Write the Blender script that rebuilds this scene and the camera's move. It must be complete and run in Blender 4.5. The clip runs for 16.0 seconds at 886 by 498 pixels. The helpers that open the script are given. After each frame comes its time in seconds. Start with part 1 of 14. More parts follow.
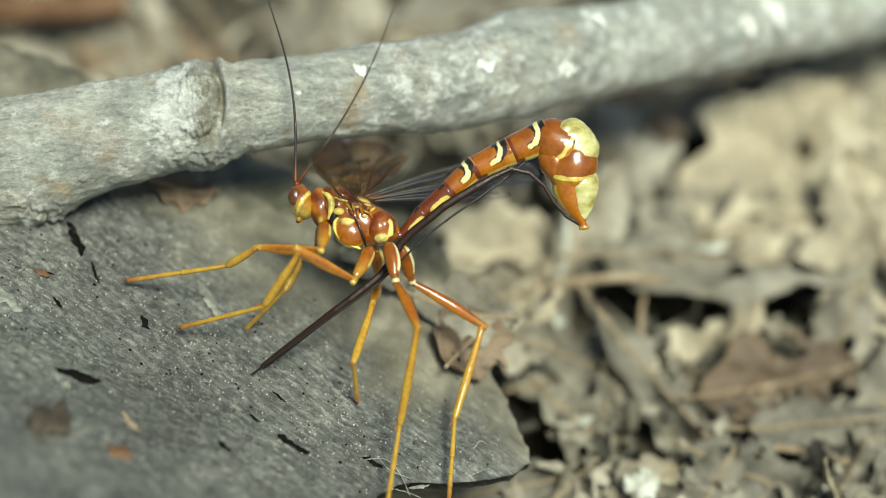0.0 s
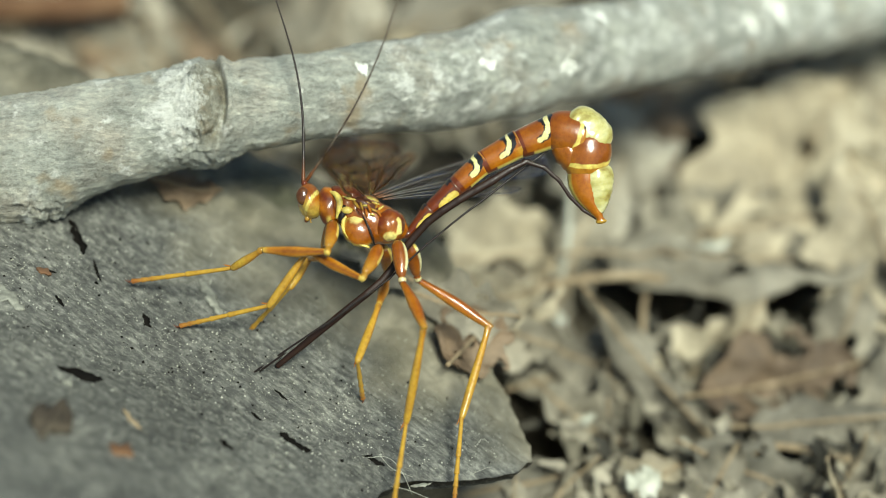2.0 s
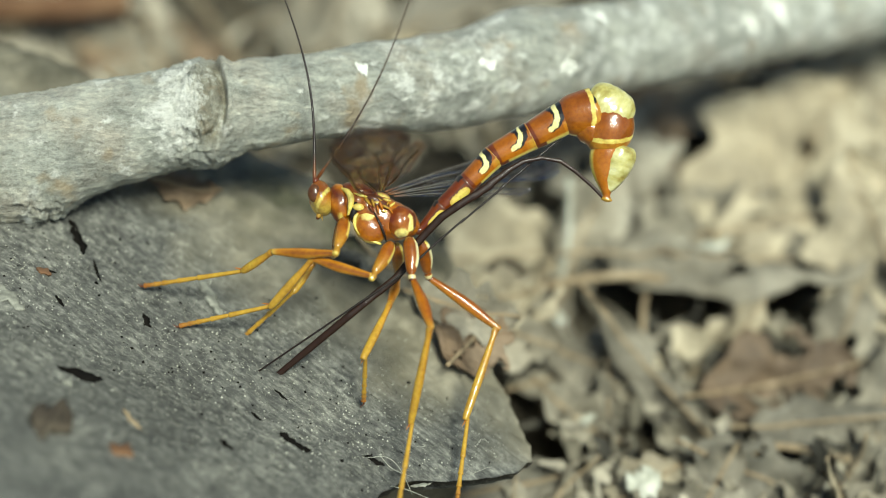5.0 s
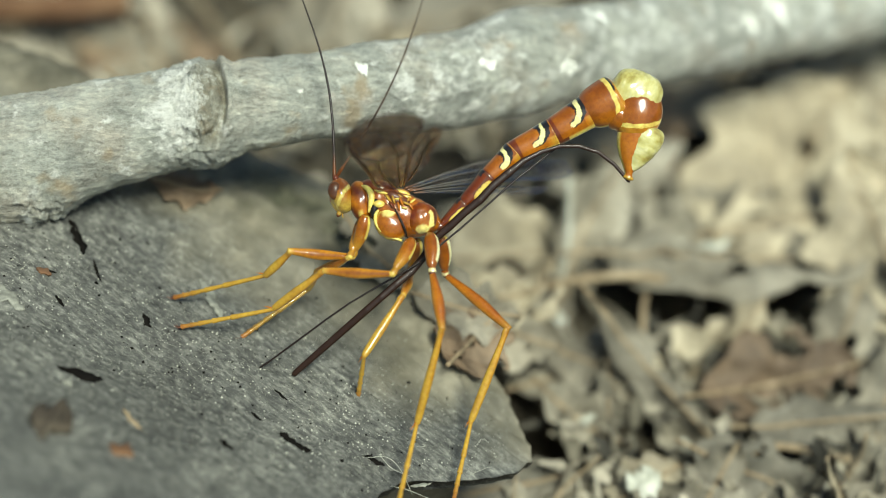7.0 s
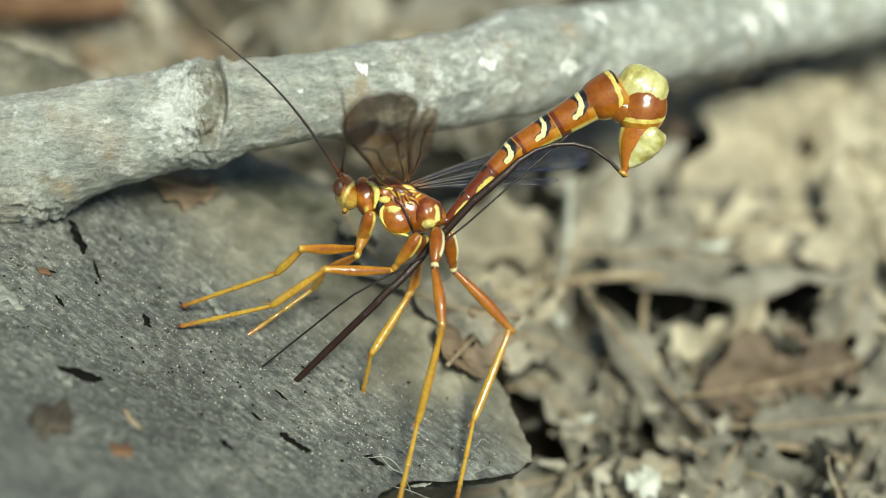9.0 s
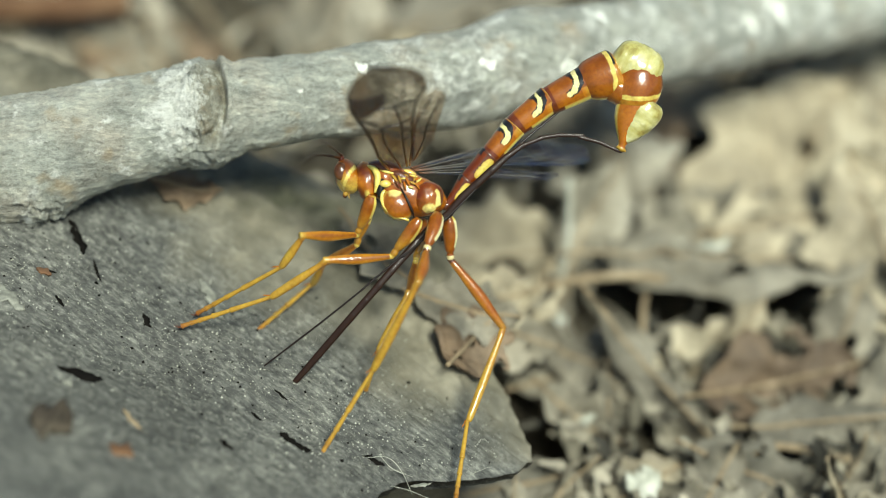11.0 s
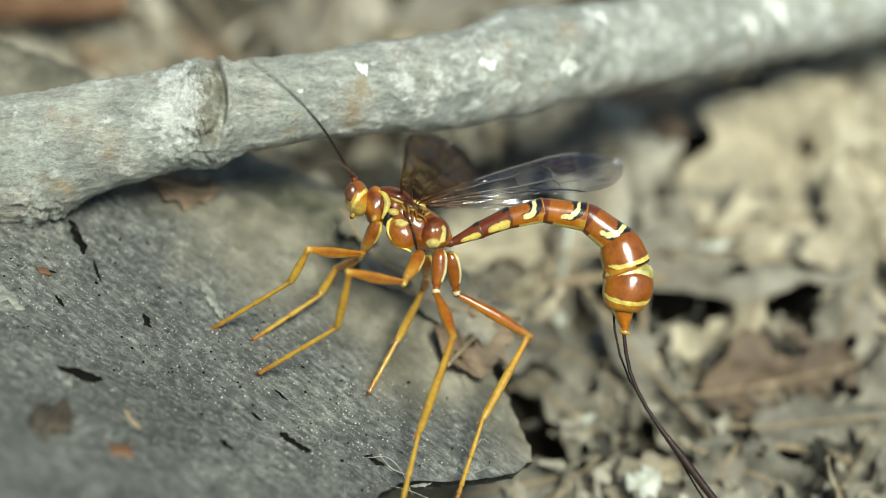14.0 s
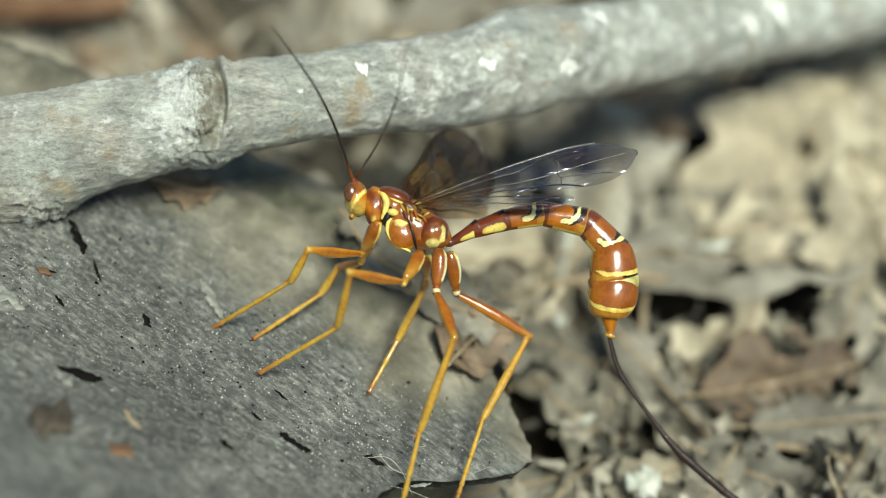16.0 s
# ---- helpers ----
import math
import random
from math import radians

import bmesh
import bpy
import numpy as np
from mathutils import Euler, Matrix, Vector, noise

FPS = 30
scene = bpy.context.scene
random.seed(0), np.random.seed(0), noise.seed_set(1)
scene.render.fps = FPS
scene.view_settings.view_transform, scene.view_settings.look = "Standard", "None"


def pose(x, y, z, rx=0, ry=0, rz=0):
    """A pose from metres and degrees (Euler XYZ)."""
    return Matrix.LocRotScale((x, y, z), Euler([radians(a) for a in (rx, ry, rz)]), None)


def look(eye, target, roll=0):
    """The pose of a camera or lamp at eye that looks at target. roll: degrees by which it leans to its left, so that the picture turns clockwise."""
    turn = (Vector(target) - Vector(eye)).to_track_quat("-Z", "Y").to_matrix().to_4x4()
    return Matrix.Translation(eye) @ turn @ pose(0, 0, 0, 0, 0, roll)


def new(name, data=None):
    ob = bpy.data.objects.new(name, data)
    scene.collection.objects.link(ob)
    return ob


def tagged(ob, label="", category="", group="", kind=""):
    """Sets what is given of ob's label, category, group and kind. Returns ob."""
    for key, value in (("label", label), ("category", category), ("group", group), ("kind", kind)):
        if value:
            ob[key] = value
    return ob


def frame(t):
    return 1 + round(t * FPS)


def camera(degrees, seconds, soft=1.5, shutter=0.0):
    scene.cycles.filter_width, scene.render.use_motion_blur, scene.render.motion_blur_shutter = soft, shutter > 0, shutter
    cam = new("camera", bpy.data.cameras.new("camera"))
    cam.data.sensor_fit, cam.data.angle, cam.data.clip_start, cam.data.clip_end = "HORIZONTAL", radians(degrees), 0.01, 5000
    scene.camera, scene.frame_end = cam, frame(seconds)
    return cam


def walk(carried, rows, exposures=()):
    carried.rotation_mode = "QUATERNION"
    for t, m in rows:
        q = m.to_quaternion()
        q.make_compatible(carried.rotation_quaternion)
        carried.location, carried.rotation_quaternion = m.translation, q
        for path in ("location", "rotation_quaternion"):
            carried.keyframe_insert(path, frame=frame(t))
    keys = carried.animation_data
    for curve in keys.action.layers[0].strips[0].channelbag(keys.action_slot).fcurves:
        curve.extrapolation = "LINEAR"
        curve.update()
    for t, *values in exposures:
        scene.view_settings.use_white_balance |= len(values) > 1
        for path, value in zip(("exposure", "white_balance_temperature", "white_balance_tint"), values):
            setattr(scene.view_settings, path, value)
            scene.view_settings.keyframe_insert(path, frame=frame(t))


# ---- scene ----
# Stage: a frame of millimetres set square to the lens, x right, y up, z back to the lens.
# The lens looks down at the forest floor by TILT degrees from REACH millimetres.
TILT, REACH, RISE = 42.0, 216.5, 0.040
STAGE = Matrix.Translation((0, 0, RISE)) @ Euler((radians(90 - TILT), 0, 0)).to_matrix().to_4x4()


def stage(x, y, z, rx=0, ry=0, rz=0):
    """A pose from stage millimetres and degrees."""
    return STAGE @ pose(x / 1000, y / 1000, z / 1000, rx, ry, rz)


def mm(x, y, z=0.0):
    return Vector((x, y, z)) / 1000


# ---- camera ----
cam = camera(25.0, 16.0, soft=1.0, shutter=0.4)
cam.data.dof.use_dof = True
cam.data.dof.focus_distance = REACH / 1000
cam.data.dof.aperture_fstop = 9.0
still = stage(0, 0, REACH)
walk(cam, [(0.0, still @ pose(0, 0, 0, 0.05, -0.054, 0)), (0.2, still @ pose(0, 0, 0, 0.03, -0.035, 0)),
           (0.5, still), (1.0, still), (16.0, still)],
     [(0.0, 0.40, 6500, -6.0), (9.5, 0.40, 6480, -6.0), (13.0, 0.40, 6340, -3.6), (16.0, 0.40, 6340, -3.6)])

# ---- light ----
world = bpy.data.worlds.new("forest_sky")
scene.world = world
world.use_nodes = True
sky = world.node_tree.nodes.new("ShaderNodeTexSky")
sky.sky_type = "NISHITA"
sky.sun_disc = False
SUN_FROM = Vector((0.26, -0.46, 0.85)).normalized()
sky.sun_elevation = math.asin(SUN_FROM.z)
sky.sun_rotation = math.atan2(SUN_FROM.x, SUN_FROM.y)
world.node_tree.links.new(sky.outputs[0], world.node_tree.nodes["Background"].inputs[0])
world.node_tree.nodes["Background"].inputs[1].default_value = 0.070
sun = new("sun", bpy.data.lights.new("sun", "SUN"))
sun.data.energy = 4.2
sun.data.angle = radians(18)
sun.data.color = (1.0, 0.97, 0.91)
sun.matrix_world = look(SUN_FROM * 2, (0, 0, 0))


# ---- materials ----
def nodes_of(name):
    m = bpy.data.materials.new(name)
    m.use_nodes = True
    nt = m.node_tree
    return m, nt, nt.nodes["Principled BSDF"]


def add(nt, kind, **values):
    n = nt.nodes.new(kind)
    for k, v in values.items():
        if k in n.inputs:
            n.inputs[k].default_value = v
    return n


def noise_node(nt, scale, detail=6.0, rough=0.6, coords="Object", stretch=None):
    tc = nt.nodes.new("ShaderNodeTexCoord")
    n = add(nt, "ShaderNodeTexNoise", Scale=scale, Detail=detail, Roughness=rough)
    if stretch:
        mp = add(nt, "ShaderNodeMapping", Scale=stretch)
        nt.links.new(tc.outputs[coords], mp.inputs[0])
        nt.links.new(mp.outputs[0], n.inputs["Vector"])
    else:
        nt.links.new(tc.outputs[coords], n.inputs["Vector"])
    return n


def ramp(nt, source, stops):
    r = nt.nodes.new("ShaderNodeValToRGB")
    while len(r.color_ramp.elements) < len(stops):
        r.color_ramp.elements.new(0.5)
    for e, (p, c) in zip(r.color_ramp.elements, stops):
        e.position = p
        e.color = (*c, 1)
    nt.links.new(source, r.inputs[0])
    return r


def mixed(nt, a, b, fac, blend="MIX"):
    n = nt.nodes.new("ShaderNodeMix")
    n.data_type, n.blend_type = "RGBA", blend
    for socket, v in ((n.inputs[6], a), (n.inputs[7], b), (n.inputs[0], fac)):
        if isinstance(v, (int, float)):
            socket.default_value = v
        elif isinstance(v, tuple):
            socket.default_value = (*v, 1)
        else:
            nt.links.new(v, socket)
    return n.outputs[2]


def bump(nt, bsdf, source, strength, distance):
    b = add(nt, "ShaderNodeBump", Strength=strength, Distance=distance)
    nt.links.new(source, b.inputs["Height"])
    nt.links.new(b.outputs[0], bsdf.inputs["Normal"])
    return b


def earthy(name, dark, mid, light, big, fine, rough=0.85, relief=0.0006, stretch=None, vary=0.0, spots=None):
    """Weathered natural surface: stains at one scale, grain at another, fine relief."""
    m, nt, b = nodes_of(name)
    n1 = noise_node(nt, big, 5, 0.6, stretch=stretch)
    n2 = noise_node(nt, fine, 8, 0.7, stretch=stretch)
    c1 = ramp(nt, n1.outputs[0], [(0.3, dark), (0.5, mid), (0.7, light)])
    c2 = ramp(nt, n2.outputs[0], [(0.3, (0.5, 0.5, 0.5)), (0.65, (1.25, 1.22, 1.18))])
    col = mixed(nt, c1.outputs[0], c2.outputs[0], 0.75, "MULTIPLY")
    if spots:
        n3 = noise_node(nt, spots[1], 2, 0.5)
        k = ramp(nt, n3.outputs[0], [(spots[2], (0, 0, 0)), (spots[2] + 0.03, (1, 1, 1))])
        col = mixed(nt, col, spots[0], k.outputs[0])
    if vary:
        info = nt.nodes.new("ShaderNodeObjectInfo")
        tone = ramp(nt, info.outputs["Random"], [(0.0, (1 - vary, 1 - vary, 1 - vary)), (0.5, (1, 0.97, 0.92)), (1.0, (1 + vary, 1 + vary * 0.97, 1 + vary * 0.9))])
        col = mixed(nt, col, tone.outputs[0], 1.0, "MULTIPLY")
    nt.links.new(col, b.inputs["Base Color"])
    b.inputs["Roughness"].default_value = rough
    bump(nt, b, n2.outputs[0], 0.6, relief)
    return m


def log_wood():
    """Silvery barkless wood: fine grain along the log, dirt stains, brown soil film on its far flank, pale flecks. A
    dark mossy-olive patch there carries the shade under the branch.
    """
    m, nt, b = nodes_of("weathered_grey_wood")
    grain = noise_node(nt, 260, 8, 0.7, stretch=(1.6, 0.7, 1.0))
    fine = noise_node(nt, 1500, 6, 0.75)
    big = noise_node(nt, 45, 4, 0.6)
    tc = nt.nodes.new("ShaderNodeTexCoord")
    turn = add(nt, "ShaderNodeMapping", Rotation=(0, 0, radians(-38)), Scale=(4.5, 1.0, 1.6))
    turn.vector_type = "TEXTURE"
    nt.links.new(tc.outputs["Object"], turn.inputs[0])
    streak = add(nt, "ShaderNodeTexNoise", Scale=2200, Detail=7, Roughness=0.72)
    nt.links.new(turn.outputs[0], streak.inputs["Vector"])
    col = ramp(nt, big.outputs[0], [(0.3, (0.074, 0.072, 0.064)), (0.5, (0.112, 0.110, 0.098)), (0.72, (0.18, 0.175, 0.150))]).outputs[0]
    col = mixed(nt, col, ramp(nt, grain.outputs[0], [(0.3, (0.55, 0.55, 0.55)), (0.7, (1.35, 1.35, 1.32))]).outputs[0], 0.8, "MULTIPLY")
    col = mixed(nt, col, ramp(nt, fine.outputs[0], [(0.32, (0.35, 0.35, 0.35)), (0.5, (1, 1, 1)), (0.72, (2.0, 2.0, 1.9))]).outputs[0], 0.9, "MULTIPLY")
    col = mixed(nt, col, ramp(nt, streak.outputs[0], [(0.33, (0.36, 0.36, 0.37)), (0.5, (1, 1, 1)), (0.62, (2.0, 2.0, 1.98)), (0.72, (3.2, 3.2, 3.1))]).outputs[0], 0.85, "MULTIPLY")
    a = nt.nodes.new("ShaderNodeVertexColor")
    a.layer_name = "tint"
    soil = ramp(nt, noise_node(nt, 110, 6, 0.65).outputs[0], [(0.32, (0.075, 0.066, 0.040)), (0.5, (0.19, 0.168, 0.115)), (0.68, (0.38, 0.335, 0.24))]).outputs[0]
    parted = nt.nodes.new("ShaderNodeSeparateColor")
    nt.links.new(a.outputs[0], parted.inputs[0])
    moss_shade = ramp(nt, noise_node(nt, 380, 5, 0.65).outputs[0], [(0.35, (0.030, 0.030, 0.014)), (0.55, (0.070, 0.070, 0.034)), (0.72, (0.15, 0.14, 0.085))]).outputs[0]
    col = mixed(nt, mixed(nt, col, soil, parted.outputs[0]), moss_shade, parted.outputs[1])
    nt.links.new(col, b.inputs["Base Color"])
    b.inputs["Roughness"].default_value = 0.62
    both = mixed(nt, mixed(nt, grain.outputs[0], fine.outputs[0], 0.5), streak.outputs[0], 0.5)
    bump(nt, b, both, 0.9, 0.0006)
    return m


def bark_material():
    """Grey-green bark, grained along the branch, with pale lichen crusts and a browner scar where the tint says so, tan
    stains and ochre flecks. The pale tint also puts brighter light into the right-hand run.
    """
    m, nt, b = nodes_of("grey_lichen_bark")
    big = noise_node(nt, 70, 6, 0.65)
    grain = noise_node(nt, 520, 9, 0.78, stretch=(0.30, 1.0, 1.0))
    fine = noise_node(nt, 1700, 7, 0.8, stretch=(0.55, 1.0, 1.0))
    crust = noise_node(nt, 330, 9, 0.75)
    ochre = noise_node(nt, 240, 3, 0.5)
    stain = noise_node(nt, 130, 5, 0.6)
    col = ramp(nt, big.outputs[0], [(0.30, (0.33, 0.332, 0.292)), (0.5, (0.455, 0.455, 0.39)), (0.68, (0.64, 0.63, 0.54))]).outputs[0]
    col = mixed(nt, col, (0.46, 0.41, 0.33), ramp(nt, stain.outputs[0], [(0.48, (0, 0, 0)), (0.66, (0.7, 0.7, 0.7))]).outputs[0])
    col = mixed(nt, col, ramp(nt, grain.outputs[0], [(0.30, (0.45, 0.45, 0.43)), (0.5, (1, 1, 1)), (0.70, (1.6, 1.6, 1.55))]).outputs[0], 0.85, "MULTIPLY")
    col = mixed(nt, col, ramp(nt, fine.outputs[0], [(0.34, (0.40, 0.40, 0.38)), (0.5, (1, 1, 1)), (0.68, (1.6, 1.6, 1.55))]).outputs[0], 0.65, "MULTIPLY")
    a = nt.nodes.new("ShaderNodeVertexColor")
    a.layer_name = "tint"
    each = nt.nodes.new("ShaderNodeSeparateColor")
    nt.links.new(a.outputs[0], each.inputs[0])
    scar_brown = ramp(nt, crust.outputs[0], [(0.36, (0.12, 0.105, 0.072)), (0.5, (0.30, 0.275, 0.20)), (0.62, (0.56, 0.54, 0.44))])
    col = mixed(nt, col, scar_brown.outputs[0], each.outputs[1])
    lift = nt.nodes.new("ShaderNodeMath")
    lift.operation = "MULTIPLY_ADD"
    lift.inputs[1].default_value = 0.24
    nt.links.new(each.outputs[0], lift.inputs[0])
    nt.links.new(crust.outputs[0], lift.inputs[2])
    chalk = ramp(nt, mixed(nt, fine.outputs[0], grain.outputs[0], 0.5), [(0.38, (0.42, 0.41, 0.35)), (0.48, (0.76, 0.75, 0.67)), (0.58, (0.92, 0.91, 0.83))]).outputs[0]
    col = mixed(nt, col, chalk, ramp(nt, lift.outputs[0], [(0.60, (0, 0, 0)), (0.70, (0.95, 0.95, 0.95))]).outputs[0])
    col = mixed(nt, col, (0.40, 0.28, 0.14), ramp(nt, ochre.outputs[0], [(0.61, (0, 0, 0)), (0.73, (0.6, 0.6, 0.6))]).outputs[0])
    nt.links.new(col, b.inputs["Base Color"])
    b.inputs["Roughness"].default_value = 0.66
    bump(nt, b, mixed(nt, mixed(nt, grain.outputs[0], fine.outputs[0], 0.4), crust.outputs[0], 0.45), 1.0, 0.0018)
    return m


WOOD, BARK = log_wood(), bark_material()
PALE_LEAF = earthy("pale_dead_leaf", (0.21, 0.178, 0.122), (0.36, 0.315, 0.225), (0.51, 0.46, 0.345), 70, 450, 0.7, 0.0004, vary=0.2)
GREY_LEAF = earthy("grey_dead_leaf", (0.11, 0.10, 0.075), (0.22, 0.20, 0.155), (0.37, 0.345, 0.28), 80, 450, 0.75, 0.0004, vary=0.3)
BROWN_LEAF = earthy("brown_dead_leaf", (0.095, 0.062, 0.036), (0.175, 0.122, 0.075), (0.28, 0.21, 0.14), 70, 450, 0.7, 0.0004, vary=0.25)
SOIL = earthy("dark_humus", (0.03, 0.025, 0.016), (0.07, 0.058, 0.038), (0.15, 0.125, 0.085), 90, 500, 0.95, 0.001)
TWIG = earthy("tan_twig", (0.16, 0.11, 0.06), (0.30, 0.23, 0.14), (0.46, 0.38, 0.26), 100, 700, 0.85, 0.0003)
RED_TWIG = earthy("red_brown_stick", (0.075, 0.034, 0.014), (0.145, 0.072, 0.033), (0.23, 0.135, 0.07), 90, 500, 0.8, 0.0004)
CHAR = earthy("dark_crack", (0.004, 0.004, 0.004), (0.008, 0.007, 0.006), (0.018, 0.016, 0.014), 200, 900, 0.9, 0.0002)
CHAR.node_tree.nodes["Principled BSDF"].inputs["Specular IOR Level"].default_value = 0.05
DARKWOOD = earthy("dark_brown_wood", (0.03, 0.022, 0.014), (0.055, 0.042, 0.028), (0.10, 0.08, 0.055), 150, 700, 0.85, 0.0004)
LICHEN = earthy("white_lichen", (0.30, 0.30, 0.24), (0.48, 0.48, 0.40), (0.68, 0.68, 0.60), 300, 1500, 0.85, 0.0003)

CHALK = earthy("chalk_white_lichen", (0.55, 0.55, 0.48), (0.72, 0.72, 0.65), (0.86, 0.86, 0.80), 300, 1200, 0.8, 0.0003)
DULL = earthy("dull_lichen", (0.13, 0.13, 0.11), (0.22, 0.22, 0.185), (0.34, 0.34, 0.29), 400, 1500, 0.85, 0.0003)


def crumb_material():
    m, nt, b = nodes_of("leaf_crumbs")
    g = nt.nodes.new("ShaderNodeNewGeometry")
    c = ramp(nt, g.outputs["Random Per Island"], [(0.0, (0.03, 0.027, 0.02)), (0.35, (0.10, 0.088, 0.06)), (0.7, (0.24, 0.21, 0.15)), (1.0, (0.48, 0.43, 0.33))])
    n = noise_node(nt, 400, 6, 0.7)
    k = ramp(nt, n.outputs[0], [(0.3, (0.5, 0.5, 0.5)), (0.7, (1.2, 1.2, 1.2))])
    nt.links.new(mixed(nt, c.outputs[0], k.outputs[0], 0.8, "MULTIPLY"), b.inputs["Base Color"])
    b.inputs["Roughness"].default_value = 0.8
    return m


CRUMBS = crumb_material()


def mesh_of(name, verts, faces, material, smooth=True, colours=None):
    me = bpy.data.meshes.new(name)
    me.from_pydata([tuple(v) for v in verts], [], faces)
    if smooth:
        me.polygons.foreach_set("use_smooth", [True] * len(me.polygons))
    if colours is not None:
        a = me.color_attributes.new("tint", "FLOAT_COLOR", "POINT")
        a.data.foreach_set("color", np.array([(*c, 1.0) for c in colours], dtype=np.float32).ravel())
    if material:
        me.materials.append(material)
    me.update()
    return me


def grid_faces(rows, cols, wrap=False):
    out = []
    for i in range(rows - 1):
        for j in range(cols if wrap else cols - 1):
            k = (j + 1) % cols
            out.append((i * cols + j, i * cols + k, (i + 1) * cols + k, (i + 1) * cols + j))
    return out


# ---- ground ----
def fbm(p, s, n=4):
    return noise.fractal(Vector(p) * s, 1.0, 2.0, n)


HOLLOWS = ((14.1, 49.5, 6, 24), (25.0, 31.0, 5, 15), (31.0, 32.0, 7, 15), (38.0, 32.0, 7, 15), (44.0, 31.0, 5, 14), (29.0, 38.0, 6, 14), (37.0, 39.0, 6, 14), (36.4, 67.5, 6, 20), (42.5, 57.2, 3, 8), (9.0, 27.8, 5, 10), (18.9, 25.6, 4, 16), (-4.9, 101.1, 5, 10), (12.3, 3.9, 5, 12), (31.5, 3.5, 4, 12), (25.5, 8.2, 3, 10), (12.0, 13.5, 3, 10), (-30.1, 101.9, 5, 10), (-61.0, 97.2, 5, 14), (-53.0, 96.8, 5, 14), (-68.1, 96.5, 5, 14))


def ground():
    n = 321
    xs = np.sign(np.linspace(-1, 1, n)) * np.abs(np.linspace(-1, 1, n)) ** 4
    verts = []
    for v in xs:
        for u in xs:
            x, y = u * 6.0, v * 6.0
            near = math.exp(-(x * x + y * y) / 0.06)
            z = 0.006 * fbm((x, y, 0), 30) * near + 0.05 * fbm((x, y, 3), 1.2) * (1 - near) - 0.004
            if near > 0.5:
                for p, q, r, d in HOLLOWS:
                    z -= d / 1000 * math.exp(-((x * 1000 - p) ** 2 + (y * 1000 - q) ** 2) / (r * r))
                z += 0.010 * math.exp(-((x * 1000 - 8) ** 2 + (y * 1000 - 32) ** 2) / 90)
            verts.append((x, y, z))
    ob = new("ground", mesh_of("ground", verts, grid_faces(n, n), SOIL))
    tagged(ob, "dark crumbly forest soil under dead leaves", "ground", kind="structure")


ground()


# ---- grey log ----
ALONG = Vector((math.cos(radians(24)), -math.sin(radians(24)), 0))
ACROSS = Vector((math.sin(radians(24)) * math.cos(radians(50)), math.cos(radians(24)) * math.cos(radians(50)), -math.sin(radians(50))))
PROUD = ALONG.cross(ACROSS).normalized()
LOG_AT = Vector((-26.0, -12.2, 0))


def log_point(a, e, n):
    """A place on the log, millimetres along it, across it and proud of it, in stage space."""
    u = max(0.0, -3 - e)
    return LOG_AT + ALONG * a + ACROSS * e + PROUD * n + Vector((0, 0, 0.85 * (math.sqrt(u * u + 9) - 3)))


def log_end(e):
    """How far the broken end of the log reaches, at e millimetres across."""
    return float(np.interp(e, [-70, -20, -6, -2, 3, 8, 16, 22, 40, 60], [14, 20, 24, 27, 34, 37.5, 33, 27, 16, 5])) + 1.3 * fbm((0, e, 2), 0.25, 5)


def log_height(a, e):
    back = max(0.0, (e - 16) / 20) ** 2 * 2.6 - max(0.0, e - 12) * 0.12 + max(0.0, (e - 33) / 10) ** 2 * 8
    front = max(0.0, (-22 - e) / 30) ** 2 * 9
    lip = max(0.0, (a - log_end(e) + 8) / 8) ** 2 * 1.0
    dirt = 1.1 * min(max((e - 9) / 8, 0), 1) * (fbm((a, e, 9), 0.16, 5) + 0.2)
    return 0.9 * fbm((a, e * 0.6, 1), 0.05) + 0.13 * fbm((a, e, 5), 0.6, 6) + dirt - back - front - lip


def log_place(a, e, lift=0.0, spin=0, tilt=0, lean=0):
    """A pose on the log's skin, its z axis square to the skin."""
    m = Matrix((ALONG, ACROSS, PROUD)).transposed().to_4x4()
    m.translation = log_point(a, e, log_height(a, e) + lift) / 1000
    return STAGE @ m @ pose(0, 0, 0, 0, 0, spin) @ pose(0, 0, 0, tilt, lean, 0)


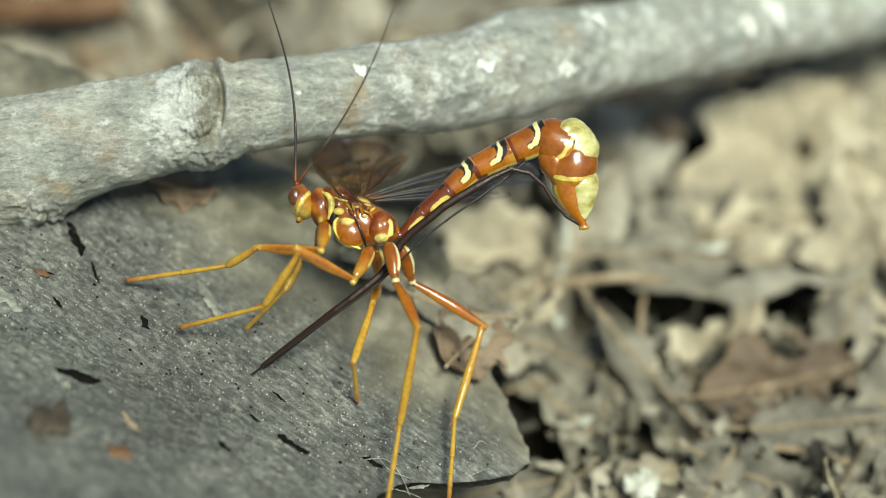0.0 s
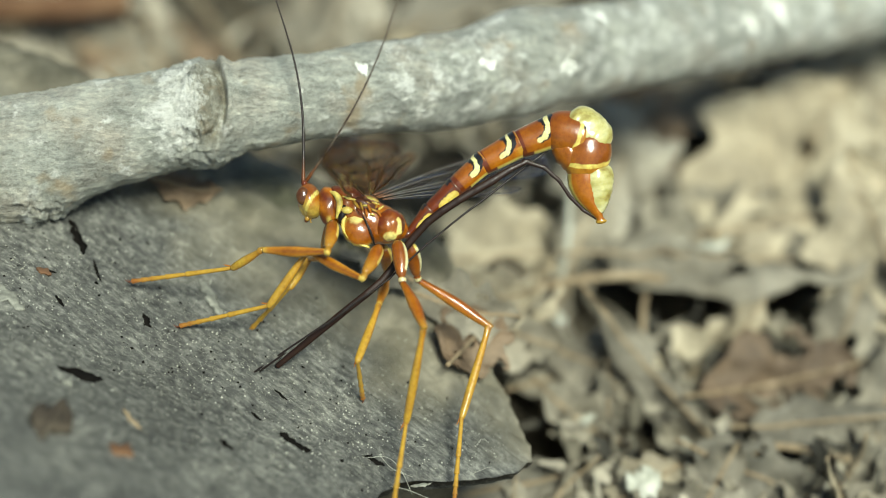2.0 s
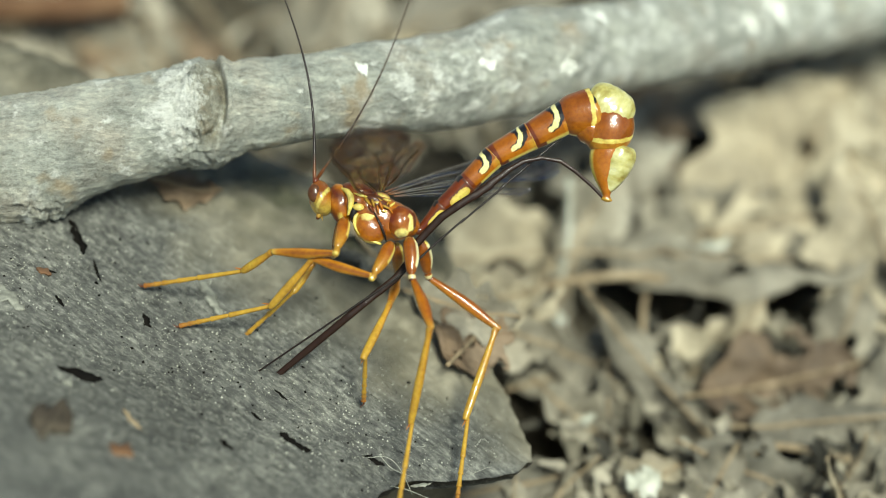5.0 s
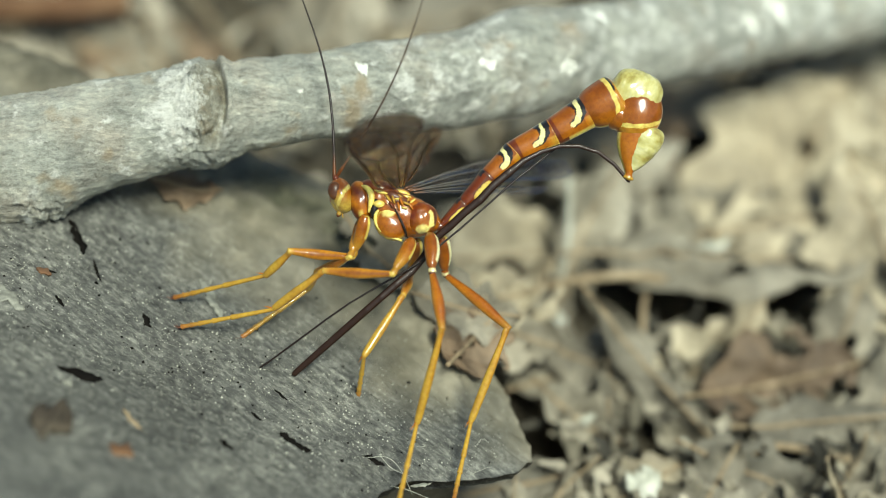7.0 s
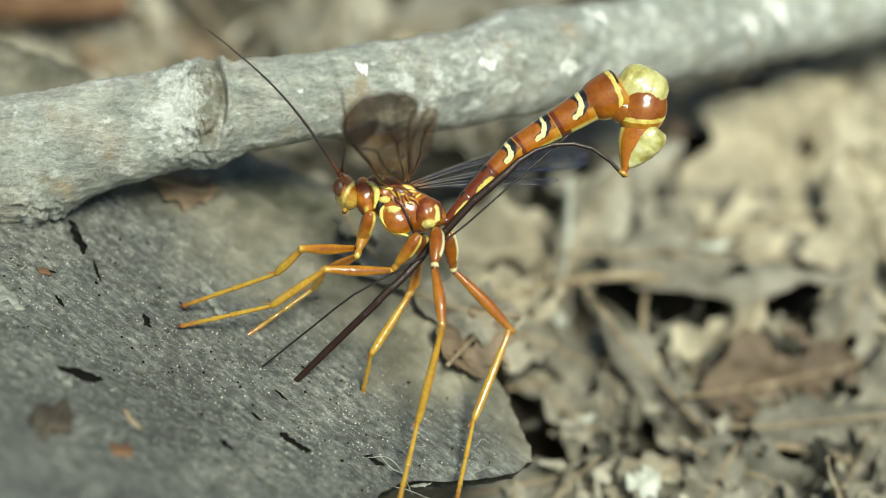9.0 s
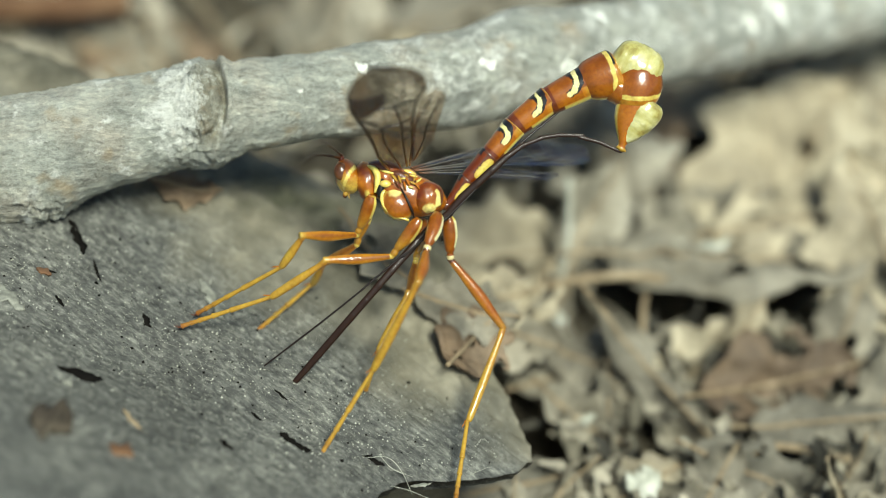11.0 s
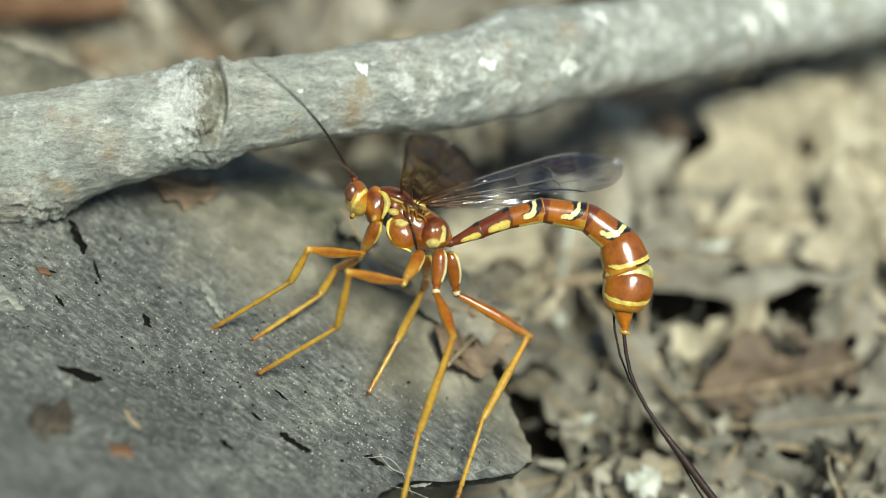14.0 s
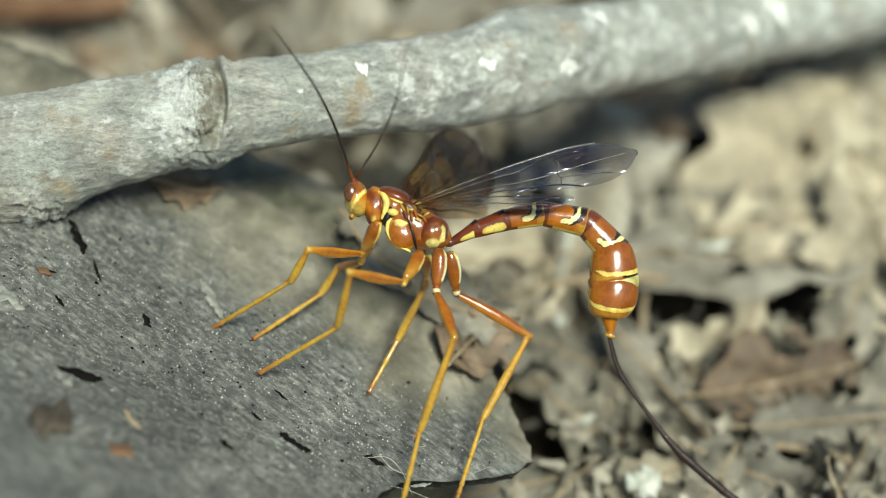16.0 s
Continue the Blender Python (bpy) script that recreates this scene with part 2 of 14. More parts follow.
def grey_log():
    na, ne = 300, 230
    verts, soil = [], []
    for i in range(na):
        for j in range(ne):
            e = -62 + 122 * j / (ne - 1)
            a = -95 + (log_end(e) + 95) * (i / (na - 1)) ** 0.8
            verts.append(log_point(a, e, log_height(a, e)) / 1000)
            k = min(max((e - 11.5 + 0.24 * a + 6 * fbm((a, e, 4), 0.10, 4)) / 10, 0), 1) * 0.95
            # dark mossy-olive patch, the shade under the branch put into colour
            moss_shade = min(max(1.1 - math.hypot((a - 3) / 10, (e - 30) / 7) + 0.9 * fbm((a, e, 6), 0.16, 5), 0), 1) * 0.85
            soil.append((k, moss_shade, k))
    top = len(verts)
    faces = grid_faces(na, ne)
    rim = [i * ne for i in range(na)] + [(na - 1) * ne + j for j in range(1, ne)] + [i * ne + ne - 1 for i in range(na - 2, -1, -1)] + [j for j in range(ne - 2, 0, -1)]
    for k in rim:
        verts.append(verts[k] - PROUD * 0.0012 - ALONG * 0.0002)
    for k in rim:
        verts.append(verts[k] - PROUD * 0.006 - ALONG * 0.006)
    for k in rim:
        verts.append(verts[k] - PROUD * 0.05 - ALONG * 0.008)
    n = len(rim)
    soil += [(0, 0, 0)] * n + [(1, 0, 1)] * (2 * n)
    for k in range(n):
        q = (k + 1) % n
        faces.append((rim[q], rim[k], top + k, top + q))
        for w in (0, n):
            faces.append((top + w + q, top + w + k, top + w + n + k, top + w + n + q))
    ob = new("fallen_log", mesh_of("fallen_log", verts, faces, WOOD, True, soil))
    ob.matrix_world = STAGE
    tagged(ob, "barkless weathered grey log with dark cracks and soil", "log")
    return ob


fallen_log = grey_log()


def chip_mesh(name, length, width, thick, seed, material, jag=0.25):
    """A thin ragged splinter or flake lying on its flat side."""
    n, m = 18, 7
    verts = []
    for side in (1, -1):
        for i in range(n):
            s = i / (n - 1)
            w = width * 0.5 * (math.sin(math.pi * s) ** 0.6 * (1 + jag * fbm((s * 7, seed, 0), 1.0)) + 0.04)
            for j in range(m):
                u = j / (m - 1) * 2 - 1
                mid = width * 0.6 * fbm((s * 2.2, seed * 3.1, 5), 1.0)
                verts.append(Vector(((s - 0.5) * length, mid + u * w, side * thick * 0.5 * (1 - 0.5 * u * u) + thick * 0.4 * fbm((s * 4, u, seed), 1.0))) / 1000)
    top = grid_faces(n, m)
    k = n * m
    faces = top + [tuple(q + k for q in reversed(f)) for f in top]
    rim = [i * m for i in range(n)] + [(n - 1) * m + j for j in range(1, m)] + [i * m + m - 1 for i in range(n - 2, -1, -1)] + [j for j in range(m - 2, 0, -1)]
    for a, b in zip(rim, rim[1:] + rim[:1]):
        faces.append((a, b, b + k, a + k))
    return mesh_of(name, verts, faces, material)


def log_details():
    """Cracks of the log, and the chips, flakes and dust that lie on it."""
    cracks = [(-19.2, 9.5, 4.7, 0.95, -48), (-15.4, 6.3, 3.2, 0.28, -50), (-7.6, 2.5, 1.8, 0.6, -45), (-16.8, -0.5, 1.5, 0.35, -40), (-11.2, -8.3, 5.4, 1.3, 10),
              (12.8, -5.7, 3.3, 1.05, -8), (8.1, -4.5, 1.6, 0.35, -10), (9.2, -0.3, 1.6, 0.25, -20), (21.2, -2.9, 2.2, 0.5, 0), (6.6, -9.3, 1.6, 0.6, -30), (-19.7, 3, 1.6, 0.25, 10)]
    for k, (a, e, l, w, r) in enumerate(cracks):
        ob = new("crack", chip_mesh("crack", l * 1.2, w * 1.15, 0.14, k, CHAR, 0.15))
        ob.parent = fallen_log
        ob.matrix_basis = STAGE.inverted() @ log_place(a, e, 0.02, r)
        ob["label"] = "dark crack"
    for a, e, l, w, h, r, mat, label in ((-9.6, -14.9, 4.2, 4.4, 1.5, 8, DARKWOOD, "dull brown wood chip lying on the grey log"), (-2.2, -14.5, 2.6, 1.6, 0.6, 8, RED_TWIG, "orange-brown bark flake lying on the grey log"),
                                         (-2.7, -10.9, 4.2, 0.5, 0.3, -30, TWIG, "thin tan splinter lying on the grey log"), (-2.6, 9.4, 6.4, 1.3, 0.3, -44, DULL, "pale lichen crust on the grey log"),
                                         (-21.5, -3, 4.5, 1.6, 0.3, -20, DULL, "pale lichen crust on the grey log"), (-20, 2.4, 1.8, 0.8, 0.4, 5, RED_TWIG, "orange-brown bark flake lying on the grey log"),
                                         (-10.9, -9.6, 1.1, 0.9, 0.5, 0, DULL, "pale crumb lying on the grey log"), (23.5, -2.6, 2.0, 0.3, 0.2, 12, DULL, "white webbed thread on the log's broken edge"),
                                         (27, -2, 2.6, 0.4, 0.3, 40, DULL, "white webbed thread on the log's broken edge")):
        ob = new("wood_chip" if mat in (TWIG, RED_TWIG, DARKWOOD) else "lichen_crust", chip_mesh("chip", l, w, h, a, mat, 0.25 if mat in (TWIG, RED_TWIG, DARKWOOD) else 0.9))
        ob.matrix_world = log_place(a, e, h * 0.35, r)
        tagged(ob, label, "debris")
    rnd = random.Random(3)
    verts, faces = [], []
    # pale grains that also stand in for the wood's small glints
    for k in range(4200):
        a, e = rnd.uniform(-40, 34), rnd.gauss(0, 8)
        if e > 20 or e < -32 or a > log_end(e) - 1:
            continue
        r = 0.028 + 0.10 * rnd.random() ** 4
        c = log_point(a, e, log_height(a, e) + r * 0.5)
        n = len(verts)
        for d in ((1, 0, 0), (-1, 0, 0), (0, 1, 0), (0, -1, 0), (0, 0, 1), (0, 0, -1)):
            verts.append((c + Vector(d) * r * rnd.uniform(0.6, 1.4)) / 1000)
        for x, y, z in ((0, 2, 4), (2, 1, 4), (1, 3, 4), (3, 0, 4), (2, 0, 5), (1, 2, 5), (3, 1, 5), (0, 3, 5)):
            faces.append((n + x, n + y, n + z))
    # short loose fibres raised from the grain, and dark grit
    fv, ff, gv, gf = [], [], [], []
    for k in range(2600):
        a, e = rnd.uniform(-38, 32), rnd.gauss(0, 10)
        if e > 18 or e < -30 or a > log_end(e) - 1:
            continue
        t = math.radians(rnd.gauss(-35, 25))
        d = (ALONG * math.cos(t) + ACROSS * math.sin(t)) * rnd.uniform(0.15, 0.5) + PROUD * rnd.uniform(-0.03, 0.10)
        c, s = log_point(a, e, log_height(a, e) + 0.03), PROUD.cross(d).normalized() * 0.035
        n = len(fv)
        fv += [(c - d - s) / 1000, (c - d + s) / 1000, (c + d) / 1000, (c + PROUD * 0.05) / 1000]
        ff += [(n, n + 1, n + 3), (n + 1, n + 2, n + 3), (n + 2, n, n + 3), (n, n + 2, n + 1)]
    for k in range(700):
        a, e = rnd.uniform(-38, 34), rnd.gauss(1, 9)
        if e > 20 or e < -30 or a > log_end(e) - 1:
            continue
        r = 0.05 + 0.16 * rnd.random() ** 3
        c = log_point(a, e, log_height(a, e) + r * 0.2)
        n = len(gv)
        for q in ((1, 0, 0), (-1, 0, 0), (0, 1, 0), (0, -1, 0), (0, 0, 0.6), (0, 0, -0.6)):
            v = ALONG * q[0] + ACROSS * q[1] + PROUD * q[2]
            gv.append((c + v * r * rnd.uniform(0.5, 1.6)) / 1000)
        for x, y, z in ((0, 2, 4), (2, 1, 4), (1, 3, 4), (3, 0, 4), (2, 0, 5), (1, 2, 5), (3, 1, 5), (0, 3, 5)):
            gf.append((n + x, n + y, n + z))
    for name, v, f, mat, label in (("wood_fibres", fv, ff, DULL, "short pale loose fibres on weathered grey wood"), ("dark_grit", gv, gf, CHAR, "specks of dark grit on weathered grey wood")):
        o = new(name, mesh_of(name, v, f, mat, False))
        o.matrix_world = STAGE
        tagged(o, label, "debris", kind="stuff")
    ob = new("wood_dust", mesh_of("wood_dust", verts, faces, LICHEN, False))
    ob.matrix_world = STAGE
    tagged(ob, "pale gritty wood dust on the grey log, standing in for its sparkle", "dust", kind="stuff")


def web_threads():
    """Fine white threads strung over the broken edge of the log."""
    for pts in ([(20.5, -3.2, 0.3), (22.5, -2.2, 0.8), (24.5, -2.6, 0.6), (26.5, -3.8, 0.2)], [(21.5, -2.0, 0.2), (23.4, -3.0, 0.7), (25.8, -2.2, 0.4)], [(24.0, -4.4, 0.1), (26.0, -4.2, 0.9), (28.0, -3.4, 0.9), (29.5, -2.2, 0.1)],
                [(31.5, 1.8, 0.0), (32.8, 2.6, 1.2), (33.4, 3.6, 0.6)], [(31.0, 5.5, 0.1), (31.3, 6.3, 0.8), (32.2, 7.0, 0.1)]):
        path = spline([tuple(log_point(a, e, log_height(a, e) + h)) + (0.03,) for a, e, h in pts], 22)
        v, f = tube([tuple(q) for q in path], 6)
        ob = new("web_thread", mesh_of("web_thread", [q / 1000 for q in v], f, LICHEN))
        ob.matrix_world = STAGE
        tagged(ob, "fine white spider thread over the log's broken edge", "thread", "threads on the log")


log_details()


# ---- branch ----
def spline(points, n):
    """Points along a smooth curve through the given ones; each one is a tuple of numbers."""
    p = [np.array(q, dtype=float) for q in points]
    p = [2 * p[0] - p[1]] + p + [2 * p[-1] - p[-2]]
    out = []
    spans = len(p) - 3
    for k in range(n):
        t = k / (n - 1) * spans
        i = min(int(t), spans - 1)
        t -= i
        a, b, c, d = p[i:i + 4]
        out.append(0.5 * (2 * b + (c - a) * t + (2 * a - 5 * b + 4 * c - d) * t * t + (3 * b - a - 3 * c + d) * t ** 3))
    return out


def tube(points, sides=20, rough=0.0, grain=0.3, flat=1.0):
    """Rings round a path of (x, y, z, radius): vertices and faces, closed at both ends."""
    verts = []
    pts = [Vector(q[:3]) for q in points]
    side = None
    for i, q in enumerate(points):
        t = (pts[min(i + 1, len(pts) - 1)] - pts[max(i - 1, 0)]).normalized()
        if side is None:
            side = t.cross(Vector((0, 0, 1)) if abs(t.z) < 0.9 else Vector((1, 0, 0))).normalized()
        side = (side - t * side.dot(t)).normalized()
        up = side.cross(t)
        for j in range(sides):
            w = 2 * math.pi * j / sides
            d = side * math.cos(w) * flat + up * math.sin(w)
            r = q[3]
            if rough:
                r *= 1 + rough * fbm(pts[i] + d * q[3], grain)
            verts.append(pts[i] + d * r)
    faces = grid_faces(len(points), sides, True)
    n = len(verts)
    verts += [pts[0], pts[-1]]
    last = (len(points) - 1) * sides
    for j in range(sides):
        k = (j + 1) % sides
        faces.append((k, j, n))
        faces.append((last + j, last + k, n + 1))
    return verts, faces


def branch():
    path = spline([(-95, 2.4, -2, 7.4), (-70, 6.0, -5, 7.3), (-50, 9.5, -7, 7.0), (-46, 10.5, -7, 6.8), (-38, 12.8, -7, 6.0), (-27, 15.1, -8, 5.5),
                   (-22.5, 16.0, -8, 5.1), (-14, 17.5, -10, 5.1), (0, 19.4, -15, 5.5), (10, 22.5, -22, 5.8),
                   (25, 26.1, -35, 5.6), (45, 31.0, -50, 5.7), (75, 39, -72, 6.0), (110, 47, -100, 6)], 1000)
    pts = []
    for p in path:
        r = p[3] + 0.50 * math.exp(-((p[0] + 26.5) / 2.4) ** 2) - 0.25 * math.exp(-((p[0] + 22.6) / 0.6) ** 2) + 0.6 * math.exp(-((p[0] - 9) / 3) ** 2) - 0.3 * math.exp(-((p[0] + 14.5) / 1.5) ** 2)
        pts.append((p[0], p[1], p[2], r))
    sides = 140
    v, f = tube(pts, sides, 0.0)
    out, pale = [], []
    for k, q in enumerate(v[:-2]):
        c = Vector(pts[k // sides][:3])
        d = (q - c).normalized()
        knot = math.exp(-((c.x + 28) / 4.0) ** 2)
        h = 0.36 * fbm(q, 0.12, 3) + 0.11 * fbm(q, 0.6, 5) + knot * 0.40 * fbm((q.x * 0.9, q.y, q.z), 1.3, 5)
        ring, scar = math.hypot((q.x + 26.7) / 2.4, (q.y - 16.2) / 4.3), 0.0
        if c.x < 0:
            h += 0.12 * fbm((q.x * 0.6, q.y * 1.5, q.z * 1.5), 1.8, 4)
        if q.z > c.z:
            # the old twig scar: a raised cracked boss, a deep crescent beside it and a smooth lip beyond
            turn = min(max((q.x + 27.2) / 2.0, 0), 1)
            h += 0.32 * math.exp(-(max(ring - 0.80, 0) / 0.14) ** 2) - 1.0 * math.exp(-((ring - 1.08) / 0.17) ** 2) * (0.12 + 0.88 * turn) + 0.40 * turn * math.exp(-((ring - 1.38) / 0.16) ** 2)
            if ring < 1.0:
                h += 0.36 * fbm((q.x * 1.5, q.y * 0.9, q.z), 1.7, 4) - 0.25 * abs(math.sin(q.y * 1.7 + 2 * fbm(q, 0.7, 3))) ** 8
            scar = math.exp(-((q.x + 29.2) / 2.4) ** 2 - ((q.y - 16.0) / 4.0) ** 2)
        # the rough underside of the butt end
        h += 0.7 * math.exp(-((c.x + 46) / 3.0) ** 2) * max(-d.y, 0) * (1 + fbm(q, 0.8, 4))
        out.append(q + d * h)
        # right of the knot the pale tint stands in for stronger sunlight
        white = 0.85 * scar + 0.20 * math.exp(-((c.x + 27.5) / 3.0) ** 2) + 0.42 * min(max((c.x + 19) / 12, 0), 1) + 0.25 * min(max((-20 - c.x) / 14, 0), 1)
        scar_brown = 0.0
        if q.z > c.z:
            # browner in the scar's boss and in the crescent beside it
            scar_brown = 0.75 * math.exp(-((q.x + 26.2) / 2.0) ** 4 - ((q.y - 16.2) / 4.2) ** 4) * min(max((q.x + 28.5) / 1.5, 0), 1) + 0.9 * turn * math.exp(-((ring - 1.08) / 0.20) ** 2)
        pale.append((min(white, 1), min(scar_brown, 1), 0))
    ob = new("branch", mesh_of("branch", [q / 1000 for q in out + v[-2:]], f, BARK, True, pale + [(0, 0, 0)] * 2))
    ob.matrix_world = STAGE
    tagged(ob, "dead grey branch with lichen and a swollen knot", "branch")
    # pale lichen crusts on its near side
    for x, lift, w, l in ((-10.2, 0.50, 1.7, 1.5), (10.5, -0.25, 1.8, 3.0), (16.5, 0.9, 2.4, 2.8), (36.0, 0.0, 2.4, 2.6), (40.0, 0.30, 4.0, 3.2), (45.2, 0.75, 3.4, 4.8), (2.5, 0.2, 1.2, 2.6), (-17, 0.1, 0.5, 0.8), (-33, -0.4, 0.3, 0.5)):
        k = min(range(len(pts)), key=lambda q: abs(pts[q][0] - x))
        c, t = Vector(pts[k][:3]), (Vector(pts[k + 1][:3]) - Vector(pts[k - 1][:3])).normalized()
        up = Vector((0, 1, 0))
        up = (up - t * up.dot(t)).normalized()
        n = (t.cross(up) * math.cos(lift) + up * math.sin(lift)).normalized()
        m = Matrix((t, n.cross(t), n)).transposed().to_4x4()
        h = 0.36 * fbm(c + n * pts[k][3], 0.12, 3)
        m.translation = (c + n * (pts[k][3] + h - 0.02)) / 1000
        chip = new("lichen_patch", chip_mesh("lichen_patch", l, w, 0.30, x, CHALK, 0.3))
        chip.parent = ob
        chip.matrix_basis = m
        chip["label"] = "white lichen patch"


branch()
web_threads()




# ---- leaf litter ----
def leaf_mesh(seed, length, width, curl, fold, lobes=0.12, material=None, torn=0.0):
    """A dry leaf: a bowed, crumpled blade with raised veins and a ragged, partly torn edge, 0.3 mm thick."""
    rnd = random.Random(seed)
    n, m = 46, 31
    ph = [rnd.uniform(0, 6.3) for _ in range(6)]
    verts, gone = [], set()
    for side in (1, -1):
        for i in range(n):
            s = i / (n - 1)
            w = width * 0.5 * (math.sin(math.pi * min(s * 1.02, 1) ** 0.8) ** 0.75 + 0.02)
            for j in range(m):
                u = j / (m - 1) * 2 - 1
                k = 1 + (lobes * math.sin(s * 21 + ph[0]) + lobes * 0.9 * fbm((s * 9, u, seed), 1.0, 4)) * abs(u)
                x, y = (s - 0.5) * length + abs(u) * w * 0.25, u * w * k
                rib = math.exp(-(u * 12) ** 2) * 0.6 + 0.30 * abs(math.sin((s * 13 - abs(u) * 3.5) * 2)) ** 6
                z = curl * length * (s - 0.5) ** 2 * 1.6 + fold * abs(u) * w * 0.8 + rib * 0.22
                z += 0.07 * length * fbm((x + seed * 9, y, seed), 0.12, 3) + 0.45 * fbm((x, y + seed * 5, seed), 0.45, 4)
                z += 0.05 * length * math.sin(u * 3 + ph[2]) * math.sin(s * 5 + ph[3])
                verts.append(Vector((x, y, z + side * 0.13)) / 1000)
                if torn and side == 1 and fbm((x * 1.0, y * 1.6, seed * 3.7), 0.22, 4) > 0.75 - torn * (0.4 + 0.6 * abs(u)):
                    gone.add(i * m + j)
    top = [f for f in grid_faces(n, m) if not any(q in gone for q in f)]
    k = n * m
    faces = top + [tuple(q + k for q in reversed(f)) for f in top]
    edges = {}
    for f in top:
        for a, b in zip(f, f[1:] + f[:1]):
            edges[(a, b)] = edges.get((a, b), 0) + 1
    for a, b in edges:
        if (b, a) not in edges:
            faces.append((b, a, a + k, b + k))
    return mesh_of("dead_leaf", verts, faces, material or PALE_LEAF)


def lay(x, y, h, spin, tilt, lean=0):
    """A pose on the forest floor in millimetres: spun about the upright, then tipped towards the lens."""
    return pose(x / 1000, y / 1000, h / 1000, tilt, lean, 0) @ pose(0, 0, 0, 0, 0, spin)


LEAF_WORDS = {"pale_dead_leaf": "pale tan dry leaf curled in the litter", "grey_dead_leaf": "grey weathered dry leaf lying in the litter", "brown_dead_leaf": "brown crumpled dry leaf lying in the litter"}


RIBS = {}


def one_leaf(mesh, m, k=1.0):
    ob = new("dead_leaf", mesh)
    ob.matrix_world = m
    ob.scale = (k, k, k)
    if mesh.name not in RIBS:
        mid = [mesh.vertices[i * 31 + 15].co for i in range(46)]
        stalk = [mid[0] + (mid[0] - mid[3]) * q for q in (1.6, 0.8)]
        pts = [(*p, 0.00028 - 0.0000045 * i) for i, p in enumerate(stalk + mid[::3])]
        v, f = tube(pts, 7)
        RIBS[mesh.name] = mesh_of("midrib", v, f, TWIG)
    rib = new("midrib", RIBS[mesh.name])
    rib.parent = ob
    return tagged(ob, LEAF_WORDS[mesh.materials[0].name], "leaf", "dead leaves of the litter")


def litter():
    P, G, B = PALE_LEAF, GREY_LEAF, BROWN_LEAF
    main = [(48.3, 50.8, 7, 62, 28, 0, 38, 28, -0.15, 0.1, P), (63.5, 69.8, 4, 120, 20, 5, 34, 21, 0.2, 0.1, P), (6.5, 36.2, 6, 5, 42, 0, 21, 16, -0.3, 0.0, P),
            (19.4, 40.2, 8, 80, 50, 20, 20, 10, 0.2, 0.6, G), (25.0, 53.1, 4, 100, 35, -10, 28, 17, 0.3, 0.2, G), (34.3, 42.4, 4, 30, 25, 0, 25, 14, 0.4, -0.2, G),
            (41.3, 33.2, 9, 4, 8, 0, 44, 13, 0.05, -0.45, G), (42.0, 14.0, 5, 12, 34, 0, 21, 13, 0.3, 0.25, B), (50.5, 20.5, 5, 70, 38, 0, 17, 10, 0.3, 0.2, G), (47.0, 7.0, 5, 5, 30, 0, 20, 7, 0.2, -0.3, G), (28.0, 12.0, 5, -50, 34, 0, 29, 6, 0.35, -0.4, G),
            (54.5, 10.5, 4, 75, 28, 10, 22, 8, 0.3, 0.6, G), (24.0, -2.3, 4, 30, 35, 0, 11, 7, -0.4, 0.1, P), (7.2, -1.1, 2, 10, 30, 0, 16, 8, 0.3, 0.2, G),
            (38.6, -0.7, 3, -20, 25, 0, 19, 8, 0.3, 0.4, G), (11.4, 23.6, 3, 50, 30, 0, 15, 10, 0.4, 0.2, G), (19.1, 17.9, 4, -20, 35, 0, 16, 8, 0.5, 0.3, G),
            (-55.0, 80.3, 4, 10, 25, 0, 34, 18, 0.1, 0.1, G), (-42.3, 79.2, 3, 160, 20, 0, 28, 16, 0.2, 0.0, B), (5.8, 95.2, 4, 20, 25, 0, 30, 17, 0.3, 0.1, G),
            (-16.9, 94.0, 3, 70, 20, 0, 28, 16, 0.3, 0.2, G), (29.6, 77.1, 3, 140, 20, 0, 30, 17, 0.2, 0.3, G), (20.0, 64.0, 7, 15, 40, 0, 22, 14, 0.2, 0.1, G),
            (57.5, 33.0, 10, 100, 22, -10, 30, 18, 0.1, 0.1, P), (46.5, 40.5, 8, 10, 26, 0, 22, 13, 0.1, 0.1, P), (31.7, -3.3, 3, 60, 30, 0, 15, 7, 0.5, 0.4, G), (27.5, 62.0, 7, 100, 42, 0, 19, 13, 0.2, 0.2, B), (14.8, 17.0, 3, 20, 30, 0, 12, 6, 0.4, 0.4, G), (17.5, 9.0, 3, -35, 30, 0, 13, 6, 0.4, 0.4, G), (57.1, -3.3, 3, 40, 25, 0, 25, 13, 0.3, 0.2, G),
            (5.0, 19.0, 14, 10, 38, 0, 14, 9, 0.2, 0.1, P), (8.5, 16.6, 11, -20, 36, 0, 13, 9, 0.3, 0.2, G), (11.1, 22.2, 12, 60, 38, 0, 11, 7, 0.3, 0.2, P), (4.6, 13.5, 13, 30, 40, 0, 8, 6, 0.2, 0.1, B)]
    for k, (x, y, h, spin, tilt, lean, l, w, curl, fold, mat) in enumerate(main):
        one_leaf(leaf_mesh(40 + k, l, w, curl, fold, 0.15, mat, 0.06 if k < 3 else 0.25), lay(x, y, h, spin, tilt, lean))
    # leaves on the soiled flank of the log
    for k, (a, e, spin, tilt, l, w, mat) in enumerate(((12, 24, -30, 4, 12, 8, G), (-12, 23, 20, 5, 9, 5, B), (24, 23, 15, 12, 13, 9, G), (-16, 40, 10, 8, 20, 11, G), (26.0, 19.0, 75, 14, 12, 9, B))):
        one_leaf(leaf_mesh(80 + k, l, w, 0.2, 0.1, 0.2, mat, 0.35), log_place(a, e, 1.3, spin, tilt))
    rnd = random.Random(7)
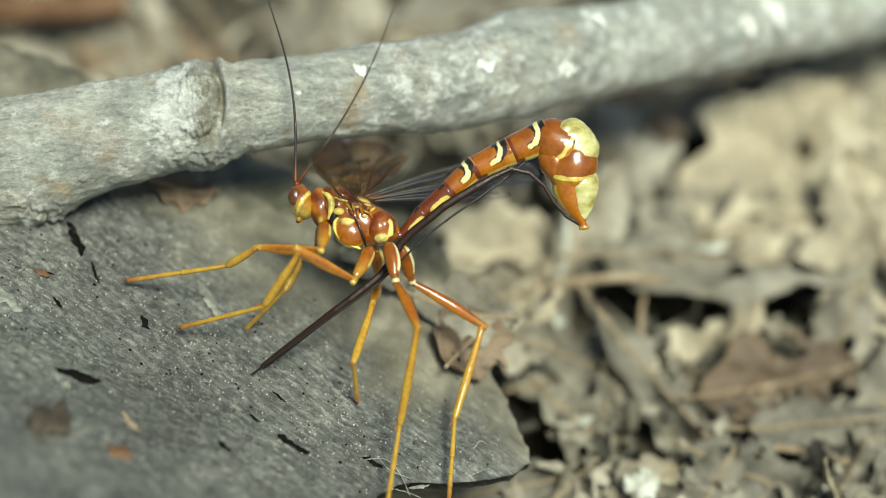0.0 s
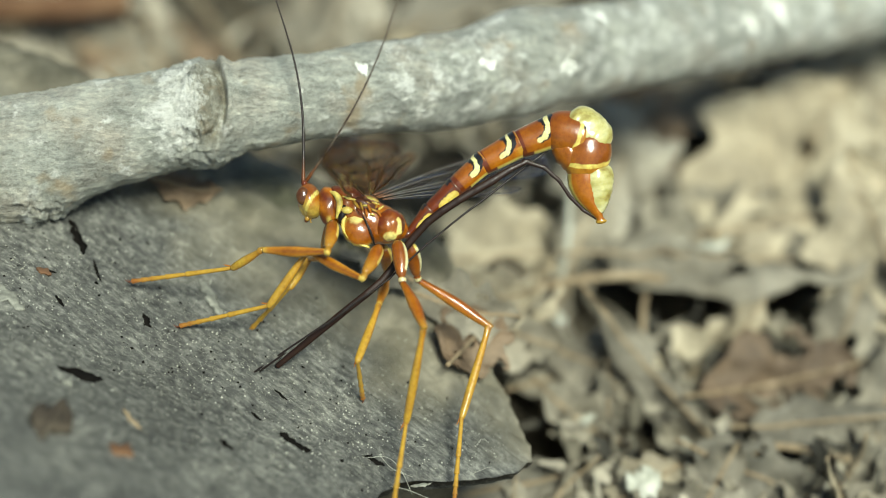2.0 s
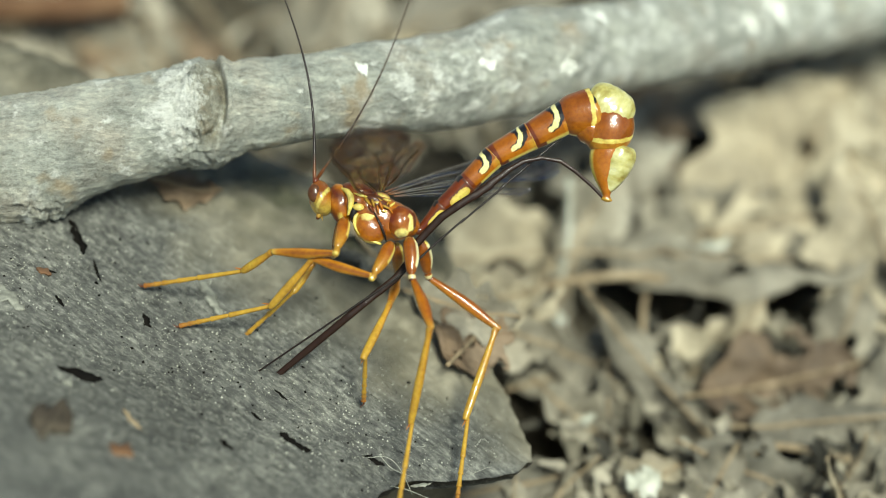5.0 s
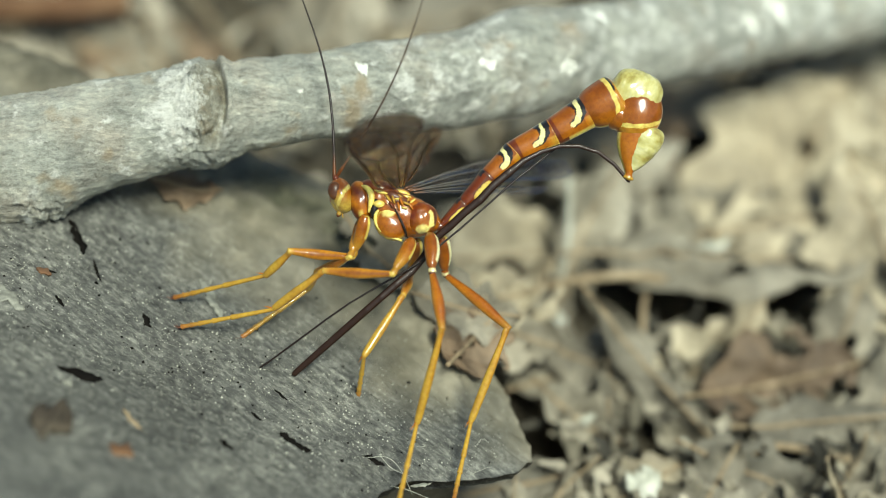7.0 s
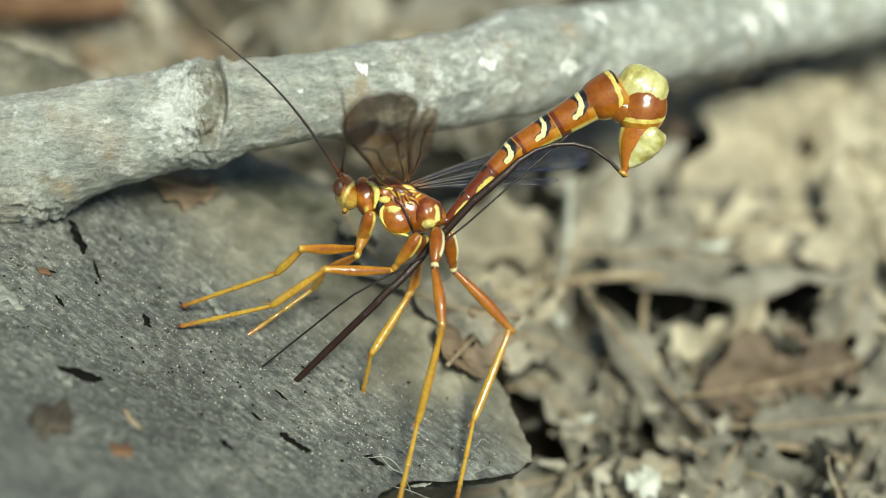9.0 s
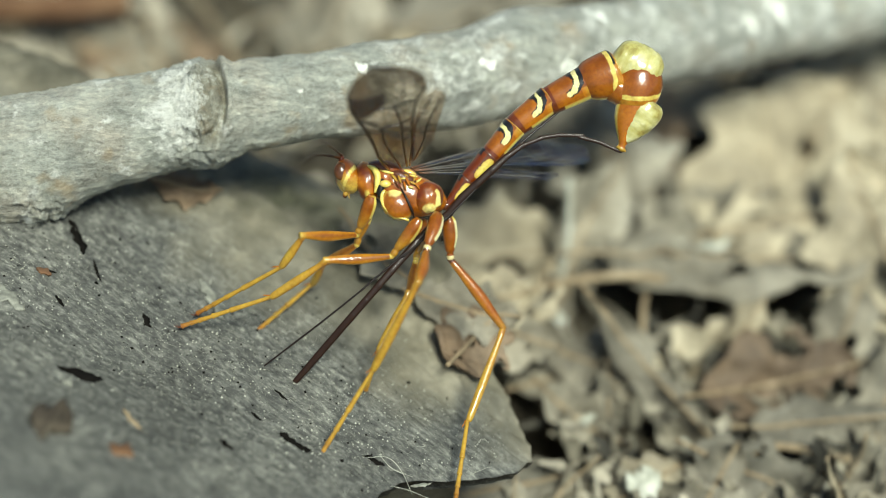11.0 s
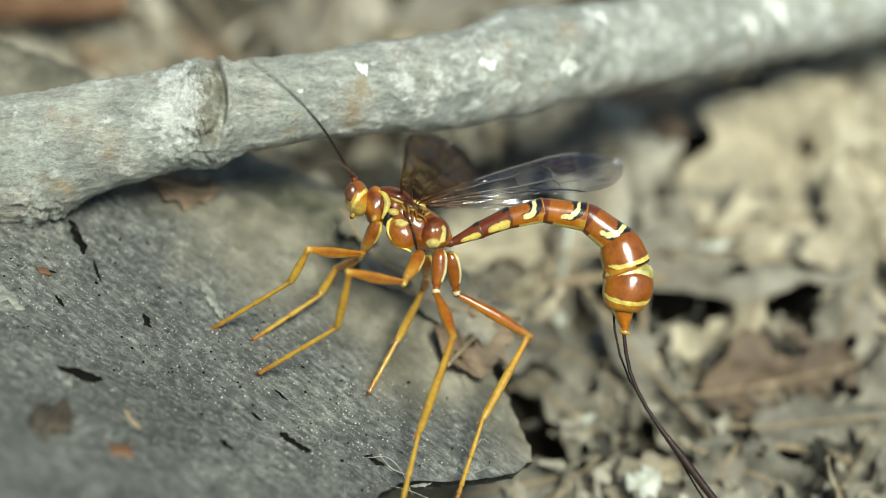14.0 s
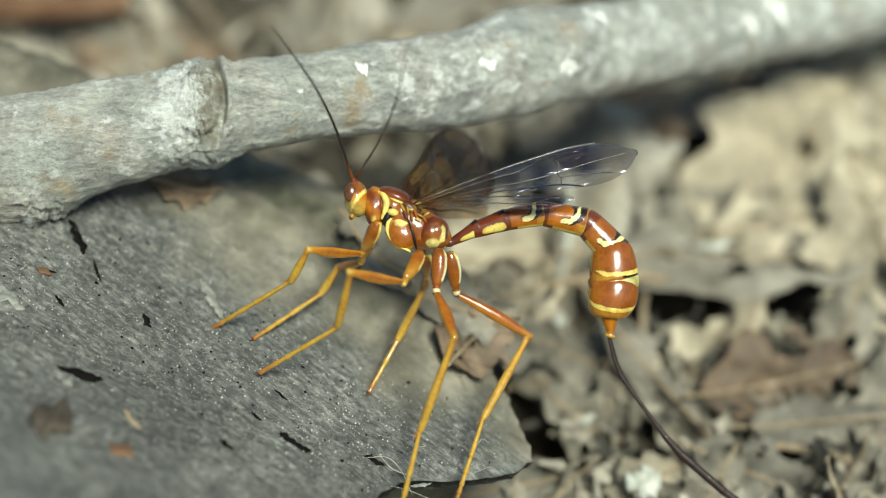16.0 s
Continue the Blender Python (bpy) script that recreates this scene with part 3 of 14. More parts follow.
    kinds = [leaf_mesh(k, 20, rnd.uniform(5, 12), rnd.uniform(-0.9, 1.2), rnd.uniform(-0.8, 1.0), 0.25, (P, G, G, B, P, G)[k % 6], 0.5) for k in range(16)]
    count = 0
    while count < 230:
        x, y = rnd.uniform(-85, 100), rnd.uniform(-40, 125)
        if (x < 8 and y < 22 - 0.5 * x) or (-45 < x < 2 and y < 70) or any(math.hypot(x - p, y - q) < r + 2.5 for p, q, r, _ in HOLLOWS):
            continue
        k = rnd.uniform(0.4, 0.95)
        one_leaf(kinds[count % 16], lay(x, y, rnd.uniform(0.5, 4.0), rnd.uniform(0, 360), rnd.gauss(14, 28), rnd.gauss(0, 28)), k)
        count += 1


litter()


def twig(points, radius, material, label, name="twig"):
    pts = spline([(*p, radius * (1 - 0.06 * i)) for i, p in enumerate(points)], 60)
    v, f = tube([tuple(p) for p in pts], 16, 0.12, 0.6)
    ob = new(name, mesh_of(name, [q / 1000 for q in v], f, material))
    tagged(ob, label, "twig", "twigs in the litter")


twig([(-79.6, 85.3, 13), (-67.5, 83.8, 13), (-56.6, 83.8, 13), (-47.3, 86.4, 12)], 2.4, RED_TWIG, "thick red-brown stick lying on dead leaves")
twig([(-43.4, 104.7, 4), (-40.9, 97.2, 7), (-36.0, 88.2, 9), (-30.7, 76.4, 8), (-28.6, 70.9, 5)], 0.55, TWIG, "thin bent tan twig in the litter")
twig([(-6.4, 19.2, 8), (2.5, 22.7, 10), (12.7, 25.7, 10.5), (23.8, 28.2, 10), (31.8, 29.7, 7)], 0.75, TWIG, "tan twig lying across dead leaves")
twig([(16.5, 39.2, 17), (16.3, 33.6, 12), (15.7, 31.4, 9), (15.0, 28.7, 5)], 0.42, LICHEN, "pale bent stalk standing in the litter")
twig([(21.2, 13.5, 2), (24.9, 18.0, 6), (25.4, 22.4, 9), (26.0, 25.6, 9)], 0.45, TWIG, "pale bent stalk standing in the litter")
twig([(31.7, 0.9, 3), (40.2, 3.1, 5), (49.8, 2.0, 4), (61.4, 6.2, 3)], 0.5, TWIG, "thin tan twig in the litter")


def crumbs():
    """Broken leaf bits that cover the soil."""
    rnd = random.Random(11)
    verts, faces = [], []
    for k in range(3200):
        x, y = rnd.uniform(-95, 110), rnd.uniform(-50, 135)
        if (x < 5 and y < 16 - 0.5 * x) or any(math.hypot(x - p, y - q) < r for p, q, r, _ in HOLLOWS):
            continue
        l, w, c = rnd.uniform(1.2, 7), rnd.uniform(0.6, 2.6), rnd.uniform(-0.6, 0.9)
        m = lay(x, y, rnd.uniform(0, 3.2), rnd.uniform(0, 360), rnd.gauss(10, 30), rnd.gauss(0, 30))
        n = len(verts)
        for i in range(5):
            s = i / 4 - 0.5
            t = w * (1 - abs(s) * 1.2) * rnd.uniform(0.7, 1.2)
            for u in (-1, 0, 1):
                verts.append(m @ (Vector((s * l, u * t, c * l * s * s * 1.5 + abs(u) * t * c * 0.5)) / 1000))
        faces += [tuple(n + q for q in f) for f in grid_faces(5, 3)]
    ob = new("leaf_crumbs", mesh_of("leaf_crumbs", verts, faces, CRUMBS))
    tagged(ob, "broken bits of dead leaves over dark soil", "leaf litter", kind="stuff")


crumbs()


def shreds():
    """Fine curled shreds of leaf heaped thickly beside the log's broken end."""
    rnd = random.Random(23)
    verts, faces = [], []
    for k in range(520):
        x, y = rnd.uniform(9, 62), rnd.uniform(-9, 27)
        if (x < 12 and y < 12) or any(math.hypot(x - p, y - q) < r * 0.7 for p, q, r, _ in HOLLOWS):
            continue
        l, w, c, tw = rnd.uniform(1.5, 6.5), rnd.uniform(0.25, 1.3), rnd.uniform(-1.2, 1.6), rnd.uniform(-1.2, 1.2)
        m = lay(x, y, rnd.uniform(1.0, 5.0), rnd.uniform(0, 360), rnd.gauss(20, 32), rnd.gauss(0, 35))
        n = len(verts)
        for i in range(6):
            u = i / 5 - 0.5
            t = w * (1 - abs(u) * 1.3) * rnd.uniform(0.7, 1.2)
            for side in (-1, 0, 1):
                a = side * t
                verts.append(m @ (Vector((u * l, a * math.cos(tw * u * 2), c * l * u * u * 1.5 + a * math.sin(tw * u * 2) + abs(side) * t * 0.4)) / 1000))
        faces += [tuple(n + q for q in f) for f in grid_faces(6, 3)]
    ob = new("leaf_shreds", mesh_of("leaf_shreds", verts, faces, CRUMBS))
    tagged(ob, "curled grey and tan shreds of dead leaves", "leaf litter", kind="stuff")


shreds()


def scraps():
    """Whitish scraps added to the litter; their pale colour stands for blown highlights."""
    for k, (x, y, h, length, width, spin) in enumerate(((23.8, -3.6, 6, 4.5, 3.6, 20), (9.3, 25.9, 9, 2.6, 2.0, 0), (35.9, 35.4, 9, 4.5, 1.3, 8), (30.4, 35.7, 8, 3.2, 1.2, 25), (17.8, 7.3, 5, 2.2, 1.0, 30), (29.5, 3.1, 5, 2.4, 0.9, -40), (19.9, 14.6, 5, 1.6, 1.0, 60), (34.2, 11.2, 4, 2.0, 1.4, 10), (14.9, 23.8, 7, 2.4, 1.6, -20))):
        ob = new("leaf_scrap", chip_mesh("leaf_scrap", length, width, 0.5, 30 + k, LICHEN, 0.5))
        ob.matrix_world = lay(x, y, h, spin, 35, 10 * math.sin(k * 2.0))
        tagged(ob, "whitish scrap in the litter that stands for a highlight", "debris", "bleached scraps")


scraps()



# ---- wasp ----
RUST, AMBER, HONEY = (0.135, 0.024, 0.0015), (0.43, 0.138, 0.004), (0.45, 0.262, 0.030)
YELLOW, CREAM, BLACK, UMBER = (0.78, 0.62, 0.14), (0.80, 0.74, 0.40), (0.012, 0.009, 0.008), (0.10, 0.03, 0.012)


def cuticle(name, rough=0.32, coat=0.9, gleam=0.35):
    """Glossy insect shell; its bands of colour are laid on the mesh."""
    m, nt, b = nodes_of(name)
    a = nt.nodes.new("ShaderNodeVertexColor")
    a.layer_name = "tint"
    n = noise_node(nt, 2600, 5, 0.65)
    k = ramp(nt, n.outputs[0], [(0.3, (0.80, 0.74, 0.70)), (0.5, (1, 1, 1)), (0.72, (1.12, 1.16, 1.2))])
    w = ramp(nt, noise_node(nt, 550, 3, 0.55).outputs[0], [(0.32, (0.66, 0.56, 0.5)), (0.52, (1, 1, 1)), (0.72, (1.15, 1.25, 1.2))])
    col = mixed(nt, a.outputs[0], k.outputs[0], 1.0, "MULTIPLY")
    nt.links.new(mixed(nt, col, w.outputs[0], 0.75, "MULTIPLY"), b.inputs["Base Color"])
    b.inputs["Roughness"].default_value = rough
    b.inputs["Coat Weight"].default_value = coat
    b.inputs["Coat Roughness"].default_value = 0.05
    b.inputs["Specular IOR Level"].default_value = gleam
    b.inputs["Subsurface Weight"].default_value = 0.05
    b.inputs["Subsurface Radius"].default_value = (0.0007, 0.00025, 0.00006)
    rough_skin = mixed(nt, n.outputs[0], noise_node(nt, 800, 3, 0.5).outputs[0], 0.7)
    dent = bump(nt, b, rough_skin, 0.40, 0.00020)
    nt.links.new(dent.outputs[0], b.inputs["Coat Normal"])
    return m


SHELL = cuticle("amber_cuticle")
HORN = cuticle("dark_horn", 0.45, 0.15, 0.3)
VEIN = cuticle("glossy_wing_vein", 0.3, 0.3, 0.4)


def membrane_material():
    m, nt, b = nodes_of("pale_membrane")
    n = noise_node(nt, 420, 4, 0.6, stretch=(1.0, 0.5, 1.0))
    k = ramp(nt, n.outputs[0], [(0.32, (0.24, 0.17, 0.03)), (0.45, (0.46, 0.41, 0.13)), (0.58, (0.62, 0.58, 0.28)), (0.72, (0.78, 0.76, 0.55))])
    nt.links.new(k.outputs[0], b.inputs["Base Color"])
    b.inputs["Roughness"].default_value = 0.3
    b.inputs["Subsurface Weight"].default_value = 0.3
    b.inputs["Subsurface Radius"].default_value = (0.0012, 0.0011, 0.0006)
    b.inputs["Coat Weight"].default_value = 1.0
    b.inputs["Coat Roughness"].default_value = 0.06
    dent = bump(nt, b, noise_node(nt, 520, 3, 0.5, stretch=(1.0, 0.4, 1.0)).outputs[0], 0.7, 0.0006)
    nt.links.new(dent.outputs[0], b.inputs["Coat Normal"])
    return m


SKIN = membrane_material()


def wing_material():
    """A clear brownish film with smoky patches; thin enough to see through, with a blue and violet sheen."""
    m = bpy.data.materials.new("smoky_wing_film")
    m.use_nodes = True
    nt = m.node_tree
    nt.nodes.clear()
    o = nt.nodes.new("ShaderNodeOutputMaterial")
    a = nt.nodes.new("ShaderNodeVertexColor")
    a.layer_name = "tint"
    split = nt.nodes.new("ShaderNodeSeparateColor")
    nt.links.new(a.outputs[0], split.inputs[0])
    clear = nt.nodes.new("ShaderNodeBsdfTransparent")
    nt.links.new(ramp(nt, split.outputs[2], [(0.0, (0.92, 0.90, 0.86)), (1.0, (0.60, 0.44, 0.25))]).outputs[0], clear.inputs[0])
    dark = add(nt, "ShaderNodeBsdfDiffuse", Color=(0.020, 0.011, 0.006, 1))
    gloss = add(nt, "ShaderNodeBsdfGlossy", Roughness=0.16)
    sheen = ramp(nt, noise_node(nt, 300, 2, 0.5).outputs[0], [(0.36, (0.95, 0.95, 1.0)), (0.5, (0.72, 0.76, 1.0)), (0.60, (0.85, 0.80, 1.0)), (0.72, (1.0, 1.0, 0.95))])
    nt.links.new(sheen.outputs[0], gloss.inputs["Color"])
    nt.links.new(ramp(nt, noise_node(nt, 240, 2, 0.5).outputs[0], [(0.4, (0.12, 0.12, 0.12)), (0.65, (0.24, 0.24, 0.24))]).outputs[0], gloss.inputs["Roughness"])
    f = add(nt, "ShaderNodeFresnel", IOR=2.0)
    m1, m2 = nt.nodes.new("ShaderNodeMixShader"), nt.nodes.new("ShaderNodeMixShader")
    nt.links.new(split.outputs[0], m1.inputs[0])
    nt.links.new(clear.outputs[0], m1.inputs[1])
    nt.links.new(dark.outputs[0], m1.inputs[2])
    nt.links.new(f.outputs[0], m2.inputs[0])
    nt.links.new(m1.outputs[0], m2.inputs[1])
    nt.links.new(gloss.outputs[0], m2.inputs[2])
    n = noise_node(nt, 330, 3, 0.55, stretch=(0.35, 1.3, 1.0))
    bp = add(nt, "ShaderNodeBump", Strength=1.0, Distance=0.0021)
    nt.links.new(n.outputs[0], bp.inputs["Height"])
    nt.links.new(bp.outputs[0], gloss.inputs["Normal"])
    nt.links.new(m2.outputs[0], o.inputs[0])
    return m


FILM = wing_material()
wasp = new("ichneumon_wasp")
tagged(wasp, "rust and yellow banded wasp with long legs, on a grey log", "wasp")
PARTS = {}


def part(name, mesh, parent, label="", key=""):
    ob = new(name, mesh)
    ob.parent = parent
    if label:
        ob["label"] = label
    if key:
        PARTS[key] = ob
    return ob


def bone(x, y, z, dx, dy, dz, hx=0, hy=0, hz=1):
    """A pose in the wasp's space: at (x, y, z) millimetres, with its x axis along (dx, dy, dz) and its z axis near (hx, hy, hz)."""
    d = Vector((dx, dy, dz)).normalized()
    h = Vector((hx, hy, hz))
    h = (h - d * h.dot(d)).normalized()
    m = Matrix((d, h.cross(d), h)).transposed().to_4x4()
    m.translation = Vector((x, y, z)) / 1000
    return m


def lathe(name, stations, tint, sides=28, steps=40, material=None, lump=0.0, paint=None):
    """A closed shell along x. stations: (x, radius up, radius sideways, rise); tint(s, angle) gives its colour, angle 0 on the back, 90 on the flank."""
    rows = spline(stations, steps)
    verts, cols = [], []
    for i, (x, ry, rz, c) in enumerate(rows):
        for j in range(sides):
            w = 2 * math.pi * j / sides
            k = 1 + lump * fbm((x * 1.7, math.cos(w) * 2, math.sin(w) * 2), 1.0)
            verts.append(Vector((x, c + max(ry, 0.01) * math.cos(w) * k, max(rz, 0.01) * math.sin(w) * k)) / 1000)
            g = math.degrees(w if w <= math.pi else 2 * math.pi - w)
            cols.append(paint(verts[-1] * 1000) if paint else tint((x - rows[0][0]) / (rows[-1][0] - rows[0][0]), g))
    faces = [tuple(reversed(f)) for f in grid_faces(steps, sides, True)]
    faces.append(tuple(range(sides)))
    faces.append(tuple(reversed(range((steps - 1) * sides, steps * sides))))
    return mesh_of(name, verts, faces, material or SHELL, True, cols)


def blob(name, rx, ry, rz, tint, sides=28, steps=20, material=None, power=1.0, paint=None, lump=0.0):
    """An egg-shaped shell about its own middle, long along x."""
    st = []
    for k in range(9):
        u = -math.cos(math.pi * k / 8)
        r = max(1 - u * u, 0) ** (0.5 * power)
        st.append((u * rx, ry * r, rz * r, 0))
    return lathe(name, st, tint, sides, steps, material, lump, paint)


def blend(a, b, k):
    k = min(max(k, 0.0), 1.0)
    return tuple(p + (q - p) * k for p, q in zip(a, b))


def plain(c):
    return lambda s, g: c


def put(ob, x, y, z, rz=0, ry=0, rx=0):
    ob.matrix_basis = pose(x / 1000, y / 1000, z / 1000, rx, ry, rz)
    return ob


def strip(name, points, tint, parent, label="", material=None):
    """A raised stripe through (x, y, z, radius) points in millimetres."""
    v, f = tube([tuple(q / 1000 for q in p) for p in spline(points, 26)], 12)
    return part(name, mesh_of(name, v, f, material or SHELL, True, [tint] * len(v)), parent, label)


def thorax_parts():
    body = lathe("thorax", [(-6.3, 0.7, 0.7, 0.1), (-5.4, 1.3, 1.3, 0.3), (-3.9, 1.95, 1.75, 0.5), (-1.7, 2.3, 2.0, 0.0), (0.6, 2.2, 2.0, -0.15),
                            (2.4, 1.7, 1.7, 0.0), (3.3, 0.95, 1.0, 0.0), (3.75, 0.4, 0.4, 0.0)], lambda s, g: blend(AMBER, RUST, 0.5 + 0.5 * fbm((s * 9, g * 0.05, 0), 1.0)), 40, 64, lump=0.05)
    put(part("thorax", body, wasp, "rust-brown thorax"), 0, 0, 0, -26)
    hump = lambda p: UMBER if abs(p.z) < 0.25 or p.y > 0.55 and p.x < -0.6 else blend(RUST, AMBER, 0.15 - 0.3 * p.y)
    put(part("back_plate", blob("back_plate", 2.1, 0.95, 1.75, plain(RUST), 30, 24, paint=hump), wasp, "dark rust back plate"), -2.55, 3.2, 0, -22)
    put(part("front_plate", blob("front_plate", 1.3, 2.25, 1.75, plain(AMBER), 32, 24, power=0.8, lump=0.06, paint=lambda p: blend(blend(AMBER, RUST, 0.55 + 0.55 * math.sin(p.y * 1.9 + p.x * 2 + 0.6 * fbm(p, 1.2))), YELLOW, (0.42 - math.hypot((p.x + 0.2) * 1.3, p.y + 1.35)) / 0.15)), wasp, "amber front plate"), -4.75, 2.1, 0, 4)
    for d in (1, -1):
        def side(p):
            r = math.hypot(p.x / 1.95, p.y / 1.62) + 0.05 * fbm(p, 0.9)
            low = 0.5 + 0.5 * (-p.y - 0.25 * p.x) / 1.4
            c = blend(RUST, AMBER, 0.15 + 0.75 * low + 0.12 * fbm(p, 1.6))
            c = blend(c, blend(HONEY, YELLOW, 0.45), (r - 0.80) / 0.10 * min(1.0, max(0.0, low * 2 - 0.5)))
            return blend(c, blend(YELLOW, CREAM, 0.3), (0.75 - math.hypot(p.x + 1.05, (p.y - 1.0) * 0.8) + 0.15 * fbm(p, 1.2)) / 0.2)
        put(part("side_plate", blob("side_plate", 1.95, 1.62, 1.35, plain(RUST), 64, 56, paint=side, lump=0.03), wasp, "glossy rust side plate"), -1.85, -0.85, d * 1.25, -48)
        def rear(p):
            c = blend(RUST, AMBER, 0.30 + 0.25 * math.sin(p.x * 2.4 + 0.8) - 0.3 * p.y + 0.15 * fbm(p, 1.5))
            c = blend(c, UMBER, (p.x - 1.35) / 0.15)
            spot = math.hypot((p.x - 0.15) * 0.75, p.y + 1.2) + 0.2 * fbm(p, 0.9)
            edge = abs(p.x - 1.12 + 0.15 * p.y * p.y) + max(0.0, abs(p.y + 0.15) - 0.75) + 0.2 * fbm(p, 1.1)
            return blend(c, blend(YELLOW, CREAM, 0.25), max((0.58 - spot) / 0.16, (0.30 - edge) / 0.12))
        put(part("rear_plate", blob("rear_plate", 1.75, 1.75, 1.4, plain(RUST), 64, 60, paint=rear, lump=0.05), wasp, "rust rear plate with yellow spots"), 1.45, -0.6, d * 0.95, -6)
        strip("collar", [(-4.5, 3.75, 0.9 * d, 0.12), (-3.85, 3.35, 1.5 * d, 0.30), (-3.5, 2.6, 1.85 * d, 0.36), (-3.65, 1.7, 1.9 * d, 0.30), (-4.05, 0.75, 1.6 * d, 0.12)], YELLOW, wasp, "yellow collar stripe")
        strip("side_rim", [(-2.95, 0.85, 2.0 * d, 0.12), (-3.35, 0.3, 2.0 * d, 0.20), (-3.35, -0.7, 1.9 * d, 0.17), (-2.5, -1.85, 1.9 * d, 0.18), (-0.9, -2.75, 1.8 * d, 0.12)], YELLOW, wasp, "yellow rim of the side plate")
        strip("seam", [(-1.25, 0.9, 2.0 * d, 0.06), (-0.8, -0.3, 2.35 * d, 0.13), (-0.45, -1.6, 2.2 * d, 0.14), (-0.3, -2.5, 1.7 * d, 0.07)], BLACK, wasp, "black seam", HORN)
        strip("back_rim", [(-3.2, 3.1, 1.5 * d, 0.05), (-2.5, 2.75, 1.75 * d, 0.15), (-1.6, 2.45, 1.6 * d, 0.06)], YELLOW, wasp, "yellow edge of the back plate")
        put(part("wing_root", blob("wing_root", 0.62, 0.40, 0.4, plain(YELLOW), 18, 12), wasp, "yellow wing root"), -2.8, 1.5, d * 2.05, -8)
        put(part("black_gusset", blob("black_gusset", 1.05, 0.42, 0.42, plain(BLACK), 14, 10, HORN), wasp, "black gusset"), -3.35, 1.15, d * 1.7, 70)
        # umber lump whose dark colour stands for shade between the hinges
        put(part("wing_socket", blob("wing_socket", 1.9, 0.75, 0.7, plain(UMBER), 28, 20, HORN, lump=0.3), wasp, "umber lump standing in for shade under the wing hinges"), -0.7, 1.55, d * 1.25, -40)
        for x, y, z, r, g, c in ((-0.95, 2.35, 0.95, 0.5, -30, YELLOW), (0.3, 1.9, 0.85, 0.42, -20, YELLOW), (0.75, 1.3, 1.15, 0.42, 30, YELLOW), (-1.75, 1.95, 1.55, 0.55, -62, HONEY), (-1.2, 1.75, 1.75, 0.42, -80, HONEY),
                                 (-0.75, 1.75, 1.7, 0.34, -10, YELLOW), (-0.4, 1.4, 1.75, 0.5, -75, AMBER), (0.1, 1.15, 1.7, 0.42, -30, HONEY), (-1.45, 1.2, 1.9, 0.5, -60, RUST), (-0.75, 0.95, 1.95, 0.45, -85, AMBER),
                                 (0.55, 0.75, 1.65, 0.4, -60, AMBER), (-0.15, 0.7, 1.9, 0.3, -20, YELLOW), (-2.1, 1.55, 1.8, 0.3, -50, AMBER), (0.35, 1.55, 1.35, 0.3, 60, HONEY), (-1.5, 2.25, 1.25, 0.3, -70, AMBER), (-0.45, 2.05, 1.35, 0.28, -40, HONEY)):
            put(part("wing_hinge", blob("wing_hinge", r * 1.1, r * 0.34, r * 0.6, plain(c), 18, 14, lump=0.35), wasp), x, y, (z + 0.28) * d, g)
    put(part("scutellum", blob("scutellum", 0.95, 0.5, 0.9, lambda s, g: YELLOW if g > 40 else AMBER, 18, 12), wasp, "yellow hump"), -0.2, 2.35, 0, -26)
    put(part("waist", blob("waist", 0.7, 0.5, 0.55, plain(UMBER), 16, 10), wasp, "dark narrow waist"), 3.3, -1.75, 0, 15)


def head_parts():
    def face(p):
        # distance from the stripe that runs behind and under the eye
        d = (p.y - 0.15) - (p.x - 0.15) * 1.0 + 0.25 * (p.x - 0.15) ** 2
        if abs(d + 0.18) < 0.26 and abs(p.z) > 0.6:
            return YELLOW
        if d > 0 and p.y < 0.5 and p.x < 0.0:
            return blend(blend(HONEY, YELLOW, 0.4), AMBER, 0.15 + p.y + 0.4)
        if d < 0:
            return blend(AMBER, blend(HONEY, YELLOW, 0.3), -(p.y + 0.1) * 1.0)
        return blend(RUST, AMBER, 0.35)
    head = part("head", blob("head", 1.32, 2.0, 2.15, plain(AMBER), 56, 48, paint=face), wasp, "rust and yellow head")
    put(head, -6.75, 3.0, 0, 8)
    for z in (1, -1):
        put(part("eye", blob("eye", 0.74, 0.98, 0.5, plain((0.11, 0.038, 0.008)), 28, 20), head, "glossy brown compound eye"), -0.52, 0.62, z * 1.62, -14)
        put(part("antenna_socket", blob("antenna_socket", 0.40, 0.34, 0.34, plain(RUST), 14, 10), head), -0.1, 1.95, z * 0.6, 75)
        put(part("mandible", blob("mandible", 0.5, 0.28, 0.28, lambda s, g: UMBER if s < 0.35 else HONEY, 12, 8), head, "dark-tipped jaw"), -0.75, -1.75, z * 0.45, 50)
        put(part("palp", lathe("palp", [(0, 0.06, 0.06, 0), (0.3, 0.05, 0.05, -0.08), (0.6, 0.03, 0.03, 0)], plain(HONEY), 8, 10), head), -0.3, -1.8, z * 0.5, -110)
    put(part("face", blob("face", 0.6, 1.15, 1.25, lambda s, g: blend(HONEY, YELLOW, 0.4) if g > 60 else AMBER, 24, 16), head, "golden face"), -0.78, -0.6, 0, 10)


thorax_parts()
head_parts()

# Lengths of the leg pieces in millimetres: hip, thigh, shin, foot.
LEGS = {"hind_near": (4.5, 6.6, 11.2, 12.0), "hind_far": (4.7, 9.6, 11.0, 9.9), "middle_near": (4.7, 7.4, 7.7, 10.8),
        "middle_far": (4.4, 4.6, 7.9, 6.8), "front_near": (4.5, 7.2, 4.7, 11.9), "front_far": (5.1, 5.6, 4.2, 9.2)}


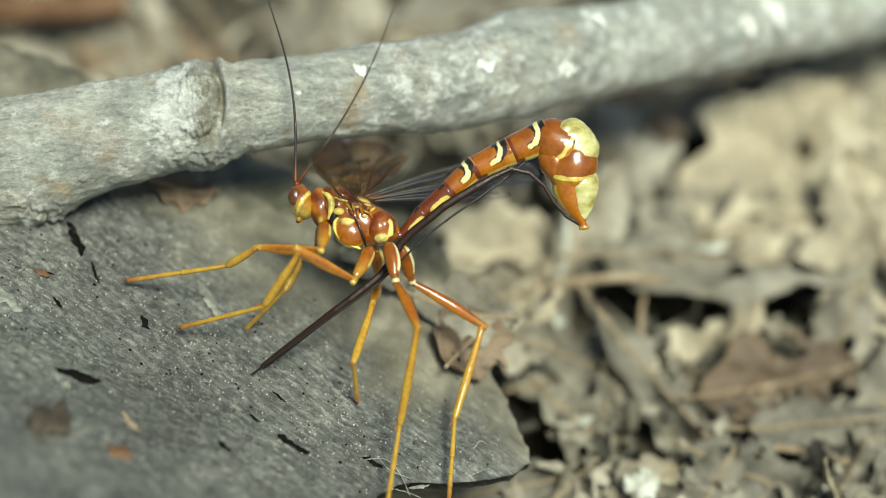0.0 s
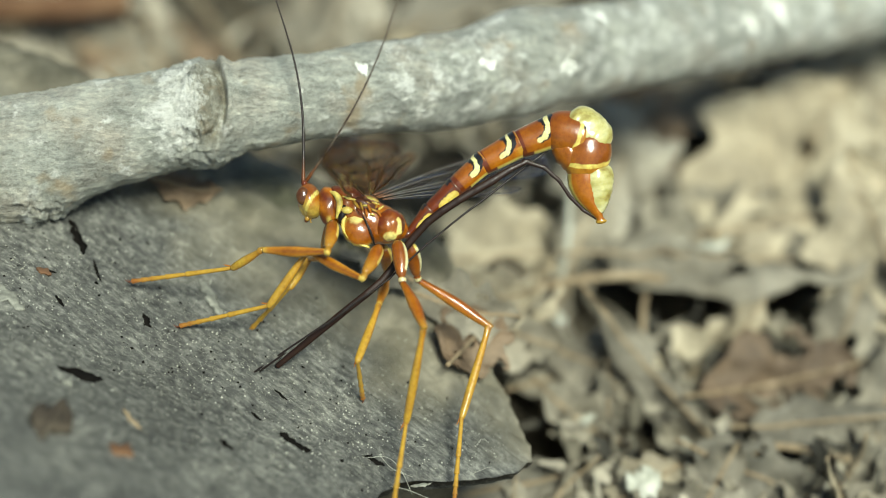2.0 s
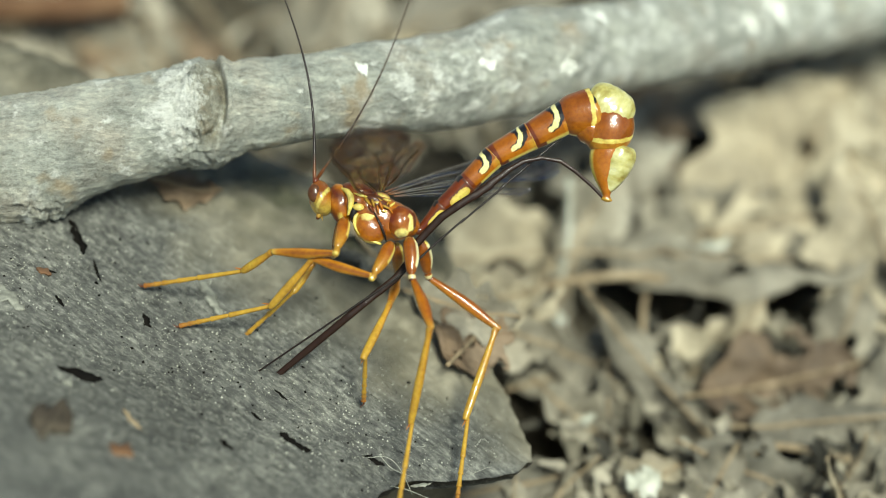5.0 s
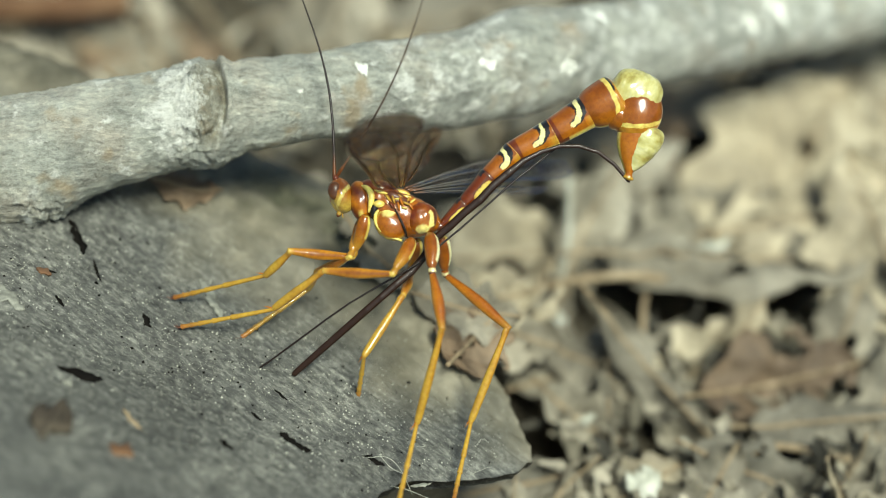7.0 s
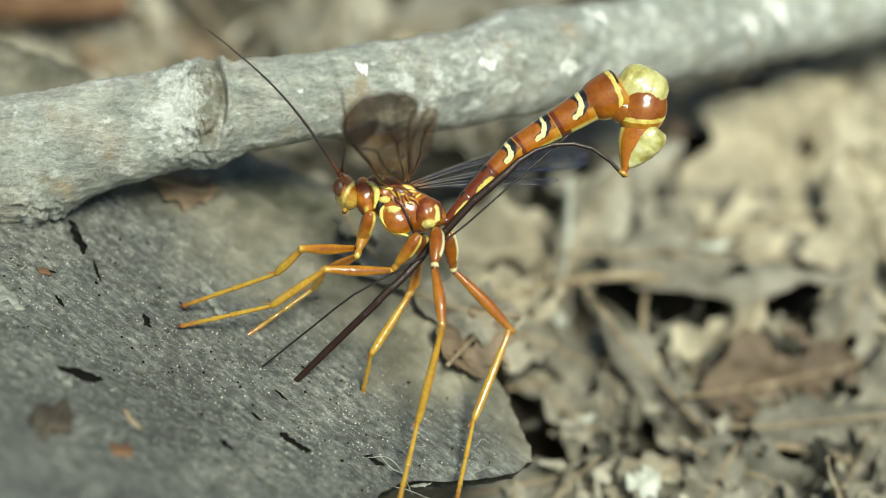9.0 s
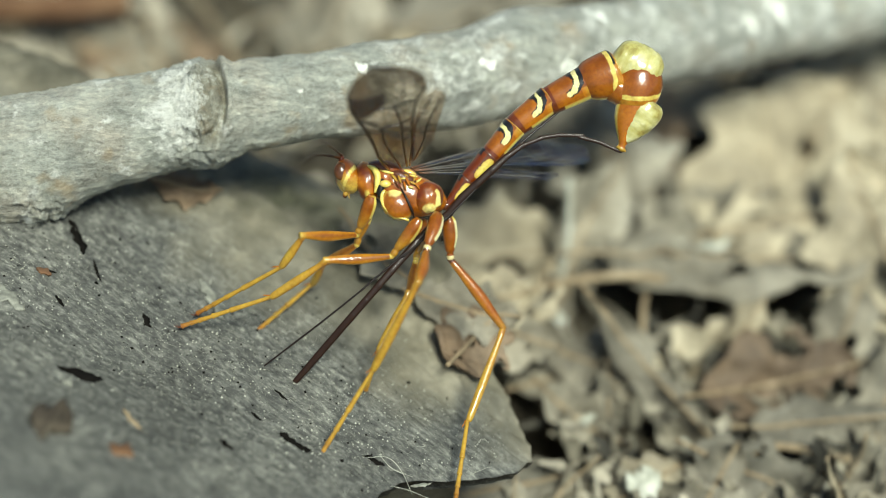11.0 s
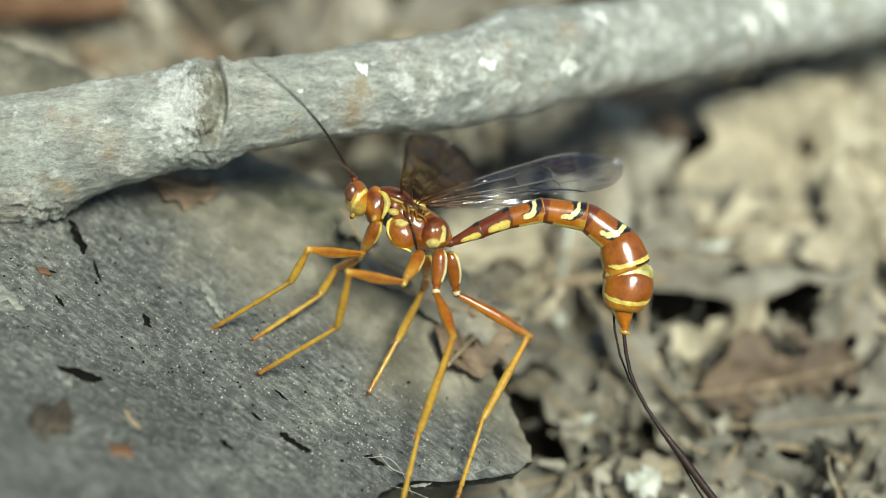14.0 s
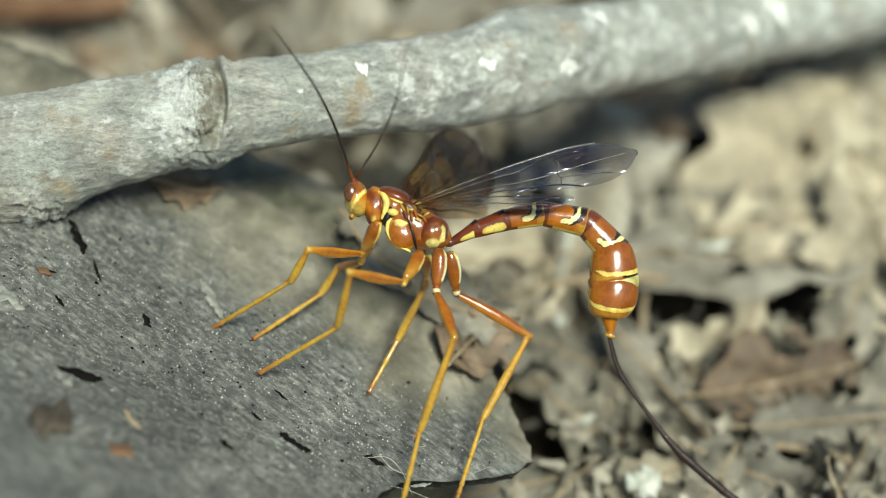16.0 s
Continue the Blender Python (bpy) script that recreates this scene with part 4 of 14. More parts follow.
def leg(side, sizes):
    hind = side.startswith("hind")
    k = 0.95 if hind else 0.86
    a, b, c, d = sizes

    def hip_tint(s, g):
        if s > 0.955:
            return UMBER if hind else blend(HONEY, YELLOW, 0.5)
        if hind and s > 0.86:
            return blend(CREAM, HONEY, 0.25)
        if hind and g < 45 and 0.08 < s < 0.7:
            return CREAM
        if g < 50 and s < 0.5:
            return YELLOW
        return blend(RUST, AMBER, 0.35) if hind else blend(blend(RUST, AMBER, 0.5), HONEY, 0.1 + (s - 0.4) * 1.1)
    part("coxa", lathe("coxa", [(-0.3, 0.5 * k, 0.5 * k, 0), (0.5, 0.85 * k, 0.85 * k, 0.05), (a * 0.45, 0.86 * k, 0.82 * k, 0.1), (a * 0.75, 0.58 * k, 0.58 * k, 0),
                               (a * 0.84, 0.40 * k, 0.40 * k, 0), (a * 0.93, 0.48 * k, 0.48 * k, 0), (a + 0.2, 0.34 * k, 0.34 * k, 0)], hip_tint, 20, 34), wasp, "", side + "/coxa")

    def thigh_tint(s, g):
        if s < 0.05:
            return UMBER if hind else blend(HONEY, YELLOW, 0.5)
        if not hind:
            # yellow top paints a highlight, the rust mid-band its shading
            return blend(blend(blend(HONEY, AMBER, 0.7), RUST, 0.75 * math.exp(-((g - 92) / 32) ** 2) * min(1.0, (1 - s) * 3)), blend(HONEY, YELLOW, 0.4), max((30 - g) / 30, (s - 0.9) * 8))
        return blend(blend(RUST, AMBER, (0.25 if hind else 0.6) + g / 240), HONEY, (0.0 if hind else 0.2) + max((s - 0.8) * 3, 0) + max(0.0, g - 110) / (110 if hind else 80))
    part("femur", lathe("femur", [(-0.15, 0.30, 0.30, 0), (b * 0.08, 0.40 * k, 0.40 * k, 0), (b * 0.22, 0.50 * k, 0.48 * k, 0.05), (b * 0.55, 0.68 * k, 0.60 * k, 0.1), (b * 0.88, 0.48 * k, 0.45 * k, 0.02),
                                 (b + 0.18, 0.34, 0.34, 0)], thigh_tint, 18, 30), wasp, "", side + "/femur")
    part("tibia", lathe("tibia", [(-0.2, 0.28, 0.28, 0), (c * 0.05, 0.38, 0.38, 0), (c * 0.15, 0.33, 0.33, 0.03), (c * 0.55, 0.47, 0.42, 0.02), (c * 0.92, 0.42, 0.40, 0), (c + 0.1, 0.30, 0.30, 0)],
                        lambda s, g: blend(blend(RUST, AMBER, 0.6) if s < 0.06 else AMBER, HONEY, 0.4 + s * 0.55 + g / 400), 14, 30), wasp, "", side + "/tibia")
    st = [(-0.1, 0.22, 0.22, 0)]
    x = 0.0
    for w in (0.46, 0.20, 0.15, 0.09, 0.10):
        st += [(x + d * w * 0.1, 0.22, 0.22, 0), (x + d * w * 0.75, 0.27, 0.25, 0), (x + d * w * 0.97, 0.31, 0.29, 0), (x + d * w, 0.19, 0.19, 0)]
        x += d * w
    foot = part("tarsus", lathe("tarsus", st, lambda s, g: blend(HONEY, (0.30, 0.11, 0.02), (s - 0.72) * 3.5), 12, 70), wasp, "", side + "/tarsus")
    for z in (1, -1):
        put(part("claw", lathe("claw", [(0, 0.10, 0.10, 0), (0.35, 0.09, 0.09, 0.06), (0.7, 0.04, 0.04, -0.2), (0.8, 0.01, 0.01, -0.32)], plain(UMBER), 8, 10, HORN), foot, "dark claw"), d - 0.05, 0, z * 0.1, -5, -22 * z)
    for z in (1, -1):
        put(part("spur", lathe("spur", [(0, 0.06, 0.06, 0), (0.5, 0.05, 0.05, 0), (1.0, 0.01, 0.01, -0.08)], plain(AMBER), 6, 6), foot), 0.0, -0.2, z * 0.12, -16, -8 * z)


for side, sizes in LEGS.items():
    leg(side, sizes)


def band(first, last, seed, length, radius):
    """Rust segment with a black saddle near its hind edge and a hooked yellow stripe on it."""
    line = [(0.82, 0), (0.79, 34), (0.79, 62), (0.74, 86), (0.65, 102), (0.54, 104)]
    pts = [(a * length, radians(g) * radius) for a, g in line]

    def tint(s, g):
        x, y = s * length, radians(g) * radius
        x += 0.13 * fbm((x * 0.9, y * 0.9, seed), 1.0)
        y += 0.13 * fbm((x * 0.9, y * 0.9, seed + 7), 1.0)
        best, along = 9.0, 0.0
        for k, ((ax, ay), (bx, by)) in enumerate(zip(pts, pts[1:])):
            dx, dy = bx - ax, by - ay
            t = min(max(((x - ax) * dx + (y - ay) * dy) / (dx * dx + dy * dy), 0), 1)
            d = math.hypot(x - ax - dx * t, y - ay - dy * t)
            if d < best:
                best, along = d, (k + t) / 5
        wide = 0.17 + 0.13 * along
        mid = float(np.interp(g, [0, 34, 62, 86, 102, 108], [0.82, 0.79, 0.79, 0.74, 0.65, 0.54]))
        if best < wide:
            return blend(YELLOW, CREAM, 0.6)
        if s > mid and (best < wide + 0.50 * min(1.0, (128 - g) / 40) or g < 66 and s < 0.94):
            return BLACK
        if s <= mid and g < 96 and best < wide + 0.75 * max(0.0, 1 - g / 75) + 0.13:
            return BLACK
        if g > 140:
            return blend(AMBER, YELLOW, (g - 140) / 14) if s > 0.35 else blend(RUST, UMBER, 0.4)
        if s > 0.955:
            return HONEY if g > 95 else blend(HONEY, RUST, 0.5)
        if s < 0.24:
            return blend(UMBER, RUST, s * 4.2)
        if s > 0.78 and g > 104:
            return blend(AMBER, HONEY, (s - 0.78) * 5)
        return blend(RUST, AMBER, -0.12 + 0.48 * math.sin(math.pi * s) + first + (last - first) * s + 0.4 * (g / 180) - 0.2 * max(0.0, 1 - g / 40))
    return tint


def early(s, g):
    q = g + 10 * fbm((s * 3, g * 0.03, 1), 1.0)
    spot = ((s - 0.60) / 0.30) ** 2 + ((q - 122) / 34) ** 2
    if q < 58 and s > 0.80 or q < 22:
        return BLACK
    if 78 < q < 90 and s > 0.35:
        return UMBER
    if spot < 1:
        return blend(YELLOW, HONEY, 0.15 + 0.5 * spot)
    return blend(RUST, UMBER, 0.45 - g / 120) if s < 0.9 else UMBER


def tail_rim(at, bow, middle, reach, dark):
    """Rust ring whose yellow hind rim bows backwards on the flank."""
    def tint(s, g):
        g2 = g + 6 * fbm((s * 4, g * 0.05, at), 1.0)
        edge = at - bow * ((g2 - middle) / 90) ** 2 + 0.015 * fbm((s * 5, g * 0.06, 3), 1.0)
        if edge < s < edge + 0.11 * (1 if g2 < reach else max(0.0, 1 - (g2 - reach) / 25)):
            return YELLOW
        if s >= edge + 0.11:
            return BLACK if dark and g < 75 and s < edge + 0.17 else blend(AMBER, HONEY, 0.4)
        if g > 158:
            return blend(HONEY, YELLOW, 0.5)
        return blend(RUST, AMBER, 0.05 + 0.6 * g / 180 + 0.15 * math.sin(s * 3.1))
    return tint


def abdomen():
    seg = lambda nm, st, tint, label="": part("tergite", lathe("tergite", st, tint, 96, 84), wasp, label, "abdomen/" + nm)
    seg("segment_one", [(-0.1, 0.35, 0.4, 0), (0.8, 0.52, 0.55, 0), (2.2, 0.72, 0.75, 0), (3.3, 0.95, 0.95, 0), (3.6, 0.98, 0.95, 0), (3.75, 0.8, 0.8, 0)], early, "dark rust first ring with a yellow flank spot")
    seg("segment_two", [(-0.5, 0.7, 0.7, 0), (0.3, 0.92, 0.92, 0), (2.0, 1.04, 1.04, 0), (3.4, 1.2, 1.15, 0), (3.75, 1.22, 1.18, 0), (3.95, 1.0, 1.0, 0)], early)
    seg("segment_three", [(-0.6, 0.95, 0.95, 0), (0.2, 1.15, 1.12, 0), (2.2, 1.24, 1.19, 0), (3.9, 1.35, 1.29, 0), (4.25, 1.38, 1.31, 0), (4.45, 1.10, 1.10, 0)], band(0.0, 0.15, 1, 5.0, 1.35), "rust ring with black and yellow stripe")
    seg("segment_four", [(-0.7, 1.12, 1.12, 0), (0.2, 1.34, 1.29, 0), (2.4, 1.47, 1.42, 0), (4.3, 1.58, 1.52, 0), (4.7, 1.61, 1.53, 0), (4.95, 1.29, 1.29, 0)], band(0.1, 0.3, 4, 5.6, 1.6))
    seg("segment_five", [(-0.8, 1.32, 1.32, 0), (0.2, 1.58, 1.52, 0), (2.4, 1.76, 1.70, 0), (4.1, 1.86, 1.77, 0), (4.55, 1.90, 1.79, 0), (4.8, 1.56, 1.56, 0)], band(0.0, 0.1, 9, 5.6, 1.85))
    seg("segment_six", [(-0.9, 1.5, 1.5, 0), (-0.4, 1.95, 1.85, -0.02), (0.3, 2.3, 2.15, -0.08), (1.6, 2.55, 2.35, -0.2), (2.7, 2.66, 2.42, -0.3), (3.1, 2.62, 2.4, -0.34), (3.4, 2.25, 2.1, -0.33)], tail_rim(0.80, 0.16, 50, 120, True), "swollen rust ring rimmed in yellow")
    seg("segment_seven", [(-1.1, 2.1, 2.0, -0.1), (-0.5, 2.55, 2.35, -0.12), (0.9, 2.72, 2.5, -0.2), (2.1, 2.45, 2.3, -0.3), (2.9, 1.98, 1.95, -0.4), (3.2, 1.6, 1.6, -0.45)], tail_rim(0.74, 0.20, 85, 150, False), "swollen rust ring rimmed in yellow")
    seg("segment_eight", [(-0.9, 1.85, 1.8, -0.4), (0.3, 1.85, 1.8, -0.6), (1.6, 1.58, 1.55, -0.62), (2.8, 1.15, 1.15, -0.45), (3.8, 0.70, 0.72, -0.18), (4.5, 0.42, 0.45, 0.0), (4.95, 0.60, 0.45, 0.1), (5.15, 0.25, 0.25, 0.15)],
        lambda s, g: HONEY if s > 0.93 else (blend(AMBER, YELLOW, (g - 140) / 14) if g > 140 else blend(RUST, AMBER, 0.8)), "tapered amber tail tip")
    part("membrane", lathe("membrane", [(-3.3, 0.3, 0.3, -0.2), (-3.0, 1.7, 1.5, -0.15), (-2.1, 2.3, 2.0, -0.05), (-0.7, 2.55, 2.2, 0.02), (0.4, 2.55, 2.2, 0.05), (1.4, 2.35, 2.1, 0.0), (2.2, 1.6, 1.4, -0.1), (2.5, 0.2, 0.2, -0.1)], plain(CREAM), 40, 36, SKIN, 0.06), wasp, "swollen pale membrane between the rings", "abdomen/membrane")
    part("membrane", lathe("membrane", [(-2.0, 1.5, 1.5, 0.1), (-1.4, 1.95, 1.85, 0.1), (-0.2, 1.95, 1.85, 0.1), (1.0, 1.6, 1.55, 0.1), (2.2, 1.1, 1.1, 0.05), (3.2, 0.45, 0.45, 0.0)], plain(CREAM), 30, 28, SKIN, 0.06), wasp, "pale membrane of the tail", "abdomen/tail_membrane")
    part("belly_plate", blob("belly_plate", 2.6, 1.85, 1.95, lambda s, g: blend(RUST, AMBER, 0.35 + 0.5 * g / 180), 36, 28, lump=0.08), wasp, "rust belly plate", "abdomen/belly_plate")


abdomen()


def feeler(key, length, thick, tone):
    n = 90
    pts = []
    for i in range(n):
        s = i / (n - 1)
        r = (0.165 - 0.10 * s + (0.018 if i % 2 else 0)) * thick
        if s < 0.05:
            r = 0.20
        pts.append((length * s / 1000, (-1.3 * math.sin(math.pi * s) + 0.6 * s * (1 - s)) / 1000, 0, r / 1000))
    v, f = tube(pts, 10)
    tint = [blend((0.14, 0.045, 0.012), tone, (p.x / (length / 1000) - 0.03) * 10) for p in v]
    part("antenna", mesh_of("antenna", v, f, HORN, True, tint), wasp, "dark ringed antenna", key)


feeler("antenna_near", 20.8, 1.0, (0.020, 0.012, 0.010))
# the paler tone stands in for this feeler's gloss and blur
feeler("antenna_far", 25, 0.8, (0.11, 0.085, 0.065))


def wing(key, length, smoke, droop, broad):
    """A forewing with its hooked-on hindwing: clear film, dark patch on the leading edge, smoky tip, raised veins that are amber at the root."""
    flare = 1.6 if smoke > 0.8 else 0.0
    wide = lambda rows: [(x, y * broad * (1 + flare * max(0.0, 1 - x / 0.45) ** 2)) for x, y in rows]
    front = [(0, 0.02), (0.15, 0.045), (0.35, 0.08), (0.55, 0.11), (0.7, 0.13), (0.83, 0.125), (0.93, 0.08), (1.0, 0.0)]
    lead = wide(front)
    trail = wide([(0, -0.02), (0.15, -0.05), (0.35, -0.10), (0.55, -0.16), (0.7, -0.20), (0.83, -0.195), (0.93, -0.13), (1.0, -0.02)])
    hind_lead = wide([(0.02, -0.02), (0.15, -0.035), (0.35, -0.085), (0.5, -0.14), (0.62, -0.19), (0.66, -0.23)])
    hind_trail = wide([(0.02, -0.03), (0.15, -0.09), (0.3, -0.17), (0.45, -0.24), (0.57, -0.27), (0.66, -0.24)])
    rise = lambda x: 0.02 * math.sin(x * 3)

    def film(lead, trail, dark, name):
        a, b = spline(lead, 90), spline(trail, 90)
        verts, tint = [], []
        for p, q in zip(a, b):
            for j in range(37):
                w = j / 36
                x, y = p[0] + (q[0] - p[0]) * w, p[1] + (q[1] - p[1]) * w
                verts.append(Vector((x, y, 0.010 * math.sin(w * 9) * x + rise(x))) * length / 1000)
                k = smoke * (0.09 + 0.12 * x)
                if dark:
                    k += smoke * 0.40 * min(max((x - 0.70 + 0.05 * math.sin(w * 7)) / 0.09, 0), 1)
                    edge = min(x - 0.585 - 0.16 * w, 0.80 - 0.10 * w - x, (0.46 - w) * 0.5)
                    k += (0.96 - k) * min(max(edge / 0.025 + 0.5, 0), 1)
                    if w < 0.03:
                        k = 0.85
                tint.append((k, k, min(1.0, smoke - 0.55) * (0.75 + 0.25 * x)))
        return mesh_of(name, verts, grid_faces(90, 37), FILM, True, tint)

    def vein(points, r, owner):
        pts = [(p[0] * length / 1000, p[1] * length / 1000, (rise(p[0]) + 0.002) * length / 1000, r * (1.3 if smoke > 0.8 else 1.0) / 1000) for p in spline(wide(points), 24)]
        v, f = tube(pts, 6)
        # veins of the far wing are paler, their sheen put into colour
        far = (0.012, 0.008, 0.006) if smoke > 0.8 else (0.10, 0.09, 0.08)
        part("vein", mesh_of("vein", v, f, VEIN, True, [blend((0.20, 0.06, 0.008), far, (q.x * 1000 / length - (0.02 if smoke > 0.8 else -0.02)) * 9) for q in v]), owner)
    ob = part("forewing", film(lead, trail, True, "forewing"), wasp, "smoky clear wing with a dark patch", key)
    for pts, r in ((front[:6], 0.13), ([(0, 0.0), (0.3, 0.03), (0.46, 0.035), (0.58, 0.10)], 0.08), ([(0, -0.01), (0.3, -0.035), (0.45, -0.055), (0.62, -0.05)], 0.08),
                   ([(0.62, -0.05), (0.78, -0.02), (0.95, 0.0)], 0.05), ([(0, -0.015), (0.25, -0.06), (0.48, -0.11), (0.62, -0.145), (0.72, -0.195)], 0.085), ([(0.46, 0.035), (0.46, -0.01), (0.45, -0.055)], 0.06),
                   ([(0.62, 0.07), (0.64, 0.02), (0.62, -0.05)], 0.07), ([(0.62, -0.05), (0.63, -0.10), (0.62, -0.145)], 0.07), ([(0.63, -0.09), (0.74, -0.10), (0.86, -0.13)], 0.05),
                   ([(0.45, -0.055), (0.47, -0.085), (0.48, -0.11)], 0.06), ([(0.28, -0.033), (0.30, -0.055), (0.29, -0.072)], 0.05)):
        vein(pts, r, ob)
    hind = part("hindwing", film(hind_lead, hind_trail, False, "hindwing"), ob, "clear hindwing")
    hind.matrix_basis = pose(0, 0, -0.0002, droop, 0, 0)
    for pts in ([(0.02, -0.022), (0.2, -0.055), (0.4, -0.12), (0.6, -0.21)], [(0.02, -0.026), (0.2, -0.085), (0.38, -0.165), (0.54, -0.24)]):
        vein(pts, 0.06, hind)


wing("wing_near", 20.5, 1.15, 0, 1.18)
wing("wing_far", 24.0, 0.55, 4, 1.0)


def thread(kind, count, length, radii, tint, flat, label):
    """A long flexible rod in short stiff pieces, each a little overlapping the next."""
    width = lambda u: float(np.interp(u, [0, 0.22, 0.32, 0.9, 1.0], radii))
    for i in range(count):
        a, b = width(i / count), width((i + 1) / count)
        c = (a + b) / 2
        st = [(x, r * k, r * k * flat, 0) for x, r, k in ((-0.42, a, 0.35), (-0.26, a, 0.85), (-0.08, a, 1.0), (length * 0.5, c, 1.0), (length + 0.08, b, 1.0), (length + 0.26, b, 0.85), (length + 0.42, b, 0.35))]
        part(kind, lathe(kind, st, tint, 12, 14, HORN), wasp, label, "%s/%d" % (kind, i))


thread("sheath", 22, 2.15, (0.20, 0.22, 0.44, 0.40, 0.32), plain((0.022, 0.009, 0.005)), 0.6, "dark brown ovipositor sheath")
thread("ovipositor", 16, 2.9, (0.13, 0.12, 0.11, 0.11, 0.09), plain((0.018, 0.012, 0.010)), 1.0, "thin black drilling needle")


def motions():
    """The wasp's path, then each part's way in the wasp's own space."""
    walk(wasp, [
        (0, stage(-8.05, 3.03, 0, 0, 0, 5.85)),
        (0.5, stage(-7.87, 2.97, 0, 0, 0, 5.85)),
        (1, stage(-7.56, 2.91, 0, 0, 0, 7.29)),
        (1.5, stage(-7.41, 3.00, 0, 0, 0, 6.19)),
        (2, stage(-7.35, 3.00, 0, 0, 0, 6.57)),
        (2.5, stage(-7.32, 3.06, 0, 0, 0, 6.38)),
        (3, stage(-7.07, 3.12, 0, 0, 0, 7.82)),
        (3.5, stage(-7.04, 3.15, 0, 0, 0, 7.10)),
        (4, stage(-7.04, 3.28, 0, 0, 0, 7.10)),
        (4.2, stage(-6.98, 3.28, 0, 0, 0, 7.10)),
        (5.2, stage(-5.84, 3.38, 0, 0, 0, 6.85)),
        (5.8, stage(-5.16, 3.44, 0, 0, 0, 6.70)),
        (6.3, stage(-4.59, 3.49, 0, 0, 0, 6.57)),
        (6.5, stage(-4.26, 3.61, 0, 0, 0, 6.76)),
        (7, stage(-3.89, 3.74, 0, 0, 0, 7.82)),
        (7.5, stage(-3.34, 3.89, 0, 0, 0, 8.35)),
        (8, stage(-3.28, 4.04, 0, 0, 0, 8.55)),
        (8.5, stage(-3.31, 4.29, 0, 0, 0, 8.72)),
        (9, stage(-3.28, 4.26, 0, 0, 0, 9.10)),
        (9.2, stage(-3.28, 4.26, 0, 0, 0, 9.10)),
        (9.7, stage(-3.25, 4.72, 0, 0, 0, 8.98)),
        (10.2, stage(-3.23, 5.19, 0, 0, 0, 8.86)),
        (10.7, stage(-3.21, 5.66, 0, 0, 0, 8.73)),
        (11, stage(-3.20, 5.94, 0, 0, 0, 8.66)),
        (11.3, stage(-3.18, 6.22, 0, 0, 0, 8.58)),
        (11.5, stage(-3.18, 6.09, 0, 0, 0, 8.58)),
        (11.8, stage(-3.00, 6.00, 0, 0, 0, 9.13)),
        (12, stage(-2.88, 5.94, 0, 0, 0, 9.49)),
        (12.2, stage(-2.33, 6.49, 0, 0, 0, 10.29)),
        (12.5, stage(-1.75, 7.10, 0, 0, 0, 11.61)),
        (12.7, stage(-1.56, 7.20, 0, 0, 0, 12.47)),
        (12.8, stage(-1.44, 7.23, 0, 0, 0, 13.04)),
        (12.9, stage(-0.95, 7.20, 0, 0, 0, 12.47)),
        (13, stage(-0.95, 7.13, 0, 0, 0, 12.47)),
        (13.1, stage(-1.71, 6.18, 0, 0, 0, 11.22)),
        (13.2, stage(-2.45, 5.21, 0, 0, 0, 6.90)),
        (13.4, stage(-2.45, 3.49, 0, 0, 0, 1.54)),
        (13.6, stage(-2.46, 2.65, 0, 0, 0, -0.49)),
        (13.8, stage(-2.49, 2.55, 0, 0, 0, -0.49)),
        (14, stage(-2.51, 2.45, 0, 0, 0, -0.49)),
        (14.25, stage(-2.52, 2.45, 0, 0, 0, -0.43)),
        (14.5, stage(-2.53, 2.45, 0, 0, 0, -0.37)),
        (15, stage(-2.54, 2.45, 0, 0, 0, -0.24)),
        (15.5, stage(-2.56, 2.45, 0, 0, 0, -0.12)),
        (15.8, stage(-2.57, 2.45, 0, 0, 0, -0.05)),
        (16, stage(-2.57, 2.45, 0, 0, 0, -0.00)),
    ])
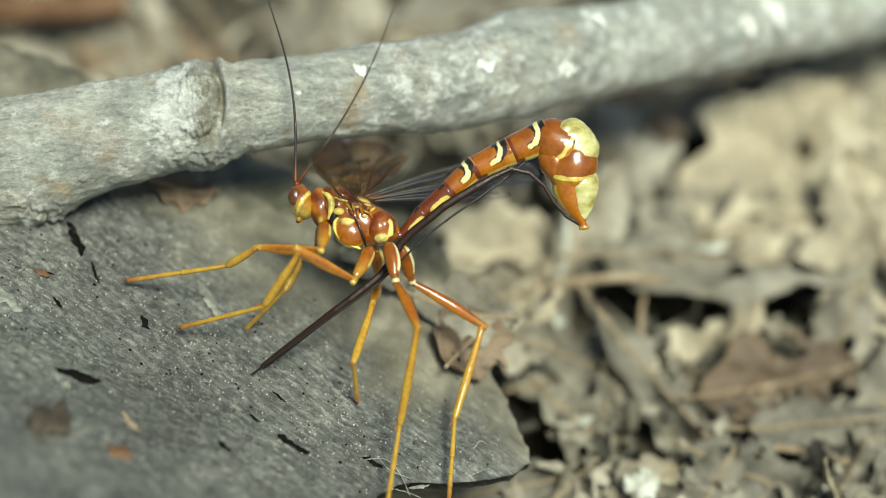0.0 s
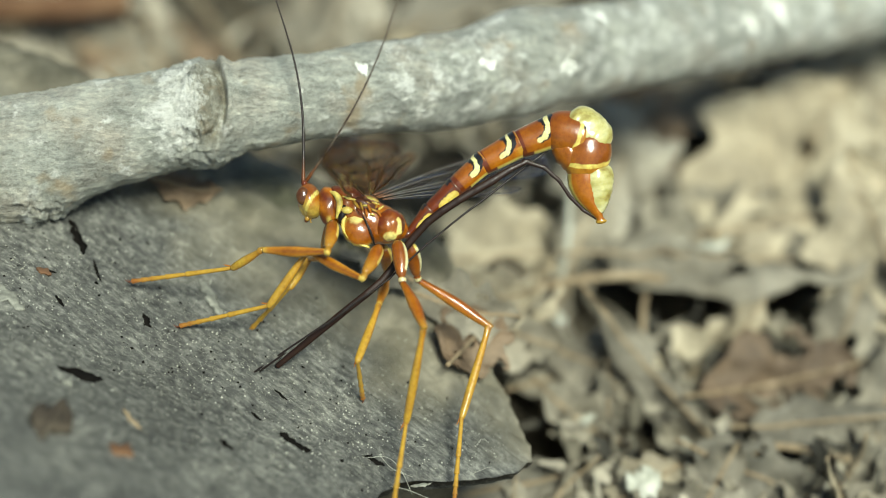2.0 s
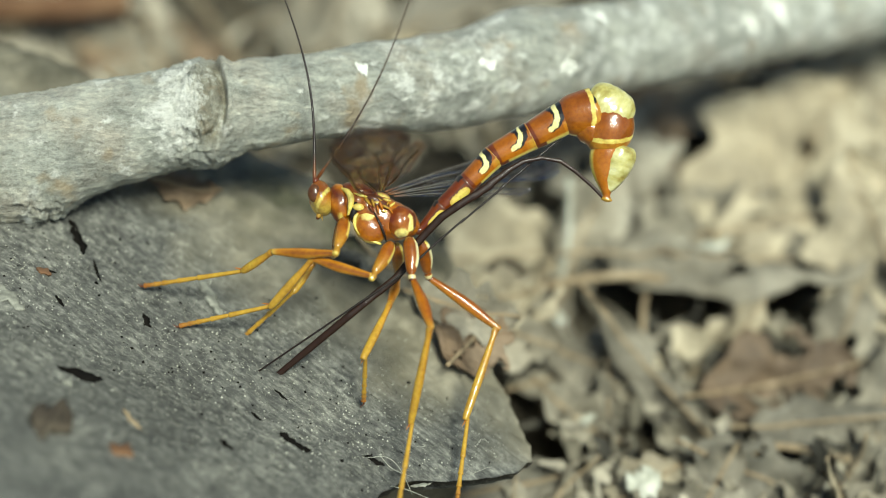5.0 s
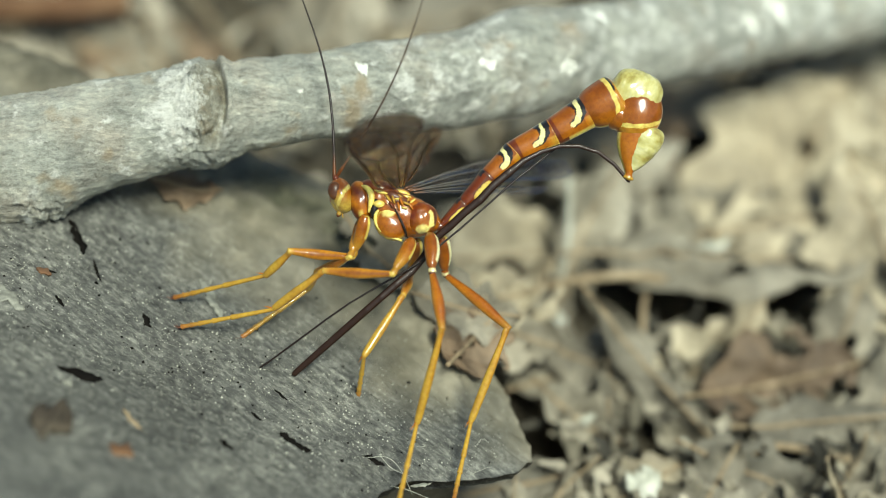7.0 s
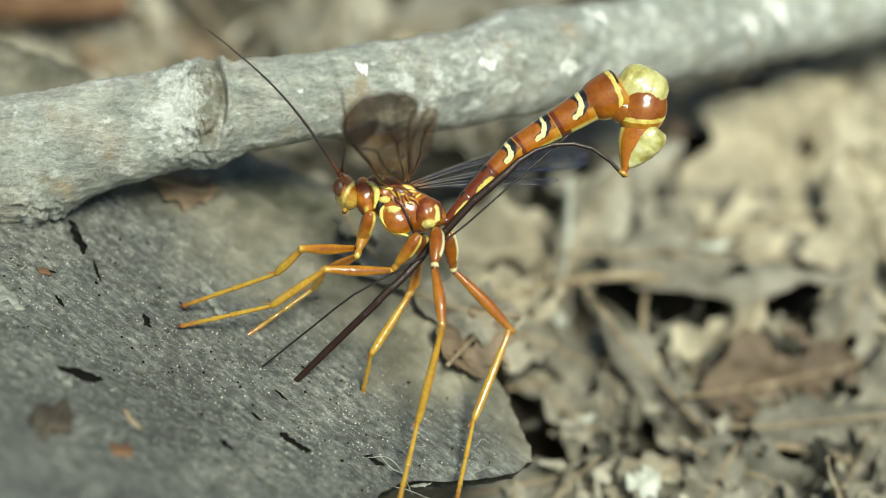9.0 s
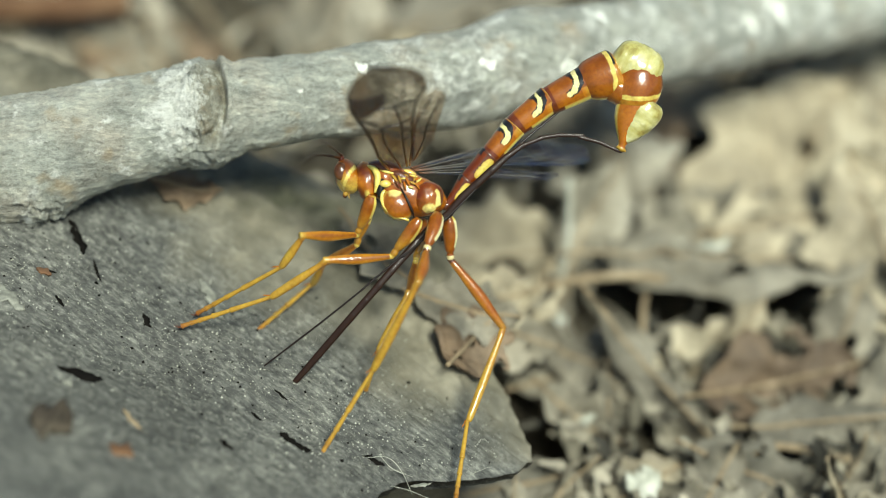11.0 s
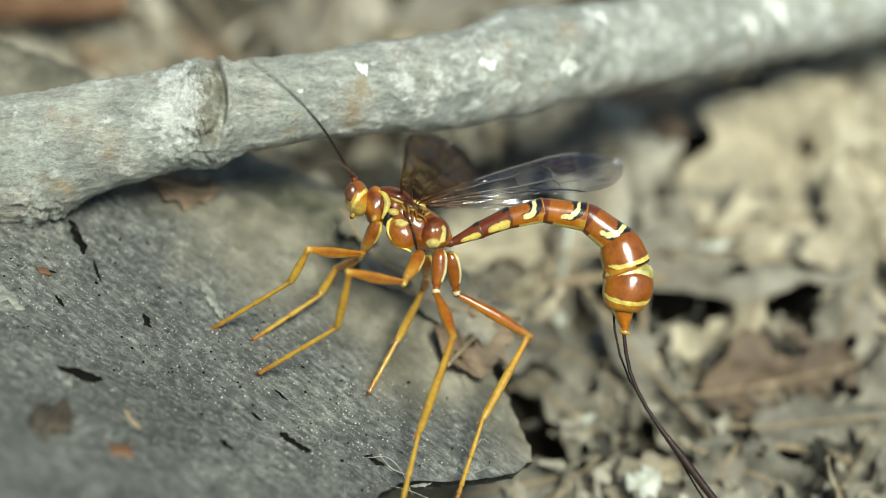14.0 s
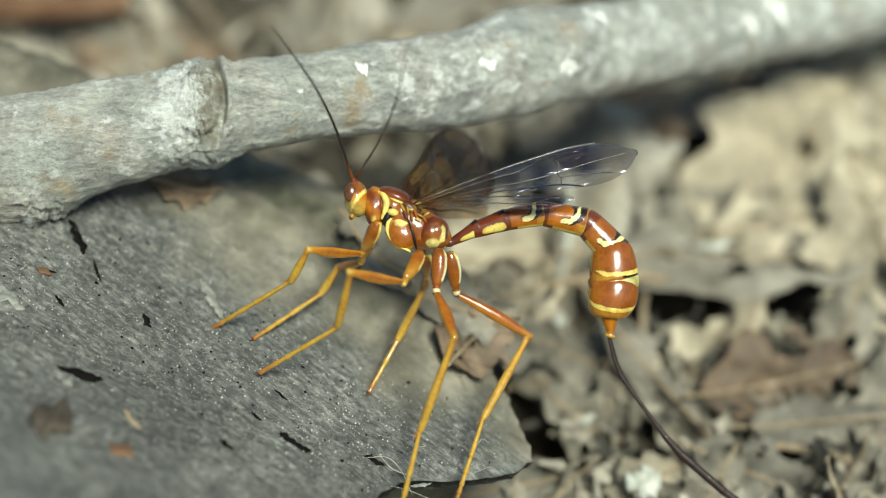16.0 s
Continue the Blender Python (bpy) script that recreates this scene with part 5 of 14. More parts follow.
    walk(PARTS["hind_near/coxa"], [
        (0, bone(2.20, -2.76, 2.00, 0.084, -0.902, 0.423)),
        (0.5, bone(2.20, -2.76, 2.00, 0.070, -0.897, 0.437)),
        (1, bone(2.20, -2.76, 2.00, -0.010, -0.900, 0.435)),
        (2.5, bone(2.20, -2.76, 2.00, 0.023, -0.934, 0.358)),
        (3, bone(2.20, -2.76, 2.00, -0.055, -0.944, 0.327)),
        (3.5, bone(2.20, -2.76, 2.00, -0.025, -0.939, 0.342)),
        (4, bone(2.20, -2.76, 2.00, -0.011, -0.956, 0.293)),
        (4.2, bone(2.20, -2.76, 2.00, -0.025, -0.955, 0.297)),
        (6.3, bone(2.20, -2.76, 2.00, -0.049, -0.869, 0.493)),
        (6.5, bone(2.20, -2.76, 2.00, -0.064, -0.884, 0.463)),
        (7, bone(2.20, -2.76, 2.00, -0.076, -0.865, 0.495)),
        (7.5, bone(2.20, -2.76, 2.00, -0.144, -0.852, 0.504)),
        (8, bone(2.20, -2.76, 2.00, -0.176, -0.848, 0.499)),
        (8.5, bone(2.20, -2.76, 2.00, -0.190, -0.866, 0.462)),
        (9.2, bone(2.20, -2.76, 2.00, -0.188, -0.838, 0.512)),
        (9.7, bone(2.20, -2.76, 2.00, -0.226, -0.872, 0.435)),
        (10.2, bone(2.20, -2.76, 2.00, -0.264, -0.892, -0.367)),
        (10.7, bone(2.20, -2.76, 2.00, -0.308, -0.780, 0.545)),
        (11.3, bone(2.20, -2.76, 2.00, -0.415, -0.778, 0.471)),
        (11.5, bone(2.20, -2.76, 2.00, -0.392, -0.756, 0.524)),
        (12, bone(2.20, -2.76, 2.00, -0.427, -0.719, 0.549)),
        (12.2, bone(2.20, -2.76, 2.00, -0.407, -0.646, 0.646)),
        (12.5, bone(2.20, -2.76, 2.00, -0.557, -0.692, 0.459)),
        (12.7, bone(2.20, -2.76, 2.00, -0.553, -0.630, 0.545)),
        (12.8, bone(2.20, -2.76, 2.00, -0.594, -0.628, 0.503)),
        (12.9, bone(2.20, -2.76, 2.00, -0.607, -0.717, 0.344)),
        (13, bone(2.20, -2.76, 2.00, -0.543, -0.651, 0.530)),
        (13.1, bone(2.20, -2.76, 2.00, -0.496, -0.793, 0.354)),
        (13.2, bone(2.20, -2.76, 2.00, -0.338, -0.844, 0.416)),
        (13.4, bone(2.20, -2.76, 2.00, -0.133, -0.816, 0.563)),
        (13.6, bone(2.20, -2.76, 2.00, -0.093, -0.995, 0.047)),
        (14.5, bone(2.20, -2.76, 2.00, -0.082, -0.991, 0.106)),
        (16, bone(2.20, -2.76, 2.00, -0.081, -0.985, 0.150)),
    ])
    walk(PARTS["hind_near/femur"], [
        (0, bone(2.57, -6.70, 3.85, 0.289, -0.740, 0.608)),
        (0.5, bone(2.51, -6.67, 3.91, 0.288, -0.739, 0.608)),
        (1, bone(2.16, -6.69, 3.90, 0.269, -0.746, 0.609)),
        (2.5, bone(2.31, -6.87, 3.58, 0.273, -0.741, 0.613)),
        (3, bone(1.96, -6.92, 3.44, 0.247, -0.749, 0.614)),
        (3.5, bone(2.10, -6.88, 3.51, 0.249, -0.749, 0.615)),
        (4.2, bone(2.10, -6.97, 3.31, 0.242, -0.750, 0.616)),
        (6.3, bone(1.99, -6.58, 4.17, 0.108, -0.863, 0.493)),
        (6.5, bone(1.92, -6.65, 4.04, 0.095, -0.864, 0.495)),
        (7, bone(1.87, -6.57, 4.19, 0.036, -0.898, 0.439)),
        (7.5, bone(1.57, -6.53, 4.23, 0.023, -0.924, 0.381)),
        (8.5, bone(1.36, -6.61, 4.06, -0.013, -0.937, 0.350)),
        (9.2, bone(1.37, -6.47, 4.27, -0.030, -0.945, 0.325)),
        (9.7, bone(1.23, -6.53, 3.88, -0.106, -0.837, 0.537)),
        (10.2, bone(1.07, -6.59, 0.42, -0.182, -0.714, 0.676)),
        (10.7, bone(0.75, -6.44, 4.57, -0.186, -0.549, 0.815)),
        (11.3, bone(0.33, -6.27, 4.13, -0.207, -0.404, 0.891)),
        (11.5, bone(0.43, -6.17, 4.36, -0.220, -0.407, 0.887)),
        (12, bone(0.27, -6.01, 4.48, -0.261, -0.409, 0.874)),
        (12.2, bone(0.36, -5.69, 4.93, -0.353, -0.572, 0.741)),
        (12.5, bone(-0.11, -5.63, 3.91, -0.509, -0.729, 0.457)),
        (12.7, bone(-0.24, -5.53, 4.41, -0.659, -0.752, -0.018)),
        (12.8, bone(-0.42, -5.53, 4.23, -0.655, -0.753, 0.061)),
        (12.9, bone(-0.29, -5.70, 3.41, -0.754, -0.590, 0.289)),
        (13, bone(-0.22, -5.66, 4.36, -0.513, -0.558, 0.652)),
        (13.1, bone(0.02, -6.25, 3.56, -0.265, -0.411, 0.873)),
        (13.2, bone(0.71, -6.48, 3.83, -0.161, -0.386, 0.908)),
        (13.4, bone(1.55, -6.77, 4.77, 0.129, -0.419, 0.899)),
        (13.6, bone(1.80, -7.12, 2.21, 0.248, -0.693, 0.678)),
        (13.8, bone(1.82, -7.20, 2.22, 0.284, -0.682, 0.674)),
        (14.25, bone(1.84, -7.10, 2.42, 0.287, -0.686, 0.668)),
        (16, bone(1.85, -7.11, 2.66, 0.296, -0.703, 0.647)),
    ])
    walk(PARTS["hind_near/tibia"], [
        (0, bone(4.43, -11.45, 7.76, -0.263, -0.912, -0.313)),
        (0.5, bone(4.37, -11.43, 7.82, -0.263, -0.909, -0.323)),
        (1, bone(3.89, -11.49, 7.82, -0.286, -0.900, -0.330)),
        (2, bone(4.03, -11.63, 7.58, -0.274, -0.900, -0.339)),
        (2.5, bone(4.07, -11.65, 7.54, -0.273, -0.903, -0.333)),
        (3, bone(3.55, -11.76, 7.41, -0.297, -0.898, -0.325)),
        (3.5, bone(3.70, -11.71, 7.47, -0.287, -0.903, -0.321)),
        (4.2, bone(3.65, -11.81, 7.28, -0.289, -0.906, -0.311)),
        (5.8, bone(2.92, -12.07, 7.41, -0.312, -0.893, -0.325)),
        (6.5, bone(2.54, -12.22, 7.23, -0.333, -0.891, -0.309)),
        (7.5, bone(1.72, -12.52, 6.70, -0.379, -0.876, -0.297)),
        (8.5, bone(1.28, -12.71, 6.34, -0.376, -0.883, -0.281)),
        (9.2, bone(1.18, -12.62, 6.39, -0.382, -0.879, -0.284)),
        (9.7, bone(0.55, -11.88, 7.32, -0.431, -0.812, -0.394)),
        (10.2, bone(-0.11, -11.23, 4.81, -0.455, -0.698, 0.553)),
        (10.7, bone(-0.49, -10.10, 10.01, -0.531, -0.772, -0.351)),
        (11.3, bone(-1.02, -8.91, 9.94, -0.554, -0.749, -0.363)),
        (11.5, bone(-1.00, -8.82, 10.15, -0.554, -0.751, -0.360)),
        (12, bone(-1.43, -8.68, 10.20, -0.567, -0.747, -0.347)),
        (12.2, bone(-1.97, -9.45, 9.80, -0.605, -0.724, -0.332)),
        (12.5, bone(-3.27, -10.15, 6.74, -0.600, -0.697, 0.392)),
        (12.7, bone(-4.43, -10.32, 4.29, -0.540, -0.672, 0.507)),
        (12.8, bone(-4.70, -10.45, 4.62, -0.538, -0.678, 0.501)),
        (12.9, bone(-4.88, -9.29, 5.17, -0.563, -0.686, 0.462)),
        (13, bone(-3.55, -9.29, 8.60, -0.630, -0.682, -0.372)),
        (13.1, bone(-1.69, -8.90, 9.19, -0.645, -0.652, -0.400)),
        (13.2, bone(-0.33, -8.97, 9.70, -0.569, -0.643, -0.512)),
        (13.4, bone(2.43, -9.61, 10.86, -0.262, -0.820, -0.509)),
        (13.6, bone(3.39, -11.58, 6.58, -0.291, -0.923, -0.251)),
        (13.8, bone(3.65, -11.60, 6.56, -0.312, -0.922, -0.229)),
        (14.25, bone(3.70, -11.52, 6.73, -0.314, -0.919, -0.239)),
        (16, bone(3.76, -11.64, 6.84, -0.325, -0.911, -0.255)),
    ])
    walk(PARTS["hind_near/tarsus"], [
        (0, bone(1.46, -21.73, 4.23, -0.207, -0.803, 0.559)),
        (0.5, bone(1.40, -21.66, 4.19, -0.207, -0.803, 0.558)),
        (1, bone(0.68, -21.61, 4.11, -0.228, -0.798, 0.558)),
        (1.5, bone(1.05, -21.70, 3.93, -0.213, -0.802, 0.558)),
        (2, bone(0.96, -21.72, 3.78, -0.218, -0.801, 0.558)),
        (2.5, bone(1.01, -21.78, 3.80, -0.216, -0.802, 0.558)),
        (3, bone(0.22, -21.83, 3.77, -0.236, -0.796, 0.558)),
        (3.5, bone(0.48, -21.85, 3.86, -0.226, -0.799, 0.557)),
        (4.2, bone(0.42, -21.97, 3.80, -0.226, -0.799, 0.557)),
        (6.3, bone(-0.90, -22.13, 3.69, -0.275, -0.785, 0.556)),
        (7, bone(-1.93, -22.28, 3.68, -0.303, -0.778, 0.551)),
        (7.5, bone(-2.52, -22.33, 3.38, -0.315, -0.769, 0.556)),
        (8.5, bone(-2.92, -22.57, 3.20, -0.319, -0.767, 0.556)),
        (9.2, bone(-3.09, -22.45, 3.22, -0.324, -0.766, 0.555)),
        (9.7, bone(-4.31, -21.05, 2.87, -0.410, -0.699, 0.586)),
        (10.2, bone(-5.23, -19.08, 11.04, -0.536, -0.701, -0.471)),
        (10.7, bone(-6.19, -18.39, 6.25, -0.612, -0.748, -0.256)),
        (11.3, bone(-7.14, -17.19, 5.93, -0.650, -0.745, -0.150)),
        (11.5, bone(-7.12, -17.11, 6.16, -0.649, -0.741, -0.172)),
        (12, bone(-7.68, -16.91, 6.38, -0.662, -0.722, -0.201)),
        (12.2, bone(-8.59, -17.37, 6.16, -0.675, -0.709, -0.204)),
        (12.5, bone(-9.82, -17.76, 11.01, -0.634, -0.638, -0.437)),
        (12.7, bone(-10.48, -17.85, 9.97, -0.643, -0.629, -0.437)),
        (12.8, bone(-10.73, -18.05, 10.23, -0.664, -0.594, -0.454)),
        (12.9, bone(-11.05, -16.82, 10.24, -0.639, -0.653, -0.407)),
        (13, bone(-10.56, -16.89, 4.47, -0.717, -0.697, -0.014)),
        (13.1, bone(-8.92, -16.20, 4.71, -0.716, -0.698, 0.027)),
        (13.2, bone(-6.70, -16.18, 3.96, -0.680, -0.730, 0.072)),
        (13.4, bone(-0.37, -18.35, 5.43, -0.155, -0.854, -0.496)),
        (13.6, bone(0.12, -21.96, 3.76, -0.157, -0.791, 0.592)),
        (13.8, bone(0.15, -21.96, 3.99, -0.187, -0.790, 0.584)),
        (14.5, bone(0.16, -21.86, 4.04, -0.190, -0.790, 0.583)),
        (16, bone(0.11, -21.87, 3.97, -0.199, -0.788, 0.582)),
    ])
    walk(PARTS["hind_far/coxa"], [
        (0, bone(3.37, -3.12, -2.00, 0.176, -0.844, -0.507)),
        (0.5, bone(3.37, -3.12, -2.00, 0.160, -0.818, -0.553)),
        (1, bone(3.37, -3.12, -2.00, 0.082, -0.812, -0.578)),
        (2.5, bone(3.37, -3.12, -2.00, 0.105, -0.811, -0.575)),
        (3, bone(3.37, -3.12, -2.00, 0.022, -0.832, -0.555)),
        (3.5, bone(3.37, -3.12, -2.00, 0.040, -0.822, -0.568)),
        (4, bone(3.37, -3.12, -2.00, 0.045, -0.842, -0.537)),
        (4.2, bone(3.37, -3.12, -2.00, 0.079, -0.841, -0.535)),
        (6.3, bone(3.37, -3.12, -2.00, 0.066, -0.820, -0.569)),
        (6.5, bone(3.37, -3.12, -2.00, 0.032, -0.839, -0.543)),
        (7.5, bone(3.37, -3.12, -2.00, -0.045, -0.846, -0.532)),
        (8.5, bone(3.37, -3.12, -2.00, 0.002, -0.893, -0.449)),
        (9.2, bone(3.37, -3.12, -2.00, -0.014, -0.890, -0.455)),
        (11.3, bone(3.37, -3.12, -2.00, -0.102, -0.954, -0.282)),
        (11.5, bone(3.37, -3.12, -2.00, -0.098, -0.935, -0.340)),
        (12, bone(3.37, -3.12, -2.00, -0.144, -0.911, -0.387)),
        (12.2, bone(3.37, -3.12, -2.00, -0.185, -0.955, -0.231)),
        (12.5, bone(3.37, -3.12, -2.00, -0.238, -0.954, -0.184)),
        (12.7, bone(3.37, -3.12, -2.00, -0.299, -0.946, -0.124)),
        (12.8, bone(3.37, -3.12, -2.00, -0.339, -0.939, -0.055)),
        (12.9, bone(3.37, -3.12, -2.00, -0.301, -0.850, -0.432)),
        (13, bone(3.37, -3.12, -2.00, -0.272, -0.902, -0.334)),
        (13.1, bone(3.37, -3.12, -2.00, -0.183, -0.965, -0.190)),
        (13.2, bone(3.37, -3.12, -2.00, -0.037, -0.939, -0.343)),
        (13.4, bone(3.37, -3.12, -2.00, 0.135, -0.974, -0.180)),
        (13.6, bone(3.37, -3.12, -2.00, 0.141, -0.888, -0.437)),
        (14, bone(3.37, -3.12, -2.00, 0.152, -0.914, -0.375)),
        (16, bone(3.37, -3.12, -2.00, 0.152, -0.921, -0.359)),
    ])
    walk(PARTS["hind_far/femur"], [
        (0, bone(4.18, -6.99, -4.33, 0.789, -0.605, -0.109)),
        (0.5, bone(4.11, -6.89, -4.55, 0.789, -0.613, -0.046)),
        (1, bone(3.75, -6.88, -4.68, 0.770, -0.639, -0.001)),
        (2.5, bone(3.86, -6.88, -4.66, 0.768, -0.640, 0.020)),
        (3, bone(3.47, -6.97, -4.57, 0.749, -0.663, 0.011)),
        (3.5, bone(3.55, -6.93, -4.63, 0.755, -0.656, 0.020)),
        (4, bone(3.58, -7.02, -4.49, 0.752, -0.659, 0.005)),
        (4.2, bone(3.73, -7.02, -4.48, 0.747, -0.664, 0.004)),
        (5.2, bone(3.70, -6.97, -4.58, 0.726, -0.687, 0.044)),
        (5.8, bone(3.69, -6.94, -4.62, 0.688, -0.673, 0.270)),
        (6.3, bone(3.67, -6.92, -4.64, 0.670, -0.678, 0.304)),
        (6.5, bone(3.52, -7.01, -4.51, 0.660, -0.682, 0.315)),
        (7.5, bone(3.16, -7.05, -4.47, 0.595, -0.727, 0.343)),
        (8, bone(3.23, -7.07, -4.30, 0.601, -0.794, -0.090)),
        (8.5, bone(3.38, -7.19, -4.05, 0.570, -0.811, -0.132)),
        (9.2, bone(3.31, -7.18, -4.07, 0.565, -0.815, -0.129)),
        (11.3, bone(2.89, -7.60, -3.33, 0.440, -0.893, -0.097)),
        (11.5, bone(2.91, -7.48, -3.58, 0.414, -0.900, -0.139)),
        (12, bone(2.70, -7.36, -3.80, 0.412, -0.907, -0.090)),
        (12.2, bone(2.50, -7.62, -3.09, 0.346, -0.930, -0.124)),
        (12.5, bone(2.24, -7.65, -2.87, 0.219, -0.963, -0.154)),
        (12.7, bone(1.95, -7.61, -2.59, 0.143, -0.962, -0.234)),
        (12.8, bone(1.74, -7.63, -2.26, 0.135, -0.958, -0.251)),
        (12.9, bone(1.96, -7.10, -4.02, 0.108, -0.993, -0.052)),
        (13, bone(2.08, -7.38, -3.58, 0.203, -0.978, -0.052)),
        (13.1, bone(2.50, -7.69, -2.90, 0.371, -0.913, -0.167)),
        (13.2, bone(3.20, -7.45, -3.58, 0.565, -0.813, -0.142)),
        (13.4, bone(3.98, -7.57, -2.82, 0.753, -0.597, -0.279)),
        (13.6, bone(4.02, -7.23, -4.02, 0.837, -0.526, -0.151)),
        (14, bone(4.07, -7.34, -3.73, 0.858, -0.493, -0.143)),
        (16, bone(4.07, -7.37, -3.65, 0.853, -0.500, -0.148)),
    ])
    walk(PARTS["hind_far/tibia"], [
        (0, bone(11.41, -12.54, -5.33, -0.370, -0.872, 0.322)),
        (0.5, bone(11.35, -12.52, -4.98, -0.371, -0.873, 0.318)),
        (1, bone(10.85, -12.77, -4.68, -0.393, -0.864, 0.315)),
        (1.5, bone(11.04, -12.71, -4.56, -0.377, -0.870, 0.318)),
        (2.5, bone(11.03, -12.87, -4.47, -0.381, -0.867, 0.321)),
        (3, bone(10.47, -13.17, -4.47, -0.404, -0.857, 0.320)),
        (3.5, bone(10.62, -13.07, -4.44, -0.395, -0.862, 0.319)),
        (4.2, bone(10.71, -13.22, -4.45, -0.403, -0.861, 0.310)),
        (5.2, bone(10.38, -13.29, -4.17, -0.431, -0.866, 0.255)),
        (5.8, bone(10.13, -13.25, -2.09, -0.451, -0.892, 0.037)),
        (6.3, bone(9.96, -13.29, -1.78, -0.461, -0.888, -0.007)),
        (6.5, bone(9.71, -13.42, -1.56, -0.468, -0.884, -0.029)),
        (7.5, bone(8.75, -13.87, -1.24, -0.495, -0.867, -0.051)),
        (8, bone(8.68, -14.27, -5.11, -0.496, -0.834, 0.240)),
        (8.5, bone(8.59, -14.60, -5.26, -0.499, -0.830, 0.247)),
        (9.2, bone(8.47, -14.62, -5.25, -0.505, -0.827, 0.247)),
        (11.3, bone(7.10, -16.13, -4.25, -0.466, -0.845, 0.263)),
        (11.5, bone(6.82, -15.99, -4.89, -0.443, -0.843, 0.306)),
        (12, bone(6.60, -15.94, -4.65, -0.478, -0.833, 0.280)),
        (12.2, bone(5.78, -16.47, -4.26, -0.496, -0.829, 0.259)),
        (12.5, bone(4.32, -16.81, -4.34, -0.483, -0.828, 0.285)),
        (12.7, bone(3.30, -16.69, -4.80, -0.446, -0.839, 0.311)),
        (12.8, bone(3.01, -16.65, -4.63, -0.466, -0.837, 0.286)),
        (12.9, bone(3.02, -16.81, -4.53, -0.468, -0.821, 0.326)),
        (13, bone(4.09, -17.09, -4.10, -0.515, -0.789, 0.335)),
        (13.1, bone(6.02, -16.36, -4.48, -0.523, -0.789, 0.323)),
        (13.2, bone(8.47, -15.04, -4.90, -0.481, -0.817, 0.317)),
        (13.4, bone(11.01, -13.14, -5.43, -0.449, -0.821, 0.353)),
        (13.6, bone(11.86, -12.15, -5.43, -0.445, -0.808, 0.385)),
        (14, bone(12.08, -11.94, -5.06, -0.455, -0.806, 0.379)),
        (16, bone(12.03, -12.04, -5.04, -0.462, -0.802, 0.378)),
    ])
    walk(PARTS["hind_far/tarsus"], [
        (0, bone(7.31, -22.23, -1.76, -0.158, -0.862, 0.482)),
        (0.5, bone(7.25, -22.18, -1.46, -0.166, -0.865, 0.474)),
        (1, bone(6.51, -22.30, -1.21, -0.196, -0.863, 0.465)),
        (1.5, bone(6.89, -22.29, -1.06, -0.187, -0.869, 0.458)),
        (2.5, bone(6.84, -22.41, -0.94, -0.198, -0.871, 0.450)),
        (3, bone(6.02, -22.60, -0.94, -0.220, -0.865, 0.450)),
        (3.5, bone(6.27, -22.55, -0.94, -0.209, -0.868, 0.450)),
        (4.2, bone(6.27, -22.71, -1.04, -0.216, -0.863, 0.457)),
        (6.3, bone(4.94, -22.96, -1.86, -0.276, -0.808, 0.520)),
        (7.5, bone(3.31, -23.39, -1.81, -0.326, -0.792, 0.516)),
        (8, bone(3.11, -23.62, -2.42, -0.321, -0.786, 0.527)),
        (8.5, bone(3.00, -23.91, -2.48, -0.317, -0.783, 0.535)),
        (9.2, bone(2.82, -23.89, -2.48, -0.322, -0.781, 0.535)),
        (11.3, bone(2.01, -25.35, -1.38, -0.253, -0.824, 0.507)),
        (11.5, bone(1.97, -25.23, -1.54, -0.246, -0.824, 0.510)),
        (12, bone(1.35, -25.07, -1.57, -0.266, -0.819, 0.509)),
        (12.2, bone(0.36, -25.52, -1.44, -0.277, -0.816, 0.508)),
        (12.5, bone(-0.95, -25.85, -1.23, -0.292, -0.824, 0.485)),
        (12.7, bone(-1.60, -25.89, -1.39, -0.298, -0.820, 0.488)),
        (12.8, bone(-2.10, -25.85, -1.49, -0.300, -0.818, 0.491)),
        (12.9, bone(-2.07, -25.75, -0.98, -0.311, -0.820, 0.481)),
        (13, bone(-1.49, -25.64, -0.47, -0.357, -0.828, 0.433)),
        (13.1, bone(0.30, -24.99, -0.95, -0.356, -0.829, 0.431)),
        (13.2, bone(3.16, -24.06, -1.40, -0.304, -0.849, 0.432)),
        (13.4, bone(6.05, -22.22, -1.53, -0.296, -0.846, 0.443)),
        (13.6, bone(6.95, -21.06, -1.19, -0.278, -0.864, 0.419)),
        (14, bone(7.05, -20.84, -0.88, -0.294, -0.876, 0.383)),
        (16, bone(6.94, -20.89, -0.87, -0.302, -0.873, 0.383)),
    ])
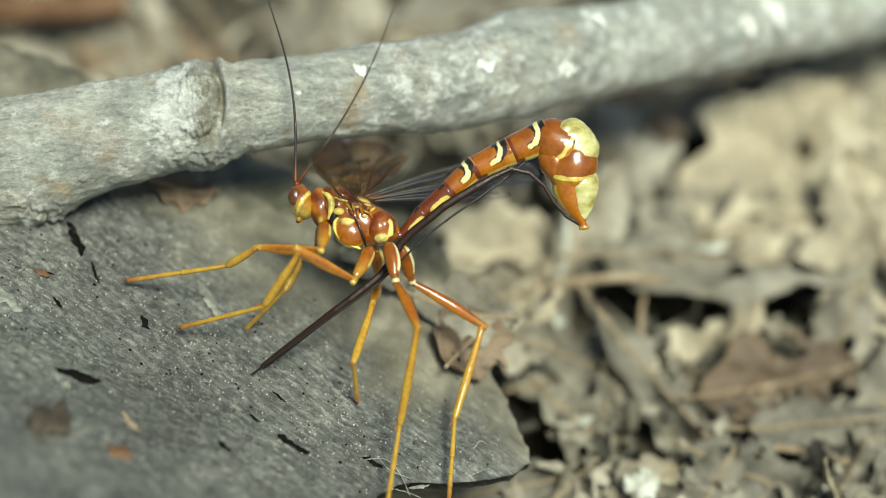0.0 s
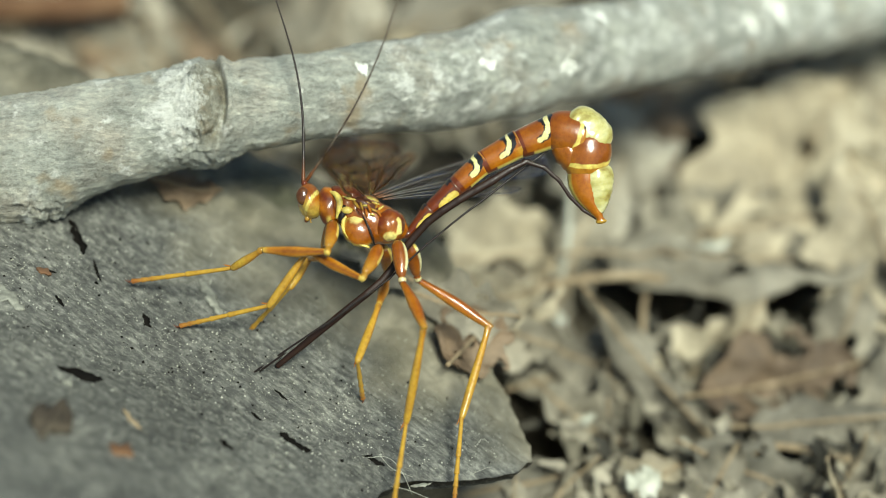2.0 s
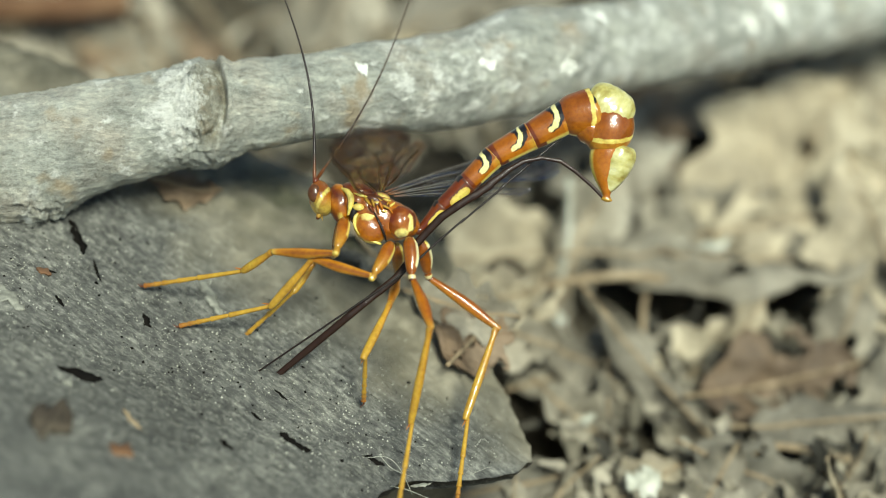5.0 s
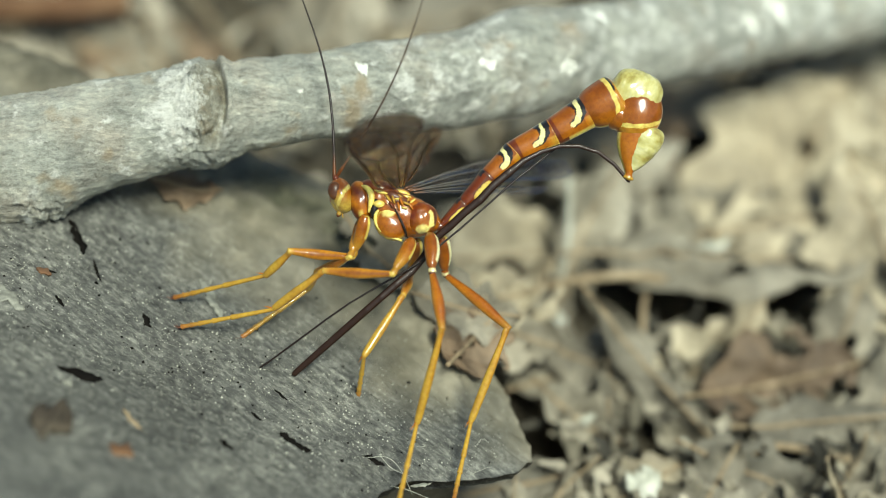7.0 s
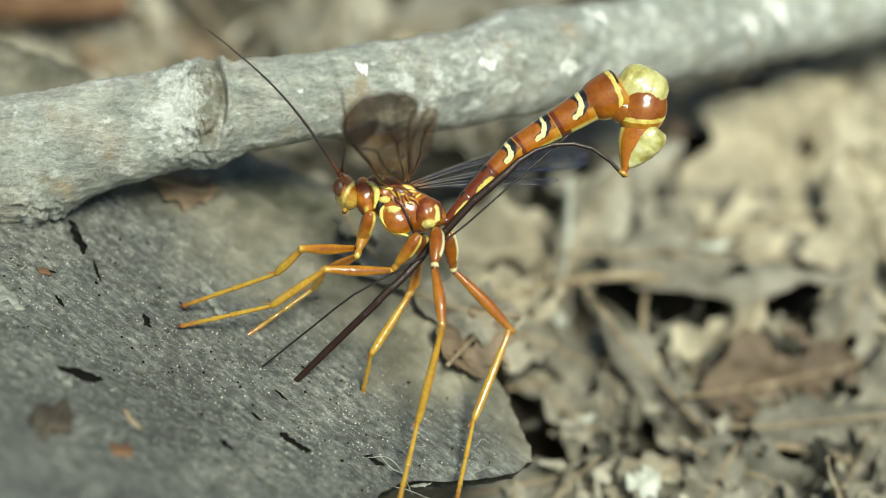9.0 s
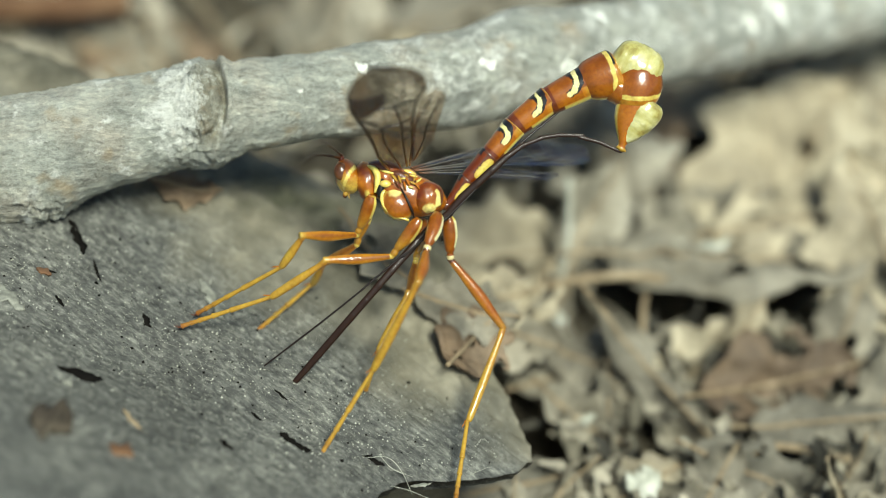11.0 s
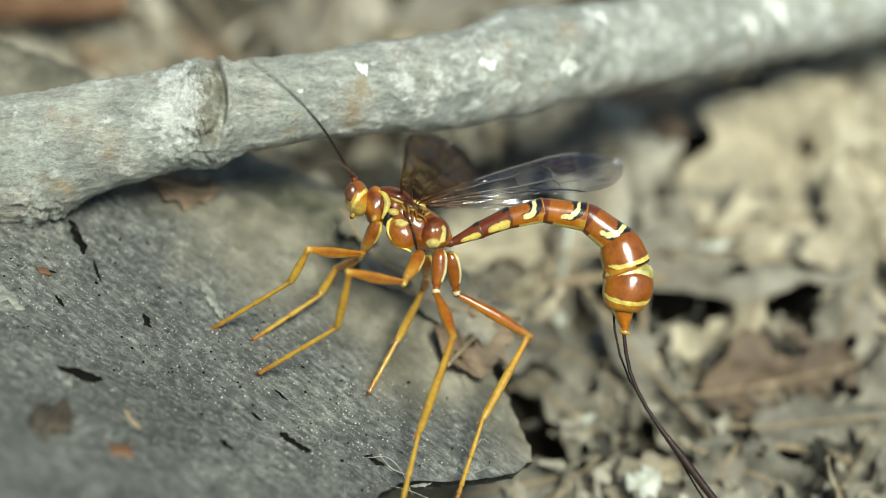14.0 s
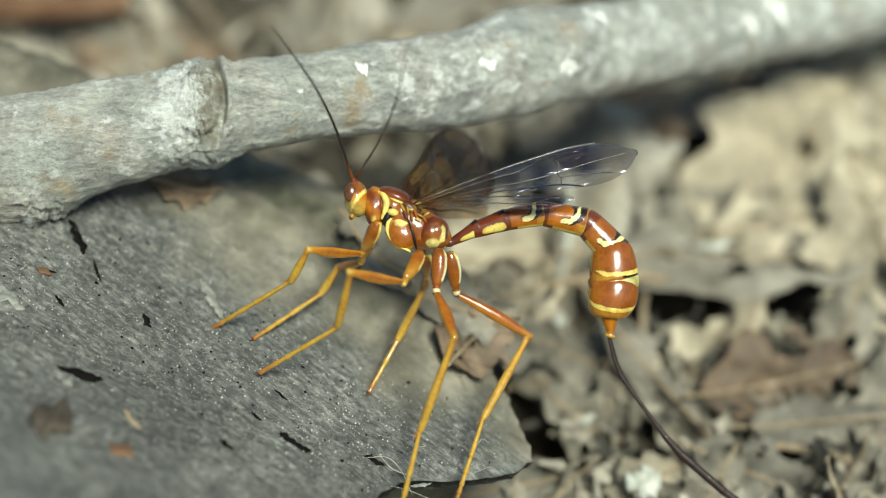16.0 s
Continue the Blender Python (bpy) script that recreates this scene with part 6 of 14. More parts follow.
    walk(PARTS["middle_near/coxa"], [
        (0, bone(0.06, -3.00, 2.20, -0.424, -0.685, 0.593)),
        (0.5, bone(0.06, -3.00, 2.20, -0.426, -0.674, 0.603)),
        (1, bone(0.06, -3.00, 2.20, -0.494, -0.651, 0.576)),
        (1.5, bone(0.06, -3.00, 2.20, -0.470, -0.686, 0.555)),
        (2, bone(0.06, -3.00, 2.20, -0.413, -0.632, 0.656)),
        (2.5, bone(0.06, -3.00, 2.20, -0.403, -0.637, 0.657)),
        (3, bone(0.06, -3.00, 2.20, -0.525, -0.637, -0.564)),
        (4.2, bone(0.06, -3.00, 2.20, -0.493, -0.660, -0.567)),
        (5.2, bone(0.06, -3.00, 2.20, -0.447, -0.642, 0.623)),
        (6.3, bone(0.06, -3.00, 2.20, -0.459, -0.648, 0.608)),
        (6.5, bone(0.06, -3.00, 2.20, -0.463, -0.674, 0.575)),
        (7, bone(0.06, -3.00, 2.20, -0.505, -0.672, 0.542)),
        (7.5, bone(0.06, -3.00, 2.20, -0.575, -0.675, 0.463)),
        (8, bone(0.06, -3.00, 2.20, -0.621, -0.657, 0.428)),
        (8.5, bone(0.06, -3.00, 2.20, -0.667, -0.665, -0.336)),
        (9.7, bone(0.06, -3.00, 2.20, -0.685, -0.661, -0.306)),
        (11.3, bone(0.06, -3.00, 2.20, -0.695, -0.681, -0.229)),
        (11.5, bone(0.06, -3.00, 2.20, -0.680, -0.672, -0.293)),
        (12.2, bone(0.06, -3.00, 2.20, -0.717, -0.625, -0.308)),
        (12.5, bone(0.06, -3.00, 2.20, -0.791, -0.597, 0.131)),
        (12.7, bone(0.06, -3.00, 2.20, -0.702, -0.508, 0.500)),
        (12.8, bone(0.06, -3.00, 2.20, -0.678, -0.443, 0.586)),
        (12.9, bone(0.06, -3.00, 2.20, -0.708, -0.561, 0.428)),
        (13, bone(0.06, -3.00, 2.20, -0.672, -0.561, 0.483)),
        (13.1, bone(0.06, -3.00, 2.20, -0.748, -0.623, -0.229)),
        (13.2, bone(0.06, -3.00, 2.20, -0.681, -0.649, -0.339)),
        (13.4, bone(0.06, -3.00, 2.20, -0.568, -0.691, 0.447)),
        (13.6, bone(0.06, -3.00, 2.20, -0.376, -0.715, 0.589)),
        (14, bone(0.06, -3.00, 2.20, -0.365, -0.671, 0.646)),
        (16, bone(0.06, -3.00, 2.20, -0.363, -0.669, 0.648)),
    ])
    walk(PARTS["middle_near/femur"], [
        (0, bone(-1.79, -5.99, 4.79, -0.755, 0.544, 0.365)),
        (0.5, bone(-1.80, -5.95, 4.84, -0.766, 0.545, 0.341)),
        (1, bone(-2.09, -5.84, 4.71, -0.758, 0.561, 0.332)),
        (1.5, bone(-1.98, -5.98, 4.61, -0.778, 0.546, 0.309)),
        (2, bone(-1.89, -5.99, 5.30, -0.753, 0.502, -0.427)),
        (2.5, bone(-1.84, -6.02, 5.31, -0.758, 0.489, -0.432)),
        (3, bone(-2.42, -6.01, -0.46, -0.709, 0.506, 0.492)),
        (4.2, bone(-2.26, -6.11, -0.48, -0.730, 0.461, 0.504)),
        (5.2, bone(-2.06, -6.05, 5.16, -0.874, 0.338, -0.349)),
        (6.3, bone(-2.09, -6.04, 5.05, -0.962, 0.206, -0.178)),
        (6.5, bone(-2.11, -6.16, 4.90, -0.969, 0.186, -0.163)),
        (7, bone(-2.30, -6.15, 4.73, -0.970, 0.180, -0.163)),
        (7.5, bone(-2.62, -6.15, 4.36, -0.975, 0.166, -0.151)),
        (8, bone(-2.85, -6.09, 4.21, -0.964, 0.167, -0.205)),
        (8.5, bone(-3.10, -6.15, 0.61, -0.942, 0.173, 0.287)),
        (9.7, bone(-3.21, -6.15, 0.74, -0.945, 0.155, 0.287)),
        (11.3, bone(-3.34, -6.34, 1.08, -0.960, 0.077, 0.270)),
        (11.5, bone(-3.21, -6.23, 0.79, -0.960, 0.063, 0.272)),
        (12, bone(-3.29, -6.03, 0.73, -0.973, 0.045, 0.226)),
        (12.2, bone(-3.30, -5.94, 0.76, -0.974, 0.202, 0.104)),
        (12.5, bone(-3.67, -5.82, 2.82, -0.951, 0.012, -0.309)),
        (12.7, bone(-3.21, -5.37, 4.53, -0.969, 0.171, 0.178)),
        (12.8, bone(-3.14, -5.09, 4.97, -0.996, 0.042, 0.075)),
        (12.9, bone(-3.29, -5.66, 4.23, -0.997, 0.069, -0.040)),
        (13, bone(-3.10, -5.64, 4.47, -0.974, 0.108, -0.197)),
        (13.1, bone(-3.39, -5.88, 1.14, -0.843, 0.168, 0.510)),
        (13.2, bone(-3.12, -6.03, 0.62, -0.747, 0.215, 0.629)),
        (13.4, bone(-2.46, -6.07, 4.18, -0.755, 0.150, 0.639)),
        (13.6, bone(-1.62, -6.19, 4.83, -0.783, 0.151, 0.604)),
        (14, bone(-1.56, -5.99, 5.08, -0.782, 0.151, 0.605)),
        (16, bone(-1.55, -5.98, 5.08, -0.767, 0.158, 0.622)),
    ])
    walk(PARTS["middle_near/tibia"], [
        (0, bone(-6.95, -2.28, 7.28, -0.592, -0.696, -0.407)),
        (0.5, bone(-6.99, -2.25, 7.15, -0.597, -0.691, -0.407)),
        (1, bone(-7.22, -2.04, 6.95, -0.619, -0.673, -0.405)),
        (1.5, bone(-7.21, -2.31, 6.69, -0.612, -0.681, -0.402)),
        (2, bone(-7.45, -2.28, 2.15, -0.652, -0.721, -0.234)),
        (2.5, bone(-7.44, -2.40, 2.12, -0.653, -0.719, -0.236)),
        (3, bone(-7.64, -2.29, 3.16, -0.667, -0.686, -0.290)),
        (4, bone(-7.58, -2.60, 3.19, -0.665, -0.685, -0.297)),
        (4.2, bone(-7.65, -2.71, 3.24, -0.667, -0.672, -0.321)),
        (5.2, bone(-8.49, -3.56, 2.59, -0.708, -0.589, -0.390)),
        (6.3, bone(-9.28, -4.50, 3.72, -0.732, -0.478, -0.485)),
        (6.5, bone(-9.37, -4.77, 3.68, -0.754, -0.457, -0.473)),
        (7, bone(-9.59, -4.79, 3.51, -0.792, -0.433, -0.431)),
        (7.5, bone(-9.97, -4.91, 3.23, -0.826, -0.416, -0.381)),
        (8, bone(-10.04, -4.84, 2.68, -0.844, -0.412, -0.343)),
        (9.2, bone(-10.06, -4.78, 2.73, -0.859, -0.399, -0.321)),
        (11.3, bone(-10.23, -5.78, 3.02, -0.860, -0.383, -0.337)),
        (11.5, bone(-10.16, -5.77, 2.76, -0.875, -0.364, -0.319)),
        (12, bone(-10.38, -5.70, 2.37, -0.913, -0.301, -0.274)),
        (12.2, bone(-10.43, -4.45, 1.52, -0.817, -0.474, -0.328)),
        (12.5, bone(-10.75, -5.73, 0.52, -0.870, -0.383, -0.311)),
        (12.7, bone(-10.24, -4.13, 5.82, -0.539, -0.653, -0.532)),
        (12.8, bone(-10.59, -4.78, 5.53, -0.538, -0.751, -0.384)),
        (12.9, bone(-10.57, -5.15, 3.93, -0.531, -0.748, -0.398)),
        (13, bone(-10.36, -4.83, 3.00, -0.519, -0.815, -0.256)),
        (13.1, bone(-9.66, -4.63, 4.94, -0.439, -0.788, -0.431)),
        (13.2, bone(-8.66, -4.44, 5.28, -0.348, -0.843, -0.411)),
        (13.4, bone(-7.91, -4.98, 8.80, -0.218, -0.808, -0.548)),
        (13.6, bone(-7.23, -5.11, 9.16, -0.184, -0.763, -0.619)),
        (14, bone(-7.15, -4.91, 9.41, -0.186, -0.760, -0.622)),
        (16, bone(-7.03, -4.85, 9.52, -0.205, -0.757, -0.620)),
    ])
    walk(PARTS["middle_near/tarsus"], [
        (0, bone(-11.68, -7.83, 4.03, -0.880, -0.129, -0.457)),
        (0.5, bone(-11.76, -7.78, 3.89, -0.889, -0.126, -0.439)),
        (1, bone(-12.16, -7.41, 3.71, -0.902, -0.100, -0.421)),
        (1.5, bone(-12.10, -7.75, 3.48, -0.909, -0.115, -0.400)),
        (2, bone(-12.39, -7.75, 0.38, -0.951, -0.108, -0.291)),
        (2.5, bone(-12.39, -7.85, 0.33, -0.952, -0.111, -0.287)),
        (3, bone(-12.76, -7.55, 0.93, -0.948, -0.086, -0.307)),
        (4, bone(-12.69, -7.87, 0.91, -0.948, -0.098, -0.302)),
        (4.2, bone(-12.76, -7.86, 0.79, -0.950, -0.098, -0.298)),
        (5.2, bone(-13.83, -8.01, -0.36, -0.968, -0.092, -0.234)),
        (6.5, bone(-15.12, -8.26, 0.07, -0.968, -0.077, -0.237)),
        (7.5, bone(-16.29, -8.09, 0.31, -0.967, -0.039, -0.251)),
        (8, bone(-16.49, -7.98, 0.06, -0.970, -0.052, -0.238)),
        (8.5, bone(-16.57, -7.98, 0.26, -0.967, -0.067, -0.244)),
        (9.2, bone(-16.64, -7.84, 0.26, -0.968, -0.060, -0.245)),
        (11.3, bone(-16.89, -8.74, 0.41, -0.959, -0.174, -0.224)),
        (11.5, bone(-16.91, -8.58, 0.30, -0.957, -0.179, -0.227)),
        (12, bone(-17.40, -8.01, 0.27, -0.953, -0.176, -0.246)),
        (12.2, bone(-16.67, -8.07, -0.99, -0.948, -0.156, -0.277)),
        (12.5, bone(-17.40, -8.66, -1.86, -0.984, -0.121, -0.128)),
        (12.7, bone(-14.35, -9.11, 1.76, -0.657, -0.348, -0.669)),
        (12.8, bone(-14.67, -10.48, 2.61, -0.790, -0.394, -0.469)),
        (12.9, bone(-14.60, -10.82, 0.92, -0.886, -0.400, -0.234)),
        (13, bone(-14.33, -11.07, 1.04, -0.901, -0.379, -0.210)),
        (13.1, bone(-12.99, -10.60, 1.68, -0.840, -0.447, -0.307)),
        (13.2, bone(-11.30, -10.84, 2.16, -0.797, -0.499, -0.341)),
        (13.4, bone(-9.61, -11.27, 4.54, -0.765, -0.472, -0.438)),
        (13.6, bone(-8.67, -11.06, 4.33, -0.793, -0.477, -0.380)),
        (14, bone(-8.61, -10.86, 4.54, -0.791, -0.475, -0.386)),
        (16, bone(-8.63, -10.78, 4.67, -0.793, -0.468, -0.389)),
    ])
    walk(PARTS["middle_far/coxa"], [
        (0, bone(0.61, -3.12, -2.20, -0.040, -0.664, -0.747)),
        (0.5, bone(0.61, -3.12, -2.20, -0.033, -0.636, -0.771)),
        (1, bone(0.61, -3.12, -2.20, -0.093, -0.608, -0.789)),
        (2, bone(0.61, -3.12, -2.20, -0.027, -0.613, -0.790)),
        (2.5, bone(0.61, -3.12, -2.20, -0.012, -0.631, -0.776)),
        (3, bone(0.61, -3.12, -2.20, -0.091, -0.645, -0.759)),
        (3.5, bone(0.61, -3.12, -2.20, -0.062, -0.655, -0.753)),
        (4, bone(0.61, -3.12, -2.20, -0.045, -0.691, -0.721)),
        (4.2, bone(0.61, -3.12, -2.20, -0.016, -0.694, -0.720)),
        (5.8, bone(0.61, -3.12, -2.20, -0.114, -0.709, -0.696)),
        (6.3, bone(0.61, -3.12, -2.20, -0.136, -0.669, -0.731)),
        (6.5, bone(0.61, -3.12, -2.20, -0.181, -0.695, -0.696)),
        (7.5, bone(0.61, -3.12, -2.20, -0.306, -0.664, -0.682)),
        (8, bone(0.61, -3.12, -2.20, -0.262, -0.666, -0.699)),
        (8.5, bone(0.61, -3.12, -2.20, -0.215, -0.746, -0.631)),
        (9, bone(0.61, -3.12, -2.20, -0.216, -0.684, -0.697)),
        (9.2, bone(0.61, -3.12, -2.20, -0.216, -0.684, -0.697)),
        (9.7, bone(0.61, -3.12, -2.20, -0.275, -0.826, -0.493)),
        (10.2, bone(0.61, -3.12, -2.20, -0.267, -0.796, 0.543)),
        (11.3, bone(0.61, -3.12, -2.20, -0.325, -0.885, 0.333)),
        (11.5, bone(0.61, -3.12, -2.20, -0.294, -0.858, 0.421)),
        (11.8, bone(0.61, -3.12, -2.20, -0.301, -0.784, -0.543)),
        (12, bone(0.61, -3.12, -2.20, -0.296, -0.732, -0.614)),
        (12.2, bone(0.61, -3.12, -2.20, -0.416, -0.789, -0.452)),
        (12.5, bone(0.61, -3.12, -2.20, -0.503, -0.789, 0.353)),
        (12.7, bone(0.61, -3.12, -2.20, -0.518, -0.807, 0.283)),
        (12.8, bone(0.61, -3.12, -2.20, -0.541, -0.813, -0.217)),
        (12.9, bone(0.61, -3.12, -2.20, -0.597, -0.788, -0.148)),
        (13, bone(0.61, -3.12, -2.20, -0.583, -0.802, -0.128)),
        (13.1, bone(0.61, -3.12, -2.20, -0.455, -0.838, 0.302)),
        (13.2, bone(0.61, -3.12, -2.20, -0.236, -0.838, 0.492)),
        (13.4, bone(0.61, -3.12, -2.20, -0.075, -0.640, -0.765)),
        (13.6, bone(0.61, -3.12, -2.20, 0.017, -0.592, -0.806)),
        (14, bone(0.61, -3.12, -2.20, 0.028, -0.548, -0.836)),
        (16, bone(0.61, -3.12, -2.20, 0.031, -0.549, -0.835)),
    ])
    walk(PARTS["middle_far/femur"], [
        (0, bone(0.43, -6.04, -5.49, -0.164, -0.590, 0.790)),
        (0.5, bone(0.46, -5.92, -5.59, -0.185, -0.616, 0.766)),
        (1, bone(0.20, -5.79, -5.67, -0.222, -0.636, 0.739)),
        (2, bone(0.49, -5.82, -5.67, -0.256, -0.687, 0.680)),
        (2.5, bone(0.56, -5.90, -5.61, -0.253, -0.688, 0.680)),
        (3, bone(0.21, -5.96, -5.54, -0.270, -0.682, 0.680)),
        (4.2, bone(0.54, -6.17, -5.37, -0.259, -0.676, 0.690)),
        (5.8, bone(0.11, -6.24, -5.26, -0.239, -0.611, 0.754)),
        (6.3, bone(0.01, -6.06, -5.42, -0.222, -0.563, 0.796)),
        (7.5, bone(-0.74, -6.04, -5.20, -0.267, -0.575, 0.773)),
        (8, bone(-0.54, -6.05, -5.27, -0.283, -0.587, 0.758)),
        (8.5, bone(-0.34, -6.40, -4.98, -0.317, -0.635, 0.705)),
        (9.2, bone(-0.34, -6.13, -5.27, -0.303, -0.596, 0.744)),
        (9.7, bone(-0.47, -6.39, -4.15, -0.307, -0.649, -0.696)),
        (10.2, bone(-0.57, -6.66, 0.21, -0.270, -0.611, -0.744)),
        (11.3, bone(-0.93, -7.33, -0.62, -0.252, -0.672, -0.696)),
        (11.5, bone(-0.72, -7.02, -0.29, -0.268, -0.725, -0.634)),
        (11.8, bone(-0.74, -6.64, -4.63, -0.289, -0.808, 0.513)),
        (12, bone(-0.70, -6.37, -4.93, -0.317, -0.867, 0.385)),
        (12.2, bone(-1.23, -6.63, -4.20, -0.355, -0.926, 0.130)),
        (12.5, bone(-1.75, -6.83, -0.54, -0.367, -0.904, 0.219)),
        (12.7, bone(-1.82, -6.90, -0.87, -0.383, -0.881, 0.276)),
        (12.8, bone(-1.91, -6.91, -3.21, -0.406, -0.888, -0.216)),
        (12.9, bone(-2.19, -6.82, -2.89, -0.398, -0.881, -0.256)),
        (13, bone(-2.05, -6.79, -2.78, -0.400, -0.871, -0.285)),
        (13.1, bone(-1.44, -6.90, -0.84, -0.291, -0.743, -0.602)),
        (13.2, bone(-0.47, -6.97, 0.06, -0.151, -0.614, -0.775)),
        (13.4, bone(0.28, -5.95, -5.58, -0.075, -0.397, -0.915)),
        (13.6, bone(0.69, -5.72, -5.74, -0.075, -0.294, -0.953)),
        (14.25, bone(0.74, -5.53, -5.86, -0.076, -0.294, -0.953)),
        (16, bone(0.75, -5.53, -5.86, -0.078, -0.293, -0.953)),
    ])
    walk(PARTS["middle_far/tibia"], [
        (0, bone(-0.32, -8.76, -1.85, -0.320, -0.760, 0.565)),
        (0.5, bone(-0.39, -8.75, -2.07, -0.328, -0.752, 0.572)),
        (1, bone(-0.82, -8.72, -2.27, -0.354, -0.736, 0.578)),
        (2, bone(-0.69, -8.98, -2.55, -0.362, -0.730, 0.579)),
        (2.5, bone(-0.61, -9.06, -2.49, -0.366, -0.728, 0.580)),
        (3, bone(-1.03, -9.09, -2.41, -0.392, -0.720, 0.572)),
        (4.2, bone(-0.65, -9.28, -2.19, -0.407, -0.720, 0.562)),
        (5.8, bone(-0.99, -9.05, -1.79, -0.473, -0.656, 0.588)),
        (6.3, bone(-1.01, -8.65, -1.75, -0.596, -0.758, 0.265)),
        (6.5, bone(-1.21, -8.74, -1.58, -0.607, -0.745, 0.275)),
        (7.5, bone(-1.97, -8.69, -1.64, -0.637, -0.740, 0.218)),
        (8, bone(-1.84, -8.75, -1.79, -0.644, -0.744, 0.177)),
        (8.5, bone(-1.79, -9.32, -1.73, -0.559, -0.644, 0.522)),
        (9, bone(-1.73, -8.87, -1.84, -0.654, -0.742, 0.145)),
        (9.2, bone(-1.73, -8.87, -1.84, -0.654, -0.742, 0.145)),
        (9.7, bone(-1.78, -9.16, -7.13, -0.556, -0.669, 0.493)),
        (10.2, bone(-1.82, -9.47, -3.21, -0.577, -0.734, 0.358)),
        (11.3, bone(-2.05, -10.32, -3.72, -0.542, -0.773, 0.330)),
        (11.8, bone(-2.06, -10.33, -2.29, -0.541, -0.781, 0.312)),
        (12, bone(-2.16, -10.37, -3.15, -0.525, -0.759, 0.384)),
        (12.2, bone(-2.88, -10.92, -3.60, -0.519, -0.740, 0.427)),
        (12.5, bone(-3.62, -11.43, 0.57, -0.551, -0.761, -0.343)),
        (12.7, bone(-3.70, -11.24, 0.49, -0.600, -0.703, -0.381)),
        (12.8, bone(-3.87, -11.20, -4.25, -0.616, -0.663, -0.426)),
        (12.9, bone(-4.08, -11.00, -4.11, -0.632, -0.649, -0.424)),
        (13, bone(-3.92, -10.85, -4.11, -0.656, -0.631, -0.413)),
        (13.1, bone(-2.77, -10.29, -3.59, -0.584, -0.639, -0.501)),
        (13.2, bone(-1.15, -9.74, -3.43, -0.475, -0.670, -0.570)),
        (13.4, bone(-0.06, -7.78, -9.80, -0.397, -0.744, 0.537)),
        (13.6, bone(0.34, -7.07, -10.10, -0.360, -0.735, 0.574)),
        (14.25, bone(0.39, -6.87, -10.23, -0.361, -0.735, 0.575)),
        (16, bone(0.39, -6.87, -10.22, -0.366, -0.732, 0.575)),
    ])
    walk(PARTS["middle_far/tarsus"], [
        (0, bone(-2.85, -14.76, 2.61, -0.040, -0.646, -0.762)),
        (0.5, bone(-2.98, -14.69, 2.45, -0.033, -0.646, -0.762)),
        (1, bone(-3.62, -14.53, 2.29, -0.041, -0.645, -0.763)),
        (2, bone(-3.55, -14.75, 2.03, -0.019, -0.641, -0.767)),
        (2.5, bone(-3.50, -14.81, 2.10, -0.016, -0.638, -0.770)),
        (3, bone(-4.13, -14.78, 2.11, -0.032, -0.633, -0.773)),
        (4, bone(-3.98, -14.96, 2.25, -0.023, -0.624, -0.781)),
        (4.2, bone(-3.87, -14.97, 2.25, -0.043, -0.638, -0.769)),
        (5.8, bone(-4.73, -14.23, 2.85, -0.199, -0.751, -0.630)),
        (6.3, bone(-5.72, -14.64, 0.34, -0.172, -0.659, -0.732)),
        (6.5, bone(-6.01, -14.63, 0.59, -0.187, -0.663, -0.725)),
        (7.5, bone(-7.00, -14.53, 0.08, -0.248, -0.675, -0.695)),
        (8, bone(-6.93, -14.63, -0.39, -0.268, -0.678, -0.684)),
        (8.5, bone(-6.21, -14.41, 2.39, -0.361, -0.793, -0.491)),
        (9, bone(-6.90, -14.73, -0.70, -0.292, -0.680, -0.673)),
        (9.2, bone(-6.90, -14.73, -0.70, -0.292, -0.680, -0.673)),
        (9.7, bone(-6.27, -14.57, -3.14, -0.369, -0.764, -0.530)),
        (10.2, bone(-6.22, -15.07, -0.47, -0.356, -0.703, -0.616)),
        (11.3, bone(-6.36, -16.47, -1.10, -0.372, -0.670, -0.642)),
        (11.5, bone(-6.12, -16.36, -0.63, -0.394, -0.662, -0.638)),
        (11.8, bone(-6.12, -16.19, 0.05, -0.433, -0.644, -0.630)),
        (12, bone(-6.14, -16.12, -0.24, -0.464, -0.642, -0.610)),
        (12.2, bone(-6.81, -16.52, -0.37, -0.499, -0.633, -0.592)),
        (12.5, bone(-7.63, -16.97, -1.93, -0.567, -0.634, -0.525)),
        (12.7, bone(-8.11, -16.41, -2.31, -0.560, -0.698, -0.447)),
        (12.8, bone(-8.60, -16.29, -7.52, -0.515, -0.680, 0.521)),
        (12.9, bone(-8.91, -15.97, -7.35, -0.503, -0.725, 0.471)),
        (13, bone(-8.90, -15.64, -7.25, -0.495, -0.760, 0.421)),
        (13.1, bone(-7.15, -15.09, -7.35, -0.543, -0.753, 0.372)),
        (13.2, bone(-4.68, -14.70, -7.65, -0.541, -0.771, 0.336)),
        (13.4, bone(-3.07, -13.41, -5.73, -0.501, -0.845, 0.184)),
        (13.6, bone(-2.40, -12.66, -5.73, -0.467, -0.866, 0.176)),
        (14.25, bone(-2.36, -12.47, -5.85, -0.467, -0.864, 0.188)),
        (16, bone(-2.40, -12.45, -5.85, -0.474, -0.860, 0.188)),
    ])
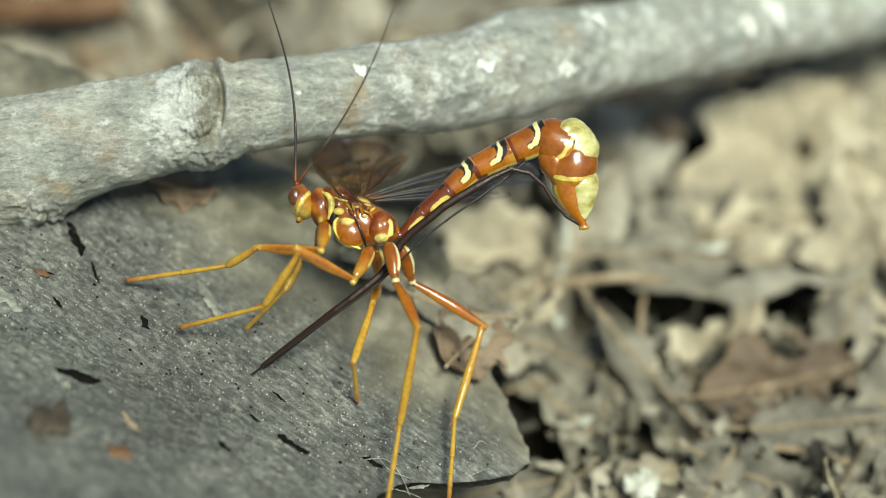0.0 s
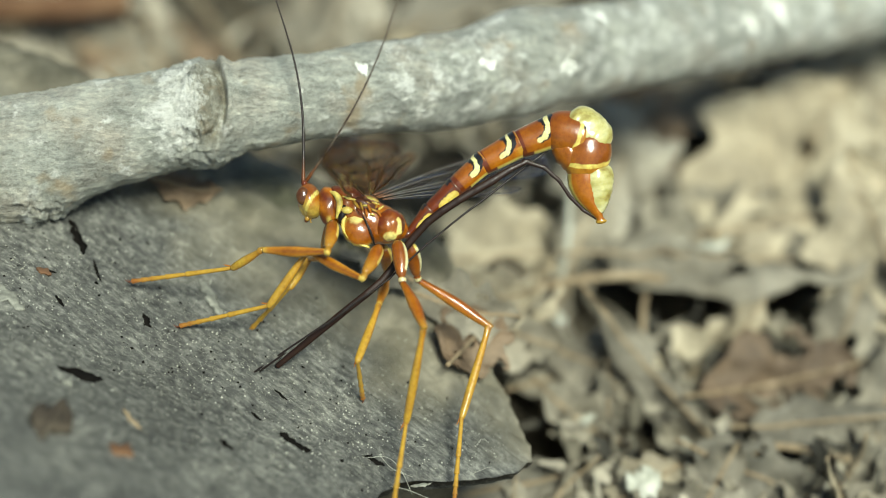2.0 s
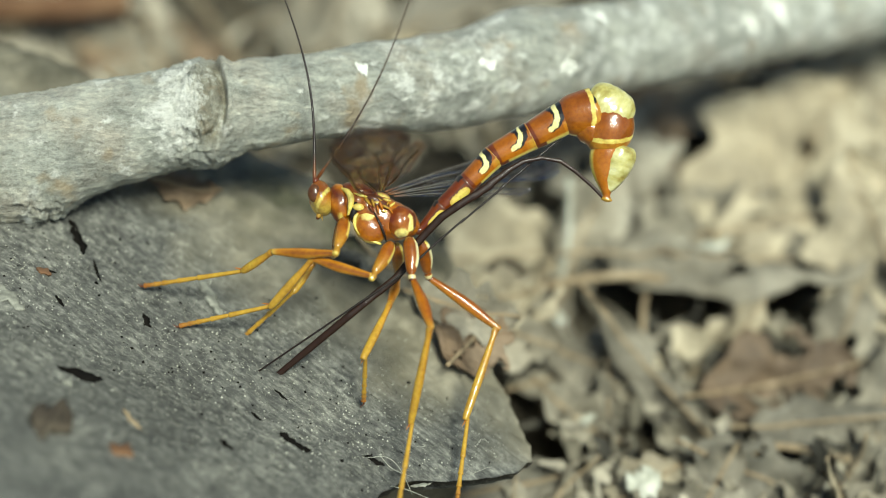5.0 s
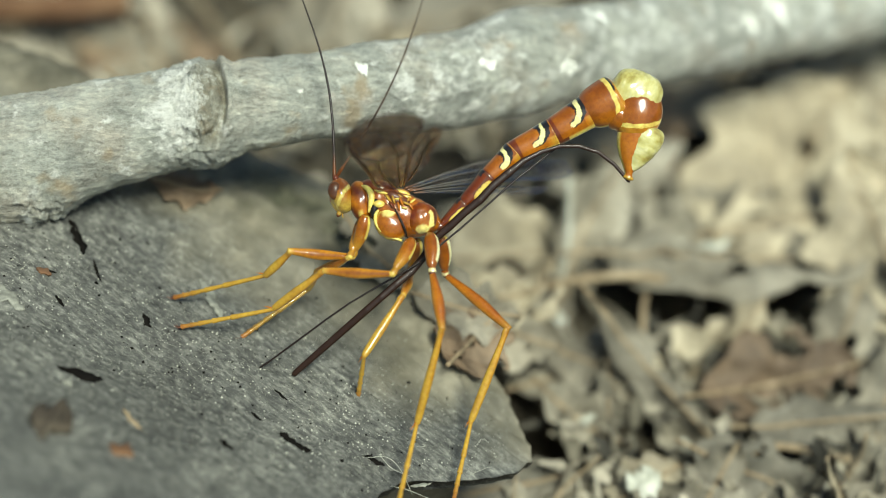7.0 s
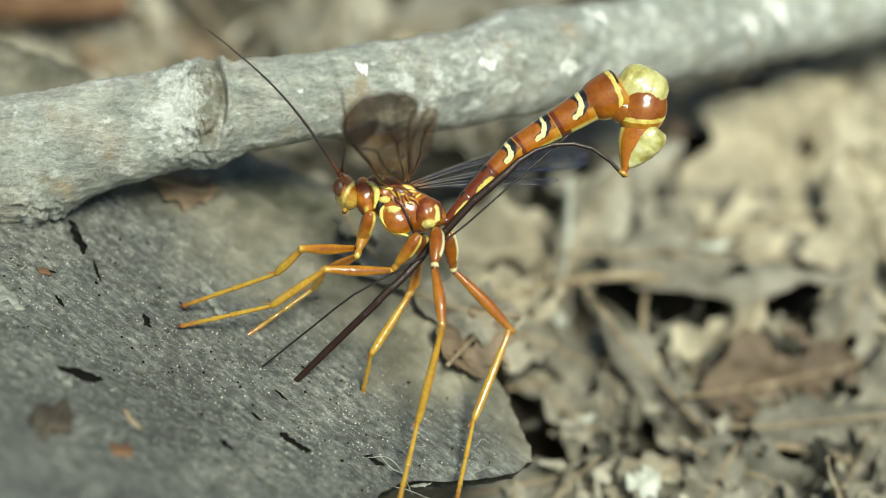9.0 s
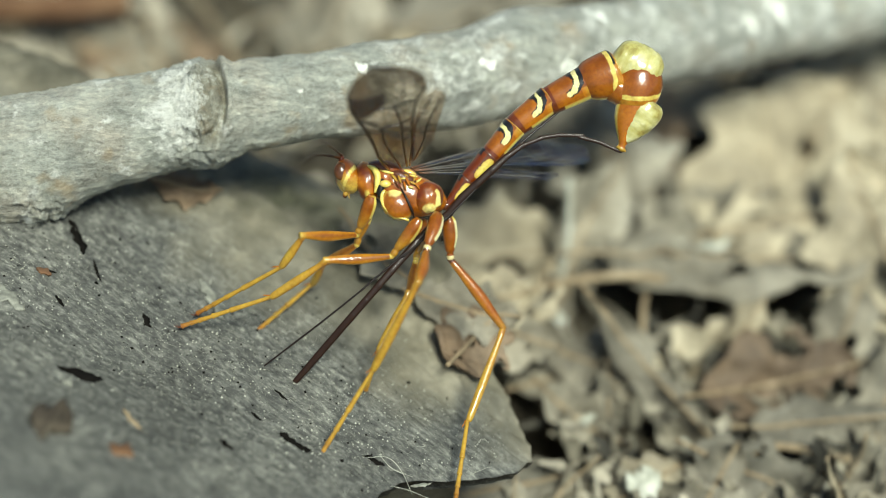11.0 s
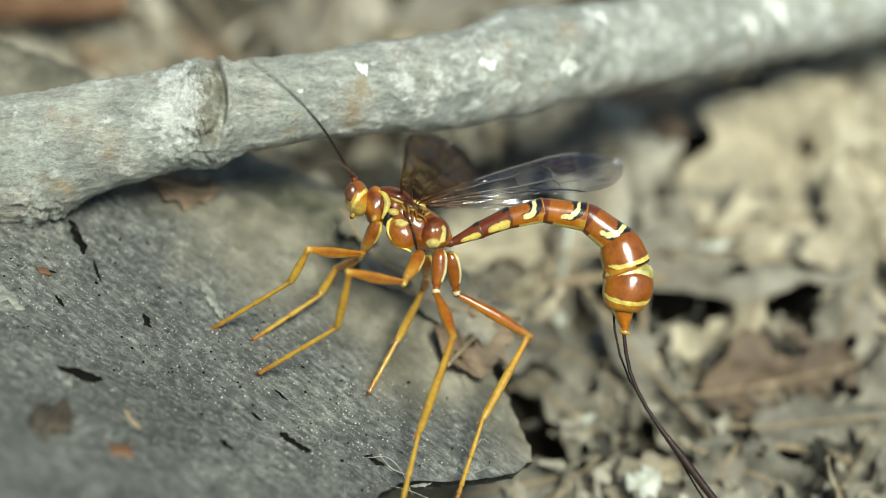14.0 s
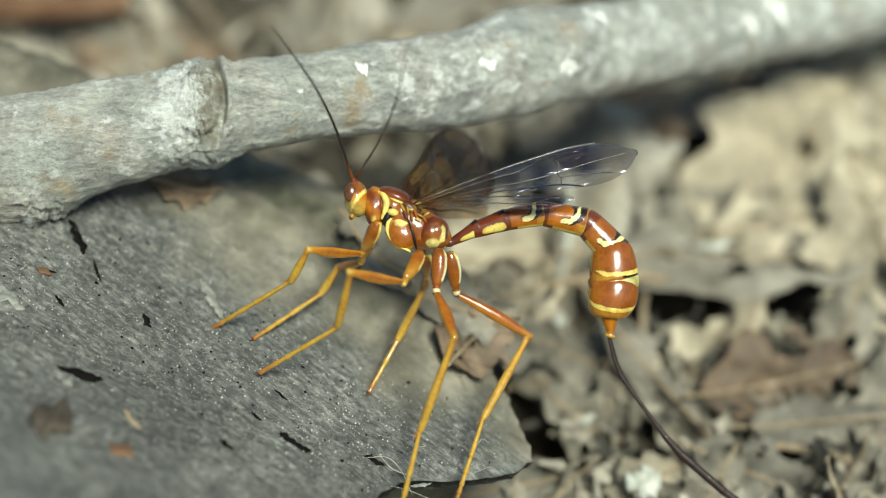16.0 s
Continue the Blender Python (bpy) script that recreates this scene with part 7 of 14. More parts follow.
    walk(PARTS["front_near/coxa"], [
        (0, bone(-4.53, 0.18, 1.60, -0.088, -0.618, 0.782)),
        (0.5, bone(-4.53, 0.18, 1.60, -0.107, -0.620, 0.778)),
        (1, bone(-4.53, 0.18, 1.60, -0.167, -0.589, 0.791)),
        (1.5, bone(-4.53, 0.18, 1.60, -0.175, -0.650, 0.740)),
        (2.5, bone(-4.53, 0.18, 1.60, -0.164, -0.673, 0.721)),
        (3, bone(-4.53, 0.18, 1.60, -0.223, -0.645, 0.731)),
        (4.2, bone(-4.53, 0.18, 1.60, -0.189, -0.702, 0.687)),
        (5.2, bone(-4.53, 0.18, 1.60, -0.301, -0.775, 0.555)),
        (5.8, bone(-4.53, 0.18, 1.60, -0.400, -0.788, -0.468)),
        (6.3, bone(-4.53, 0.18, 1.60, -0.437, -0.818, -0.374)),
        (6.5, bone(-4.53, 0.18, 1.60, -0.442, -0.840, -0.314)),
        (7, bone(-4.53, 0.18, 1.60, -0.407, -0.849, -0.336)),
        (7.5, bone(-4.53, 0.18, 1.60, -0.458, -0.805, -0.376)),
        (8, bone(-4.53, 0.18, 1.60, -0.459, -0.758, -0.464)),
        (8.5, bone(-4.53, 0.18, 1.60, -0.441, -0.730, -0.522)),
        (9.2, bone(-4.53, 0.18, 1.60, -0.452, -0.715, -0.533)),
        (11.3, bone(-4.53, 0.18, 1.60, -0.463, -0.765, -0.448)),
        (11.5, bone(-4.53, 0.18, 1.60, -0.453, -0.747, -0.487)),
        (12, bone(-4.53, 0.18, 1.60, -0.500, -0.691, -0.523)),
        (12.2, bone(-4.53, 0.18, 1.60, -0.550, -0.768, -0.329)),
        (12.5, bone(-4.53, 0.18, 1.60, -0.468, -0.788, -0.401)),
        (12.7, bone(-4.53, 0.18, 1.60, -0.472, -0.700, -0.536)),
        (12.8, bone(-4.53, 0.18, 1.60, -0.483, -0.667, -0.567)),
        (12.9, bone(-4.53, 0.18, 1.60, -0.583, -0.741, -0.333)),
        (13, bone(-4.53, 0.18, 1.60, -0.555, -0.713, -0.429)),
        (13.1, bone(-4.53, 0.18, 1.60, -0.517, -0.601, -0.610)),
        (13.2, bone(-4.53, 0.18, 1.60, -0.497, -0.597, -0.629)),
        (13.4, bone(-4.53, 0.18, 1.60, -0.433, -0.721, -0.541)),
        (13.6, bone(-4.53, 0.18, 1.60, -0.406, -0.765, -0.499)),
        (14, bone(-4.53, 0.18, 1.60, -0.400, -0.726, -0.560)),
        (16, bone(-4.53, 0.18, 1.60, -0.394, -0.715, -0.578)),
    ])
    walk(PARTS["front_near/femur"], [
        (0, bone(-4.91, -2.48, 4.98, -0.927, 0.135, -0.349)),
        (0.5, bone(-4.99, -2.49, 4.95, -0.929, 0.135, -0.344)),
        (1, bone(-5.25, -2.35, 5.01, -0.926, 0.159, -0.342)),
        (1.5, bone(-5.28, -2.61, 4.78, -0.933, 0.141, -0.331)),
        (2.5, bone(-5.24, -2.71, 4.69, -0.939, 0.131, -0.319)),
        (3, bone(-5.49, -2.58, 4.74, -0.939, 0.141, -0.315)),
        (4.2, bone(-5.34, -2.82, 4.54, -0.947, 0.110, -0.301)),
        (5.2, bone(-5.85, -3.23, 4.04, -0.926, 0.146, -0.349)),
        (5.8, bone(-6.38, -3.46, -0.57, -0.886, 0.170, 0.430)),
        (6.3, bone(-6.60, -3.68, -0.17, -0.850, 0.187, 0.492)),
        (6.5, bone(-6.65, -3.84, 0.10, -0.863, 0.201, 0.463)),
        (7, bone(-6.42, -3.75, 0.04, -0.918, 0.215, 0.334)),
        (7.5, bone(-6.70, -3.63, -0.18, -0.874, 0.218, 0.434)),
        (8.5, bone(-6.61, -3.26, -0.86, -0.807, 0.124, 0.577)),
        (9.2, bone(-6.66, -3.18, -0.91, -0.806, 0.129, 0.578)),
        (11.3, bone(-6.74, -3.47, -0.54, -0.789, 0.105, 0.605)),
        (11.5, bone(-6.68, -3.35, -0.70, -0.789, 0.100, 0.606)),
        (12, bone(-6.88, -3.06, -0.86, -0.789, 0.101, 0.607)),
        (12.2, bone(-7.08, -3.38, 0.07, -0.792, -0.051, 0.609)),
        (12.5, bone(-6.68, -3.44, -0.24, -0.758, -0.153, 0.634)),
        (12.7, bone(-6.78, -3.16, -0.96, -0.581, 0.101, 0.807)),
        (12.8, bone(-6.68, -2.78, -0.92, -0.744, 0.447, -0.497)),
        (12.9, bone(-7.29, -3.31, 0.03, -0.770, -0.081, 0.633)),
        (13, bone(-6.96, -2.94, -0.28, -0.738, 0.420, -0.529)),
        (13.1, bone(-6.84, -2.50, -1.12, -0.810, -0.102, 0.577)),
        (13.2, bone(-6.77, -2.50, -1.23, -0.778, 0.004, 0.628)),
        (13.4, bone(-6.49, -3.07, -0.84, -0.771, 0.062, 0.634)),
        (13.6, bone(-6.35, -3.25, -0.64, -0.770, 0.062, 0.636)),
        (14, bone(-6.32, -3.06, -0.90, -0.768, 0.062, 0.638)),
        (16, bone(-6.29, -3.00, -0.98, -0.767, 0.068, 0.638)),
    ])
    walk(PARTS["front_near/tibia"], [
        (0, bone(-11.91, -1.46, 2.34, -0.764, -0.343, -0.546)),
        (0.5, bone(-12.01, -1.47, 2.35, -0.763, -0.343, -0.548)),
        (1, bone(-12.27, -1.15, 2.42, -0.770, -0.323, -0.551)),
        (1.5, bone(-12.35, -1.54, 2.28, -0.764, -0.339, -0.549)),
        (2.5, bone(-12.37, -1.71, 2.27, -0.764, -0.323, -0.558)),
        (3, bone(-12.63, -1.51, 2.34, -0.771, -0.292, -0.567)),
        (4.2, bone(-12.57, -1.98, 2.24, -0.776, -0.275, -0.568)),
        (5.2, bone(-12.65, -2.16, 1.48, -0.756, -0.388, -0.527)),
        (6.3, bone(-12.53, -2.37, 3.26, -0.693, -0.490, -0.528)),
        (6.5, bone(-12.64, -2.44, 3.31, -0.693, -0.487, -0.531)),
        (7, bone(-12.83, -2.25, 2.38, -0.701, -0.473, -0.535)),
        (7.5, bone(-12.76, -2.12, 2.83, -0.696, -0.495, -0.521)),
        (8.5, bone(-12.22, -2.40, 3.16, -0.713, -0.469, -0.522)),
        (9.2, bone(-12.27, -2.28, 3.11, -0.716, -0.464, -0.521)),
        (11.3, bone(-12.23, -2.74, 3.67, -0.622, -0.625, -0.471)),
        (11.5, bone(-12.18, -2.65, 3.52, -0.627, -0.620, -0.472)),
        (12, bone(-12.39, -2.36, 3.38, -0.646, -0.593, -0.481)),
        (12.2, bone(-12.70, -3.74, 4.39, -0.611, -0.522, -0.595)),
        (12.5, bone(-12.08, -4.53, 4.27, -0.312, -0.670, -0.674)),
        (12.7, bone(-10.85, -2.46, 4.68, -0.628, -0.670, -0.397)),
        (12.8, bone(-12.02, 0.44, -4.49, -0.962, -0.024, -0.271)),
        (12.9, bone(-12.72, -3.88, 4.50, -0.468, -0.634, -0.615)),
        (13, bone(-12.24, 0.06, -4.07, -0.915, -0.273, -0.298)),
        (13.1, bone(-12.68, -3.24, 3.03, -0.650, -0.589, -0.480)),
        (13.2, bone(-12.35, -2.47, 3.28, -0.517, -0.732, -0.444)),
        (13.4, bone(-12.01, -2.63, 3.70, -0.447, -0.749, -0.488)),
        (13.6, bone(-11.88, -2.81, 3.93, -0.425, -0.744, -0.515)),
        (14, bone(-11.85, -2.61, 3.70, -0.427, -0.749, -0.507)),
        (16, bone(-11.82, -2.51, 3.63, -0.434, -0.746, -0.505)),
    ])
    walk(PARTS["front_near/tarsus"], [
        (0, bone(-15.59, -3.11, -0.29, -0.955, -0.038, -0.295)),
        (0.5, bone(-15.69, -3.12, -0.29, -0.956, -0.033, -0.291)),
        (1, bone(-15.99, -2.71, -0.24, -0.958, -0.003, -0.288)),
        (1.5, bone(-16.04, -3.18, -0.37, -0.960, -0.016, -0.280)),
        (2.5, bone(-16.06, -3.28, -0.42, -0.962, -0.006, -0.271)),
        (3, bone(-16.36, -2.92, -0.40, -0.963, 0.020, -0.269)),
        (4.2, bone(-16.33, -3.31, -0.50, -0.965, 0.011, -0.260)),
        (5.2, bone(-16.19, -3.97, -0.99, -0.949, -0.040, -0.314)),
        (6.3, bone(-15.82, -4.70, 0.76, -0.898, -0.096, -0.428)),
        (6.5, bone(-15.94, -4.76, 0.78, -0.894, -0.094, -0.438)),
        (7, bone(-16.11, -4.47, -0.13, -0.907, -0.088, -0.413)),
        (7.5, bone(-16.07, -4.48, 0.35, -0.915, -0.117, -0.386)),
        (8.5, bone(-15.65, -4.65, 0.65, -0.918, -0.160, -0.363)),
        (9.2, bone(-15.71, -4.51, 0.61, -0.919, -0.154, -0.362)),
        (11.3, bone(-15.25, -5.77, 1.38, -0.852, -0.317, -0.417)),
        (11.5, bone(-15.21, -5.65, 1.24, -0.855, -0.321, -0.407)),
        (12, bone(-15.50, -5.22, 1.06, -0.867, -0.317, -0.385)),
        (12.2, bone(-15.56, -6.18, 1.62, -0.753, -0.298, -0.586)),
        (12.5, bone(-13.53, -7.64, 1.13, -0.608, -0.257, -0.752)),
        (12.7, bone(-14.68, -6.54, 2.26, -0.559, -0.208, -0.802)),
        (12.8, bone(-16.45, 0.33, -5.74, -0.579, -0.136, -0.804)),
        (12.9, bone(-14.93, -6.87, 1.60, -0.616, -0.276, -0.738)),
        (13, bone(-16.39, -1.18, -5.42, -0.528, -0.090, -0.844)),
        (13.1, bone(-15.66, -5.94, 0.83, -0.793, -0.309, -0.524)),
        (13.2, bone(-14.74, -5.85, 1.23, -0.754, -0.415, -0.509)),
        (13.4, bone(-14.08, -6.10, 1.43, -0.758, -0.449, -0.472)),
        (13.6, bone(-13.84, -6.23, 1.55, -0.755, -0.447, -0.480)),
        (14.25, bone(-13.81, -6.02, 1.37, -0.757, -0.447, -0.476)),
        (16, bone(-13.80, -5.92, 1.32, -0.761, -0.441, -0.476)),
    ])
    walk(PARTS["front_far/coxa"], [
        (0, bone(-4.90, 0.06, -1.60, -0.111, -0.545, 0.831)),
        (0.5, bone(-4.90, 0.06, -1.60, -0.131, -0.543, 0.829)),
        (1, bone(-4.90, 0.06, -1.60, -0.186, -0.513, 0.838)),
        (1.5, bone(-4.90, 0.06, -1.60, -0.195, -0.559, 0.806)),
        (2.5, bone(-4.90, 0.06, -1.60, -0.189, -0.579, 0.793)),
        (3, bone(-4.90, 0.06, -1.60, -0.235, -0.559, 0.795)),
        (4.2, bone(-4.90, 0.06, -1.60, -0.193, -0.620, 0.761)),
        (5.8, bone(-4.90, 0.06, -1.60, -0.262, -0.702, 0.662)),
        (6.3, bone(-4.90, 0.06, -1.60, -0.288, -0.739, 0.609)),
        (6.5, bone(-4.90, 0.06, -1.60, -0.323, -0.762, 0.561)),
        (7, bone(-4.90, 0.06, -1.60, -0.357, -0.751, 0.556)),
        (7.5, bone(-4.90, 0.06, -1.60, -0.416, -0.747, 0.518)),
        (8, bone(-4.90, 0.06, -1.60, -0.388, -0.767, 0.511)),
        (8.5, bone(-4.90, 0.06, -1.60, -0.405, -0.862, -0.306)),
        (9, bone(-4.90, 0.06, -1.60, -0.354, -0.793, 0.495)),
        (9.7, bone(-4.90, 0.06, -1.60, -0.361, -0.813, 0.457)),
        (10.2, bone(-4.90, 0.06, -1.60, -0.416, -0.872, -0.256)),
        (11.3, bone(-4.90, 0.06, -1.60, -0.412, -0.891, -0.191)),
        (11.5, bone(-4.90, 0.06, -1.60, -0.349, -0.839, 0.417)),
        (12, bone(-4.90, 0.06, -1.60, -0.344, -0.753, 0.561)),
        (12.2, bone(-4.90, 0.06, -1.60, -0.469, -0.822, 0.322)),
        (12.5, bone(-4.90, 0.06, -1.60, -0.444, -0.778, -0.444)),
        (12.7, bone(-4.90, 0.06, -1.60, -0.391, -0.810, 0.437)),
        (12.8, bone(-4.90, 0.06, -1.60, -0.402, -0.725, -0.559)),
        (12.9, bone(-4.90, 0.06, -1.60, -0.442, -0.670, -0.596)),
        (13, bone(-4.90, 0.06, -1.60, -0.341, -0.601, -0.723)),
        (13.1, bone(-4.90, 0.06, -1.60, -0.343, -0.653, -0.676)),
        (13.2, bone(-4.90, 0.06, -1.60, -0.292, -0.726, -0.622)),
        (13.4, bone(-4.90, 0.06, -1.60, -0.285, -0.741, 0.608)),
        (13.6, bone(-4.90, 0.06, -1.60, -0.328, -0.684, -0.652)),
        (14, bone(-4.90, 0.06, -1.60, -0.319, -0.667, -0.673)),
        (16, bone(-4.90, 0.06, -1.60, -0.310, -0.778, -0.547)),
    ])
    walk(PARTS["front_far/femur"], [
        (0, bone(-5.47, -2.72, 2.64, -0.355, -0.081, -0.931)),
        (1, bone(-5.85, -2.56, 2.67, -0.338, -0.063, -0.939)),
        (2.5, bone(-5.86, -2.89, 2.44, -0.327, -0.059, -0.943)),
        (3, bone(-6.10, -2.79, 2.46, -0.336, -0.050, -0.941)),
        (4.2, bone(-5.88, -3.10, 2.28, -0.373, -0.060, -0.926)),
        (6.3, bone(-6.37, -3.71, 1.51, -0.622, -0.162, -0.766)),
        (6.5, bone(-6.55, -3.83, 1.26, -0.644, -0.169, -0.746)),
        (7.5, bone(-7.02, -3.75, 1.04, -0.680, -0.173, -0.712)),
        (8, bone(-6.88, -3.85, 1.01, -0.695, -0.182, -0.695)),
        (8.5, bone(-6.96, -4.33, -3.16, -0.704, -0.189, -0.684)),
        (9, bone(-6.71, -3.99, 0.93, -0.711, -0.186, -0.678)),
        (9.7, bone(-6.74, -4.09, 0.73, -0.727, -0.212, -0.653)),
        (10.2, bone(-7.02, -4.39, -2.91, -0.732, -0.233, -0.640)),
        (11.3, bone(-7.00, -4.48, -2.57, -0.758, -0.286, -0.586)),
        (11.5, bone(-6.68, -4.22, 0.53, -0.752, -0.298, -0.588)),
        (12, bone(-6.65, -3.78, 1.26, -0.685, -0.291, -0.668)),
        (12.2, bone(-7.37, -4.26, 0.10, -0.654, -0.280, -0.702)),
        (12.5, bone(-7.27, -4.10, -3.98, -0.911, -0.411, -0.041)),
        (12.7, bone(-6.96, -4.21, 0.70, -0.810, -0.389, -0.439)),
        (12.8, bone(-7.04, -3.80, -4.58, -0.856, -0.471, 0.212)),
        (12.9, bone(-7.23, -3.46, -4.74, -0.855, -0.517, -0.039)),
        (13, bone(-6.74, -3.18, -5.50, -0.817, -0.507, 0.274)),
        (13.1, bone(-6.67, -3.32, -5.10, -0.835, -0.465, -0.293)),
        (13.2, bone(-6.44, -3.77, -4.88, -0.595, -0.303, -0.744)),
        (13.4, bone(-6.41, -3.87, 1.62, -0.492, -0.215, -0.844)),
        (13.6, bone(-6.57, -3.43, -4.92, -0.521, -0.241, -0.819)),
        (14.25, bone(-6.52, -3.42, -4.96, -0.517, -0.205, -0.831)),
        (16, bone(-6.48, -3.91, -4.39, -0.498, -0.103, -0.861)),
    ])
    walk(PARTS["front_far/tibia"], [
        (0, bone(-7.45, -3.17, -2.58, -0.535, -0.768, 0.351)),
        (1, bone(-7.74, -2.91, -2.58, -0.577, -0.727, 0.371)),
        (2.5, bone(-7.70, -3.22, -2.84, -0.585, -0.704, 0.402)),
        (3, bone(-7.98, -3.07, -2.81, -0.603, -0.690, 0.400)),
        (4, bone(-7.97, -3.38, -2.89, -0.594, -0.696, 0.403)),
        (4.2, bone(-7.97, -3.44, -2.91, -0.574, -0.685, 0.449)),
        (5.2, bone(-8.89, -3.98, -2.85, -0.586, -0.692, 0.420)),
        (5.8, bone(-9.41, -4.30, -2.77, -0.473, -0.577, 0.666)),
        (6.3, bone(-9.85, -4.62, -2.78, -0.386, -0.496, -0.778)),
        (6.5, bone(-10.15, -4.77, -2.92, -0.354, -0.463, -0.813)),
        (7.5, bone(-10.83, -4.72, -2.95, -0.385, -0.445, -0.809)),
        (8, bone(-10.77, -4.87, -2.89, -0.395, -0.438, -0.807)),
        (8.5, bone(-10.91, -5.39, -6.99, -0.400, -0.425, -0.812)),
        (9, bone(-10.69, -5.03, -2.87, -0.408, -0.429, -0.806)),
        (9.7, bone(-10.81, -5.27, -2.93, -0.409, -0.447, -0.795)),
        (10.2, bone(-11.12, -5.69, -6.49, -0.402, -0.455, -0.795)),
        (11.3, bone(-11.25, -6.09, -5.86, -0.400, -0.489, -0.775)),
        (11.5, bone(-10.89, -5.89, -2.77, -0.474, -0.549, -0.688)),
        (12, bone(-10.49, -5.41, -2.48, -0.634, -0.646, -0.425)),
        (12.2, bone(-10.97, -5.81, -3.78, -0.635, -0.653, 0.414)),
        (12.5, bone(-12.41, -6.42, -4.21, -0.440, -0.386, -0.811)),
        (12.7, bone(-11.44, -6.36, -1.73, -0.584, -0.540, -0.606)),
        (12.9, bone(-12.27, -6.52, -4.97, -0.557, -0.487, -0.673)),
        (13, bone(-12.07, -6.49, -3.71, -0.525, -0.496, -0.691)),
        (13.1, bone(-11.00, -5.73, -6.62, -0.586, -0.613, -0.530)),
        (13.2, bone(-9.69, -5.42, -8.94, -0.482, -0.673, 0.561)),
        (13.4, bone(-9.11, -5.05, -3.01, -0.402, -0.636, -0.659)),
        (13.6, bone(-9.49, -4.78, -9.51, -0.426, -0.745, 0.514)),
        (14.25, bone(-9.42, -4.56, -9.61, -0.437, -0.748, 0.499)),
        (16, bone(-9.27, -4.48, -9.21, -0.461, -0.736, 0.496)),
    ])
    walk(PARTS["front_far/tarsus"], [
        (0, bone(-9.70, -6.40, -1.10, -0.652, -0.503, -0.567)),
        (0.5, bone(-9.80, -6.31, -1.08, -0.649, -0.512, -0.563)),
        (1, bone(-10.17, -5.96, -1.03, -0.659, -0.505, -0.558)),
        (2.5, bone(-10.15, -6.18, -1.15, -0.647, -0.533, -0.546)),
        (3, bone(-10.51, -5.97, -1.13, -0.661, -0.516, -0.545)),
        (4, bone(-10.47, -6.30, -1.20, -0.658, -0.523, -0.543)),
        (4.2, bone(-10.38, -6.31, -1.02, -0.671, -0.515, -0.534)),
        (5.2, bone(-11.35, -6.89, -1.08, -0.749, -0.503, -0.430)),
        (5.8, bone(-11.40, -6.72, 0.03, -0.792, -0.494, -0.358)),
        (6.3, bone(-11.47, -6.70, -6.05, -0.804, -0.473, 0.359)),
        (6.5, bone(-11.64, -6.72, -6.33, -0.826, -0.471, 0.311)),
        (7.5, bone(-12.45, -6.59, -6.34, -0.859, -0.449, 0.246)),
        (8, bone(-12.43, -6.71, -6.28, -0.869, -0.446, 0.214)),
        (8.5, bone(-12.59, -7.18, -10.40, -0.769, -0.404, 0.496)),
        (9, bone(-12.40, -6.83, -6.26, -0.881, -0.438, 0.177)),
        (9.7, bone(-12.53, -7.15, -6.27, -0.874, -0.458, 0.164)),
        (10.2, bone(-12.81, -7.60, -9.83, -0.765, -0.440, 0.470)),
        (11.3, bone(-12.93, -8.14, -9.11, -0.759, -0.487, 0.432)),
        (11.5, bone(-12.88, -8.19, -5.66, -0.839, -0.507, 0.198)),
        (12, bone(-13.15, -8.12, -4.26, -0.833, -0.462, 0.304)),
        (12.2, bone(-13.56, -8.47, -2.09, -0.819, -0.429, -0.382)),
        (12.5, bone(-14.23, -8.02, -7.56, -0.845, -0.489, 0.216)),
        (12.7, bone(-13.86, -8.59, -4.23, -0.910, -0.387, -0.150)),
        (12.8, bone(-14.12, -8.48, -6.04, -0.926, -0.376, 0.037)),
        (12.9, bone(-14.55, -8.50, -7.72, -0.902, -0.370, 0.223)),
        (13, bone(-14.31, -8.60, -6.65, -0.927, -0.354, 0.123)),
        (13.1, bone(-13.31, -8.15, -8.71, -0.892, -0.372, 0.257)),
        (13.2, bone(-11.68, -8.22, -6.61, -0.884, -0.453, 0.112)),
        (13.4, bone(-10.77, -7.67, -5.73, -0.850, -0.526, 0.034)),
        (13.6, bone(-11.28, -7.90, -7.35, -0.771, -0.522, 0.364)),
        (14.25, bone(-11.25, -7.71, -7.52, -0.771, -0.523, 0.365)),
        (16, bone(-11.21, -7.57, -7.13, -0.777, -0.523, 0.350)),
    ])
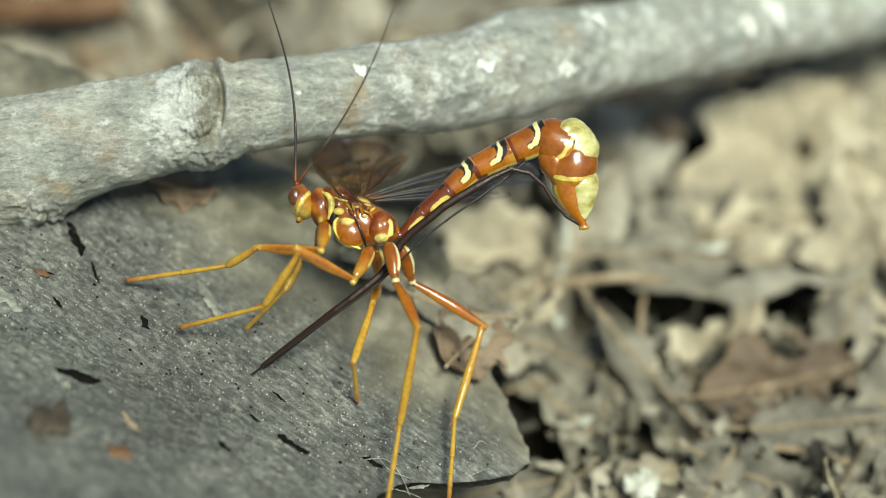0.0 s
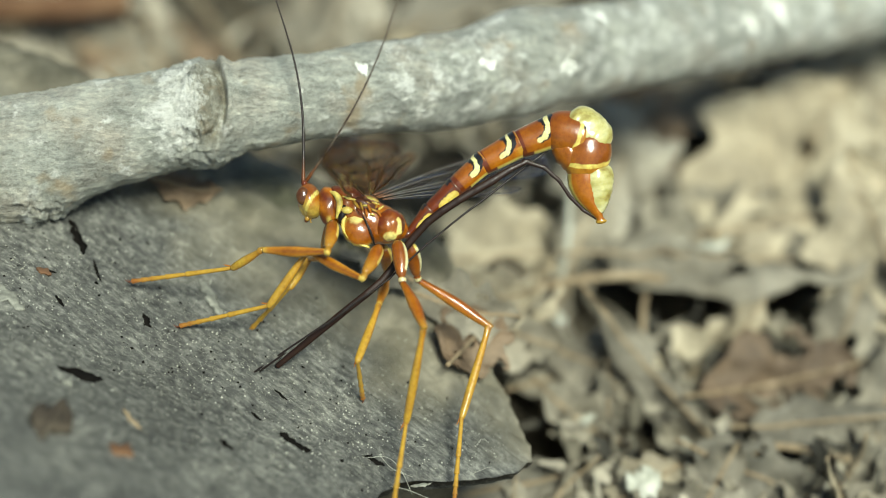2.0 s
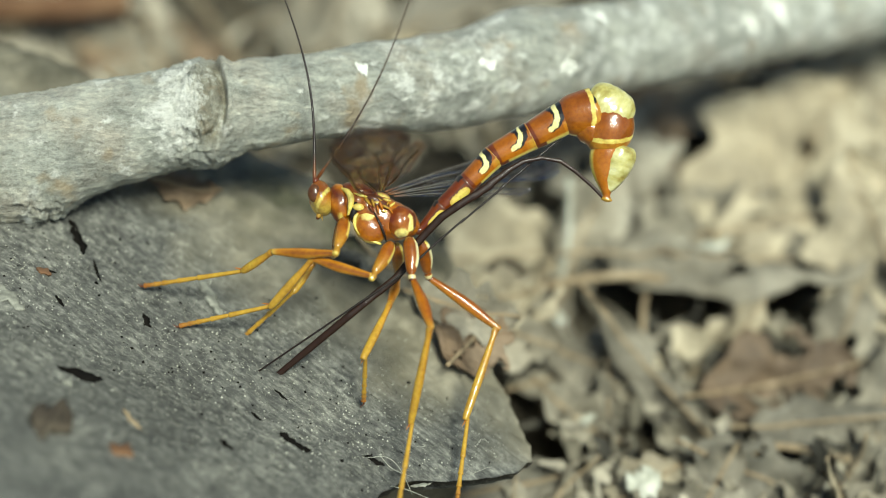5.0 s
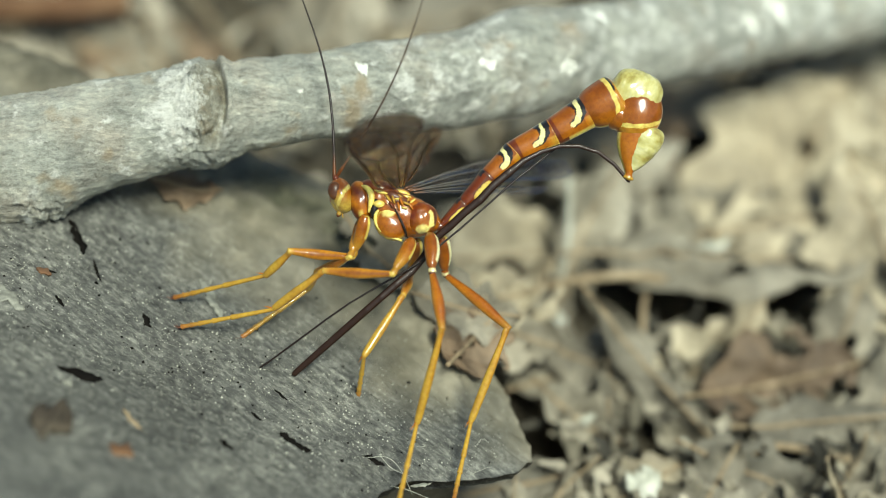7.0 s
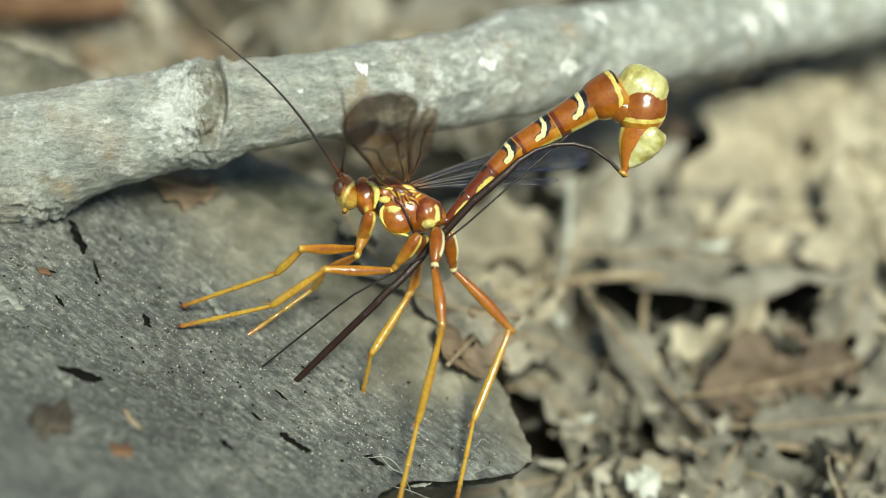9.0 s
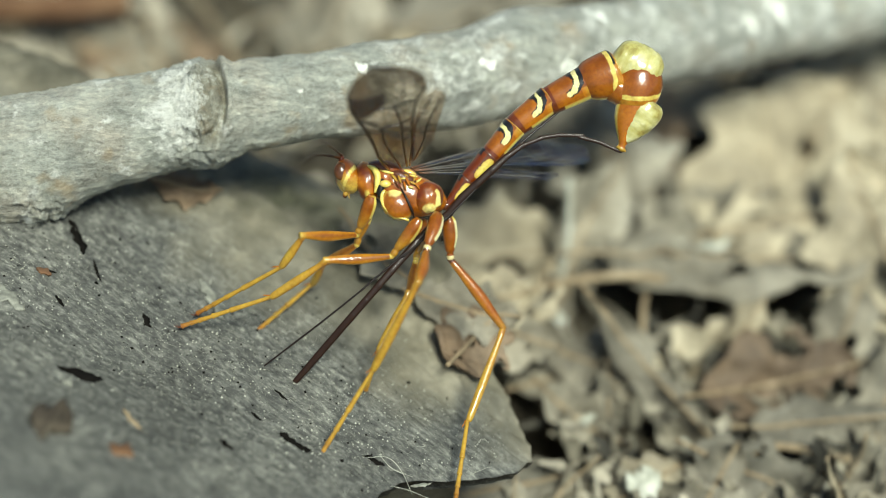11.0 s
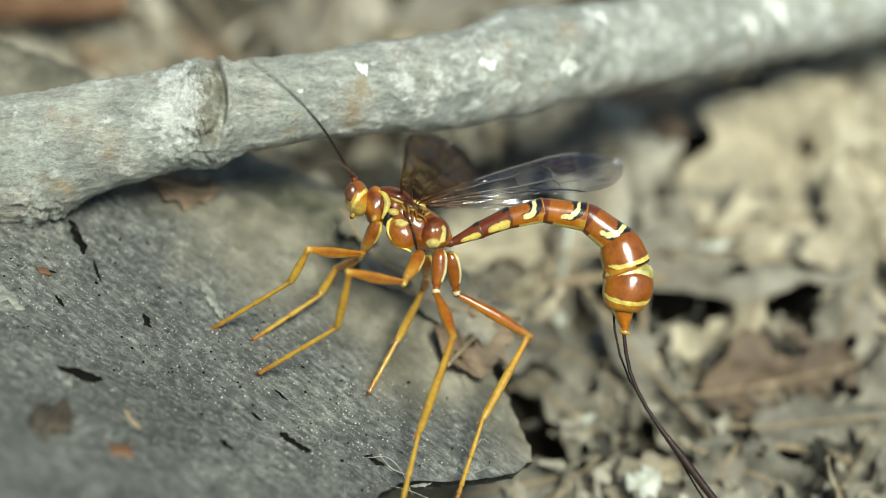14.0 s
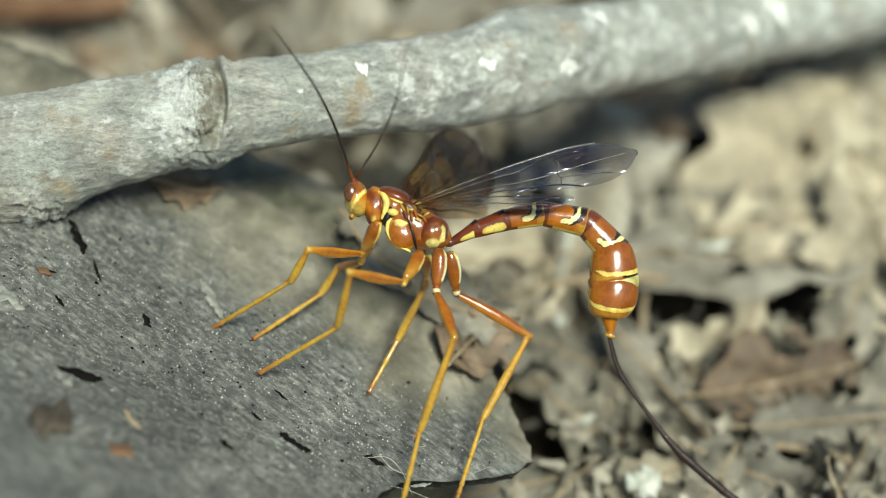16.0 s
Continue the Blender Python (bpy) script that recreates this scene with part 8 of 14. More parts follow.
    walk(PARTS["abdomen/segment_one"], [
        (0, bone(3.37, -1.78, 0.00, 0.776, 0.630, 0.000)),
        (1.5, bone(3.37, -1.78, 0.00, 0.747, 0.664, 0.000)),
        (3, bone(3.37, -1.78, 0.00, 0.769, 0.640, 0.000)),
        (5.8, bone(3.37, -1.78, 0.00, 0.758, 0.652, 0.000)),
        (6.3, bone(3.37, -1.78, 0.00, 0.758, 0.653, 0.000)),
        (6.5, bone(3.37, -1.78, 0.00, 0.820, 0.573, 0.000)),
        (7, bone(3.37, -1.78, 0.00, 0.815, 0.579, 0.000)),
        (7.5, bone(3.37, -1.78, 0.00, 0.778, 0.628, 0.000)),
        (9.2, bone(3.37, -1.78, 0.00, 0.789, 0.615, 0.000)),
        (12.2, bone(3.37, -1.78, 0.00, 0.684, 0.729, 0.000)),
        (12.5, bone(3.37, -1.78, 0.00, 0.659, 0.752, 0.000)),
        (12.7, bone(3.37, -1.78, 0.00, 0.533, 0.846, 0.000)),
        (12.8, bone(3.37, -1.78, 0.00, 0.501, 0.866, 0.000)),
        (12.9, bone(3.37, -1.78, 0.00, 0.426, 0.905, 0.000)),
        (13, bone(3.37, -1.78, 0.00, 0.578, 0.816, 0.000)),
        (13.1, bone(3.37, -1.78, 0.00, 0.805, 0.594, 0.000)),
        (13.2, bone(3.37, -1.78, 0.00, 0.859, 0.512, 0.000)),
        (13.4, bone(3.37, -1.78, 0.00, 0.876, 0.483, 0.000)),
        (13.6, bone(3.37, -1.78, 0.00, 0.956, 0.293, 0.000)),
        (13.8, bone(3.37, -1.78, 0.00, 0.948, 0.317, 0.000)),
        (14, bone(3.37, -1.78, 0.00, 0.909, 0.416, 0.000)),
        (14.5, bone(3.37, -1.78, 0.00, 0.890, 0.455, 0.000)),
        (15.5, bone(3.37, -1.78, 0.00, 0.904, 0.427, 0.000)),
        (16, bone(3.37, -1.78, 0.00, 0.881, 0.473, 0.000)),
    ])
    walk(PARTS["abdomen/segment_two"], [
        (0, bone(6.04, 0.40, 0.00, 0.833, 0.553, 0.000)),
        (1, bone(5.96, 0.47, 0.00, 0.832, 0.554, 0.000)),
        (2, bone(6.10, 0.53, 0.00, 0.811, 0.585, 0.000)),
        (2.5, bone(6.13, 0.53, 0.00, 0.816, 0.579, 0.000)),
        (3, bone(5.95, 0.38, 0.00, 0.836, 0.548, 0.000)),
        (5.8, bone(6.13, 0.60, 0.00, 0.802, 0.598, 0.000)),
        (6.3, bone(6.18, 0.64, 0.00, 0.792, 0.611, 0.000)),
        (6.5, bone(6.56, 0.46, 0.00, 0.769, 0.639, 0.000)),
        (7, bone(6.52, 0.46, 0.00, 0.773, 0.635, 0.000)),
        (7.5, bone(6.24, 0.54, 0.00, 0.787, 0.617, 0.000)),
        (9.2, bone(6.10, 0.36, 0.00, 0.796, 0.606, 0.000)),
        (11.5, bone(5.87, 0.76, 0.00, 0.768, 0.640, 0.000)),
        (12, bone(5.94, 0.99, 0.00, 0.755, 0.655, 0.000)),
        (12.2, bone(6.05, 1.08, 0.00, 0.771, 0.636, 0.000)),
        (12.5, bone(5.80, 1.00, 0.00, 0.707, 0.707, 0.000)),
        (12.7, bone(5.45, 1.52, 0.00, 0.630, 0.777, 0.000)),
        (12.8, bone(5.19, 1.38, 0.00, 0.541, 0.841, 0.000)),
        (12.9, bone(4.97, 1.63, 0.00, 0.563, 0.826, 0.000)),
        (13, bone(5.51, 1.26, 0.00, 0.687, 0.726, 0.000)),
        (13.1, bone(5.88, 0.08, 0.00, 0.781, 0.624, 0.000)),
        (13.2, bone(6.22, -0.07, 0.00, 0.882, 0.471, 0.000)),
        (13.4, bone(6.49, -0.05, 0.00, 0.926, 0.378, 0.000)),
        (13.6, bone(6.51, -0.81, 0.00, 1.000, 0.009, 0.000)),
        (13.8, bone(6.53, -0.72, 0.00, 0.979, 0.204, 0.000)),
        (14, bone(6.43, -0.37, 0.00, 0.917, 0.399, 0.000)),
        (14.5, bone(5.84, -0.51, 0.00, 0.987, 0.158, 0.000)),
        (15, bone(5.97, -0.53, 0.00, 0.951, 0.309, 0.000)),
        (15.5, bone(5.99, -0.54, 0.00, 0.966, 0.257, 0.000)),
        (16, bone(5.88, -0.43, 0.00, 0.950, 0.311, 0.000)),
    ])
    walk(PARTS["abdomen/segment_three"], [
        (0, bone(9.01, 2.37, 0.00, 0.798, 0.603, 0.000)),
        (0.5, bone(9.05, 2.55, 0.00, 0.803, 0.596, 0.000)),
        (1, bone(9.03, 2.52, 0.00, 0.823, 0.568, 0.000)),
        (1.5, bone(9.03, 2.72, 0.00, 0.817, 0.577, 0.000)),
        (2.5, bone(9.23, 2.73, 0.00, 0.819, 0.574, 0.000)),
        (3, bone(9.12, 2.46, 0.00, 0.828, 0.561, 0.000)),
        (4.2, bone(9.15, 2.59, 0.00, 0.809, 0.588, 0.000)),
        (6.3, bone(8.75, 2.63, 0.00, 0.750, 0.661, 0.000)),
        (6.5, bone(9.09, 2.56, 0.00, 0.772, 0.635, 0.000)),
        (7, bone(9.10, 2.58, 0.00, 0.797, 0.604, 0.000)),
        (7.5, bone(8.97, 2.68, 0.00, 0.790, 0.613, 0.000)),
        (9.2, bone(8.93, 2.51, 0.00, 0.816, 0.578, 0.000)),
        (11.5, bone(8.71, 3.11, 0.00, 0.742, 0.671, 0.000)),
        (12, bone(8.70, 3.39, 0.00, 0.745, 0.667, 0.000)),
        (12.2, bone(8.83, 3.38, 0.00, 0.669, 0.743, 0.000)),
        (12.5, bone(8.40, 3.59, 0.00, 0.685, 0.728, 0.000)),
        (12.7, bone(8.04, 4.71, 0.00, 0.630, 0.777, 0.000)),
        (12.8, bone(7.55, 5.04, 0.00, 0.477, 0.879, 0.000)),
        (12.9, bone(7.38, 5.17, 0.00, 0.362, 0.932, 0.000)),
        (13, bone(7.97, 3.85, 0.00, 0.544, 0.839, 0.000)),
        (13.1, bone(8.70, 2.33, 0.00, 0.680, 0.733, 0.000)),
        (13.2, bone(9.52, 1.69, 0.00, 0.844, 0.536, 0.000)),
        (13.4, bone(9.59, 1.21, 0.00, 0.906, 0.423, 0.000)),
        (13.6, bone(9.88, -0.79, 0.00, 0.999, 0.037, 0.000)),
        (13.8, bone(9.59, -0.08, 0.00, 0.989, 0.150, 0.000)),
        (14, bone(9.30, 0.88, 0.00, 0.969, 0.247, 0.000)),
        (14.5, bone(9.02, -0.00, 0.00, 0.995, 0.099, 0.000)),
        (15, bone(9.21, 0.53, 0.00, 0.982, 0.189, 0.000)),
        (15.5, bone(9.23, 0.33, 0.00, 0.990, 0.140, 0.000)),
        (16, bone(9.25, 0.67, 0.00, 0.984, 0.176, 0.000)),
    ])
    walk(PARTS["abdomen/segment_four"], [
        (0, bone(11.88, 4.54, 0.00, 0.937, 0.348, 0.000)),
        (0.5, bone(11.95, 4.70, 0.00, 0.934, 0.357, 0.000)),
        (1, bone(12.01, 4.58, 0.00, 0.940, 0.342, 0.000)),
        (1.5, bone(11.99, 4.81, 0.00, 0.930, 0.368, 0.000)),
        (2.5, bone(12.26, 4.85, 0.00, 0.928, 0.373, 0.000)),
        (3, bone(12.24, 4.56, 0.00, 0.937, 0.349, 0.000)),
        (4.2, bone(12.34, 4.91, 0.00, 0.928, 0.371, 0.000)),
        (6.3, bone(11.90, 5.41, 0.00, 0.927, 0.375, 0.000)),
        (6.5, bone(12.30, 5.20, 0.00, 0.941, 0.339, 0.000)),
        (7, bone(12.41, 5.09, 0.00, 0.943, 0.332, 0.000)),
        (7.5, bone(12.32, 5.28, 0.00, 0.938, 0.345, 0.000)),
        (8, bone(12.24, 5.03, 0.00, 0.936, 0.353, 0.000)),
        (8.5, bone(12.21, 4.88, 0.00, 0.912, 0.409, 0.000)),
        (9.2, bone(12.22, 4.83, 0.00, 0.929, 0.370, 0.000)),
        (11.8, bone(11.92, 6.17, 0.00, 0.854, 0.519, 0.000)),
        (12, bone(11.91, 6.27, 0.00, 0.854, 0.520, 0.000)),
        (12.2, bone(11.48, 6.32, 0.00, 0.812, 0.583, 0.000)),
        (12.5, bone(11.35, 6.73, 0.00, 0.825, 0.566, 0.000)),
        (12.7, bone(11.05, 8.44, 0.00, 0.493, 0.870, 0.000)),
        (12.8, bone(9.52, 8.67, 0.00, 0.400, 0.917, 0.000)),
        (12.9, bone(8.84, 8.93, 0.00, 0.378, 0.926, 0.000)),
        (13, bone(10.64, 7.97, 0.00, 0.514, 0.858, 0.000)),
        (13.1, bone(11.64, 5.50, 0.00, 0.806, 0.592, 0.000)),
        (13.2, bone(13.19, 4.02, 0.00, 0.950, 0.311, 0.000)),
        (13.4, bone(13.31, 2.95, 0.00, 0.976, 0.216, 0.000)),
        (13.6, bone(14.16, -0.63, 0.00, 0.989, -0.146, 0.000)),
        (13.8, bone(13.87, 0.57, 0.00, 0.981, -0.195, 0.000)),
        (14, bone(13.27, 1.89, 0.00, 0.988, -0.152, 0.000)),
        (14.5, bone(13.61, 0.45, 0.00, 0.988, -0.154, 0.000)),
        (15, bone(13.44, 1.34, 0.00, 0.985, -0.174, 0.000)),
        (15.5, bone(13.64, 0.95, 0.00, 0.986, -0.166, 0.000)),
        (16, bone(13.35, 1.41, 0.00, 0.978, -0.208, 0.000)),
    ])
    walk(PARTS["abdomen/segment_five"], [
        (0, bone(16.17, 6.13, 0.00, 0.955, 0.298, 0.000)),
        (0.5, bone(16.21, 6.33, 0.00, 0.957, 0.290, 0.000)),
        (1, bone(16.28, 6.13, 0.00, 0.966, 0.258, 0.000)),
        (1.5, bone(16.21, 6.48, 0.00, 0.963, 0.269, 0.000)),
        (2, bone(16.41, 6.49, 0.00, 0.967, 0.255, 0.000)),
        (2.5, bone(16.50, 6.56, 0.00, 0.952, 0.307, 0.000)),
        (3, bone(16.56, 6.17, 0.00, 0.944, 0.329, 0.000)),
        (3.5, bone(16.60, 6.42, 0.00, 0.924, 0.383, 0.000)),
        (4.2, bone(16.69, 6.65, 0.00, 0.926, 0.377, 0.000)),
        (6.3, bone(16.17, 7.14, 0.00, 0.921, 0.391, 0.000)),
        (6.5, bone(16.68, 6.78, 0.00, 0.913, 0.408, 0.000)),
        (7, bone(16.83, 6.65, 0.00, 0.920, 0.391, 0.000)),
        (7.5, bone(16.77, 6.92, 0.00, 0.920, 0.393, 0.000)),
        (8, bone(16.71, 6.72, 0.00, 0.932, 0.363, 0.000)),
        (8.5, bone(16.53, 6.82, 0.00, 0.933, 0.359, 0.000)),
        (9.2, bone(16.66, 6.60, 0.00, 0.934, 0.358, 0.000)),
        (11.3, bone(15.98, 8.21, 0.00, 0.951, 0.309, 0.000)),
        (11.5, bone(16.02, 8.51, 0.00, 0.951, 0.309, 0.000)),
        (12, bone(15.99, 8.75, 0.00, 0.951, 0.310, 0.000)),
        (12.2, bone(15.63, 9.30, 0.00, 0.939, 0.345, 0.000)),
        (12.5, bone(15.21, 9.38, 0.00, 0.889, 0.458, 0.000)),
        (12.7, bone(13.11, 12.06, 0.00, 0.653, 0.757, 0.000)),
        (12.8, bone(11.26, 12.67, 0.00, 0.449, 0.893, 0.000)),
        (12.9, bone(10.48, 12.95, 0.00, 0.425, 0.905, 0.000)),
        (13, bone(12.62, 11.29, 0.00, 0.507, 0.862, 0.000)),
        (13.1, bone(15.66, 8.44, 0.00, 0.744, 0.668, 0.000)),
        (13.2, bone(18.01, 5.59, 0.00, 0.922, 0.388, 0.000)),
        (13.4, bone(18.24, 4.04, 0.00, 0.983, 0.182, 0.000)),
        (13.6, bone(18.89, -1.32, 0.00, 0.970, -0.243, 0.000)),
        (13.8, bone(18.60, -0.37, 0.00, 0.879, -0.476, 0.000)),
        (14, bone(18.18, 1.14, 0.00, 0.799, -0.601, 0.000)),
        (14.5, bone(18.51, -0.31, 0.00, 0.817, -0.577, 0.000)),
        (15, bone(18.52, 0.45, 0.00, 0.770, -0.638, 0.000)),
        (15.5, bone(18.66, 0.10, 0.00, 0.788, -0.616, 0.000)),
        (16, bone(18.25, 0.37, 0.00, 0.680, -0.734, 0.000)),
    ])
    walk(PARTS["abdomen/segment_six"], [
        (0, bone(20.18, 7.38, 0.00, 0.863, -0.504, 0.000)),
        (0.5, bone(20.23, 7.55, 0.00, 0.897, -0.443, 0.000)),
        (1, bone(20.34, 7.22, 0.00, 0.916, -0.401, 0.000)),
        (1.5, bone(20.26, 7.61, 0.00, 0.948, -0.317, 0.000)),
        (2, bone(20.47, 7.57, 0.00, 0.967, -0.257, 0.000)),
        (2.5, bone(20.61, 7.88, 0.00, 0.982, -0.188, 0.000)),
        (3, bone(20.76, 7.64, 0.00, 0.990, -0.143, 0.000)),
        (3.5, bone(20.83, 8.17, 0.00, 0.998, -0.059, 0.000)),
        (4.2, bone(20.98, 8.40, 0.00, 0.999, -0.039, 0.000)),
        (5.2, bone(20.76, 8.68, 0.00, 0.978, 0.208, 0.000)),
        (6.3, bone(20.51, 8.98, 0.00, 0.916, 0.401, 0.000)),
        (6.5, bone(21.05, 8.73, 0.00, 0.928, 0.372, 0.000)),
        (7, bone(21.23, 8.52, 0.00, 0.920, 0.393, 0.000)),
        (7.5, bone(21.19, 8.80, 0.00, 0.923, 0.384, 0.000)),
        (8, bone(21.18, 8.46, 0.00, 0.937, 0.349, 0.000)),
        (8.5, bone(21.14, 8.59, 0.00, 0.934, 0.357, 0.000)),
        (9.2, bone(21.21, 8.35, 0.00, 0.943, 0.332, 0.000)),
        (11.3, bone(20.54, 9.69, 0.00, 0.967, 0.256, 0.000)),
        (11.5, bone(20.58, 9.99, 0.00, 0.967, 0.256, 0.000)),
        (12, bone(20.52, 10.23, 0.00, 0.967, 0.254, 0.000)),
        (12.2, bone(20.17, 10.96, 0.00, 0.940, 0.340, 0.000)),
        (12.5, bone(19.55, 11.61, 0.00, 0.925, 0.380, 0.000)),
        (12.7, bone(16.06, 15.48, 0.00, 0.601, 0.800, 0.000)),
        (12.8, bone(13.24, 16.61, 0.00, 0.583, 0.813, 0.000)),
        (12.9, bone(12.62, 17.50, 0.00, 0.598, 0.802, 0.000)),
        (13, bone(15.22, 15.70, 0.00, 0.746, 0.666, 0.000)),
        (13.1, bone(19.27, 11.68, 0.00, 0.780, 0.626, 0.000)),
        (13.2, bone(22.07, 7.30, 0.00, 0.940, 0.340, 0.000)),
        (13.4, bone(22.58, 4.85, 0.00, 0.900, 0.430, 0.000)),
        (13.5, bone(22.83, 1.24, 0.00, 0.985, 0.130, 0.000)),
        (13.6, bone(23.07, -2.37, 0.00, 0.985, -0.170, 0.000)),
        (13.8, bone(22.58, -2.52, 0.00, 0.780, -0.630, 0.000)),
        (14, bone(21.62, -1.45, 0.00, 0.402, -0.916, 0.000)),
        (14.5, bone(21.96, -2.75, 0.00, 0.484, -0.875, 0.000)),
        (15, bone(21.63, -2.13, 0.00, 0.278, -0.961, 0.000)),
        (15.5, bone(21.83, -2.38, 0.00, 0.347, -0.938, 0.000)),
        (16, bone(20.90, -2.50, 0.00, 0.177, -0.984, 0.000)),
    ])
    walk(PARTS["abdomen/segment_seven"], [
        (0, bone(23.10, 4.62, 0.00, -0.102, -0.995, 0.000)),
        (0.5, bone(23.28, 4.91, 0.00, -0.097, -0.995, 0.000)),
        (1, bone(23.46, 4.62, 0.00, -0.117, -0.993, 0.000)),
        (1.5, bone(23.57, 5.20, 0.00, -0.093, -0.996, 0.000)),
        (2.5, bone(24.24, 5.48, 0.00, -0.086, -0.996, 0.000)),
        (3, bone(24.52, 5.04, 0.00, -0.104, -0.995, 0.000)),
        (3.5, bone(24.82, 5.52, 0.00, -0.084, -0.996, 0.000)),
        (4, bone(24.84, 5.70, 0.00, -0.082, -0.997, 0.000)),
        (4.2, bone(25.06, 5.98, 0.00, -0.085, -0.996, 0.000)),
        (6.3, bone(25.75, 8.99, 0.00, -0.114, -0.993, 0.000)),
        (6.5, bone(26.33, 8.60, 0.00, -0.098, -0.995, 0.000)),
        (7, bone(26.50, 8.23, 0.00, -0.096, -0.995, 0.000)),
        (7.5, bone(26.47, 8.52, 0.00, -0.106, -0.994, 0.000)),
        (8, bone(26.42, 7.86, 0.00, -0.130, -0.992, 0.000)),
        (8.5, bone(26.49, 7.89, 0.00, -0.152, -0.988, 0.000)),
        (9.2, bone(26.60, 7.49, 0.00, -0.195, -0.981, 0.000)),
        (11.3, bone(26.03, 9.17, 0.00, -0.149, -0.989, 0.000)),
        (11.5, bone(26.08, 9.47, 0.00, -0.149, -0.989, 0.000)),
        (12, bone(26.00, 9.56, 0.00, -0.165, -0.986, 0.000)),
        (12.2, bone(25.68, 10.46, 0.00, -0.131, -0.991, 0.000)),
        (12.5, bone(25.13, 12.03, 0.00, -0.157, -0.988, 0.000)),
        (12.7, bone(20.51, 18.58, 0.00, 0.392, -0.920, 0.000)),
        (12.8, bone(17.49, 20.02, 0.00, 0.529, -0.848, 0.000)),
        (12.9, bone(17.25, 20.87, 0.00, 0.693, -0.721, 0.000)),
        (13, bone(19.50, 17.49, 0.00, 0.693, -0.721, 0.000)),
        (13.1, bone(23.72, 13.36, 0.00, 0.665, -0.747, 0.000)),
        (13.2, bone(26.41, 7.05, 0.00, 0.645, -0.764, 0.000)),
        (13.4, bone(26.89, 3.39, 0.00, 0.500, -0.866, 0.000)),
        (13.6, bone(26.88, -5.17, 0.00, 0.405, -0.914, 0.000)),
        (13.8, bone(24.88, -6.43, 0.00, 0.015, -1.000, 0.000)),
        (14, bone(22.88, -5.83, 0.00, -0.114, -0.993, 0.000)),
        (14.5, bone(23.75, -6.39, 0.00, 0.179, -0.984, 0.000)),
        (15, bone(22.40, -5.95, 0.00, -0.007, -1.000, 0.000)),
        (15.5, bone(23.05, -6.37, 0.00, 0.071, -0.997, 0.000)),
        (16, bone(21.26, -6.74, 0.00, -0.110, -0.994, 0.000)),
    ])
    walk(PARTS["abdomen/segment_eight"], [
        (0, bone(22.82, 1.94, 0.00, 0.100, -0.995, 0.000)),
        (0.5, bone(23.01, 2.09, 0.00, 0.111, -0.994, 0.000)),
        (1, bone(23.12, 1.67, 0.00, 0.098, -0.995, 0.000)),
        (1.5, bone(23.28, 2.11, 0.00, 0.128, -0.992, 0.000)),
        (2, bone(23.60, 2.03, 0.00, 0.133, -0.991, 0.000)),
        (2.5, bone(23.97, 2.31, 0.00, 0.010, -1.000, 0.000)),
        (3, bone(24.20, 1.93, 0.00, -0.140, -0.990, 0.000)),
        (3.5, bone(24.56, 2.46, 0.00, -0.246, -0.969, 0.000)),
        (4, bone(24.60, 2.77, 0.00, -0.268, -0.963, 0.000)),
        (4.2, bone(24.79, 2.80, 0.00, -0.243, -0.970, 0.000)),
        (6.3, bone(25.39, 5.83, 0.00, -0.340, -0.940, 0.000)),
        (6.5, bone(26.03, 5.55, 0.00, -0.358, -0.934, 0.000)),
        (7, bone(26.21, 5.18, 0.00, -0.411, -0.912, 0.000)),
        (7.5, bone(26.14, 5.42, 0.00, -0.440, -0.898, 0.000)),
        (8, bone(25.99, 4.64, 0.00, -0.534, -0.845, 0.000)),
        (9.2, bone(25.95, 4.25, 0.00, -0.592, -0.806, 0.000)),
        (11.3, bone(25.57, 6.14, 0.00, -0.546, -0.838, 0.000)),
        (11.5, bone(25.62, 6.45, 0.00, -0.567, -0.824, 0.000)),
        (12, bone(25.49, 6.54, 0.00, -0.508, -0.861, 0.000)),
        (12.2, bone(25.35, 7.97, 0.00, -0.487, -0.873, 0.000)),
        (12.5, bone(24.70, 9.31, 0.00, -0.501, -0.866, 0.000)),
        (12.7, bone(21.54, 16.15, 0.00, -0.203, -0.979, 0.000)),
        (12.8, bone(18.64, 18.19, 0.00, 0.152, -0.988, 0.000)),
        (12.9, bone(18.78, 19.27, 0.00, 0.199, -0.980, 0.000)),
        (13, bone(20.71, 16.12, 0.00, 0.835, -0.550, 0.000)),
        (13.1, bone(25.31, 11.84, 0.00, 0.456, -0.890, 0.000)),
        (13.2, bone(27.61, 5.92, 0.00, 0.411, -0.912, 0.000)),
        (13.4, bone(27.47, 1.95, 0.00, 0.633, -0.774, 0.000)),
        (13.6, bone(27.33, -6.79, 0.00, 0.532, -0.847, 0.000)),
        (13.8, bone(25.04, -7.51, 0.00, -0.069, -0.998, 0.000)),
        (14, bone(22.85, -6.43, 0.00, -0.129, -0.992, 0.000)),
        (14.25, bone(23.05, -6.51, 0.00, 0.143, -0.990, 0.000)),
        (14.5, bone(23.28, -6.97, 0.00, 0.407, -0.913, 0.000)),
        (15, bone(22.11, -6.51, 0.00, 0.114, -0.994, 0.000)),
        (15.5, bone(22.45, -6.92, 0.00, 0.326, -0.945, 0.000)),
        (15.8, bone(21.72, -6.83, 0.00, 0.051, -0.999, 0.000)),
        (16, bone(21.35, -7.00, 0.00, -0.155, -0.988, 0.000)),
    ])
